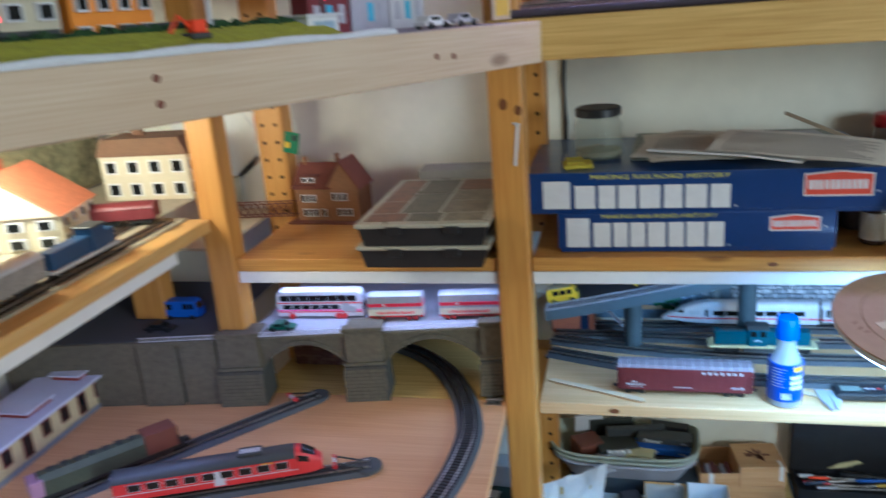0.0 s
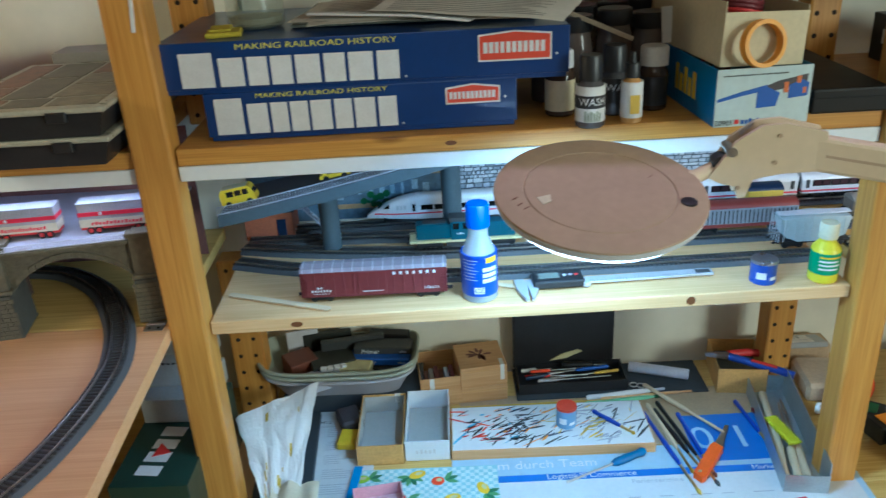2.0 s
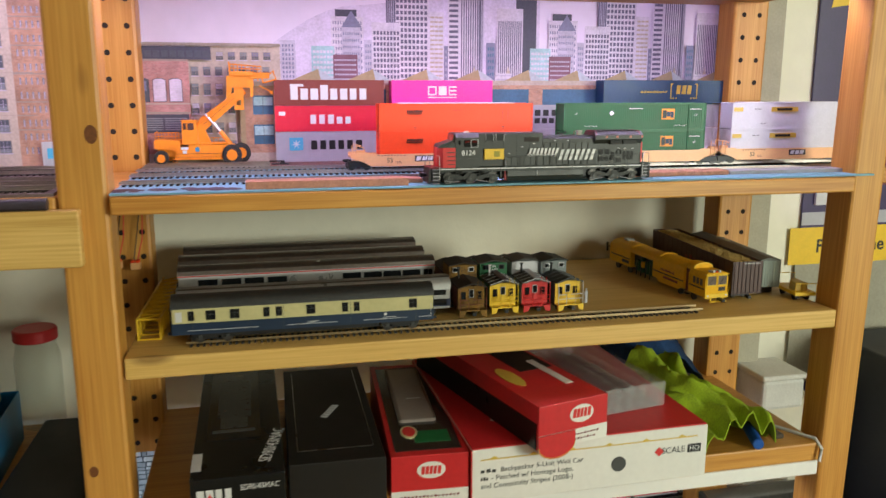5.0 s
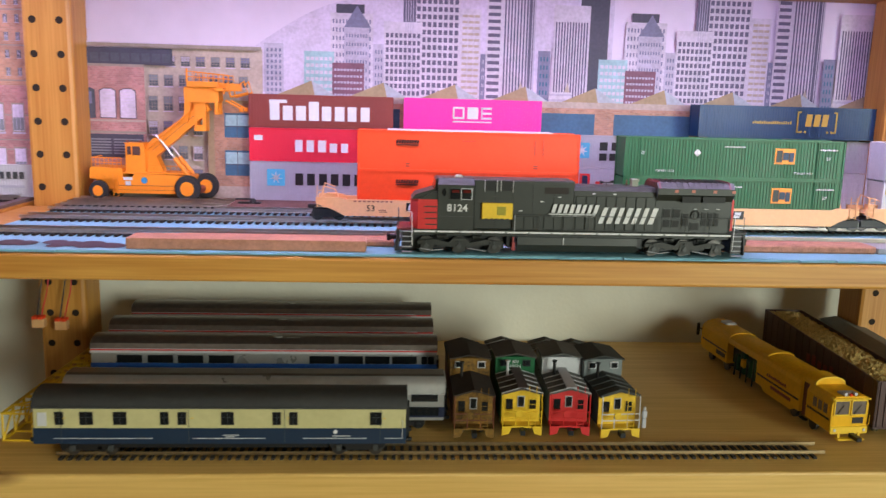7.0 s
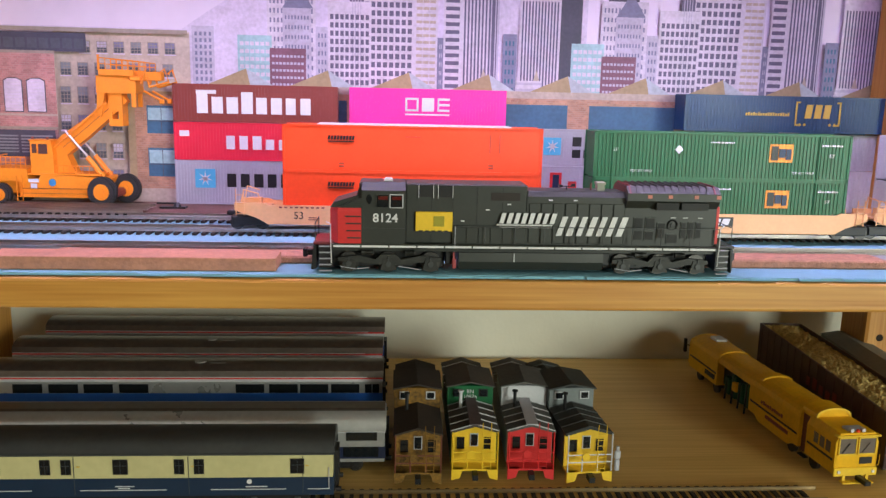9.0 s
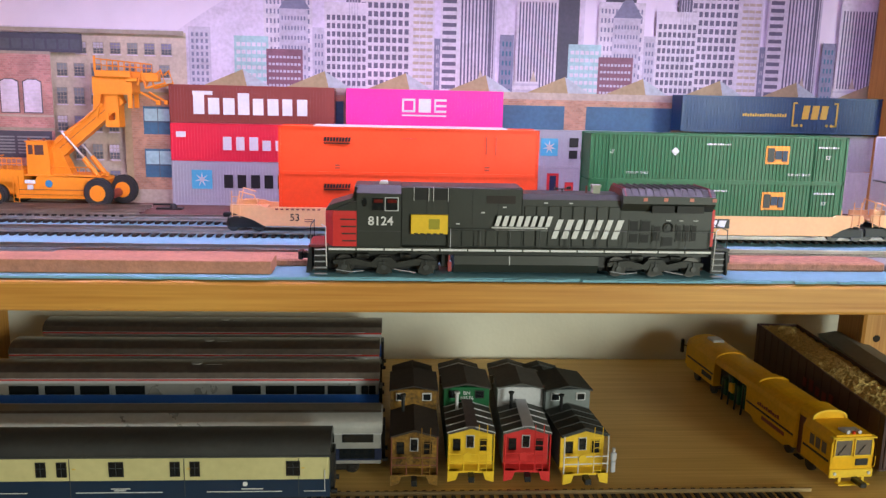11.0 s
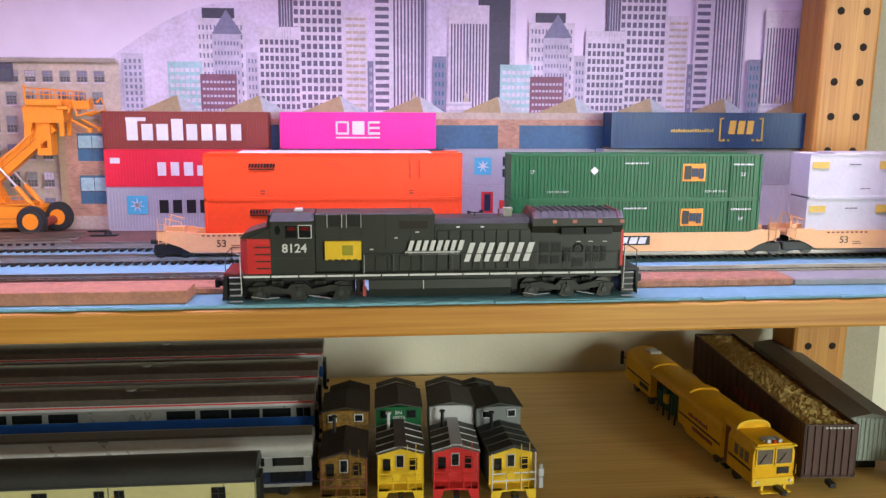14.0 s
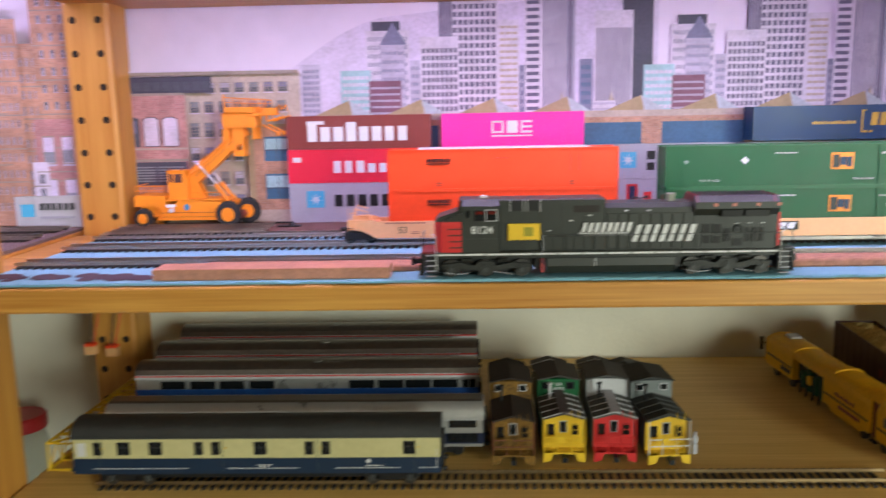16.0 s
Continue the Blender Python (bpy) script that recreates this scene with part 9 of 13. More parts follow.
def boxcar():
    n, h, w = 0.196, 0.0530, 0.0165
    t = thing("boxcar", "maroon model boxcar with grey ribbed roof on the bench shelf", "wagon", pose(0.1235, 1.066, BZ, 0, 0, -1.2))
    mar = mat("boxcar_maroon", (0.155, 0.026, 0.030), 0.55, vary=0.14, scale=40)
    rib_m = mat("pale_lilac_rib", (0.44, 0.40, 0.43), 0.5, 0.2, vary=0.2, scale=60)
    rf = mat("lilac_grey_roof", (0.27, 0.23, 0.26), 0.5, 0.2, vary=0.15, scale=40)
    part("body", Mesh().box(0, n, -w, w, 0.0100, 0.0470, 0.0004), mar, t)
    prof = [(-w - 0.0006, 0.0465), (w + 0.0006, 0.0465), (w * 0.8, 0.0505), (0, 0.0525), (-w * 0.8, 0.0505)]
    roof = part("roof", Mesh().prism(prof, 0, n, m=Matrix.Rotation(radians(-90), 4, "Z") @ Matrix.Diagonal((-1, 1, 1, 1))), rf, t)
    for i in range(15):
        a = 0.003 + i * (n - 0.008) / 14
        part("roof_rib", Mesh().prism([(-w - 0.0008, 0.0470), (w + 0.0008, 0.0470), (w * 0.8, 0.0514), (0, 0.0534), (-w * 0.8, 0.0514)], a, a + 0.0014, m=Matrix.Rotation(radians(-90), 4, "Z") @ Matrix.Diagonal((-1, 1, 1, 1))), rib_m, roof)
    for i in range(15):
        a = 0.004 + i * (n - 0.010) / 14
        if not 0.072 < a < 0.116:
            part("side_rib", Mesh().box(a, a + 0.0020, -w - 0.0010, -w, 0.0112, 0.0462, 0.0003), mar, t)
    door = part("sliding_door", Mesh().box(0.0775, 0.1150, -w - 0.0014, -w + 0.0002, 0.0118, 0.0455, 0.0004), mar, t)
    for a in (0.090, 0.1025):
        part("door_bar", Mesh().box(a, a + 0.0010, -w - 0.0020, -w - 0.0013, 0.013, 0.044), mar, door)
    part("door_handle", Mesh().box(0.083, 0.110, -w - 0.0021, -w - 0.0014, 0.0165, 0.0175), P["lightgrey"], door)
    part("door_track", Mesh().box(0.040, 0.118, -w - 0.0012, -w, 0.0102, 0.0114), mar, t)
    bars("white_name_lettering", 7, 0.062, 0.0042, P["white"], t, pose(0.155, -w - 0.0013, 0.0415), 0.55, 0, 2, 7)
    bars("white_marks", 7, 0.028, 0.0030, P["white"], t, pose(0.028, -w - 0.0013, 0.0195), 0.4, 0, 2, 7)
    bars("white_marks", 2, 0.008, 0.0028, P["white"], t, pose(0.026, -w - 0.0013, 0.0240), 0.4, 0, 2, 2)
    bars("small_marks", 6, 0.024, 0.0016, P["lightgrey"], t, pose(0.028, -w - 0.0013, 0.0155), 0.5)
    bars("small_marks", 6, 0.020, 0.0040, P["lightgrey"], t, pose(0.176, -w - 0.0013, 0.0185), 0.45)
    for s, a in ((1, 0.188), (0, 0.002)):
        ld = Mesh()
        for k in range(5):
            ld.box(a, a + 0.007, -w - 0.0020, -w - 0.0016, 0.014 + k * 0.0050, 0.0144 + k * 0.0050)
        part("ladder", ld.box(a, a + 0.0005, -w - 0.0020, -w - 0.0010, 0.013, 0.038).box(a + 0.0066, a + 0.0071, -w - 0.0020, -w - 0.0010, 0.013, 0.038), mar, t)
    part("sill", Mesh().box(0.004, n - 0.004, -w * 0.7, w * 0.7, 0.0068, 0.0102), P["black"], t)
    for xx in (0.026, n - 0.026):
        bogie(t, xx, base=0.021)
    for xx in (-0.007, n):
        part("coupler", Mesh().box(xx, xx + 0.007, -0.002, 0.002, 0.0065, 0.0100, 0.0005), P["black"], t)


boxcar()


def craft_stick(x0, y0, x1, y1, z, w=0.0085):
    a = math.degrees(math.atan2(y1 - y0, x1 - x0))
    n = math.hypot(x1 - x0, y1 - y0)
    r = w / 2
    pts = [(n - r + r * math.cos(k), r * math.sin(k)) for k in [(-90 + 18 * i) * math.pi / 180 for i in range(11)]] + [(r - r * math.cos(k), -r * math.sin(k) * -1) for k in [(90 - 18 * i) * math.pi / 180 for i in range(11)]]
    solid("craft_stick", Mesh().prism(pts, 0, 0.0018, m=Matrix.Rotation(radians(90), 4, "X")), stick_m, "pale rounded wooden craft stick lying on the shelf", "stick", pose(x0, y0, z + 0.0019, 0, 0, a))


craft_stick(0.016, 1.088, 0.163, 1.028, BZ, 0.0105)
craft_stick(0.388, 1.070, 0.425, 1.058, BZ, 0.0085)

gb = bottle("glue_bottle", 0.3625, 1.046, 0.0240, 0.134, "clear plastic glue bottle with blue cap and blue label", mat("milky_plastic", (0.42, 0.45, 0.44), 0.2, vary=0.05, alpha=0.7), mat("blue_cap", (0.006, 0.09, 0.50), 0.4), 0.030, 0.0155, mat("blue_label", (0.012, 0.07, 0.42), 0.35), z=BZ, group="", neck=0.034, band_z=(0.10, 0.66))
part("yellow_field", Mesh().lathe([(0.0246, 0.060), (0.0246, 0.067)], 24, m=Matrix.Rotation(0, 4, "Z")), mat("label_blue_deep", (0.01, 0.05, 0.34), 0.35), gb)


def wrap(name, r, a0, a1, z0, z1, material, parent, n=6):
    """A print on a round bottle from angle a0 to a1 (0 faces -y)."""
    return part(name, Mesh().grid(lambda u, v: (r * math.sin(a0 + u * (a1 - a0)), -r * math.cos(a0 + u * (a1 - a0)), z0 + v * (z1 - z0)), n, 1), material, parent)


wrap("yellow_badge", 0.0250, 0.30, 1.0, 0.0585, 0.066, P["yellow"], gb)
for i in range(7):
    wrap("small_print", 0.0250, -1.0, -0.15 - 0.1 * (i % 3), 0.062 - i * 0.0046, 0.0628 - i * 0.0046, P["lightgrey"], gb)
for i in range(3):
    wrap("white_name_block", 0.0250, 0.12, 0.95, 0.0465 - i * 0.008, 0.0520 - i * 0.008, P["white"], gb)
wrap("white_mark", 0.0250, -0.35, 0.20, 0.0150, 0.0245, P["white"], gb)
me = text_mesh("CE", 0.010, 0.0001); me.transform(Matrix.Translation((-0.002, -0.0252, 0.0197))); me.materials.append(P["darkgrey"])
ob = new("lettering", me); ob.parent = gb

# digital caliper
caliper_steel = mat("satin_caliper_steel", (0.55, 0.57, 0.60), 0.5, 0.35, vary=0.08)
cl = thing("digital_caliper", "steel digital caliper with black display housing", "caliper", pose(0.425, 1.062, BZ, 0, 0, 1.4))
part("bar", Mesh().box(-0.010, 0.258, -0.008, 0.008, 0.003, 0.0065, 0.0004), caliper_steel, cl)
part("housing", Mesh().box(0.010, 0.080, -0.016, 0.018, 0.0025, 0.0145, 0.003, seg=2), black_plastic, cl)
part("display", Mesh().box(0.018, 0.046, -0.006, 0.010, 0.0143, 0.0149), mat("grey_display", (0.20, 0.23, 0.20), 0.2), cl)
for x, c in ((0.054, "lightgrey"), (0.062, "grey"), (0.070, "red")):
    part("button", Mesh().cyl(x, 0.001, 0.0143, 0.0026, 0.0010, n=12), P[c], cl)
part("thumb_wheel", Mesh().cyl(0.082, -0.014, 0.004, 0.005, 0.006, n=14), caliper_steel, cl)
part("fixed_jaw", Mesh().prism([(-0.014, 0.012), (0.000, 0.012), (0.002, -0.016), (-0.001, -0.046), (-0.005, -0.046), (-0.013, -0.014)], 0.003, 0.0068, m=Matrix(((1, 0, 0, 0), (0, 0, 1, 0), (0, 1, 0, 0), (0, 0, 0, 1)))), caliper_steel, cl)
part("sliding_jaw", Mesh().prism([(0.003, 0.010), (0.016, 0.010), (0.016, -0.016), (0.006, -0.044), (0.003, -0.044)], 0.003, 0.0068, m=Matrix(((1, 0, 0, 0), (0, 0, 1, 0), (0, 1, 0, 0), (0, 0, 0, 1)))), caliper_steel, cl)
o = Mesh()
for i in range(40):
    o.box(0.090 + i * 0.004, 0.0904 + i * 0.004, -0.0075, -0.003 + 0.002 * (i % 5 == 0), 0.0065, 0.0067)
tagged(part("scale_marks", o, P["black"], cl), kind="stuff")
part("maker_plate", Mesh().box(0.235, 0.255, -0.005, 0.005, 0.0064, 0.0068), P["darkgrey"], cl)

tin_blue = mat("blue_tin", (0.02, 0.07, 0.36), 0.3, vary=0.08)


def tin(x, y, z, lidm, body, label, r=0.0165, h=0.030, m=None):
    t = thing("paint_tin", label, "paint tin", m or pose(x, y, z), group="small paint tins")
    part("tin_body", Mesh().lathe([(r * 0.97, 0), (r, 0.0012), (r * 0.975, 0.003), (r * 0.975, h - 0.006), (r, h - 0.004)], 26), body, t, smooth=True)
    part("lid", Mesh().lathe([(r, h - 0.004), (r * 1.02, h - 0.002), (r * 0.98, h), (r * 0.8, h - 0.0012), (r * 0.3, h - 0.0012)], 26), lidm, t, smooth=True)
    wrap("white_print", r * 0.985, -0.9, -0.15, h * 0.25, h * 0.55, P["white"], t)
    wrap("white_print", r * 0.985, 0.15, 0.8, h * 0.2, h * 0.35, P["white"], t)
    return t


tin(0.743, 1.043, BZ, mat("tin_lid_steel", (0.35, 0.36, 0.40), 0.3, 0.9), tin_blue, "small blue paint tin with a grey lid", 0.0175, 0.0325)
yb = bottle("yellow_bottle", 0.821, 1.037, 0.0188, 0.082, "yellow glue bottle with green label and clear cap", mat("yellow_bottle_plastic", (0.72, 0.62, 0.03), 0.35, vary=0.06), mat("frosted_cap", (0.74, 0.70, 0.50), 0.35, alpha=0.85), 0.020, 0.0120, mat("green_label", (0.03, 0.30, 0.13), 0.4), z=BZ, group="", neck=0.012, band_z=(0.22, 0.70))
for i in range(4):
    wrap("white_print", 0.0196, -0.8, 0.7 - 0.2 * (i % 2), 0.037 - i * 0.0055, 0.0395 - i * 0.0055, P["white"] if i else P["yellow"], yb)

# ---- trains behind ----
RZ0, RZ = RZ, BZ + 0.009


def express_nose(x0, n):
    """Driving car of the express train: drooped nose, side windows, red stripe."""
    t = thing("express_train_head", "white express train driving car with red stripe", "train", pose(x0, 1.312, RZ), group="express train cars")
    hw = 0.0155
    k = 30

    def ring(u):
        s = min(1.0, u / 0.34)
        top = 0.0125 + 0.0325 * (math.sin(s * math.pi / 2) ** 0.85)
        wid = hw * (0.35 + 0.65 * math.sin(min(1.0, s * 1.25) * math.pi / 2))
        bot = 0.0060 + 0.004 * (1 - s)
        return top, wid, bot

    def f(u, v):
        top, wid, bot = ring(u)
        a = math.pi * v
        zc = bot + (top - bot) * min(1.0, (math.sin(a) ** 0.55))
        return (u * n, -wid * (abs(math.cos(a)) ** 0.45) * (1 if a < math.pi / 2 else -1), zc)
    part("body", Mesh().grid(f, k, 20), ice_white, t, smooth=True)
    part("end_wall", Mesh().box(n - 0.002, n, -hw, hw, 0.006, 0.0440), ice_white, t)
    part("underframe", Mesh().box(0.04, n - 0.002, -0.012, 0.012, 0.001, 0.0070), P["darkgrey"], t)
    part("red_stripe", Mesh().grid(lambda u, v: (0.012 + u * (n - 0.012), -ring((0.012 + u * (n - 0.012)) / n)[1] - 0.0003, 0.0150 + v * 0.0022), 40, 1), ice_red, t)
    part("cab_window", Mesh().prism([(0.028, 0.0265), (0.037, 0.0265), (0.037, 0.0330)], -hw - 0.0002, -hw + 0.0030), pane_dark, t)
    part("windscreen", Mesh().prism([(0.018, 0.0255), (0.026, 0.0320), (0.028, 0.0355), (0.0300, 0.0352), (0.020, 0.0250)], -0.008, 0.008), pane_dark, t)
    part("door_window", Mesh().box(0.0745, 0.0785, -hw - 0.0006, -hw, 0.020, 0.032, 0.0003), pane_dark, t)
    part("door_line", Mesh().box(0.0725, 0.0730, -hw - 0.0005, -hw, 0.016, 0.036).box(0.0800, 0.0805, -hw - 0.0005, -hw, 0.016, 0.036), P["grey"], t)
    for i in range(int((n - 0.095) / 0.022)):
        part("window", Mesh().box(0.088 + i * 0.022, 0.107 + i * 0.022, -hw - 0.0006, -hw, 0.0215, 0.0300), pane_dark, t)
    for k in range(3):
        part("grey_name_block", Mesh().box(0.0480 + k * 0.006, 0.0522 + k * 0.006, -hw - 0.0007, -hw, 0.0235, 0.0305), P["lightgrey"], t)
    for xx in (0.045, n - 0.03):
        bogie(t, xx)


express_nose(0.198, 0.262)
for x0, n in ((0.465, 0.268), (0.738, 0.160)):
    t = express(x0, n, "white express train car with red stripe")
    t.location.z = RZ
    t.location.y = 1.312


def shunter():
    t = thing("diesel_shunter", "blue green diesel shunter with cream line", "locomotive", pose(0.268, 1.198, RZ))
    oc = mat("ocean_blue_paint", (0.008, 0.085, 0.125), 0.4, vary=0.08)
    part("frame", Mesh().box(0.0, 0.168, -0.0155, 0.0155, 0.0115, 0.0150, 0.0004), P["cream"], t)
    part("fuel_tank", Mesh().box(0.055, 0.113, -0.012, 0.012, 0.003, 0.0115, 0.0006), P["darkgrey"], t)
    part("hood", Mesh().box(0.010, 0.062, -0.0105, 0.0105, 0.0150, 0.0390, 0.0015), oc, t)
    part("hood", Mesh().box(0.092, 0.158, -0.0105, 0.0105, 0.0150, 0.0390, 0.0015), oc, t)
    cab = part("cab", Mesh().box(0.062, 0.092, -0.0145, 0.0145, 0.0150, 0.0440, 0.0006), oc, t)
    part("cab_roof", Mesh().prism([(-0.0155, 0.044), (0.0155, 0.044), (0.011, 0.0482), (-0.011, 0.0482)], 0.060, 0.094, m=Matrix.Rotation(radians(-90), 4, "Z") @ Matrix.Diagonal((-1, 1, 1, 1))), P["darkgrey"], cab)
    for a in (0.0655, 0.080):
        part("window", Mesh().box(a, a + 0.009, -0.0149, -0.0144, 0.0320, 0.0410), pane_dark, cab)
    for i in range(5):
        part("hood_door", Mesh().box(0.013 + i * 0.0098, 0.0220 + i * 0.0098, -0.0110, -0.0104, 0.0170, 0.0340, 0.0002), oc, t)
    for i in range(6):
        part("hood_door", Mesh().box(0.095 + i * 0.0104, 0.1045 + i * 0.0104, -0.0110, -0.0104, 0.0170, 0.0340, 0.0002), oc, t)
    bars("white_marks", 3, 0.012, 0.003, P["white"], t, pose(0.077, -0.0150, 0.0250), 0.3)
    part("roof_pipe", Mesh().box(0.020, 0.055, -0.006, 0.006, 0.0388, 0.0410, 0.0006), P["darkgrey"], t)
    for x in (0.001, 0.006, 0.161, 0.166):
        part("handrail", Mesh().tube([(x, -0.0150, 0.015), (x, -0.0150, 0.0300)], 0.0005, 5), P["cream"], t)
    part("footplate_rail", Mesh().tube([(0.001, -0.0150, 0.030), (0.010, -0.0150, 0.030)], 0.0005, 5).tube([(0.158, -0.0150, 0.030), (0.166, -0.0150, 0.030)], 0.0005, 5), P["cream"], t)
    for x in (-0.004, 0.167):
        part("buffer", Mesh().cyl(x, -0.010, 0.0110, 0.0022, 0.005, "x", 10), P["black"], t)
        part("buffer", Mesh().cyl(x, 0.010, 0.0110, 0.0022, 0.005, "x", 10), P["black"], t)
    for xx in (0.030, 0.138):
        bogie(t, xx, base=0.030)


shunter()
wagon("sliding_wagon", 0.690, 1.198, 0.158, "brown and silver sliding wall wagon", lambda t, n: (arched(t, n, mat("ribbed_silver", (0.50, 0.51, 0.54), 0.35, 0.5), P["brown"], 0.047, ribs=14), [part("side_groove", Mesh().box(0.022 + k * 0.0062, 0.0236 + k * 0.0062, -0.0171, -0.0162, 0.0160, 0.0365), P["darkgrey"], t) for k in range(22)], part("sole_bar", Mesh().box(0, n, -0.0172, -0.0160, 0.0100, 0.0150), P["brown"], t), part("end_panel", Mesh().box(0.0, 0.018, -0.0170, -0.0158, 0.0125, 0.0360), P["brown"], t), bars("white_marks", 3, 0.010, 0.006, P["white"], t, pose(0.009, -0.0174, 0.026), 0.4)))


def hopper(t, n):
    hg = mat("pale_green_grey", (0.40, 0.45, 0.44), 0.5, vary=0.1)
    part("hopper", Mesh().prism([(0.012, 0.020), (0.030, 0.0115), (n - 0.030, 0.0115), (n - 0.012, 0.020), (n - 0.006, 0.046), (n * 0.5, 0.050), (0.006, 0.046)], -0.0145, 0.0145), hg, t)
    for i in range(8):
        part("side_rib", Mesh().box(0.014 + i * (n - 0.03) / 7, 0.0155 + i * (n - 0.03) / 7, -0.0155, -0.0144, 0.018, 0.045), hg, t)
    part("roof_walk", Mesh().box(0.004, n - 0.004, -0.007, 0.007, 0.0495, 0.0510), P["lightgrey"], t)
    for i in range(4):
        part("end_rail", Mesh().tube([(0.0, -0.012 + i * 0.008, 0.012), (0.002, -0.012 + i * 0.008, 0.047)], 0.0006, 4), P["lightgrey"], t)
    part("end_ladder", Mesh().tube([(0.003, -0.0150, 0.012), (0.003, -0.0150, 0.046)], 0.0006, 4).tube([(0.010, -0.0150, 0.012), (0.010, -0.0150, 0.046)], 0.0006, 4), P["lightgrey"], t)


wagon("hopper_wagon", 0.788, 1.128, 0.110, "pale grey green hopper wagon with ladders", hopper)
wagon("tarpaulin_wagon", 0.795, 1.258, 0.055, "dark blue tarpaulin wagon behind the silver wagon", lambda t, n: arched(t, n, P["gold"], P["navy"], 0.049, ribs=5))
RZ = RZ0

# ---- magnifier lamp on its arm ----
lamp = thing("magnifier_lamp", "beige magnifier lamp with closed round lid on a jointed arm", "lamp", pose(0, 0, 0))
beige = mat("pinkish_beige_plastic", (0.45, 0.33, 0.225), 0.62, vary=0.07, scale=14, spec=0.25, bump=0.06, bump_scale=500)
beige2 = mat("pale_beige_plastic", (0.66, 0.53, 0.36), 0.42, vary=0.05, scale=14)
white_pl = mat("white_lamp_rim", (0.70, 0.74, 0.76), 0.35, vary=0.03)
HM = pose(0.471, 0.822, 1.1285, 11.5, 3, -6)
R = 0.1045
head = part("head_ring", Mesh().lathe([(R * 0.93, -0.0090), (R * 0.985, -0.0085), (R * 0.996, -0.003), (R * 0.97, -0.002)], 56), white_pl, lamp, m=HM, smooth=True)
part("lid_disc", Mesh().lathe([(R * 0.985, -0.0025), (R * 1.0, -0.0012), (R * 0.992, 0.0004), (R * 0.96, 0.0009), (R * 0.72, 0.0016), (R * 0.712, 0.0006), (R * 0.70, 0.0017), (R * 0.1, 0.0022)], 64), beige, lamp, m=HM, smooth=True)
part("button", Mesh().lathe([(0.0078, 0.0006), (0.0078, 0.0028), (0.006, 0.0034), (0.002, 0.0032)], 20, m=Matrix.Translation((0.083, -0.018, 0))), P["black"], lamp, m=HM, smooth=True)
part("worn_patch", Mesh().prism([(-0.062, -0.018), (-0.049, -0.012), (-0.048, -0.024), (-0.056, -0.030)], 0.0012, 0.0024, m=Matrix(((1, 0, 0, 0), (0, 0, 1, 0), (0, 1, 0, 0), (0, 0, 0, 1)))), mat("worn_beige", (0.66, 0.60, 0.44), 0.5), lamp, m=HM)
for x, y in ((-0.083, -0.020), (-0.078, -0.030), (-0.072, -0.036), (0.052, 0.028)):
    part("scratch", Mesh().box(-0.0035, 0.0035, -0.0004, 0.0004, 0.0005, 0.0020, m=Matrix.Translation((x, y, 0)) @ Matrix.Rotation(0.8, 4, "Z")), P["rust"], lamp, m=HM)
part("lens_cover", Mesh().lathe([(R * 0.60, -0.0165), (R * 0.90, -0.0175)], 48), mat("lamp_diffuser", (0.75, 0.85, 1.0), 0.4, emit=6.0), lamp, "glowing diffuser ring", m=HM)
part("hinge_neck", Mesh().tube([(0.566, 0.850, 1.1225), (0.580, 0.858, 1.126), (0.600, 0.866, 1.131)], 0.0075, 12).tube([(0.562, 0.848, 1.121), (0.574, 0.855, 1.124)], 0.0100, 12), beige2, lamp, smooth=True)
fork = [(-0.004, -0.003), (0.006, 0.012), (0.020, 0.034), (0.044, 0.050), (0.068, 0.052), (0.108, 0.042), (0.112, 0.002), (0.070, 0.000), (0.052, -0.003), (0.040, -0.006), (0.034, -0.024), (0.027, -0.026), (0.022, -0.012), (0.010, -0.010)]
for y in (-0.0135, 0.0085):
    part("hinge_fork", Mesh().prism(fork, y, y + 0.005, m=pose(0.594, 0.866, 1.127, 0, 0, -6)), beige2, lamp)
part("fork_web", Mesh().prism([(0.030, 0.004), (0.032, 0.030), (0.050, 0.046), (0.106, 0.038), (0.108, 0.006), (0.060, 0.003)], -0.0086, 0.0086, m=pose(0.594, 0.866, 1.127, 0, 0, -6)), beige, lamp)
part("joint_block", Mesh().cyl(0.010, -0.0085, 0.008, 0.0105, 0.017, "y", 18, m=pose(0.594, 0.866, 1.127, 0, 0, -6)), P["darkgrey"], lamp, smooth=True)
part("joint_screw", Mesh().cyl(0.017, -0.0150, 0.024, 0.0052, 0.028, "y", 14, m=pose(0.594, 0.866, 1.127, 0, 0, -6)), steel, lamp)
part("tension_spring", Mesh().tube([(0.026 + 0.012 * k / 40, 0.003 * math.cos(k * 1.2), 0.040 + 0.010 * k / 40 + 0.003 * math.sin(k * 1.2)) for k in range(41)], 0.0006, 5, m=pose(0.594, 0.866, 1.127, 0, 0, -6)), steel, lamp)
for x, z in ((0.062, 0.040), (0.060, 0.012), (0.026, -0.014)):
    part("rivet", Mesh().cyl(x, -0.0146, z, 0.0022, 0.001, "y", 10, m=pose(0.594, 0.866, 1.127, 0, 0, -6)), beige, lamp)


def bar(name, a, b, w, h, material, bevel=0.004):
    """A square arm from a to b."""
    a, b = Vector(a), Vector(b)
    n = (b - a).length
    return part(name, Mesh().box(-w / 2, w / 2, -h / 2, h / 2, -n, 0, bevel, seg=2), material, lamp, m=look(tuple(a), tuple(b)))


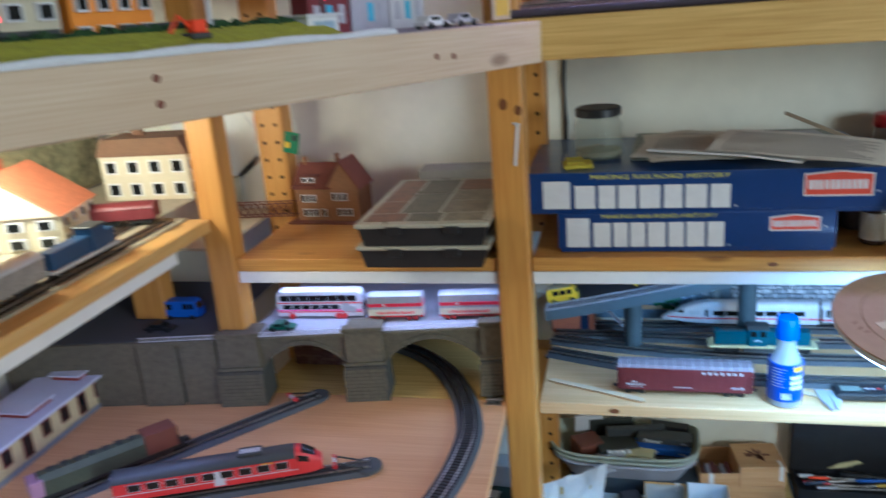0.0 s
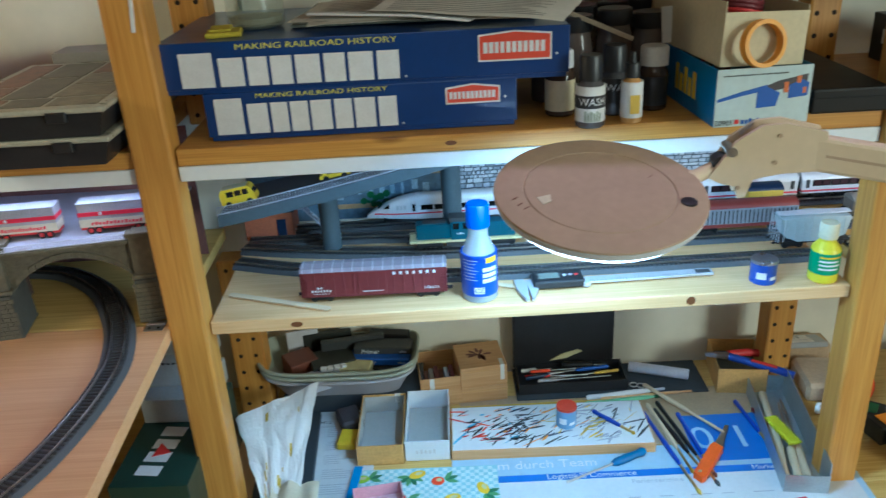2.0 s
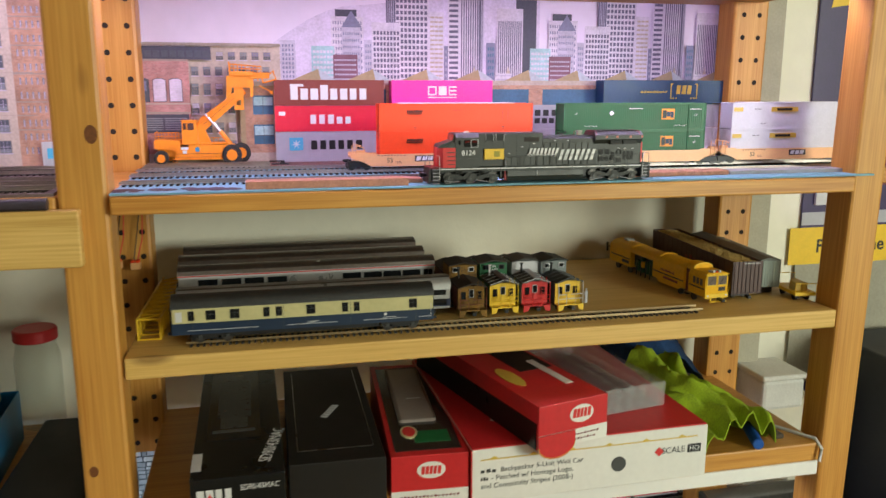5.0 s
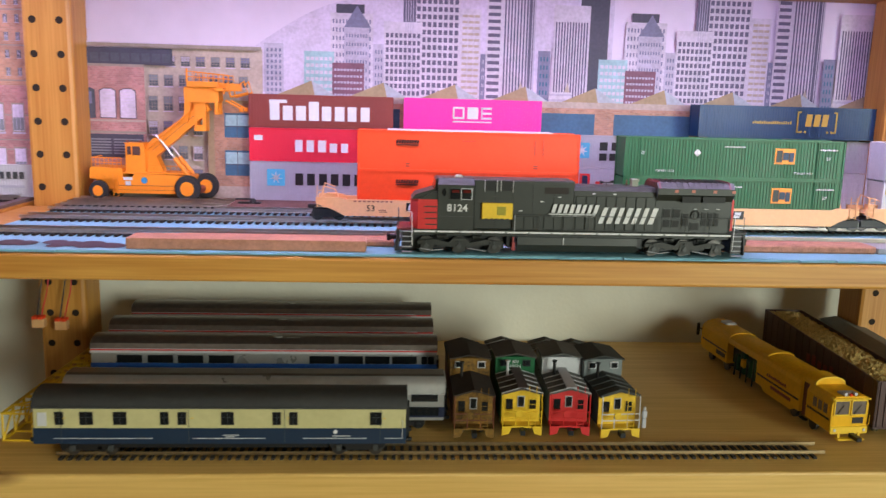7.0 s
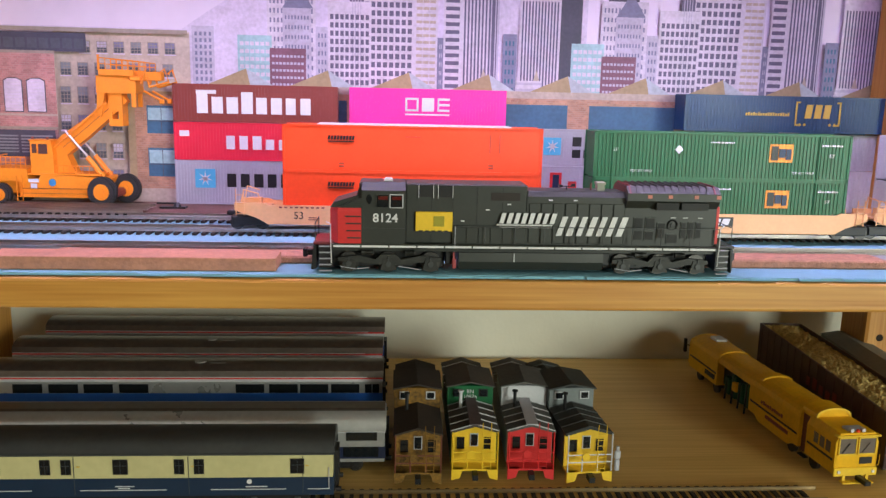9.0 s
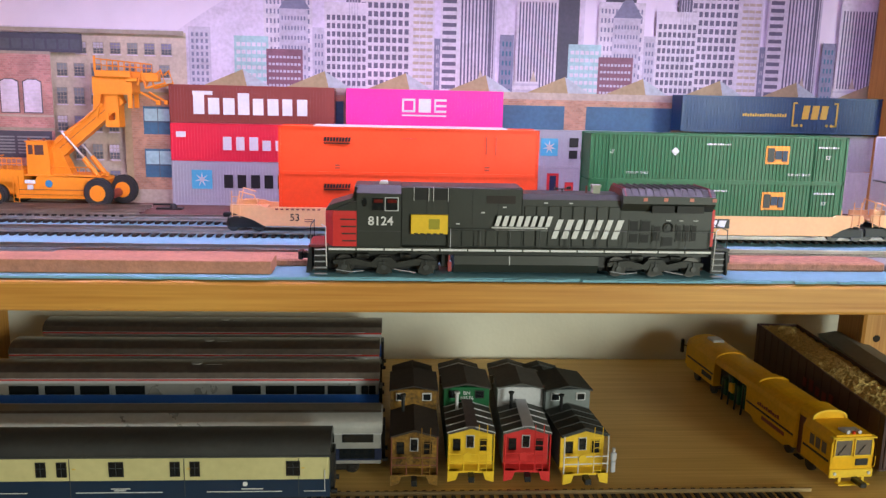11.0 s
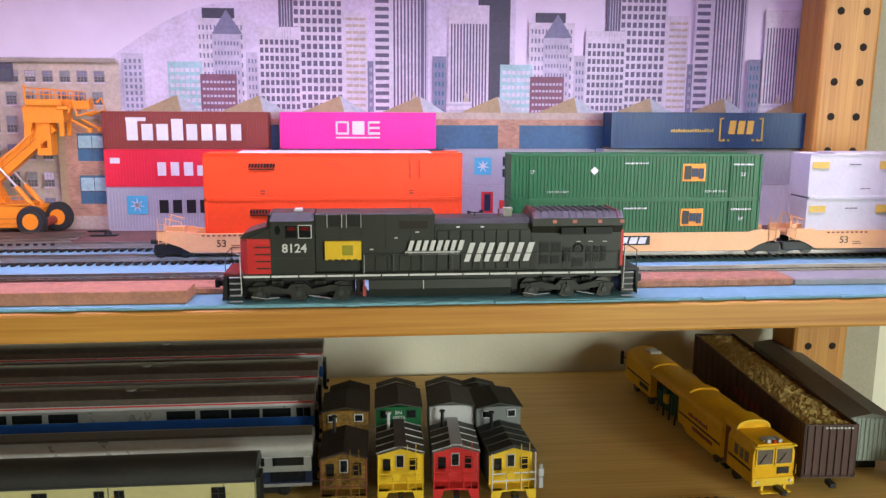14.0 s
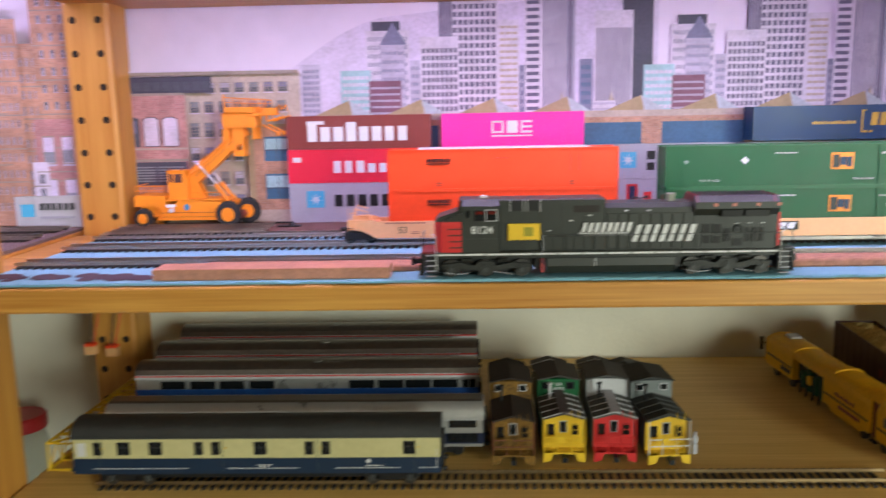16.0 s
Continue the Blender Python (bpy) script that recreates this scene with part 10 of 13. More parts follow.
bar("upper_arm", (0.668, 0.858, 1.150), (0.936, 0.795, 1.106), 0.020, 0.036, beige2)
bar("arm_groove", (0.700, 0.8405, 1.1445), (0.915, 0.7895, 1.109), 0.0012, 0.0030, beige, 0.0003)
part("elbow", Mesh().cyl(0.940, 0.773, 1.104, 0.0235, 0.040, "y", 24, bevel=0.003), beige2, lamp, smooth=True)
bar("lower_arm", (0.940, 0.775, 1.102), (0.768, 0.722, 0.640), 0.018, 0.026, beige2)
bar("arm_light_edge", (0.932, 0.7635, 1.088), (0.764, 0.7090, 0.640), 0.010, 0.0035, white_pl, 0.0008)
part("clamp_post", Mesh().cyl(0.768, 0.725, 0.584, 0.014, 0.060, n=20, bevel=0.002), P["black"], lamp, smooth=True)
part("clamp", Mesh().box(0.738, 0.798, 0.690, 0.760, 0.585, 0.600, 0.003).box(0.748, 0.788, 0.680, 0.6995, 0.535, 0.600, 0.003), P["black"], lamp)

# ---- workbench, middle bay ----
WZ = 0.5852
paper_m = mat("printed_paper", (0.62, 0.63, 0.64), 0.7, vary=0.06, scale=20)
paper_blue = mat("pale_blue_paper", (0.40, 0.56, 0.68), 0.6, vary=0.08, scale=12)
calendar_blue = mat("calendar_blue", (0.03, 0.17, 0.58), 0.5, vary=0.06, scale=10)
folder_m = mat("dark_folder", (0.035, 0.045, 0.055), 0.6, vary=0.1)
basket_m = mat("grey_green_basket", (0.36, 0.38, 0.30), 0.5, vary=0.08)
basket_m2 = mat("lilac_grey_basket", (0.38, 0.37, 0.40), 0.5, vary=0.08)
ochre_card = mat("ochre_edged_card", (0.58, 0.34, 0.11), 0.55, vary=0.22, scale=30)
cigar_wood = wood("cigar_box_wood", (0.62, 0.37, 0.17), (0.48, 0.25, 0.09), 0, 0.5, knots=False)
mat_dark = mat("charcoal_cutting_mat", (0.045, 0.055, 0.065), 0.85, vary=0.25, scale=60, bump=0.4)
blue_handle = mat("blue_handle", (0.015, 0.06, 0.40), 0.35)
cyan_handle = mat("petrol_blue_handle", (0.01, 0.13, 0.30), 0.35)


def slab(name, label, cat, x0, x1, y0, y1, z, h, material, rz=0, group="", bevel=0.0):
    cx, cy = (x0 + x1) / 2, (y0 + y1) / 2
    return solid(name, Mesh().box(-(x1 - x0) / 2, (x1 - x0) / 2, -(y1 - y0) / 2, (y1 - y0) / 2, 0, h, bevel), material, label, cat, pose(cx, cy, z, 0, 0, rz), group)


slab("desk_paper", "white printed sheet lying on the workbench", "paper", 0.095, 0.190, 0.90, 1.255, WZ, 0.0006, paper_m, 3, "loose papers")
slab("desk_paper", "white sheet lying on the workbench edge", "paper", 0.02, 0.16, 0.76, 0.97, WZ + 0.0008, 0.0006, paper_m, -6, "loose papers")
slab("kraft_sheet", "brown cardboard sheet under the tools", "card", 0.33, 0.84, 1.11, 1.262, WZ, 0.0008, mat("kraft_card", (0.46, 0.33, 0.19), 0.8, vary=0.12, scale=30), -1)
cal = thing("desk_calendar", "pale blue printed desk calendar sheet", "calendar", pose(0.62, 1.00, WZ + 0.0012, 0, 0, -1.0))
part("sheet", Mesh().box(-0.31, 0.29, -0.24, 0.105, 0, 0.0008), paper_blue, cal)
part("white_field", Mesh().box(-0.30, 0.28, -0.235, 0.035, 0.0008, 0.0012), paper_m, cal)
part("blue_field", Mesh().box(0.068, 0.26, 0.062, 0.178, 0.0, 0.0009), calendar_blue, cal)
part("blue_band", Mesh().box(-0.30, 0.28, 0.036, 0.050, 0.0009, 0.0014), calendar_blue, cal)
for body, size, x, y, mm in (("0 1 3", 0.078, 0.150, 0.115, mat("pale_number_print", (0.42, 0.60, 0.78), 0.5)), ("Logistik/E Commerce", 0.0155, -0.10, 0.043, P["white"]), ("Marketing Service", 0.0135, 0.19, 0.043, P["white"]), ("Ferientermine", 0.0135, -0.005, 0.024, P["grey"]), ("um durch Team", 0.026, -0.17, 0.072, P["white"])):
    letters("calendar_lettering", body, size, mm, cal, pose(x, y, 0.0016, -90, 0, 0), depth=0.0001)
rnd = random.Random(31)
o = Mesh()
for i in range(5):
    for j in range(12):
        x = -0.28 + j * 0.045
        o.box(x, x + rnd.uniform(0.015, 0.035), -0.01 - i * 0.036, -0.0085 - i * 0.036, 0.0012, 0.0015)
tagged(part("calendar_lines", o, P["grey"], cal), kind="stuff")
o = Mesh()
for i in range(60):
    if i % 7 < 5: o.box(0.108, 0.108 + rnd.uniform(0.02, 0.06), 1.235 - i * 0.0050, 1.2358 - i * 0.0050, WZ + 0.0006, WZ + 0.0008)
solid("printed_lines", o, P["grey"], "lines of print on the white sheet", "print", kind="stuff")

# paint board with splashes
pb = thing("paint_board", "white painting board with dried paint splashes", "palette board", pose(0.312, 1.098, WZ + 0.0015, 0, 0, -1.6))
part("board", Mesh().box(0, 0.318, 0, 0.115, 0, 0.018, 0.001), cigar_wood, pb)
part("white_top", Mesh().box(0.002, 0.316, 0.002, 0.113, 0.018, 0.0188), mat("white_laminate", (0.70, 0.71, 0.70), 0.4, vary=0.06, scale=18), pb)
rnd = random.Random(77)
for col, cx, k in (("orange", 0.04, 16), ("darkgrey", 0.10, 46), ("amber", 0.14, 16), ("black", 0.09, 30), ("grey", 0.22, 46), ("yellow", 0.25, 8), ("darkgrey", 0.26, 26), ("gold", 0.22, 16), ("navy", 0.15, 10), ("red", 0.045, 8), ("cyan", 0.06, 8)):
    for i in range(k // 4):
        s = Mesh()
        for q in range(4):
            x, y = min(0.305, max(0.01, rnd.gauss(cx, 0.035))), rnd.uniform(0.012, 0.104)
            n, w = rnd.choice((rnd.uniform(0.004, 0.020), rnd.uniform(0.015, 0.045))), rnd.uniform(0.0008, 0.0045)
            s.cyl(0, 0, 0.0188, 1.0, 0.0003, n=8, m=Matrix.Translation((x, y, 0)) @ Matrix.Rotation(0.5 + rnd.gauss(0, 0.35), 4, "Z") @ Matrix.Diagonal((n / 2, w / 2, 1, 1)))
        tagged(part("paint_splash", s, P[col], pb), kind="stuff")
o = thing("ring_mark", "round paint ring marks", "paint mark", pose(0.413, 1.125, WZ + 0.0206))
for x in (0.0, 0.013):
    part("ring", Mesh().tube([(x + 0.006 * math.cos(a * 0.4), 0.006 * math.sin(a * 0.4), 0) for a in range(17)], 0.0005, 4), P["black"], o)
tin(0.500, 1.150, WZ + 0.0206, mat("red_tin_lid", (0.62, 0.06, 0.03), 0.35), mat("tin_print_blue", (0.16, 0.30, 0.48), 0.35), "small paint tin with red lid on the board", 0.0165, 0.036)


def tray(name, label, m, n, d, h, wall, floor_m, rim=None, group="open card boxes"):
    t = thing(name, label, "box", m, group=group)
    e = 0.0016
    for nm, a in (("front_panel", (0, n, 0, e)), ("back_panel", (0, n, d - e, d)), ("side_panel", (0, e, e + 0.0001, d - e - 0.0001)), ("side_panel", (n - e, n, e + 0.0001, d - e - 0.0001))):
        part(nm, Mesh().box(a[0], a[1], a[2], a[3], 0, h, 0.0003), wall, t)
    part("bottom", Mesh().box(e + 0.0001, n - e - 0.0001, e + 0.0001, d - e - 0.0001, 0, 0.002), floor_m, t)
    for nm, a in (("rim", (-0.0004, n + 0.0004, -0.0005, e)),):
        part(nm, Mesh().box(a[0], a[1], a[2], a[3], h - 0.003, h + 0.0004), rim or wall, t)
    return t


grey_in = mat("grey_box_lining", (0.42, 0.42, 0.40), 0.8, vary=0.06)
b = tray("open_card_box", "open box with ochre edges and grey inside", pose(0.164, 1.100, WZ + 0.0015, 0, 0, -1), 0.073, 0.140, 0.036, ochre_card, grey_in)
part("lining", Mesh().box(0.0018, 0.0028, 0.002, 0.138, 0.002, 0.033).box(0.0702, 0.0712, 0.002, 0.138, 0.002, 0.033).box(0.003, 0.070, 0.137, 0.1382, 0.002, 0.033), grey_in, b)
part("white_tag", Mesh().box(0.055, 0.064, 0.137, 0.1405, 0.020, 0.0365), card_white, b)
part("scrap", Mesh().box(0.012, 0.019, 0.030, 0.034, 0.002, 0.0035), P["black"], b)
b = tray("open_card_box", "open white cardboard box with grey inside", pose(0.2395, 1.104, WZ + 0.0015, 0, 0, -1.5), 0.070, 0.140, 0.0365, mat("white_box_card", (0.68, 0.72, 0.76), 0.5, vary=0.04), grey_in)
part("scrap", Mesh().box(0.008, 0.022, 0.026, 0.0275, 0.002, 0.003), P["black"], b)
bars("faint_marks", 5, 0.034, 0.008, P["lightgrey"], b, pose(0.034, -0.0008, 0.018), 0.5)
slab("dark_block", "dark brown lump on the papers", "clutter", 0.125, 0.163, 1.185, 1.235, WZ + 0.0008, 0.022, mat("dark_lump", (0.06, 0.05, 0.055), 0.7, vary=0.3), 20, bevel=0.004)
slab("yellow_eraser", "small yellow block on the papers", "eraser", 0.130, 0.160, 1.140, 1.180, WZ + 0.0008, 0.014, P["yellow"], -8, bevel=0.002)

# fruit patterned card with a pink tray and a blue ruler
fc = thing("fruit_card", "pale card with fruit and leaf pattern", "card", pose(0.165, 0.86, WZ + 0.003, 0, 0, -1.5))
part("card_sheet", Mesh().box(0, 0.21, 0, 0.225, 0, 0.001), mat("aqua_check_card", (0.34, 0.58, 0.62), 0.6, vary=0.12, scale=60), fc)
checks = Mesh()
for i in range(30):
    for k in range(32):
        if (i + k) % 2:
            checks.box(0.002 + i * 0.0069, 0.0089 + i * 0.0069, 0.002 + k * 0.0069, 0.0089 + k * 0.0069, 0.001, 0.00106)
tagged(part("check_print", checks, mat("pale_check_print", (0.60, 0.72, 0.72), 0.6), fc), kind="stuff")
rnd = random.Random(15)
leaf_a, leaf_b = paint("print_leaf_green", (0.025, 0.16, 0.07)), paint("print_leaf_light", (0.10, 0.30, 0.12))


def spot(name, x, y, z, a, rx, ry, material):
    """A printed oval on the card, with a pointed outline for a leaf."""
    lean = 0.55 if "leaf" in name else 1.0
    pts = [(rx * math.cos(q), ry * math.copysign(abs(math.sin(q)) ** (1 / lean), math.sin(q))) for q in (2 * math.pi * k / 16 for k in range(16))]
    flat_m = Matrix(((1, 0, 0, 0), (0, 0, 1, 0), (0, 1, 0, 0), (0, 0, 0, 1)))
    return part(name, Mesh().prism(pts, 0, 0.00012, m=pose(x, y, z, 0, 0, a) @ flat_m), material, fc)


for i in range(19):
    x, y, a0 = 0.022 + (i % 4) * 0.054 + rnd.uniform(-0.010, 0.010), 0.022 + (i // 4) * 0.045 + rnd.uniform(-0.008, 0.008), rnd.uniform(0, 360)
    x, y, z = min(x, 0.19), min(y, 0.205), 0.00108 + i * 0.00002
    for k in range(rnd.choice((3, 4, 5))):
        q = a0 + k * 38
        spot("printed_leaf", x + 0.011 * math.cos(radians(q)), y + 0.011 * math.sin(radians(q)), z + k * 0.000003, q, 0.0105, 0.0040, leaf_a if k % 2 else leaf_b)
    q = a0 + 205
    fx, fy = x + 0.011 * math.cos(radians(q)), y + 0.011 * math.sin(radians(q))
    c, rx, ry = rnd.choice((("yellow", 0.0135, 0.0085), ("amber", 0.012, 0.009), ("red", 0.008, 0.0065), ("lime", 0.0125, 0.009), ("orange", 0.010, 0.0095)))
    spot("printed_fruit", fx, fy, z + 0.00014, q, rx, ry, P[c])
    spot("fruit_shine", fx + 0.002, fy + 0.002, z + 0.00027, q, rx * 0.45, ry * 0.4, P["cream"])
tray("pink_tray", "small open pink card tray", pose(0.178, 0.915, WZ + 0.0045, 0, 0, 8), 0.072, 0.105, 0.022, mat("pink_card", (0.66, 0.36, 0.42), 0.6), mat("pink_card_inside", (0.62, 0.40, 0.44), 0.7))
slab("blue_ruler", "narrow blue plastic strip", "ruler", 0.150, 0.163, 0.93, 1.092, WZ + 0.0050, 0.0022, mat("sky_blue_plastic", (0.02, 0.25, 0.60), 0.35), -7)

# black folder, tissue and small card
slab("dark_folder", "dark grey folder lying on the workbench", "folder", 0.010, 0.098, 0.93, 1.235, WZ + 0.0010, 0.012, folder_m, 2, bevel=0.001)
slab("dark_folder", "dark book under the baskets", "book", 0.03, 0.27, 1.2475, 1.342, WZ + 0.001, 0.034, folder_m, -1, bevel=0.001)
tissue = mat("paper_tissue", (0.82, 0.82, 0.80), 0.85, vary=0.05, scale=60, bump=0.6, bump_scale=500)


def tis(u, v):
    a, b, c, d = Vector((-0.030, 1.155, 0.640)), Vector((0.100, 1.215, 0.668)), Vector((0.050, 0.968, 0.602)), Vector((0.082, 0.960, 0.602))
    p = (a * (1 - u) + b * u) * (1 - v) + (c * (1 - u) + d * u) * v
    ridge = lambda a, b, c: abs(noise.noise(Vector((a, b, c))))
    fold = 0.024 * abs(u - 0.62 + 0.1 * v) * (1 - v) + 0.008 * ridge(u * 2.2, v * 2.4, 2) + 0.005 * ridge(u * 5 + v, v * 5, 5)
    edge = 0.008 * noise.noise(Vector((u * 5, v * 5, 9)))
    return (p.x + edge * (1 - v), p.y + 0.5 * edge, p.z + fold - 0.006 + 0.010 * math.sin(math.pi * u) * (1 - v))


ts = thing("paper_tissue", "crumpled white tissue with yellow paint stains", "tissue", pose(0, 0, 0))
part("tissue_sheet", Mesh().grid(tis, 22, 30, 0.0003), tissue, ts)
rnd = random.Random(3)
for i in range(14):
    u0, v0, s = rnd.uniform(0.1, 0.85), rnd.uniform(0.1, 0.9), rnd.uniform(0.02, 0.05)
    part("paint_stain", Mesh().grid(lambda a, b: tuple(Vector(tis(u0 + (a - 0.5) * s, v0 + (b - 0.5) * s * 1.6)) + Vector((0, 0, 0.0006))), 4, 4), mat("yellow_stain", (0.62, 0.45, 0.05), 0.8) if i == 0 else bpy.data.materials["yellow_stain"], ts)
solid("second_tissue", Mesh().grid(lambda u, v: (0.045 + 0.07 * u, 1.03 - 0.12 * v, WZ + 0.0165 + 0.018 * (1 - v) + 0.008 * noise.noise(Vector((u * 4, v * 4, 9)))), 14, 16, 0.0003), mat("cream_tissue", (0.62, 0.56, 0.42), 0.85, vary=0.08), "cream paper napkin below the tissue", "tissue", smooth=True)

# stacked baskets with paint boxes and brushes
for k, (mm, s) in enumerate(((basket_m2, 0.96), (basket_m, 0.985), (basket_m, 1.0))):
    bt = thing("plastic_basket", "grey green plastic basket in a stack", "basket", pose(0.130, 1.284, WZ + 0.0352 + 0.010 * k, 0, 0, -2), group="stacked baskets")

    def rr(a, rx, ry, p=0.42):
        c, s_ = math.cos(a), math.sin(a)
        return (rx * abs(c) ** p * (1 if c > 0 else -1), ry * abs(s_) ** p * (1 if s_ > 0 else -1))

    def wallf(u, v, s=s):
        x, y = rr(2 * math.pi * u, (0.106 + 0.027 * v) * s, (0.037 + 0.027 * v) * s)
        return (x, y, 0.046 * v + 0.005 * v * math.cos(4 * math.pi * u))
    part("basket_wall", Mesh().grid(wallf, 56, 6, 0.0015), mm, bt, smooth=True)
    part("rim", Mesh().tube([(*rr(2 * math.pi * i / 56, 0.1345 * s, 0.0650 * s), 0.046 + 0.005 * math.cos(4 * math.pi * i / 56)) for i in range(57)], 0.0032, 8), mm, bt, smooth=True)
    part("basket_floor", Mesh().prism([rr(2 * math.pi * i / 40, 0.105 * s, 0.036 * s) for i in range(40)], 0, 0.0015, m=Matrix(((1, 0, 0, 0), (0, 0, 1, 0), (0, 1, 0, 0), (0, 0, 0, 1)))), mm, bt)
BKZ = WZ + 0.0575
for i, (x, y, z, w, d, h, rz, c, lab) in enumerate(((0.205, 1.275, 0.040, 0.10, 0.030, 0.016, -6, "darkgrey", "dark paint box with white print"), (0.200, 1.262, 0.024, 0.105, 0.030, 0.016, -6, "blue", "blue primer paint box with white print"), (0.200, 1.258, 0.008, 0.10, 0.036, 0.016, -5, "black", "black primer box with white print"), (0.062, 1.300, 0.020, 0.055, 0.004, 0.055, 12, "lightgrey", "white plastic part in the basket"), (0.105, 1.308, 0.020, 0.085, 0.010, 0.045, 8, "hood", "green card in the basket"), (0.215, 1.305, 0.030, 0.07, 0.020, 0.030, -10, "black", "black tool grip in the basket"), (0.150, 1.290, 0.020, 0.11, 0.012, 0.040, 10, "darkgrey", "dark sanding block in the basket"), (0.060, 1.262, 0.006, 0.05, 0.045, 0.036, 30, "rust", "brown box in the basket"), (0.115, 1.262, 0.010, 0.075, 0.05, 0.030, 18, "hood", "grey green tool case in the basket"), (0.155, 1.240, 0.004, 0.06, 0.03, 0.030, -12, "cream", "folded card in the basket"), (0.105, 1.225, 0.004, 0.05, 0.03, 0.026, 25, "grey", "grey part in the basket"))):
    t = thing("paint_box" if "print" in lab else "small_part_box", lab, "box", pose(x, min(y + 0.018, 1.325), BKZ + z * 0.85, 4, 0, rz))
    part("box", Mesh().box(-w / 2, w / 2, -d / 2, d / 2, 0, h, 0.0015), P[c], t)
    if "print" in lab:
        letters("white_print", "Primer", h * 0.72, P["white"], t, pose(-w * 0.22, -d / 2 - 0.0003, h / 2), depth=0.0001, shear=0.25, bold=0.0002)
        bars("small_print", 4, w * 0.12, h * 0.3, P["grey"], t, pose(w * 0.36, -d / 2 - 0.0003, h / 2), 0.25)
for i in range(4):
    solid("white_clip", Mesh().box(-0.005, 0.005, -0.004, 0.004, 0, 0.012, 0.001), P["white"], "small white plastic clip in the basket", "clip", pose(0.105 + i * 0.010, 1.245 + 0.002 * i, BKZ + 0.026, 10, 5 * i, 10 * i))
slab("label_strip", "white label strip below the baskets", "label", 0.036, 0.126, 1.205, 1.228, WZ + 0.0022, 0.0008, paper_m, -2)
letters("strip_lettering", "70411/70412", 0.011, P["darkgrey"], None, pose(0.083, 1.216, WZ + 0.0032, -90, 0, -2), "printed number on a label strip", depth=0.0001)

# wooden cigar boxes
for x, y, z, n, d, h, rz, lid, lab in ((0.266, 1.246, 0, 0.074, 0.092, 0.056, 5, False, "open wooden box with a white band"), (0.336, 1.252, 0, 0.080, 0.082, 0.030, 4, True, "flat wooden box under another"), (0.335, 1.250, 0.0305, 0.082, 0.082, 0.040, 7, True, "wooden box with a printed coat of arms")):
    if lid:
        t = carton("wooden_box", lab, pose(x, y, WZ + z, 0, 0, rz), n, d, h, cigar_wood, group="wooden boxes")
        part("lid_line", Mesh().box(-0.0003, n + 0.0003, -0.0003, d + 0.0003, h - 0.008, h - 0.0073), ochre_card, t)
        if h > 0.035:
            rnd = random.Random(6)
            for i in range(12):
                a = rnd.uniform(0, 6.28); r = rnd.uniform(0, 0.018)
                part("printed_arms", Mesh().cyl(0, 0, h, 1, 0.0003, n=8, m=Matrix.Translation((n / 2 + 1.2 * r * math.cos(a), d / 2 + r * math.sin(a), 0)) @ Matrix.Rotation(a, 4, "Z") @ Matrix.Diagonal((0.008, 0.003, 1, 1))), P["rust"], t)
            part("white_band", Mesh().box(n - 0.012, n - 0.005, -0.0004, 0.020, h - 0.030, h + 0.0004), card_white, t)
    else:
        t = tray("wooden_box", lab, pose(x, y, WZ + z, 0, 0, rz), n, d, h, cigar_wood, cigar_wood, group="wooden boxes")
        part("white_band", Mesh().box(0.016, 0.024, -0.0008, 0.0, 0.004, h + 0.0004), card_white, t)
        for i in range(6):
            part("loose_bit", Mesh().box(0.010 + i * 0.009, 0.018 + i * 0.009, 0.02, 0.07, 0.010, 0.030 + 0.004 * (i % 3), 0.001), P[("rust", "grey", "maroon")[i % 3]], t)

# cutting mat, tool case, pens
slab("cutting_mat", "charcoal felt mat under the tool case", "mat", 0.432, 0.765, 1.245, 1.344, WZ, 0.003, mat_dark, -1)
tc = thing("tool_case", "open black tool case with small tools", "tool case", pose(0.437, 1.262, WZ + 0.003, 0, 0, -0.5))
part("tray", Mesh().box(0, 0.19, 0, 0.003, 0, 0.020).box(0, 0.19, 0.062, 0.065, 0, 0.022).box(0, 0.003, 0.003, 0.062, 0, 0.021).box(0.187, 0.19, 0.003, 0.062, 0, 0.021).box(0.003, 0.187, 0.003, 0.062, 0, 0.004), black_plastic, tc)
part("lid", Mesh().box(-0.004, 0.178, 0.066, 0.080, 0.010, 0.150, 0.004, seg=2), black_plastic, tc)


def tool(name, label, a, b, r, hm, shaft_m=None, shaft=0.0, sr=0.0012, group="small tools", tip=None):
    """A handle from a towards b with a shaft after it."""
    a, b = Vector(a), Vector(b)
    n = (b - a).length
    hl = n * (1 - shaft)
    t = thing(name, label, "tool", look(tuple(a), tuple(b)) @ Matrix.Rotation(radians(180), 4, "X"), group=group)
    part("handle", Mesh().lathe([(r * 0.6, 0), (r, r * 0.8), (r * 0.8, hl * 0.3), (r, hl * 0.6), (r * 0.9, hl * 0.9), (r * 0.5, hl)], 12), hm, t, smooth=True)
    if shaft: part("shaft", Mesh().cyl(0, 0, hl - 0.001, sr, n * shaft * (0.85 if tip else 1), n=10), shaft_m or steel, t, smooth=True)
    if tip: part("bristles", Mesh().lathe([(sr * 0.9, n * 0.93), (sr * 1.5, n * 0.96), (sr * 0.9, n * 0.985), (0.0003, n)], 10), tip, t, smooth=True)
    return t


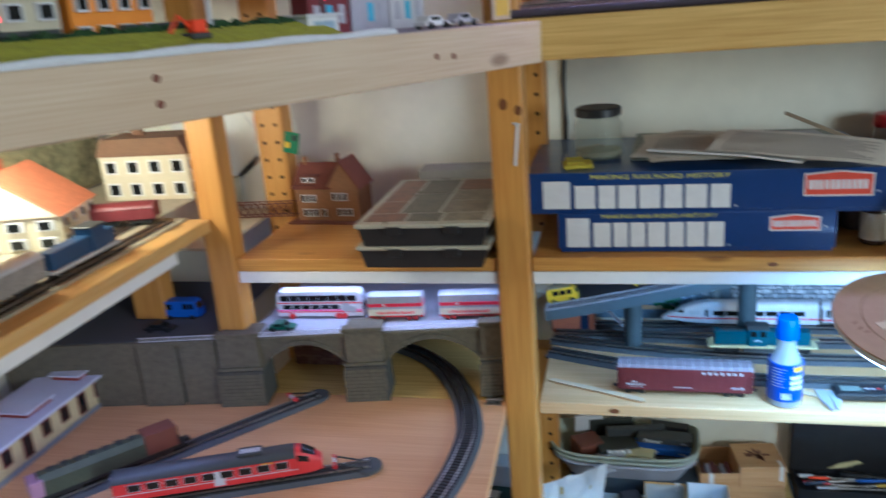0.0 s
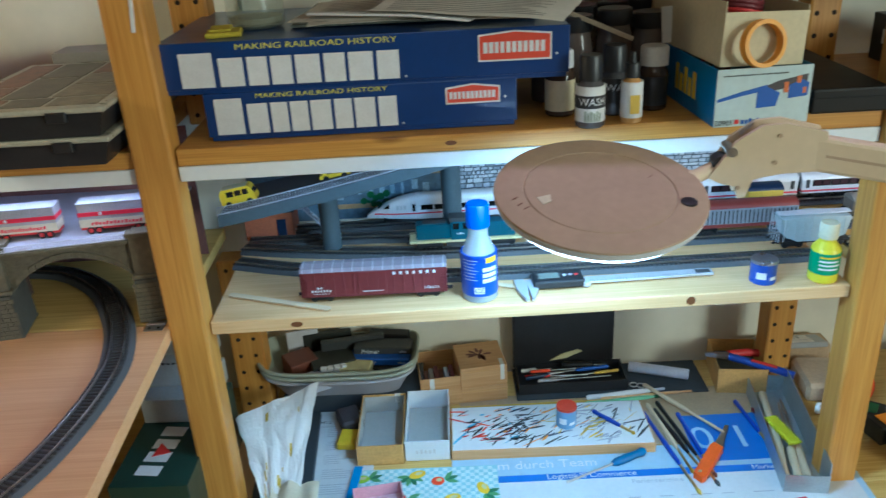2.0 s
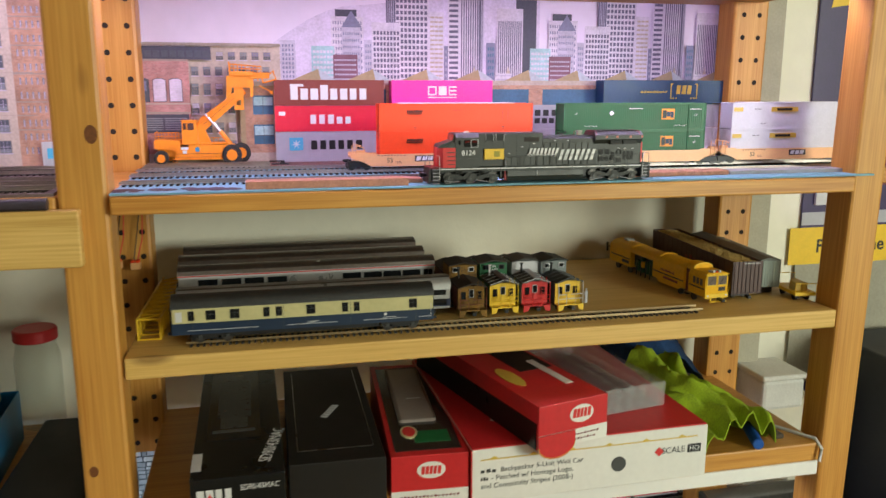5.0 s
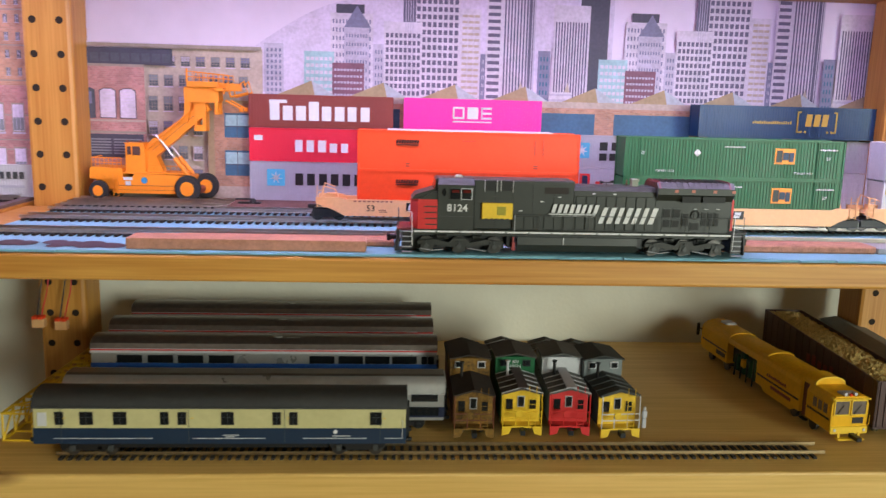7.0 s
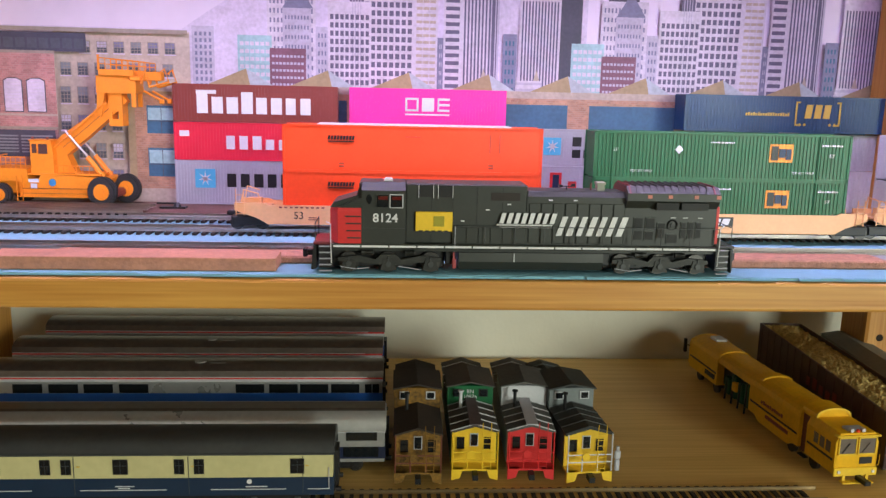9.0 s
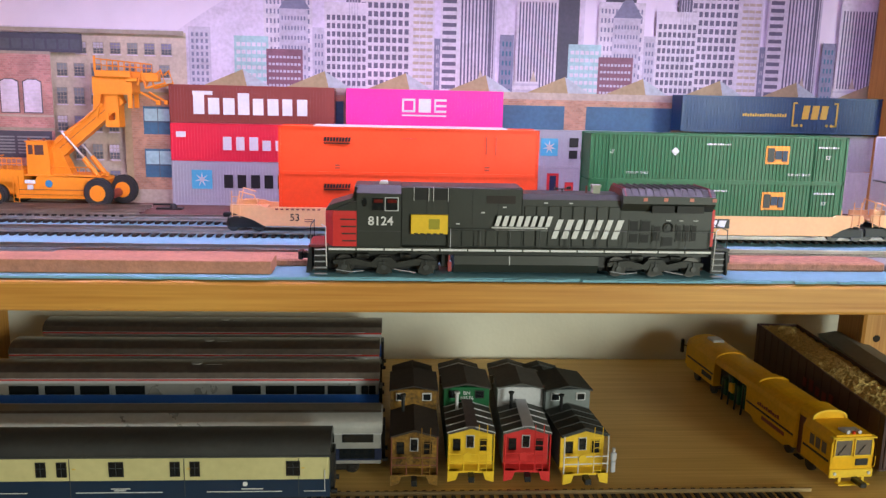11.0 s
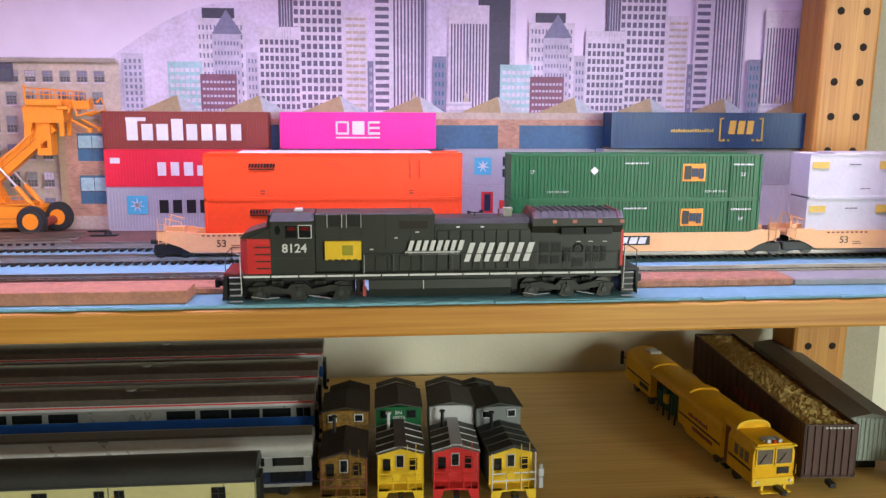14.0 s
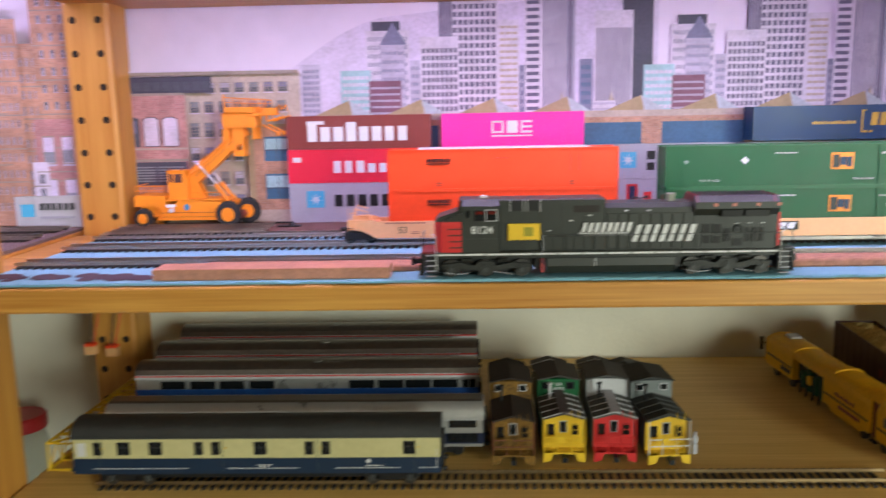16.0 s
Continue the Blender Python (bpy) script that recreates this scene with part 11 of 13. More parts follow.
z = WZ + 0.026
rnd = random.Random(19)
for i, (x0, y0, x1, y1, r, c, lab, sh) in enumerate((
        (0.520, 1.314, 0.600, 1.308, 0.0075, "black", "black handled knife in the tool case", 0.3), (0.445, 1.300, 0.50, 1.302, 0.004, "white", "white handled scalpel in the tool case", 0.5),
        (0.600, 1.296, 0.45, 1.286, 0.0035, "blue", "small blue screwdriver in the tool case", 0.6), (0.450, 1.284, 0.56, 1.276, 0.003, "red", "small red screwdriver in the tool case", 0.6), (0.615, 1.285, 0.47, 1.272, 0.003, "gold", "thin brass file in the tool case", 0.7),
        (0.46, 1.292, 0.58, 1.300, 0.003, "orange", "orange handled file in the tool case", 0.7), (0.47, 1.268, 0.60, 1.272, 0.0026, "grey", "steel tweezers in the tool case", 0.7), (0.45, 1.275, 0.52, 1.290, 0.004, "navy", "dark blue cutter in the tool case", 0.4))):
    tool("small_tool", lab, (x0, y0, z + 0.002 * (i % 3)), (x1, y1, z + 0.002 * (i % 2)), r, P[c], steel, sh)
solid("craft_knife_cap", Mesh().prism([(0, 0), (0.03, 0.004), (0.058, 0.016), (0.05, 0.02), (0.02, 0.012)], 0, 0.006), P["cream"], "pale plastic part in the tool case", "tool", pose(0.50, 1.325, WZ + 0.030))
solid("white_tube", Mesh().cyl(0, 0, 0.0095, 0.0095, 0.105, "x", 20, bevel=0.001), mat("pale_lilac_tube", (0.64, 0.66, 0.76), 0.4), "white plastic tube lying on the mat", "tube", pose(0.642, 1.318, WZ + 0.003, 0, 0, -21), smooth=True)
for x, y in ((0.640, 1.272), (0.652, 1.268)):
    solid("steel_washer", Mesh().tube([(0.0065 * math.cos(a * 0.35), 0.0065 * math.sin(a * 0.35), 0.001) for a in range(19)], 0.0012, 6), steel, "small steel ring on the mat", "ring", pose(x, y, WZ + 0.003), smooth=True)
tool("marker_pen", "white ballpoint pen lying on the workbench", (0.550, 1.238, WZ + 0.006), (0.690, 1.252, WZ + 0.006), 0.0048, P["white"], P["lightgrey"], 0.14, 0.0024)
tool("green_pencil", "pale green pencil on the workbench", (0.545, 1.222, WZ + 0.0055), (0.680, 1.232, WZ + 0.0055), 0.0038, mat("pale_green_paint", (0.20, 0.48, 0.25), 0.4), P["green"], 0.1, 0.003)
tool("peach_pencil", "peach coloured pencil on the workbench", (0.575, 1.236, WZ + 0.004), (0.735, 1.243, WZ + 0.004), 0.0028, P["peach"], P["peach"], 0.1, 0.002)
tool("thin_rod", "thin olive brass rod on the workbench", (0.315, 1.236, WZ + 0.003), (0.62, 1.232, WZ + 0.003), 0.0018, P["gold"])
tool("thin_rod", "thin pale wooden rod on the workbench", (0.315, 1.222, WZ + 0.003), (0.56, 1.226, WZ + 0.003), 0.0022, stick_m)
for a, b, hm, tm, lab in (((0.635, 1.190), (0.668, 0.985), blue_handle, "gold", "blue handled paint brush on the calendar"), ((0.655, 1.195), (0.690, 1.02), P["black"], "black", "black handled paint brush on the calendar"), ((0.690, 1.180), (0.702, 1.02), blue_handle, "rust", "blue handled paint brush on the calendar"),
                         ((0.665, 1.215), (0.700, 1.00), P["black"], "darkgrey", "thin black paint brush on the calendar"), ((0.648, 1.21), (0.672, 1.03), stick_m, "gold", "wooden handled paint brush on the calendar"), ((0.795, 1.205), (0.808, 1.075), blue_handle, "cream", "blue handled flat brush on the calendar"), ((0.548, 1.175), (0.602, 1.110), blue_handle, "gold", "blue handled paint brush on the board"), ((0.815, 1.18), (0.832, 1.10), P["maroon"], "grey", "dark red handled file on the calendar")):
    zb = WZ + (0.0245 if "on the board" in lab else 0.006)
    tool("paint_brush", lab, (*a, zb), (*b, zb - 0.001), 0.0038, hm, brass, 0.32, 0.0022, "paint brushes", P[tm])
tool("wooden_spatula", "wooden palette spatula leaning over brushes", (0.655, 1.262, WZ + 0.010), (0.745, 1.115, WZ + 0.012), 0.0042, stick_m, stick_m, 0.4, 0.0022)
tool("screwdriver", "petrol blue screwdriver on the calendar", (0.612, 1.086, WZ + 0.009), (0.480, 1.030, WZ + 0.004), 0.0072, cyan_handle, steel, 0.58, 0.0018)
ck = thing("orange_knife", "orange handled saw knife on the calendar", "knife", pose(0.670, 1.015, WZ + 0.004, 0, 0, 52))
part("handle", Mesh().prism([(0, -0.008), (0.008, -0.011), (0.085, -0.010), (0.09, 0.006), (0.08, 0.009), (0.006, 0.007)], 0, 0.011, m=Matrix(((1, 0, 0, 0), (0, 0, 1, 0), (0, 1, 0, 0), (0, 0, 0, 1)))), mat("safety_orange", (0.82, 0.12, 0.015), 0.4), ck)
part("blade", Mesh().prism([(0.088, -0.008), (0.150, 0.004), (0.148, 0.008), (0.088, 0.006)], 0.004, 0.0055, m=Matrix(((1, 0, 0, 0), (0, 0, 1, 0), (0, 1, 0, 0), (0, 0, 0, 1)))), steel, ck)
part("rivet", Mesh().cyl(0.012, 0, 0.0105, 0.003, 0.001, n=10), steel, ck)

# ochre box with pliers
b = tray("open_wooden_box", "open ochre card box full of tools", pose(0.776, 1.238, WZ, 0, 0, -8), 0.082, 0.102, 0.048, ochre_card, grey_in)
part("tool_bed", Mesh().box(0.006, 0.076, 0.008, 0.094, 0.003, 0.030, 0.004), P["hood"], b)
pl = thing("pliers", "pliers with red and blue handles lying on a box", "pliers", pose(0.775, 1.272, WZ + 0.052, 0, 4, -6))
part("jaw", Mesh().prism([(-0.012, 0.0), (0.03, -0.006), (0.034, 0.008), (-0.012, 0.003)], 0, 0.008, m=Matrix(((1, 0, 0, 0), (0, 0, 1, 0), (0, 1, 0, 0), (0, 0, 0, 1)))), steel, pl)
part("red_handle", Mesh().tube([(0.028, 0.004, 0.005), (0.06, 0.012, 0.006), (0.105, 0.010, 0.006), (0.128, 0.004, 0.006)], 0.0068, 10), P["red"], pl, smooth=True)
part("blue_handle", Mesh().tube([(0.028, -0.002, 0.004), (0.06, -0.018, 0.004), (0.10, -0.034, 0.002), (0.126, -0.046, 0.0)], 0.0068, 10), blue_handle, pl, smooth=True)
part("red_inset", Mesh().tube([(0.06, -0.020, 0.0095), (0.10, -0.036, 0.0075)], 0.003, 8), P["red"], pl)
# clear case with printed card beyond the post
xc = thing("parts_case", "flat clear parts case with printed card", "case", pose(0.900, 1.285, WZ + 0.050, -14, 0, -1))
part("case", Mesh().box(-0.03, 0.085, 0, 0.050, 0, 0.010, 0.002), mat("grey_clear_case", (0.40, 0.42, 0.43), 0.2, vary=0.1), xc)
part("card", Mesh().box(-0.012, 0.062, 0.004, 0.044, 0.010, 0.0105), card_white, xc)
letters("case_lettering", "XCS", 0.016, P["darkgrey"], xc, pose(0.032, 0.032, 0.0107, -90, 0, 0), depth=0.0001)
part("print_bar", Mesh().box(-0.006, 0.020, 0.020, 0.0215, 0.0105, 0.0108).box(0.026, 0.055, 0.016, 0.0172, 0.0105, 0.0108), P["grey"], xc)
slab("paper_bag", "crumpled kraft paper bag beside the post", "paper bag", 0.885, 1.0, 1.298, 1.342, WZ, 0.048, mat("kraft_bag", (0.50, 0.36, 0.22), 0.8, vary=0.15, scale=30), 0, bevel=0.006)
slab("paper_bag", "beige paper bag under the parts case", "paper bag", 0.916, 0.99, 1.19, 1.283, WZ, 0.035, mat("beige_bag", (0.56, 0.43, 0.29), 0.8, vary=0.15, scale=30), -6, bevel=0.006)
solid("thread_spool", Mesh().lathe([(0.010, 0), (0.010, 0.003), (0.0085, 0.004), (0.0085, 0.022), (0.010, 0.023), (0.010, 0.026), (0.003, 0.026)], 18), P["white"], "white reel of thread lying by the post", "spool", pose(0.917, 1.165, WZ + 0.011, 80, 0, 40), smooth=True)
mt = thing("metal_tray", "galvanised metal tray with wooden handled tools", "tray", pose(0.786, 0.985, WZ + 0.002, 0, 0, -9))
galv = mat("galvanised_steel", (0.42, 0.46, 0.47), 0.4, 0.7, vary=0.15)
for nm, a in (("front_panel", (0, 0.062, 0, 0.0015, 0, 0.030)), ("back_panel", (0, 0.062, 0.258, 0.26, 0, 0.030)), ("side_panel", (0, 0.0015, 0.0016, 0.2579, 0, 0.030)), ("side_panel", (0.0605, 0.062, 0.0016, 0.2579, 0, 0.050)), ("bottom", (0.0016, 0.0604, 0.0016, 0.2579, 0, 0.0015))):
    part(nm, Mesh().box(*a), galv, mt)
for i, (x0, y0, x1, y1, c, lab) in enumerate(((0.795, 0.995, 0.845, 1.20, stick_m, "wooden handled chisel in the tray"), (0.812, 0.995, 0.858, 1.18, stick_m, "wooden handled needle file in the tray"), (0.828, 1.002, 0.866, 1.19, stick_m, "wooden handled awl in the tray"), (0.842, 1.21, 0.806, 1.03, stick_m, "wooden modelling stick in the tray"))):
    tool("hand_file", lab, (x0, y0, WZ + 0.012 + 0.003 * (i % 2)), (x1, y1, WZ + 0.014), 0.0068, c, steel, 0.6 if i < 3 else 0.1, 0.002)
br = thing("yellow_brush", "small yellow plastic brush in the tray", "brush", pose(0.826, 1.090, WZ + 0.026, 0, 0, 100))
part("brush_body", Mesh().box(-0.035, 0.035, -0.008, 0.008, 0, 0.006, 0.002), mat("neon_yellow", (0.66, 0.66, 0.02), 0.5), br)
for i in range(12):
    part("bristle", Mesh().box(-0.034 + i * 0.006, -0.031 + i * 0.006, -0.011, 0.011, 0.001, 0.005, 0.0006), bpy.data.materials["neon_yellow"], br)
slab("red_cloth_scrap", "small red plastic lid by the tray", "lid", 0.775, 0.815, 0.93, 0.965, WZ + 0.002, 0.008, P["red"], 10, bevel=0.003)

# ---- workbench, right bay: trays and cable bits ----
rt = thing("ribbed_tray", "white ribbed plastic sheet leaning in the clutter", "tray", pose(1.085, 1.205, WZ + 0.005, 18, 0, -28))
part("sheet", Mesh().box(0, 0.15, 0, 0.11, 0, 0.003, 0.0006), mat("white_ribbed_plastic", (0.66, 0.68, 0.70), 0.4), rt)
for i in range(12):
    part("rib", Mesh().box(0.006 + i * 0.012, 0.010 + i * 0.012, 0.002, 0.108, 0.003, 0.0055), bpy.data.materials["white_ribbed_plastic"], rt)
rnd = random.Random(44)
for i in range(34):
    x, y = rnd.uniform(0.915, 1.69), rnd.uniform(1.03, 1.28)
    c, lab = rnd.choice((("white", "white plastic cup in the clutter"), ("green", "green circuit board scrap in the clutter"), ("red", "red plastic part in the clutter"), ("black", "black plastic tray in the clutter"), ("orange", "orange cable reel in the clutter"), ("lightgrey", "pale plastic bag in the clutter"), ("yellow", "yellow plastic part in the clutter"), ("darkgrey", "dark cable box in the clutter"), ("black", "black tool box in the clutter")))
    if "cup" in lab or "reel" in lab:
        r = rnd.uniform(0.014, 0.024)
        solid("plastic_cup" if "cup" in lab else "cable_reel", Mesh().lathe([(r * 0.8, 0), (r, 0.003), (r, 0.02), (r * 0.75, 0.024), (r * 0.75, 0.034), (r, 0.038), (r * 0.4, 0.04)], 18), P[c], lab, "cup" if "cup" in lab else "reel", pose(x, y, WZ + 0.014, 70 * (i % 2), 0, rnd.uniform(0, 90)), smooth=True)
    else:
        w, d, h = rnd.uniform(0.04, 0.11), rnd.uniform(0.03, 0.09), rnd.uniform(0.008, 0.045)
        t = thing("clutter_box" if h > 0.02 else "clutter_board", lab, "box" if h > 0.02 else "board", pose(x, y, WZ + 0.0005 + 0.0003 * i, 0, 0, rnd.uniform(-40, 40)))
        part("body", Mesh().box(-w / 2, w / 2, -d / 2, d / 2, 0, h, 0.002), P[c], t)
        part("top_plate", Mesh().box(-w * 0.3, w * 0.3, -d * 0.3, d * 0.3, h, h + 0.002, 0.0005), P[rnd.choice(("lightgrey", "black", "amber", "green"))], t)

# ---- left bay: fold-out board with curved track ----
FZ = 0.905
board_m = wood("pinkish_plywood", (0.68, 0.375, 0.17), (0.58, 0.295, 0.115), 0, 0.55, knots=False)
fb = Mesh().prism([(-1.05, 0.30), (-0.020, 0.30), (-0.045, 1.012), (-1.05, 1.012)], -0.018, 0.0, m=Matrix(((1, 0, 0, 0), (0, 0, 1, 0), (0, 1, 0, 0), (0, 0, 0, 1))))
solid("fold_out_board", fb, board_m, "pinkish plywood fold-out board with track", "board", pose(0, 0, FZ), kind="structure")
hg = thing("hinge", "small steel hinge at the board edge", "hinge", pose(-0.064, 1.013, FZ))
part("leaf", Mesh().box(-0.012, 0.012, -0.016, 0.010, 0.0002, 0.0014), steel, hg)
part("pin", Mesh().cyl(-0.012, 0, 0.002, 0.0022, 0.024, "x", 10), steel, hg)
for x in (-0.006, 0.006):
    part("screw", Mesh().cyl(x, -0.010, 0.0014, 0.002, 0.0008, n=10), P["black"], hg)
bed_track("curved_bed_track", [(-0.33, 1.205), (-0.25, 1.188), (-0.175, 1.125), (-0.122, 1.035), (-0.095, 0.96), (-0.084, 0.89), (-0.090, 0.79), (-0.113, 0.70), (-0.165, 0.61), (-0.25, 0.53)], FZ, "curved model track on dark grey bed")
bed_track("siding_track", [(-0.352, 1.000), (-0.482, 0.845), (-0.62, 0.68), (-0.72, 0.56)], FZ, "siding track on dark bed with buffer stop")
bed_track("siding_track", [(-0.205, 0.812), (-0.30, 0.775), (-0.50, 0.695), (-0.72, 0.60)], FZ, "siding track on dark bed with buffer stop")
for x, y, a in ((-0.352, 1.000, 50), (-0.207, 0.811, 21)):
    b = thing("buffer_stop", "black buffer stop with white and red beam", "buffer stop", pose(x, y, FZ + 0.006, 0, 0, a), group="buffer stops")
    part("rounded_end", Mesh().cyl(0.0, 0, -0.0055, 0.0195, 0.006, n=24, bevel=0.001), road_grey, b, smooth=True)
    part("frame", Mesh().tube([(-0.006, -0.009, 0.002), (-0.040, -0.009, 0.014), (-0.044, -0.009, 0.002)], 0.0013, 6).tube([(-0.006, 0.009, 0.002), (-0.040, 0.009, 0.014), (-0.044, 0.009, 0.002)], 0.0013, 6), P["black"], b)
    part("beam", Mesh().box(-0.046, -0.042, -0.014, 0.014, 0.010, 0.015, 0.0006), P["white"], b)
    part("red_end", Mesh().box(-0.0464, -0.0416, -0.0142, -0.006, 0.0098, 0.0152).box(-0.0464, -0.0416, 0.006, 0.0142, 0.0098, 0.0152), P["red"], b)

# red railcar and a green goods locomotive on the sidings
rc = coach(0, 0, 0, 0.235, 0.044, 0.0310, "red railcar with dark roof on the siding", P["darkgrey"], [(0.0085, 0.016, P["red"])], [(0.020 + i * 0.0235, 0.036 + i * 0.0235, 0.0205, 0.0300) for i in range(9)], P["red"], m=pose(-0.512, 0.690, FZ + 0.0092, 0, 0, 21.5), group="")
def nose(u, v):
    """Rounded sloping front: v runs from the body to the tip, u round the section."""
    a = math.pi * u
    w, h = 0.0155 * (1 - 0.42 * v ** 2.2), 0.0085 + (0.0345 - 0.0185 * v ** 1.5) * math.sin(a) ** 0.45
    return (0.2345 + 0.034 * v, -w * (abs(math.cos(a)) ** 0.5) * (1 if math.cos(a) > 0 else -1), h)


part("cab_front", Mesh().grid(nose, 20, 8, 0.0006), P["red"], rc, smooth=True)
part("cab_bottom", Mesh().box(0.234, 0.262, -0.012, 0.012, 0.0075, 0.0095, 0.0008), P["darkgrey"], rc)
part("windscreen", Mesh().grid(lambda u, v: tuple(Vector(nose(0.30 + 0.40 * u, 0.25 + 0.5 * v)) + Vector((0.0004, 0, 0.0006))), 8, 4), pane_dark, rc, smooth=True)
for u0 in (0.09, 0.79):
    part("side_window", Mesh().grid(lambda u, v: tuple(Vector(nose(u0 + 0.12 * u, 0.08 + 0.42 * v)) * 1 + Vector((0.0002, -0.0006 if u0 < 0.5 else 0.0006, 0.0003))), 5, 4), pane_dark, rc, smooth=True)
part("pale_stripe", Mesh().box(0.001, 0.236, -0.0159, -0.0156, 0.0162, 0.0172), P["lightgrey"], rc)
part("door", Mesh().box(0.128, 0.142, -0.0162, -0.0157, 0.0100, 0.0310), P["lightgrey"], rc)
part("yellow_strip", Mesh().box(0.190, 0.206, -0.0162, -0.0157, 0.0312, 0.0322), P["yellow"], rc)
part("roof_grille", Mesh().box(0.160, 0.192, -0.010, 0.010, 0.0425, 0.0465, 0.0010), P["darkgrey"], rc)
for i in range(5):
    part("roof_vent", Mesh().box(0.164 + i * 0.0055, 0.168 + i * 0.0055, -0.006, 0.004, 0.0464, 0.0470), P["lightgrey"], rc)
gl = thing("goods_locomotive", "green brown goods locomotive with a pink front", "locomotive", pose(-0.627, 0.672, FZ + 0.0092, 0, 0, 50))
part("frame", Mesh().box(0, 0.205, -0.0145, 0.0145, 0.008, 0.012), P["black"], gl)
part("long_body", Mesh().prism([(-0.0145, 0.012), (0.0145, 0.012), (0.0135, 0.032), (0.007, 0.040), (-0.007, 0.040), (-0.0135, 0.032)], 0.012, 0.195, m=Matrix.Rotation(radians(-90), 4, "Z") @ Matrix.Diagonal((-1, 1, 1, 1))), mat("dull_green_paint", (0.055, 0.065, 0.035), 0.6, vary=0.3), gl)
part("rear_cab", Mesh().box(0.150, 0.196, -0.0150, 0.0150, 0.012, 0.043, 0.001), P["rust"], gl)
part("front_panel", Mesh().box(-0.001, 0.016, -0.0148, 0.0148, 0.012, 0.036, 0.001), mat("pink_grey_paint", (0.40, 0.22, 0.30), 0.5), gl)
for i in range(7):
    part("roof_detail", Mesh().box(0.024 + i * 0.018, 0.034 + i * 0.018, -0.005, 0.005, 0.0395, 0.0425 + 0.001 * (i % 2), 0.0006), P["hood"], gl)
for x in (0.04, 0.165):
    bogie(gl, x, base=0.036, axles=3)
part("coupler", Mesh().box(0.205, 0.215, -0.006, 0.006, 0.007, 0.012, 0.001), P["black"], gl)

# station building by the sidings
cream_wall = mat("cream_stucco", (0.58, 0.47, 0.24), 0.8, vary=0.12, scale=40)
lilac_slab = mat("pale_lilac_roof_sheet", (0.62, 0.62, 0.70), 0.6, vary=0.06)
sb = thing("station_building", "cream model station with dark windows and pale flat roof", "model building", pose(-0.715, 0.50, FZ))
part("wall", Mesh().box(-0.085, 0, 0, 0.52, 0, 0.055, 0.0005), cream_wall, sb)
part("roof", Mesh().box(-0.098, 0.014, -0.010, 0.53, 0.055, 0.059, 0.0005), lilac_slab, sb)
part("plinth", Mesh().box(0, 0.002, 0, 0.52, 0, 0.008), mid_grey, sb)
for i in range(12):
    y = 0.016 + i * 0.042
    w = part("window", Mesh().box(-0.0002, 0.0008, y, y + 0.020, 0.010 if i % 3 == 0 else 0.020, 0.046), P["brown"], sb)
    part("pane", Mesh().box(0.0007, 0.0012, y + 0.002, y + 0.018, 0.012 if i % 3 == 0 else 0.022, 0.044), pane_dark, w)
for y in (0.30, 0.42):
    rb = part("roof_box", Mesh().box(-0.060, -0.010, y, y + 0.055, 0.059, 0.066, 0.0005), P["brown"], sb)
    part("roof_sheet", Mesh().box(-0.064, -0.006, y - 0.004, y + 0.059, 0.0662, 0.0685), lilac_slab, rb)

# ---- stone viaduct with road ----
stone_m = mat("olive_grey_stone", (0.125, 0.105, 0.066), 0.85, vary=0.35, scale=120, bump=0.8, bump_scale=420)
stone_d = mat("dark_joint", (0.075, 0.070, 0.055), 0.9, vary=0.3, scale=120, bump=0.8)
VM = pose(-0.049, 1.043, FZ, 0, 0, 9)
va = thing("stone_viaduct", "grey model stone viaduct with arches and parapet", "model bridge", VM)
HV = 0.112


def arch_face(x0, x1, spring, crown, d0, d1):
    n = 14
    pts = [(x0, spring)] + [(x0 + (x1 - x0) * i / n, spring + (crown - spring) * math.sin(math.pi * i / n) ** 0.7) for i in range(1, n)] + [(x1, spring), (x1, HV), (x0, HV)]
    return Mesh().prism(pts, d0, d1)


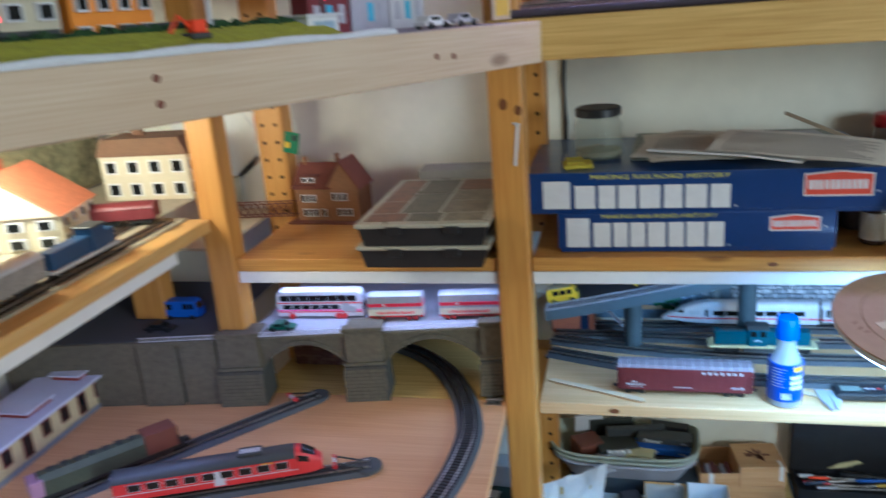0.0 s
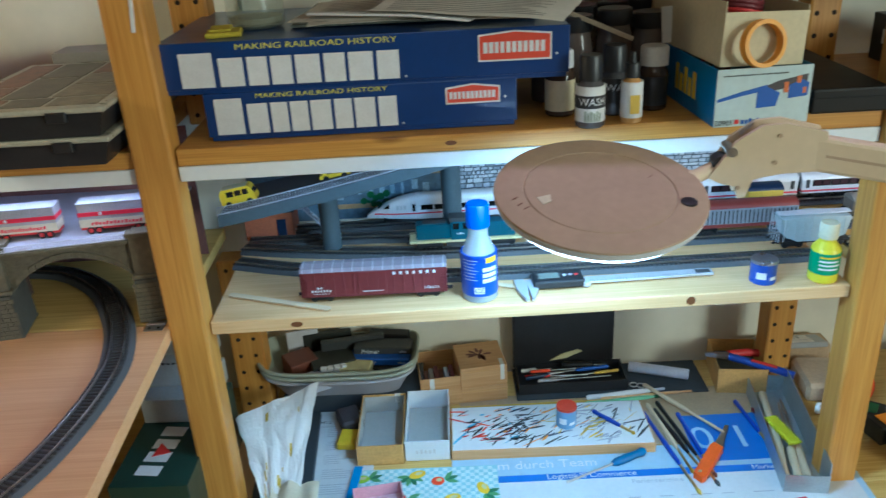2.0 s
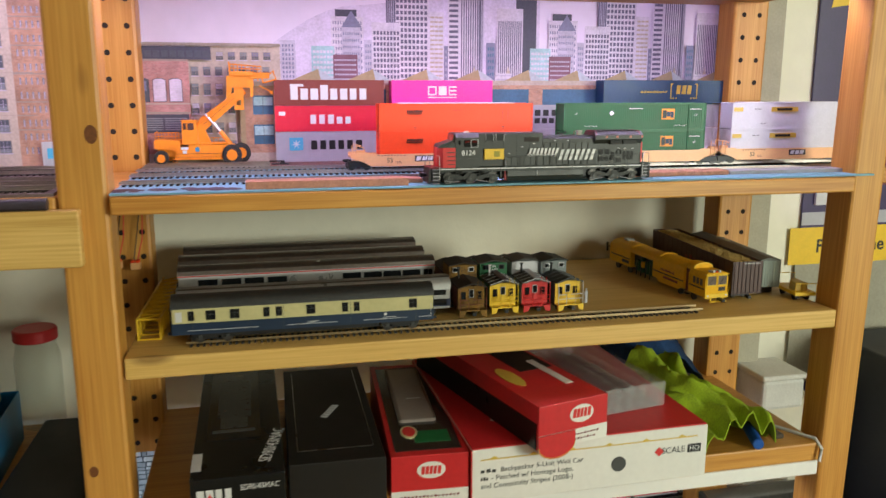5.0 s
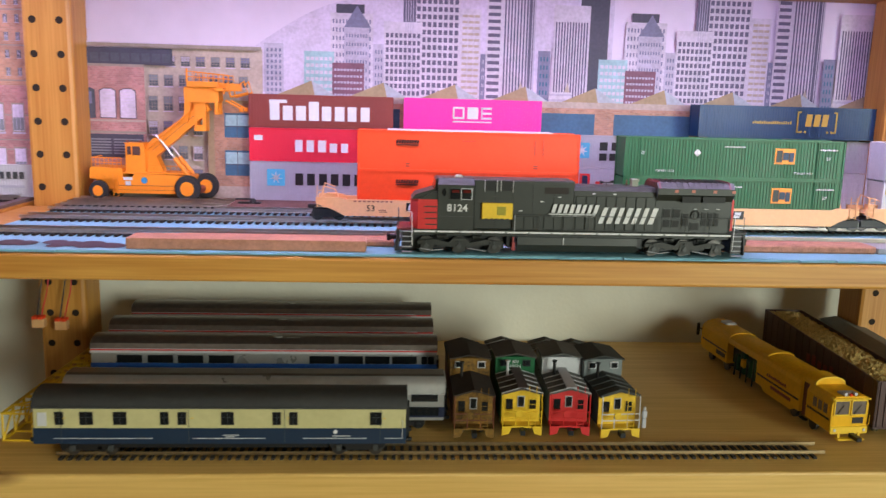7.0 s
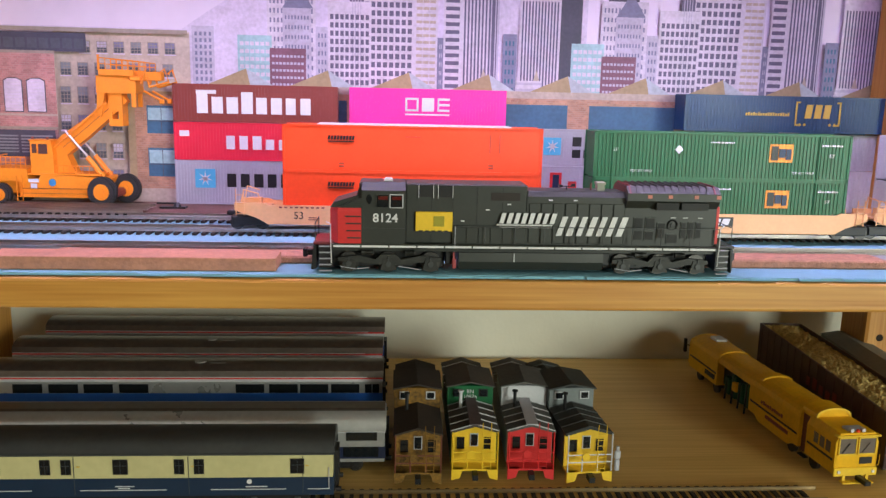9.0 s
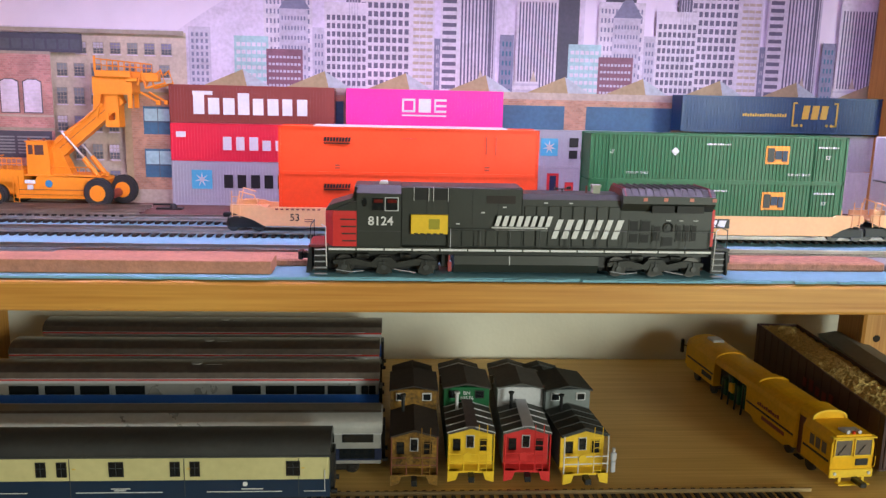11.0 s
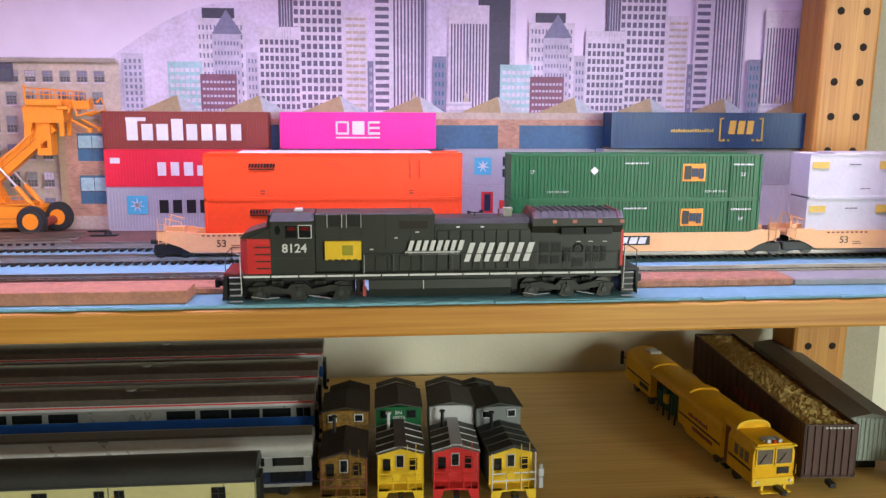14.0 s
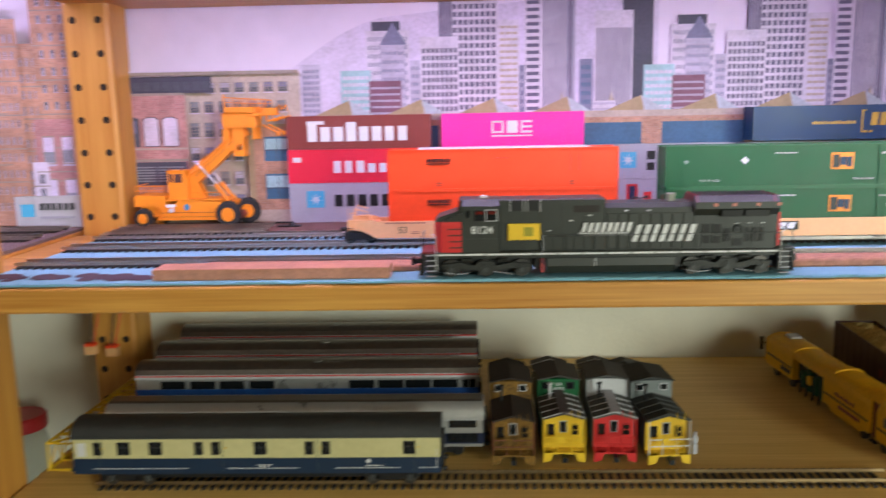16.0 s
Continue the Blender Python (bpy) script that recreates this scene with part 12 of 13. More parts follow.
for x0, x1 in ((-0.190, -0.036), (-0.388, -0.250)):
    part("arch_wall", arch_face(x0, x1, 0.055, 0.096, 0.004, 0.050), stone_m, va)
    n = 17
    for i in range(n):
        a0, a1 = i / n, (i + 0.92) / n
        q = lambda u, e: (x0 + (x1 - x0) * u, 0.055 + 0.041 * max(0.0, math.sin(math.pi * u)) ** 0.7 + e)
        part("arch_stone", Mesh().prism([q(a0, 0), q(a1, 0), q(a1, 0.008), q(a0, 0.008)], 0.0020, 0.0039), stone_m, va)
rnd = random.Random(9)
for x0, x1 in ((-0.036, 0.0), (-0.250, -0.190), (-0.455, -0.388)):
    pr = part("pier", Mesh().prism([(x0 - 0.005, 0), (x1 + 0.005 if x1 < 0 else 0, 0), (x1 + 0.002 if x1 < 0 else 0, 0.060), (x0 - 0.002, 0.060)], -0.014, 0.05), stone_d, va)
    z = 0.001
    while z < 0.056:
        h = 0.0062
        x = x0 - 0.003 - rnd.uniform(0, 0.004)
        while x < x1 + (0.002 if x1 < 0 else -0.008):
            w = rnd.uniform(0.007, 0.012)
            part("stone", Mesh().box(max(x, x0 - 0.0045), min(x + w - 0.0008, x1 + 0.0045 if x1 < 0 else 0), -0.0152 + rnd.uniform(-0.0003, 0.0004), -0.0138, z, z + h - 0.0008), stone_m, pr)
            x += w
        z += h
    part("pier_cap", Mesh().box(x0 - 0.004, min(0, x1 + 0.004), -0.010, 0.05, 0.060, 0.065, 0.001), stone_m, va)
    part("upper_pier", Mesh().box(x0, min(0, x1), -0.006, 0.05, 0.065, HV + 0.006, 0.001), stone_m, va)
    part("parapet_block", Mesh().box(x0 - 0.003, min(0, x1 + 0.003), -0.009, 0.008, HV + 0.006, HV + 0.012, 0.001), stone_m, va)
for x0, x1 in ((-0.520, -0.460), (-0.590, -0.524)):
    part("retaining_wall", Mesh().box(x0, x1, -0.002, 0.02, 0, HV, 0.001), stone_m, va)
    part("wall_cap", Mesh().box(x0 - 0.002, x1 + 0.002, -0.006, 0.02, HV - 0.004, HV + 0.002, 0.0006), stone_m, va)
part("retaining_wall", Mesh().box(-0.82, -0.594, 0.004, 0.02, 0, HV, 0.001), stone_m, va)
part("cornice", Mesh().box(-0.388, -0.250, -0.003, 0.006, HV - 0.004, HV + 0.001, 0.0006), stone_m, va)
part("cornice", Mesh().box(-0.190, -0.036, -0.003, 0.006, HV - 0.004, HV + 0.001, 0.0006), stone_m, va)
fence = Mesh()
for i in range(150):
    x = -0.58 + i * 0.0038
    fence.box(x, x + 0.0007, 0.0005, 0.0012, HV + 0.001, HV + 0.0085)
tagged(part("railing_bars", fence, P["lightgrey"], va), kind="stuff")
for z in (0.002, 0.0085):
    part("handrail", Mesh().box(-0.585, -0.004, 0.0004, 0.0014, HV + z, HV + z + 0.0008), P["lightgrey"], va)
VZ = FZ + HV
road_light = mat("pale_road_sheet", (0.36, 0.36, 0.40), 0.7, vary=0.08, scale=18)
solid("viaduct_road", Mesh().prism([(-0.455, 0.985), (-0.055, 1.048), (-0.055, 1.235), (-0.455, 1.235)], 0.0, 0.004, m=Matrix(((1, 0, 0, 0), (0, 0, 1, 0), (0, 1, 0, 0), (0, 0, 0, 1)))), road_light, "pale grey model road on the viaduct", "model road", pose(0, 0, VZ - 0.003))
solid("viaduct_road", Mesh().prism([(-0.80, 0.935), (-0.516, 0.975), (-0.516, 1.235), (-0.80, 1.235)], 0.0, 0.004, m=Matrix(((1, 0, 0, 0), (0, 0, 1, 0), (0, 1, 0, 0), (0, 0, 0, 1)))), road_tar, "dark model road beyond the post", "model road", pose(0, 0, VZ - 0.003))
brick_m = mat("dark_red_brick_print", (0.15, 0.06, 0.05), 0.8, vary=0.4, scale=180)
bw = thing("brick_arcade", "dark red printed brick wall behind the road", "backdrop", pose(-0.458, 1.236, FZ), kind="structure")
part("wall_sheet", Mesh().box(0, 0.41, 0, 0.003, 0, 0.205), brick_m, bw)
for i in range(9):
    w = part("window", Mesh().box(0.018 + i * 0.044, 0.042 + i * 0.044, -0.0006, 0, 0.145, 0.185), P["brown"], bw)
    part("pane", Mesh().box(0.021 + i * 0.044, 0.039 + i * 0.044, -0.001, -0.0005, 0.148, 0.182), pane_dark, w)
ru = thing("rubble_wall", "brown rubble stone wall under the arch", "model wall", pose(-0.44, 1.120, FZ))
part("wall_core", Mesh().box(0, 0.165, 0.002, 0.012, 0, 0.085), mat("dark_rubble_joint", (0.09, 0.05, 0.035), 0.9), ru)
rub = [mat("rubble_stone", (0.22, 0.11, 0.075), 0.85, vary=0.35, scale=150), mat("rubble_stone", (0.30, 0.17, 0.11), 0.85, vary=0.35, scale=150)]
z, k = 0.0, 0
while z < 0.082:
    h = rnd.uniform(0.005, 0.008)
    x = rnd.uniform(0, 0.004)
    while x < 0.158:
        w = rnd.uniform(0.007, 0.015)
        part("stone", Mesh().box(x, min(0.165, x + w - 0.0008), rnd.uniform(-0.001, 0.001), 0.003, z, z + h - 0.0008), rub[k % 2], ru)
        x += w; k += rnd.choice((1, 2))
    z += h

# coach, lorries and a car on the road
bus_m, bus_w = mat("pale_coach_white", (0.70, 0.69, 0.74), 0.3, coat=0.3), 0.026
bs = thing("double_deck_coach", "white double deck model coach with pink stripes", "bus", pose(-0.428, 1.058, VZ + 0.001, 0, 0, 3))
bd = part("body", Mesh().prism([(0, 0.005), (0.146, 0.005), (0.146, 0.024), (0.143, 0.043), (0.138, 0.047), (0.004, 0.047), (0, 0.043)], 0, bus_w), bus_m, bs)
for i in range(8):
    part("window", Mesh().box(0.006 + i * 0.0165, 0.0215 + i * 0.0165, -0.0005, 0.0002, 0.031, 0.041), pane_dark, bd)
for i in range(6):
    part("window", Mesh().box(0.010 + i * 0.0165, 0.0245 + i * 0.0165, -0.0005, 0.0002, 0.017, 0.0245), pane_dark, bd)
part("windscreen", Mesh().box(0.1445, 0.1465, 0.002, bus_w - 0.002, 0.012, 0.026), pane_dark, bd)
for z, c in ((0.0115, "brightred"), (0.0270, "brightred"), (0.0142, "pink")):
    part("stripe", Mesh().box(0.001, 0.1455, -0.0004, 0.0002, z, z + 0.0018), P[c], bd)
for x, z, r in ((0.118, 0.020, 0.008), (0.130, 0.016, 0.006)):
    part("round_motif", Mesh().cyl(x, -0.0005, z, r, 0.0006, "y", 16), P["grey"], bd)
for x in (0.024, 0.104, 0.114):
    part("wheel", Mesh().cyl(x, -0.0005, 0.0055, 0.0055, 0.003, "y", 16), P["red"], bs)
tarp_m = mat("silver_grey_tarp", (0.42, 0.42, 0.44), 0.45, 0.2, vary=0.2, scale=60)
lorry_cream = paint("lorry_cream", (0.66, 0.60, 0.46))
for x, y, n in ((-0.268, 1.052, 0.088), (-0.152, 1.062, 0.094)):
    lt = thing("model_lorry", "silver and cream model lorry with red stripe and lettering", "lorry", pose(x, y, VZ + 0.001, 0, 0, 5), group="red and white lorries")
    part("chassis", Mesh().box(0, n, 0.002, 0.022, 0.006, 0.010), P["red"], lt)
    bx = part("box_body", Mesh().box(0, n, 0, 0.025, 0.010, 0.042, 0.0008, seg=2), tarp_m, lt)
    part("red_band", Mesh().box(-0.0003, n + 0.0003, -0.0004, 0.0252, 0.0250, 0.0305), P["brightred"], bx)
    part("cream_band", Mesh().box(-0.0003, n + 0.0003, -0.0004, 0.0252, 0.010, 0.0205), lorry_cream, bx)
    bars("red_lettering", 14, n * 0.7, 0.0045, P["brightred"], bx, pose(n * 0.5, -0.0006, 0.0150), 0.3, 0.2)
    part("roof_sheet", Mesh().box(-0.0004, n + 0.0004, -0.0005, 0.0255, 0.0415, 0.0430, 0.0005), tarp_m, bx)
    part("emblem", Mesh().cyl(n * 0.30, -0.0006, 0.0278, 0.0022, 0.0005, "y", 14), P["white"], bx)
    for k in range(1, 6):
        part("tarp_rib", Mesh().box(n * k / 6 - 0.0003, n * k / 6 + 0.0003, -0.0003, 0.0, 0.031, 0.0412), tarp_m, bx)
    for wx_ in (0.012, 0.022, n - 0.022, n - 0.012):
        w = part("wheel", Mesh().cyl(wx_, 0.0005, 0.0052, 0.0052, 0.003, "y", 14), P["black"], lt)
        part("rim", Mesh().cyl(wx_, 0.0002, 0.0052, 0.0030, 0.001, "y", 12), P["red"], w)
part("cab", Mesh().box(0.004, 0.024, 0.001, 0.024, 0.006, 0.036, 0.001), P["red"], thing("lorry_cab", "red lorry cab at the end of the bridge", "lorry", pose(-0.081, 1.070, VZ + 0.001, 0, 0, 5)))
van(-0.425, 1.012, VZ + 0.001, 6, "dark green model car by the railing", 0.044, 0.0145, 0.018, mat("bottle_green", (0.01, 0.09, 0.05), 0.3), None, "car", "toy_car")
van(-0.640, 1.060, VZ + 0.001, 4, "blue model van on the dark road", 0.068, 0.032, 0.024, P["blue"], None, "van", "toy_van")
van(-0.640, 1.000, VZ + 0.001, 6, "black model car on the dark road", 0.050, 0.0145, 0.018, P["black"], None, "car", "toy_car")

# model boxes below the fold-out board
dkgreen = mat("dark_green_card", (0.012, 0.045, 0.035), 0.35, vary=0.1, coat=0.2)
b = carton("model_train_box", "dark green model train box with white front label", pose(-0.150, 0.945, WZ, 0, 0, -2), 0.108, 0.245, 0.115, dkgreen)
part("white_front", Mesh().box(0, 0.108, -0.0008, -0.0001, 0.0, 0.042), card_white, b)
letters("front_lettering", "Superliner", 0.0125, P["darkgrey"], b, pose(0.058, -0.0010, 0.030), depth=0.0001)
bars("small_print", 20, 0.09, 0.003, P["darkgrey"], b, pose(0.054, -0.0010, 0.017), 0.3)
bars("white_name_lettering", 4, 0.115, 0.034, P["white"], b, pose(0.050, 0.080, 0.1152, -90, 0, 84), 0.22, 0, 3, 4)
part("red_triangle", Mesh().prism([(0.040, 0.062), (0.064, 0.070), (0.044, 0.092)], 0.1152, 0.1160, m=Matrix(((1, 0, 0, 0), (0, 0, 1, 0), (0, 1, 0, 0), (0, 0, 0, 1)))), P["red"], b)
part("red_edge", Mesh().box(0, 0.108, 0.15, 0.165, 0.1150, 0.1155), P["red"], b)
b = carton("model_train_box", "pale grey model box on the green box", pose(-0.142, 1.085, WZ + 0.1165, 0, 0, -3), 0.095, 0.115, 0.040, mat("pale_grey_card", (0.42, 0.43, 0.42), 0.5))
b = carton("model_train_box", "light grey flat box on the stack", pose(-0.146, 1.115, WZ + 0.158, 0, 0, 2), 0.095, 0.115, 0.055, mat("grey_white_card", (0.50, 0.53, 0.52), 0.5))
bars("small_print", 6, 0.045, 0.004, P["darkgrey"], b, pose(0.05, -0.0004, 0.040), 0.3)

# ---- left bay, upper shelf ----
lid_m = mat("cloudy_clear_lid", (0.40, 0.38, 0.30), 0.3, vary=0.2, scale=30)


def organizer(x, y, z, rz, label):
    t = thing("parts_organizer", label, "organizer box", pose(x, y, z, 0, 0, rz), group="parts organizers")
    part("tray", Mesh().prism([(0.010, 0.0), (0.182, 0.0), (0.190, 0.027), (0.002, 0.027)], 0.006, 0.272), black_plastic, t)
    ld = part("lid", Mesh().box(-0.002, 0.194, 0.0, 0.280, 0.027, 0.034, 0.0025, seg=2), lid_m, t, "cloudy clear lid")
    rnd = random.Random(int(z * 1000))
    for i, (a, b_, c, d) in enumerate(((0.010, 0.068, 0.015, 0.055), (0.073, 0.120, 0.015, 0.055), (0.125, 0.182, 0.015, 0.055), (0.010, 0.050, 0.060, 0.125), (0.055, 0.110, 0.060, 0.170), (0.115, 0.182, 0.060, 0.125), (0.010, 0.050, 0.130, 0.265), (0.055, 0.110, 0.175, 0.265), (0.115, 0.182, 0.130, 0.190), (0.115, 0.182, 0.195, 0.265))):
        part("compartment", Mesh().box(a, b_, c, d, 0.0338, 0.0346), mat("organizer_content_%s" % "abc"[i % 3], ((0.13, 0.12, 0.085), (0.20, 0.10, 0.065), (0.22, 0.19, 0.13))[i % 3], 0.45, vary=0.7, scale=70) if z < 1.15 and i < 3 else bpy.data.materials["organizer_content_%s" % "abc"[(i * 2 + 1) % 3]], ld)
    for x0 in (0.045, 0.130):
        part("catch", Mesh().box(x0, x0 + 0.022, -0.003, 0.004, 0.018, 0.030, 0.001), black_plastic, t)
    return t


organizer(-0.243, 0.962, UZ, 0, "black parts organizer with cloudy lid, lower of two")
organizer(-0.240, 0.955, UZ + 0.0348, 0.8, "black parts organizer with cloudy lid on another")
b = carton("cream_parts_box", "flat grey box behind the organizers", pose(-0.215, 1.238, UZ, 0, 0, 2), 0.15, 0.06, 0.082, card_grey)


def brick_house(x, y, z):
    t = thing("model_brick_house", "brown brick model villa with red roof and white windows", "model house", pose(x, y, z, 0, 0, -4))
    br = mat("brown_brick", (0.27, 0.13, 0.055), 0.85, vary=0.3, scale=200, bump=0.4)
    rr_ = mat("dark_red_tiles", (0.17, 0.05, 0.03), 0.8, vary=0.25, scale=120)
    part("base", Mesh().box(-0.012, 0.150, -0.015, 0.075, 0, 0.003), P["rust"], t)
    part("main_wall", Mesh().prism([(0.064, 0.003), (0.122, 0.003), (0.122, 0.066), (0.093, 0.108), (0.064, 0.066)], 0.0, 0.060), br, t)
    part("wing_wall", Mesh().box(0.0, 0.064, 0.004, 0.060, 0.003, 0.062), br, t)
    part("wing_roof", Mesh().prism([(-0.004, 0.062), (-0.002, 0.068), (0.040, 0.068), (0.040, 0.062)], -0.004, 0.002), rr_, t)
    part("wing_roof", Mesh().grid(lambda u, v: (-0.004 + u * 0.075, -0.002 + v * 0.040, 0.062 + v * 0.040), 8, 4, 0.002), rr_, t)
    part("wing_roof", Mesh().grid(lambda u, v: (-0.004 + u * 0.075, 0.066 - v * 0.028, 0.062 + v * 0.040), 8, 4, 0.002), rr_, t)
    for s in (-1, 1):
        part("main_roof", Mesh().grid(lambda u, v: (0.093 + s * u * 0.034, -0.003 + v * 0.068, 0.1105 - u * 0.050), 5, 5, 0.002), rr_, t)
    part("chimney", Mesh().box(0.072, 0.078, 0.030, 0.038, 0.095, 0.118), br, t)
    part("chimney", Mesh().box(0.006, 0.012, 0.034, 0.042, 0.090, 0.112), br, t)
    for x0, z0, n in ((0.010, 0.036, 3), (0.012, 0.010, 3), (0.072, 0.040, 3), (0.048, 0.010, 1), (0.080, 0.012, 3)):
        for i in range(n):
            y0 = 0.004 if x0 < 0.06 else 0.0
            w = part("window", Mesh().box(x0 + i * 0.010, x0 + 0.0085 + i * 0.010, y0 - 0.0008, y0 + 0.0002, z0, z0 + 0.014), P["white"], t)
            part("pane", Mesh().box(x0 + 0.0015 + i * 0.010, x0 + 0.007 + i * 0.010, y0 - 0.0012, y0 - 0.0007, z0 + 0.0015, z0 + 0.0125), pane_dark, w)
    d = part("dormer", Mesh().box(0.012, 0.040, 0.006, 0.030, 0.070, 0.082), br, t)
    for i in range(2):
        w = part("window", Mesh().box(0.014 + i * 0.013, 0.025 + i * 0.013, 0.0050, 0.0062, 0.0715, 0.0805), P["white"], d)
        part("pane", Mesh().box(0.016 + i * 0.013, 0.023 + i * 0.013, 0.0046, 0.0052, 0.073, 0.079), pane_dark, w)
    part("wing_dormer_roof", Mesh().box(0.009, 0.043, 0.002, 0.032, 0.082, 0.0845), rr_, d)


brick_house(-0.440, 1.215, UZ)
bd = thing("flex_track_board", "cream board with black and white track dashes leaning", "board", pose(-0.72, 1.310, UZ, 0, 0, 0))
part("sheet", Mesh().box(0, 0.195, 0, 0.004, 0, 0.30, 0.001), card_white, bd)
arc = lambda a: (0.212 - 0.122 * math.cos(a), 0.135 + 0.098 * math.sin(a))
for i in range(10):
    a, b = arc(0.02 + 0.13 * i), arc(0.09 + 0.13 * i)
    part("dash", Mesh().tube([(a[0], -0.004, a[1]), (b[0], -0.004, b[1])], 0.0052, 6), P["black"], bd)
part("track_strip", Mesh().tube([(arc(0.1 * i)[0] - 0.004, -0.002, arc(0.1 * i)[1] + 0.002) for i in range(15)], 0.0035, 6), P["black"], bd)
for k in range(3):
    part("cable", Mesh().tube([(0.095 + 0.05 * k, -0.004, 0.27), (0.12 + 0.03 * k, -0.006, 0.22 - 0.02 * k), (0.175, -0.006, 0.19 - 0.03 * k), (0.192, -0.004, 0.205 - 0.02 * k)], 0.0010, 5), (P["black"], P["lightgrey"], P["red"])[k], bd, smooth=True)
for k in range(9):
    part("connector_pin", Mesh().box(-0.0035, 0.0030, -0.004, 0, -0.015, 0.015, m=Matrix.Translation((0.125 + k * 0.0056, 0, 0.062 + k * 0.0046)) @ Matrix.Rotation(0.7, 4, "Y")), P["grey"] if k % 2 else P["lightgrey"], bd)
cb = thing("circuit_board", "small green circuit board screwed to the post", "circuit board", pose(-0.452, 1.246, 1.262, 0, 12, 0))
part("board", Mesh().box(-0.012, 0.016, -0.003, -0.001, 0, 0.038), mat("circuit_green", (0.01, 0.16, 0.06), 0.4), cb)
part("relay", Mesh().box(-0.008, 0.000, -0.008, -0.003, 0.010, 0.020, 0.0006), P["yellow"], cb)
part("terminal", Mesh().box(0.004, 0.012, -0.007, -0.003, 0.024, 0.034, 0.0006), P["black"], cb)
slab("ledge_board", "pale ledge board behind the post", "board", -0.584, -0.516, 1.05, 1.30, UZ, 0.005, mat("pale_ledge", (0.52, 0.44, 0.28), 0.8, vary=0.15, scale=60))
ft = thing("truss_girder", "brown model lattice girder resting by the post", "girder", pose(-0.592, 1.222, UZ + 0.0056, 0, 0, 4))
for y in (0.0, 0.018):
    for z in (0.001, 0.025):
        part("chord", Mesh().box(0, 0.140, y, y + 0.0018, z, z + 0.0018), P["rust"], ft)
    for i in range(10):
        a = 0.002 + i * 0.0136
        part("lattice_bar", Mesh().tube([(a, y + 0.001, 0.002), (a + 0.0136, y + 0.001, 0.026)], 0.0008, 4), P["rust"], ft)
        part("lattice_bar", Mesh().tube([(a, y + 0.001, 0.026), (a + 0.0136, y + 0.001, 0.002)], 0.0008, 4), P["rust"], ft)
for i in range(11):
    part("cross_bar", Mesh().box(0.001 + i * 0.0136, 0.0025 + i * 0.0136, 0.0018, 0.018, 0.001, 0.0025), P["rust"], ft)

# ---- left wing: shelf at an angle with station street ----
yellow_pine_y = wood("yellow_pine_y", (0.70, 0.46, 0.16), (0.55, 0.30, 0.07), 1, 0.5)
ws = thing("shelf_wing", "yellowish pine wing shelf with white strip", "shelf", pose(0, 0, 0), kind="structure")
part("board", Mesh().box(-0.86, -0.490, 0.05, 0.998, 1.190, 1.210, 0.002, seg=2), yellow_pine_y, ws)
part("light_strip_profile", Mesh().box(-0.512, -0.494, 0.05, 0.90, 1.171, 1.1895, 0.001), white_paint, ws, "white light strip profile")
post("wing_post", -0.690, -0.630, 1.046, 1.085, VZ + 0.001, 1.19, "pine post under the wing shelf", material=pine_z)
solid("wing_back_panel", Mesh().box(-0.89, -0.87, 0.05, 1.30, 0.70, 1.42), mat("cream_panel", (0.52, 0.48, 0.36), 0.8, vary=0.12, scale=8), "cream back panel of the wing shelving", "panel", kind="structure")
gz = 1.2102
slab("street_ground", "pale paved model street on the wing shelf", "model street", -0.86, -0.525, 0.06, 0.995, gz, 0.003, mat("pale_paving", (0.40, 0.36, 0.26), 0.85, vary=0.2, scale=120))
track("wing_track", 0, 0.90, 0, 0, "model track along the wing shelf", pose(-0.548, 0.08, gz + 0.003, 0, 0, 90))
track("wing_track", 0, 0.90, 0, 0, "second model track along the wing shelf", pose(-0.598, 0.08, gz + 0.003, 0, 0, 90))


def small_loco(m, n, col, top, label, name="blue_shunter", kind="locomotive"):
    t = thing(name, label, kind, m)
    part("frame", Mesh().box(0, n, -0.014, 0.014, 0.008, 0.012), P["lightgrey"], t)
    part("hood", Mesh().box(0.004, n * 0.6, -0.011, 0.011, 0.012, 0.034, 0.001), col, t)
    part("cab", Mesh().box(n * 0.6, n * 0.8, -0.014, 0.014, 0.012, 0.042, 0.001), col, t)
    part("rear_hood", Mesh().box(n * 0.8, n - 0.004, -0.011, 0.011, 0.012, 0.032, 0.001), col, t)
    part("roof", Mesh().box(n * 0.58, n * 0.82, -0.015, 0.015, 0.042, 0.045, 0.001), top, t)
    for x in (0.028, n - 0.028):
        bogie(t, x)
    return t


small_loco(pose(-0.548, 0.700, gz + 0.0074, 0, 0, 90), 0.135, paint("dull_blue_paint", (0.02, 0.065, 0.16)), P["darkgrey"], "dull blue model shunter with grey roof on the wing shelf")
wagon_m = mat("dusty_grey_wagon", (0.30, 0.27, 0.24), 0.7, vary=0.3, scale=60)
for y, c, lab in ((0.50, wagon_m, "dusty grey covered wagon on the wing shelf"), (0.29, wagon_m, "dusty grey covered wagon on the wing shelf")):
    t = thing("covered_wagon", lab, "wagon", pose(-0.548, y, gz + 0.0074, 0, 0, 90), group="wing shelf wagons")
    arched(t, 0.185, c, P["lightgrey"])
    for x in (0.03, 0.155): bogie(t, x)
t = thing("red_wagon", "dark red covered wagon behind the street", "wagon", pose(-0.655, 0.945, gz + 0.0035, 0, 0, 14))
arched(t, 0.10, P["maroon"], P["maroon"], 0.036)
for x in (0.025, 0.075): bogie(t, x)
roof_o = mat("orange_roof_tiles", (0.42, 0.14, 0.06), 0.8, vary=0.25, scale=90)


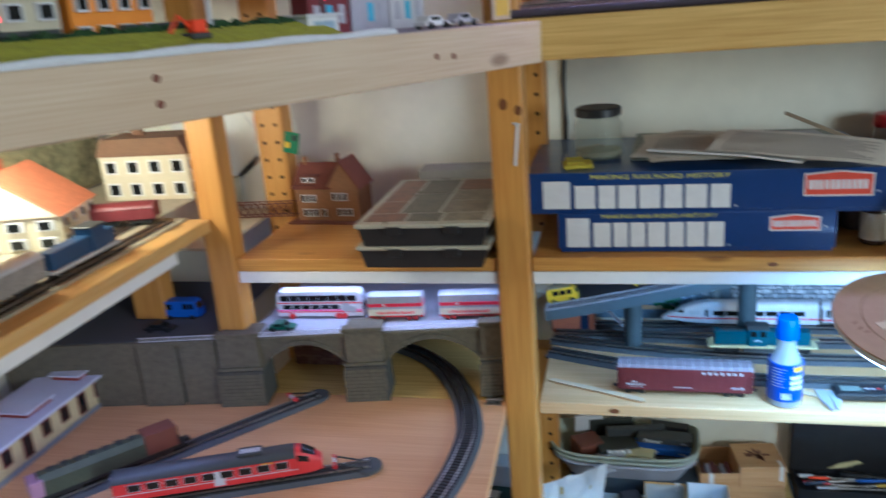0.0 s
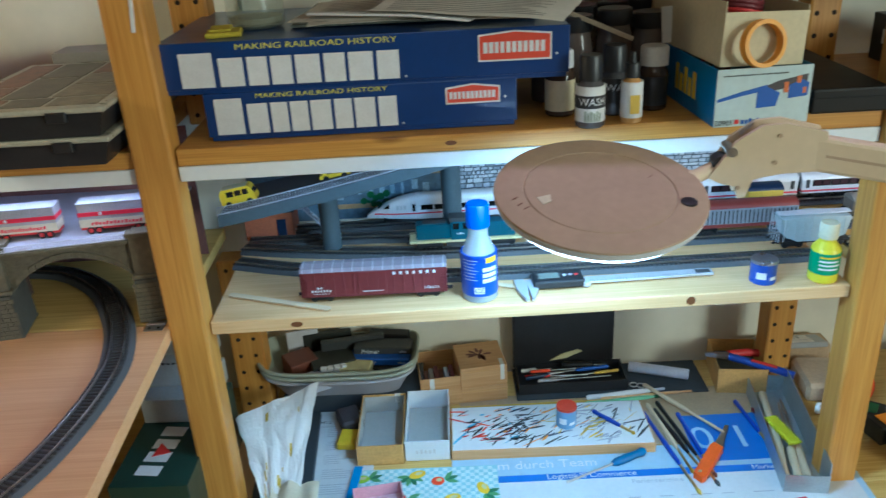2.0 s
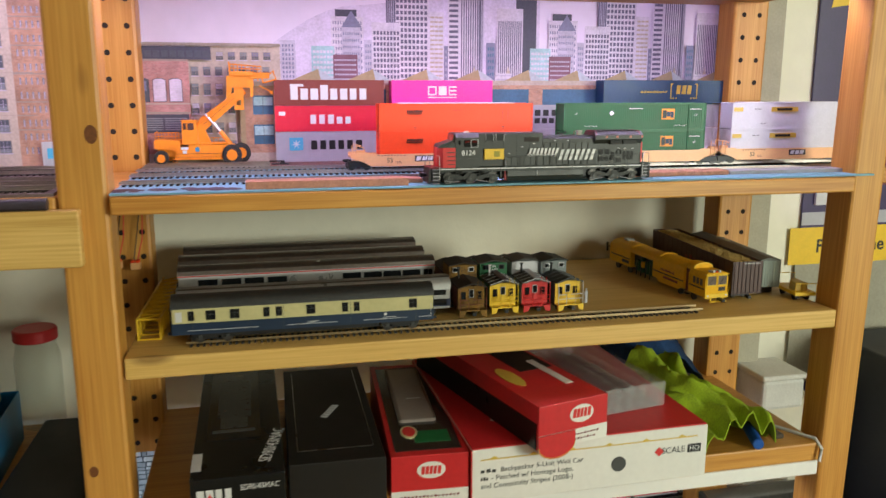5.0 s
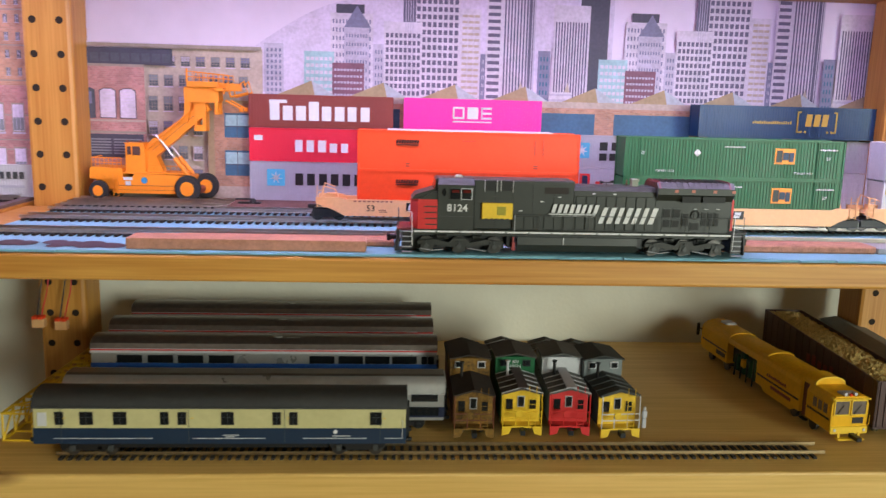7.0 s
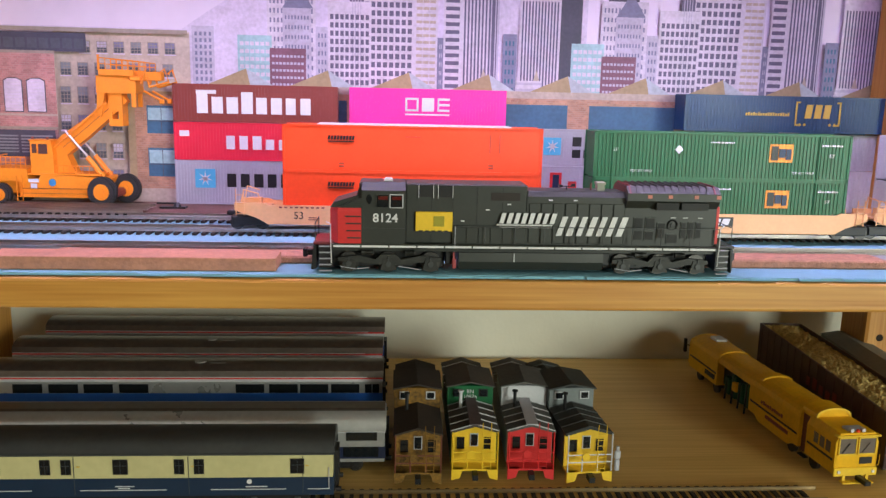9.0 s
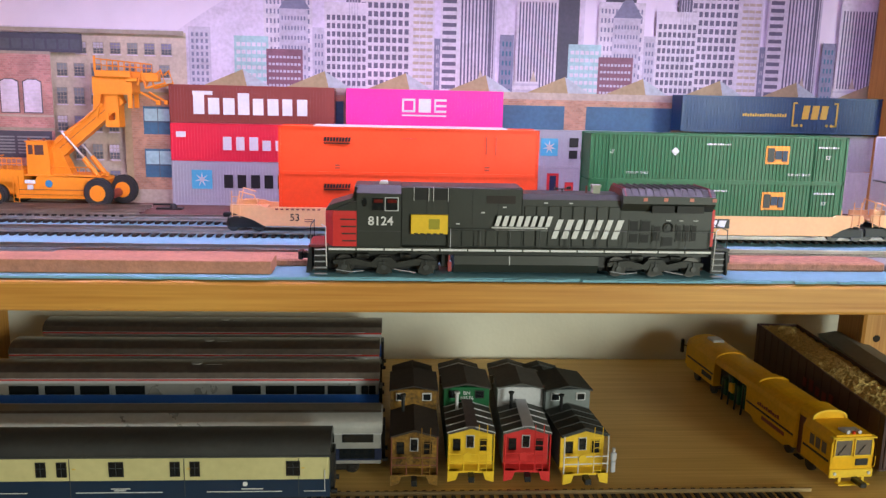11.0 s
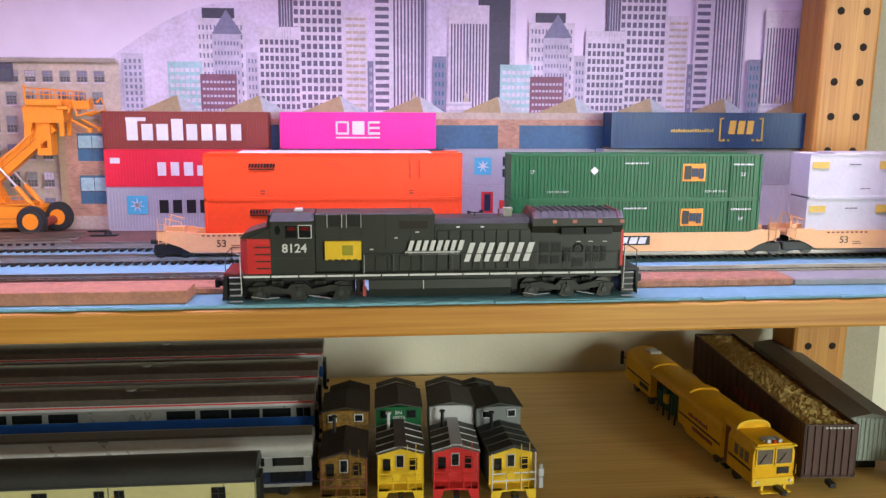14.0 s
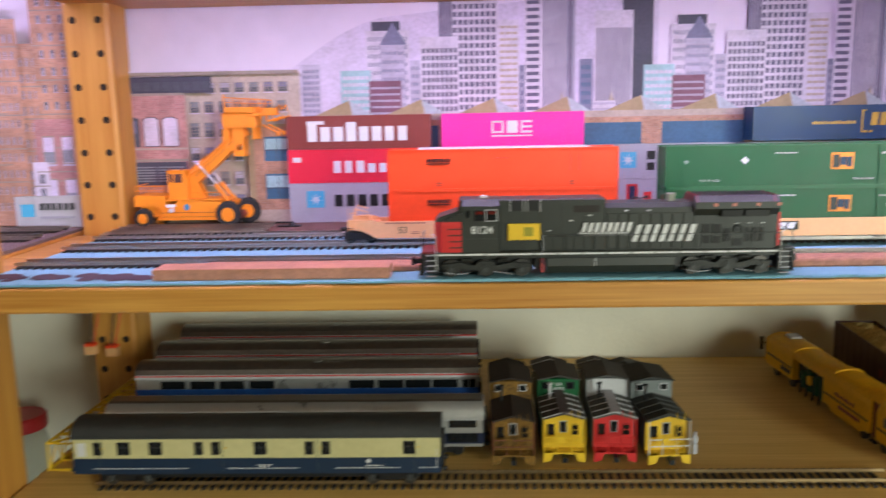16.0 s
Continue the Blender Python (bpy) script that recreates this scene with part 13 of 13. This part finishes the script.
def town_house(name, label, m, w, d, h, roof_h, wall, roof, nx, nz, mansard=False):
    t = thing(name, label, "model house", m, group="wing street houses")
    part("wall", Mesh().box(0, w, 0, d, 0, h, 0.0006), wall, t)
    if mansard:
        part("roof", Mesh().prism([(-0.003, h), (w + 0.003, h), (w - 0.010, h + roof_h), (0.010, h + roof_h)], -0.003, d + 0.003), roof, t)
    else:
        part("roof", Mesh().prism([(-0.005, h - 0.001), (w + 0.005, h - 0.001), (w / 2, h + roof_h)], -0.006, d + 0.006), roof, t)
        part("gable", Mesh().prism([(0, h - 0.0005), (w, h - 0.0005), (w / 2, h + roof_h - 0.006)], -0.0065, -0.0062), wall, t)
    for i in range(nx):
        for j in range(nz):
            x, z = w * (i + 0.5) / nx, h * (j + 0.5) / nz
            f = part("window", Mesh().box(x - w * 0.28 / nx, x + w * 0.28 / nx, -0.0068 if not mansard else -0.0008, 0.0002, z - h * 0.30 / nz, z + h * 0.30 / nz), P["white"], t)
            part("pane", Mesh().box(x - w * 0.20 / nx, x + w * 0.20 / nx, -0.0074 if not mansard else -0.0014, -0.0060 if not mansard else -0.0007, z - h * 0.23 / nz, z + h * 0.23 / nz), pane_dark, f)
            y = d * (i + 0.5) / nx
            f = part("window", Mesh().box(w - 0.0002, w + 0.0008, y - d * 0.25 / nx, y + d * 0.25 / nx, z - h * 0.30 / nz, z + h * 0.30 / nz), P["white"], t)
            part("pane", Mesh().box(w + 0.0007, w + 0.0013, y - d * 0.18 / nx, y + d * 0.18 / nx, z - h * 0.23 / nz, z + h * 0.23 / nz), pane_dark, f)
    part("chimney", Mesh().box(w * 0.3, w * 0.42, d * 0.5, d * 0.62, h + roof_h * 0.4, h + roof_h + 0.012), roof, t)
    return t


cream_h = mat("cream_house_wall", (0.62, 0.56, 0.40), 0.8, vary=0.1, scale=40)
town_house("town_house", "cream model house with orange tiled roof", pose(-0.790, 0.800, gz + 0.003, 0, 0, 14), 0.170, 0.115, 0.050, 0.062, cream_h, roof_o, 4, 2)
town_house("town_house", "white model house with orange gable roof", pose(-0.850, 0.560, gz + 0.003, 0, 0, 8), 0.130, 0.150, 0.085, 0.050, P["white"], roof_o, 3, 2)
town_house("town_house", "cream model mansion with brown mansard roof", pose(-0.752, 1.120, UZ + 0.0705, 0, 0, 2), 0.165, 0.070, 0.078, 0.030, cream_h, mat("brown_mansard", (0.20, 0.11, 0.06), 0.8, vary=0.2), 4, 2, True)
hp = thing("printed_hillside", "blurred green printed hillside behind the street", "backdrop", pose(-0.866, 0.90, gz + 0.003), kind="structure")
part("sheet", Mesh().box(0, 0.003, 0, 0.38, 0, 0.15), mat("hillside_print", (0.24, 0.22, 0.11), 0.8, vary=0.8, scale=12), hp)
slab("street_ground", "raised block behind the wing shelf", "model street", -0.86, -0.585, 1.005, 1.30, UZ, 0.070, mat("pale_paving_block", (0.40, 0.36, 0.26), 0.85, vary=0.2, scale=120))
rnd = random.Random(12)
bush = Mesh()
for i in range(260):
    x, y, z = rnd.gauss(0, 0.022), rnd.gauss(0, 0.022), rnd.uniform(0.0, 0.07)
    bush.box(-0.004, 0.004, -0.0002, 0.0002, -0.003, 0.003, m=pose(x, y, z, rnd.uniform(0, 180), rnd.uniform(0, 180), rnd.uniform(0, 180)))
tr = thing("model_tree", "small green model tree between the houses", "model tree", pose(-0.79, 0.90, gz + 0.003))
part("trunk", Mesh().cyl(0, 0, 0, 0.003, 0.06, n=8, r2=0.0015), P["rust"], tr)
tagged(part("crown", bush, mat("tree_green", (0.10, 0.16, 0.04), 0.9, vary=0.4), tr), kind="stuff")

# ---- left wing deck on top, with meadow and buildings ----
raw_b = wood("pale_raw_beam", (0.60, 0.49, 0.35), (0.50, 0.37, 0.24), 0, 0.6)
LM = pose(0.034, 0.985, 1.4715, 0, -1.3, -116.6)
bm_ = thing("wing_beam", "pale raw pine beam along the wing deck with screws", "beam", LM, kind="structure")
part("beam", Mesh().box(0, 0.90, -0.0145, 0, -0.053, 0.0, 0.002, seg=2), raw_b, bm_)
for x, z in ((0.185, -0.030), (0.215, -0.028), (0.560, -0.016), (0.560, -0.036)):
    part("screw", Mesh().cyl(x, -0.0005, z, 0.0035, 0.0012, "y", 12), P["rust"], bm_)
wd = thing("wing_deck", "wing deck board with meadow", "deck", LM, kind="structure")
part("deck_board", Mesh().prism([(0.04, -0.015), (0.90, -0.015), (0.90, -0.55), (0.42, -0.90), (0.05, -0.25)], -0.022, -0.004, m=Matrix(((1, 0, 0, 0), (0, 0, 1, 0), (0, 1, 0, 0), (0, 0, 0, 1)))), pine_x, wd)
part("grey_paving", Mesh().prism([(0.04, -0.0152), (0.33, -0.0152), (0.30, -0.20), (0.05, -0.20)], -0.0038, 0.0005, m=Matrix(((1, 0, 0, 0), (0, 0, 1, 0), (0, 1, 0, 0), (0, 0, 0, 1)))), mat("lilac_paving", (0.28, 0.24, 0.27), 0.8, vary=0.2, scale=60), wd)
part("ballast", Mesh().prism([(0.335, -0.072), (0.90, -0.072), (0.90, -0.24), (0.31, -0.24)], -0.0038, 0.0015, m=Matrix(((1, 0, 0, 0), (0, 0, 1, 0), (0, 1, 0, 0), (0, 0, 0, 1)))), mat("brown_ballast", (0.16, 0.12, 0.08), 0.95, vary=0.4, scale=300, bump=1), wd)
grass_m = mat("yellow_green_meadow", (0.36, 0.36, 0.03), 0.95, vary=0.3, scale=120, bump=1.0, bump_scale=900)
part("meadow", Mesh().grid(lambda u, v: (0.335 + 0.565 * u, -0.016 - v * 0.045, 0.002 + 0.015 * v + 0.0015 * noise.noise(Vector((u * 20, v * 4, 0)))), 60, 8, 0.002), grass_m, wd)
part("foam_edge", Mesh().tube([(0.27 + i * 0.03, -0.010 + 0.0015 * math.sin(i), 0.002 + 0.0012 * math.sin(i * 1.7)) for i in range(22)], 0.0042, 8), mat("white_foam_edge", (0.62, 0.64, 0.68), 0.8, vary=0.1), wd, smooth=True)
hed = Mesh()
for i in range(420):
    u = rnd.uniform(0.335, 0.90)
    hed.box(-0.0035, 0.0035, -0.0025, 0.0025, -0.0025, 0.0025, m=pose(u, -0.066 + rnd.gauss(0, 0.0022), rnd.uniform(0.013, 0.022), rnd.uniform(0, 90), rnd.uniform(0, 90), rnd.uniform(0, 90)))
ob = part("hedge", hed, mat("hedge_green", (0.02, 0.055, 0.015), 0.95, vary=0.4), None, m=LM)
tagged(ob, "dark green clipped hedge along the meadow", "hedge", kind="stuff")


def on_deck(x, y, z=0.0, rz=0):
    return LM @ pose(x, y, z, 0, 0, rz)


track("wing_deck_track", 0, 0.56, 0, 0, "model track behind the hedge", on_deck(0.335, -0.105, 0.0017))
for x in (0.40, 0.56, 0.72):
    t = thing("flat_wagon", "low black flat wagon behind the hedge", "wagon", on_deck(x, -0.105, 0.006), group="flat wagons")
    part("deck", Mesh().box(0, 0.145, -0.014, 0.014, 0.009, 0.0155, 0.0008), P["black"], t)
    part("load", Mesh().box(0.02, 0.12, -0.010, 0.010, 0.0155, 0.020, 0.001), P["darkgrey"], t)
    for xx in (0.025, 0.12): bogie(t, xx)
for x, c, lab in ((0.20, "white", "white model car on the paving"), (0.145, "grey", "grey model car on the paving")):
    m = on_deck(x, -0.035, 0.0007, 180)
    t = van(0, 0, 0, 0, lab, 0.044, 0.015, 0.018, P[c], None, "car", "toy_car")
    t.matrix_basis = m
sh = thing("white_shed", "small white model shed with pale roof", "model building", on_deck(0.315, -0.075, 0.0007))
part("wall", Mesh().box(0, 0.042, 0, 0.030, 0, 0.022, 0.0005), P["white"], sh)
part("roof", Mesh().box(-0.003, 0.045, -0.003, 0.033, 0.022, 0.0245), P["lightgrey"], sh)
part("door", Mesh().box(0.006, 0.034, 0.030, 0.0305, 0.002, 0.017), mat("shed_door_blue", (0.30, 0.40, 0.50), 0.5), sh)
ex = thing("excavator", "small orange model excavator on the meadow", "excavator", on_deck(0.49, -0.040, 0.0105))
part("tracks", Mesh().box(-0.010, 0.010, -0.009, -0.004, 0, 0.005, 0.001).box(-0.010, 0.010, 0.004, 0.009, 0, 0.005, 0.001), P["darkgrey"], ex)
part("cab", Mesh().box(-0.008, 0.006, -0.006, 0.006, 0.005, 0.016, 0.001), P["orange"], ex)
part("boom", Mesh().tube([(0.005, 0, 0.009), (0.016, 0, 0.020), (0.026, 0, 0.006)], 0.0016, 6), P["orange"], ex)
for x, y in ((0.455, -0.068), (0.70, -0.068)):
    lp = thing("signal_mast", "white model signal mast", "signal", on_deck(x, y, 0.001), group="signal masts")
    part("mast", Mesh().cyl(0, 0, 0, 0.0022, 0.11, n=10), P["lightgrey"], lp)
    part("head", Mesh().box(-0.004, 0.004, 0.0, 0.004, 0.095, 0.112), P["black"], lp)
for x, y, z in ((0.290, -0.095, 0.040), (0.600, -0.17, 0.035)):
    lp = thing("red_signal_light", "glowing red signal lamp on a black post", "signal", on_deck(x, y, 0.0007), group="red signals")
    part("post", Mesh().cyl(0, 0, 0, 0.0016, z, n=8), P["black"], lp)
    part("lens", Mesh().cyl(0, 0.001, z + 0.002, 0.0030, 0.002, "y", 12), mat("red_lens", (1.0, 0.03, 0.05), 0.3, emit=9.0), lp)
for x, w, h, mm, lab in ((0.42, 0.09, 0.065, P["amber"], "orange half-timbered model house"), (0.52, 0.12, 0.055, cream_h, "cream model house behind the track"), (0.65, 0.14, 0.07, mat("dim_brown_wall", (0.20, 0.15, 0.10), 0.8), "brown model warehouse behind the track")):
    t = town_house("deck_house", lab, on_deck(x, -0.215, 0.0017, 0) @ Matrix.Rotation(math.pi, 4, "Z") @ Matrix.Translation((-w, 0, 0)), w, 0.06, h, 0.03, mm, roof_o, 4, 2)
for x, c in ((0.055, "lightgrey"), (0.125, "grey"), (0.195, "maroon")):
    t = thing("tall_facade", "pale violet model town house facade", "model house", on_deck(x, -0.150, 0.0007), group="town facades")
    part("wall", Mesh().box(0, 0.066, -0.03, 0, 0, 0.16), P[c], t)
    for i in range(3):
        for j in range(4):
            part("window", Mesh().box(0.008 + i * 0.020, 0.018 + i * 0.020, 0.0, 0.0008, 0.012 + j * 0.036, 0.034 + j * 0.036), P["cyan"] if (i + j) % 2 else P["grey"], t)
fs = thing("framed_showcase", "small wooden framed picture at the deck corner", "picture", on_deck(0.02, -0.035, 0.004, 0))
part("frame", Mesh().box(-0.002, 0.036, -0.004, 0.0, 0, 0.040, 0.0006), raw_b, fs)
part("picture", Mesh().box(0.003, 0.031, -0.0001, 0.0006, 0.005, 0.035), P["gold"], fs)

# ---- railway deck, middle bay ----
DZ = 1.4862
ballast_p = mat("pinkish_brown_yard", (0.17, 0.12, 0.115), 0.95, vary=0.35, scale=200, bump=0.8, bump_scale=700)
solid("yard_ground", Mesh().box(-0.035, 0.848, 1.006, 1.300, DZ, DZ + 0.003), ballast_p, "pinkish brown ballasted yard ground", "yard")
solid("cable_duct", Mesh().cyl(-0.03, 0, 0, 0.0058, 0.875, "x", 14), mat("dark_rubber_edge", (0.045, 0.035, 0.05), 0.5, vary=0.2), "dark round edge strip along the deck", "edge strip", pose(0, 0.9935, DZ - 0.0055), smooth=True)
for y in (1.030, 1.072, 1.118, 1.190, 1.245):
    track("yard_track", 0.0, 0.845, y, DZ + 0.003, "straight model track in the yard")
RZ = DZ + 0.0074


def long_boxcar(x0, y, n, col, label, h=0.046):
    t = thing("yard_boxcar", label, "wagon", pose(x0, y, RZ), group="yard wagons")
    part("body", Mesh().box(0, n, -0.0160, 0.0160, 0.0095, h, 0.0006), col, t)
    part("roof", Mesh().prism([(-0.0165, h), (0.0165, h), (0, h + 0.004)], 0, n, m=Matrix.Rotation(radians(-90), 4, "Z") @ Matrix.Diagonal((-1, 1, 1, 1))), P["grey"], t)
    for i in range(14):
        a = 0.004 + i * (n - 0.010) / 13
        part("side_rib", Mesh().box(a, a + 0.0012, -0.0166, -0.0160, 0.011, h - 0.001), col, t)
    for x in (0.028, n - 0.028): bogie(t, x)
    for x in (-0.006, n): part("coupler", Mesh().box(x, x + 0.006, -0.002, 0.002, 0.007, 0.0100), P["black"], t)
    return t


c = long_boxcar(0.192, 1.118, 0.176, P["orange"], "long orange boxcar with white marks in the yard")
bars("white_marks", 9, 0.060, 0.005, P["white"], c, pose(0.060, -0.0168, 0.034), 0.4)
bars("white_marks", 6, 0.040, 0.004, P["white"], c, pose(0.055, -0.0168, 0.026), 0.5)
part("black_emblem", Mesh().cyl(0, 0, 0, 0.007, 0.0006, "y", 14, m=Matrix.Translation((0.034, -0.0170, 0.018)) @ Matrix.Diagonal((1.3, 1, 0.6, 1))), P["black"], c)
long_boxcar(0.020, 1.118, 0.150, mat("grey_lilac_boxcar", (0.24, 0.22, 0.26), 0.6), "grey boxcar in the yard", 0.042)
long_boxcar(0.378, 1.190, 0.060, P["maroon"], "maroon caboose in the yard", 0.050)
c = long_boxcar(0.400, 1.150, 0.052, P["black"], "black locomotive end with yellow panel", 0.044)
part("yellow_panel", Mesh().box(0.010, 0.040, -0.0172, -0.0160, 0.030, 0.038), P["amber"], c)
t = thing("black_tank_car", "black tank car in the yard", "wagon", pose(0.448, 1.190, RZ), group="yard wagons")
tank(t, 0.120, P["black"], 0.0165)
part("underframe", Mesh().box(0.002, 0.118, -0.012, 0.012, 0.0085, 0.0115), P["black"], t)
for x in (0.024, 0.096): bogie(t, x)
dt = thing("dump_truck", "orange model dump truck with snow plough", "truck", pose(0.425, 1.052, DZ + 0.003, 0, 0, -2))
part("chassis", Mesh().box(0.002, 0.072, -0.008, 0.008, 0.006, 0.009), P["black"], dt)
part("dump_body", Mesh().prism([(0.0, 0.012), (0.040, 0.010), (0.043, 0.027), (-0.004, 0.027)], -0.0125, 0.0125), P["amber"], dt)
part("cab", Mesh().prism([(0.044, 0.009), (0.074, 0.009), (0.074, 0.019), (0.062, 0.021), (0.058, 0.030), (0.045, 0.030)], -0.011, 0.011), P["amber"], dt)
part("cab_window", Mesh().box(0.048, 0.056, -0.0114, -0.0109, 0.021, 0.028), pane_dark, dt)
part("plough", Mesh().prism([(0.080, 0.003), (0.083, 0.003), (0.087, 0.009), (0.084, 0.018), (0.081, 0.011)], -0.016, 0.016), P["amber"], dt)
for x in (0.010, 0.022, 0.064):
    for s in (-0.0125, 0.0095):
        part("wheel", Mesh().cyl(x, s, 0.0055, 0.0055, 0.003, "y", 16), P["black"], dt)
        part("hub", Mesh().cyl(x, s - 0.0003, 0.0055, 0.0028, 0.0036, "y", 12), P["lightgrey"], dt)
wl = thing("wheel_rack", "grey spoked wheels stacked on a stand", "wheel set", pose(0.528, 1.066, DZ + 0.003))
for i in range(4):
    x = 0.010 + i * 0.0135
    w = part("wheel", Mesh().tube([(x + 0.010 * math.cos(a * 0.3491), -0.004 * (i % 2), 0.0112 + 0.010 * math.sin(a * 0.3491)) for a in range(19)], 0.0012, 6), P["grey"], wl)
    for k in range(4):
        a = k * math.pi / 4
        part("spoke", Mesh().tube([(x - 0.0095 * math.cos(a), -0.004 * (i % 2), 0.0112 - 0.0095 * math.sin(a)), (x + 0.0095 * math.cos(a), -0.004 * (i % 2), 0.0112 + 0.0095 * math.sin(a))], 0.0006, 4), P["grey"], w)
tl = thing("white_trailer", "white box trailer coupled to an orange tractor", "trailer", pose(0.540, 1.268, DZ + 0.003, 0, 0, -1))
part("box", Mesh().box(0, 0.106, -0.014, 0.014, 0.0160, 0.0530, 0.0006), P["white"], tl)
part("sill_rail", Mesh().box(0, 0.106, -0.0143, 0.0143, 0.0150, 0.0166), P["lightgrey"], tl)
part("corner_post", Mesh().box(0.1045, 0.1064, -0.0144, 0.0144, 0.0160, 0.0532), P["lightgrey"], tl)
part("bogie_frame", Mesh().box(0.004, 0.036, -0.010, 0.010, 0.006, 0.016), P["darkgrey"], tl)
for x in (0.010, 0.026): part("wheel", Mesh().cyl(x, -0.013, 0.006, 0.006, 0.004, "y", 16), P["black"], tl)
part("parking_leg", Mesh().box(0.058, 0.068, -0.006, 0.006, 0, 0.016), P["lightgrey"], tl)
tk = thing("road_tractor", "orange model road tractor under the white trailer", "truck", pose(0.626, 1.268, DZ + 0.003, 0, 0, -1))
part("chassis", Mesh().box(0, 0.054, -0.007, 0.007, 0.0065, 0.0105, 0.0006).box(0.004, 0.022, -0.009, 0.009, 0.0105, 0.0148, 0.0006), P["black"], tk)
cb = part("cab", Mesh().prism([(0.0325, 0.0085), (0.0560, 0.0085), (0.0560, 0.0190), (0.0545, 0.0330), (0.0330, 0.0340)], -0.0115, 0.0115), P["amber"], tk)
part("window", Mesh().box(0.0370, 0.0450, -0.0119, -0.0114, 0.0215, 0.0300), pane_dark, cb)
part("window", Mesh().box(0.0470, 0.0530, -0.0119, -0.0114, 0.0215, 0.0295), pane_dark, cb)
part("bumper", Mesh().box(0.0555, 0.0585, -0.0115, 0.0115, 0.0055, 0.0105, 0.0006), P["amber"], tk)
part("exhaust_pipe", Mesh().cyl(0.0300, -0.008, 0.010, 0.0012, 0.028, n=8), P["lightgrey"], tk)
for x in (0.010, 0.047):
    for y in (-0.0125, 0.0085):
        w = part("wheel", Mesh().cyl(x, y, 0.0062, 0.0062, 0.004, "y", 18, bevel=0.0006), P["black"], tk)
        part("rim", Mesh().cyl(x, y - 0.0004, 0.0062, 0.0034, 0.002, "y", 12), P["amber"], w)
mc = thing("orange_crane", "orange track machine with grey cab", "rail vehicle", pose(0.325, 1.040, DZ + 0.003))
part("body", Mesh().box(0, 0.062, -0.010, 0.010, 0.006, 0.016, 0.001), P["orange"], mc)
part("cab", Mesh().box(0.020, 0.042, -0.009, 0.009, 0.016, 0.034, 0.001), P["orange"], mc)
part("cab_window", Mesh().box(0.023, 0.039, -0.0094, -0.0088, 0.023, 0.031), pane_dark, mc)
for x in (0.010, 0.050): part("wheel", Mesh().cyl(x, -0.0105, 0.005, 0.005, 0.003, "y", 14), P["black"], mc)
for x, h in ((0.330, 0.022), (0.352, 0.021), (0.378, 0.019), (0.384, 0.019)):
    solid("grey_drum", Mesh().lathe([(0.0055, 0), (0.006, 0.0006), (0.0056, h * 0.33), (0.006, h * 0.34), (0.0056, h * 0.66), (0.006, h * 0.67), (0.006, h), (0.002, h)], 16), P["lightgrey"], "pale grey drum standing by the track", "drum", pose(x, 1.021, DZ + 0.003), group="grey drums", smooth=True)
c = container(0.779, 1.272, DZ + 0.0035, 0.072, 0.032, mat("pale_grey_container", (0.52, 0.52, 0.53), 0.5, vary=0.06), "pale grey container near the post")
flat("blue_square", 0.006, 0.020, 0.011, 0.024, P["cyan"], c)
bars("dark_name_lettering", 6, 0.038, 0.007, P["darkgrey"], c, pose(0.045, -0.0004, 0.0215), 0.25, 0, 2, 6)
flat("name_underline", 0.026, 0.062, 0.009, 0.0115, P["grey"], c)
van(0.145, 1.022, DZ + 0.003, 0, "white model car at the yard edge", 0.044, 0.015, 0.018, P["white"], None, "car", "toy_car")
van(0.080, 1.050, DZ + 0.003, 180, "silver model car at the yard edge", 0.044, 0.015, 0.018, P["grey"], None, "car", "toy_car")
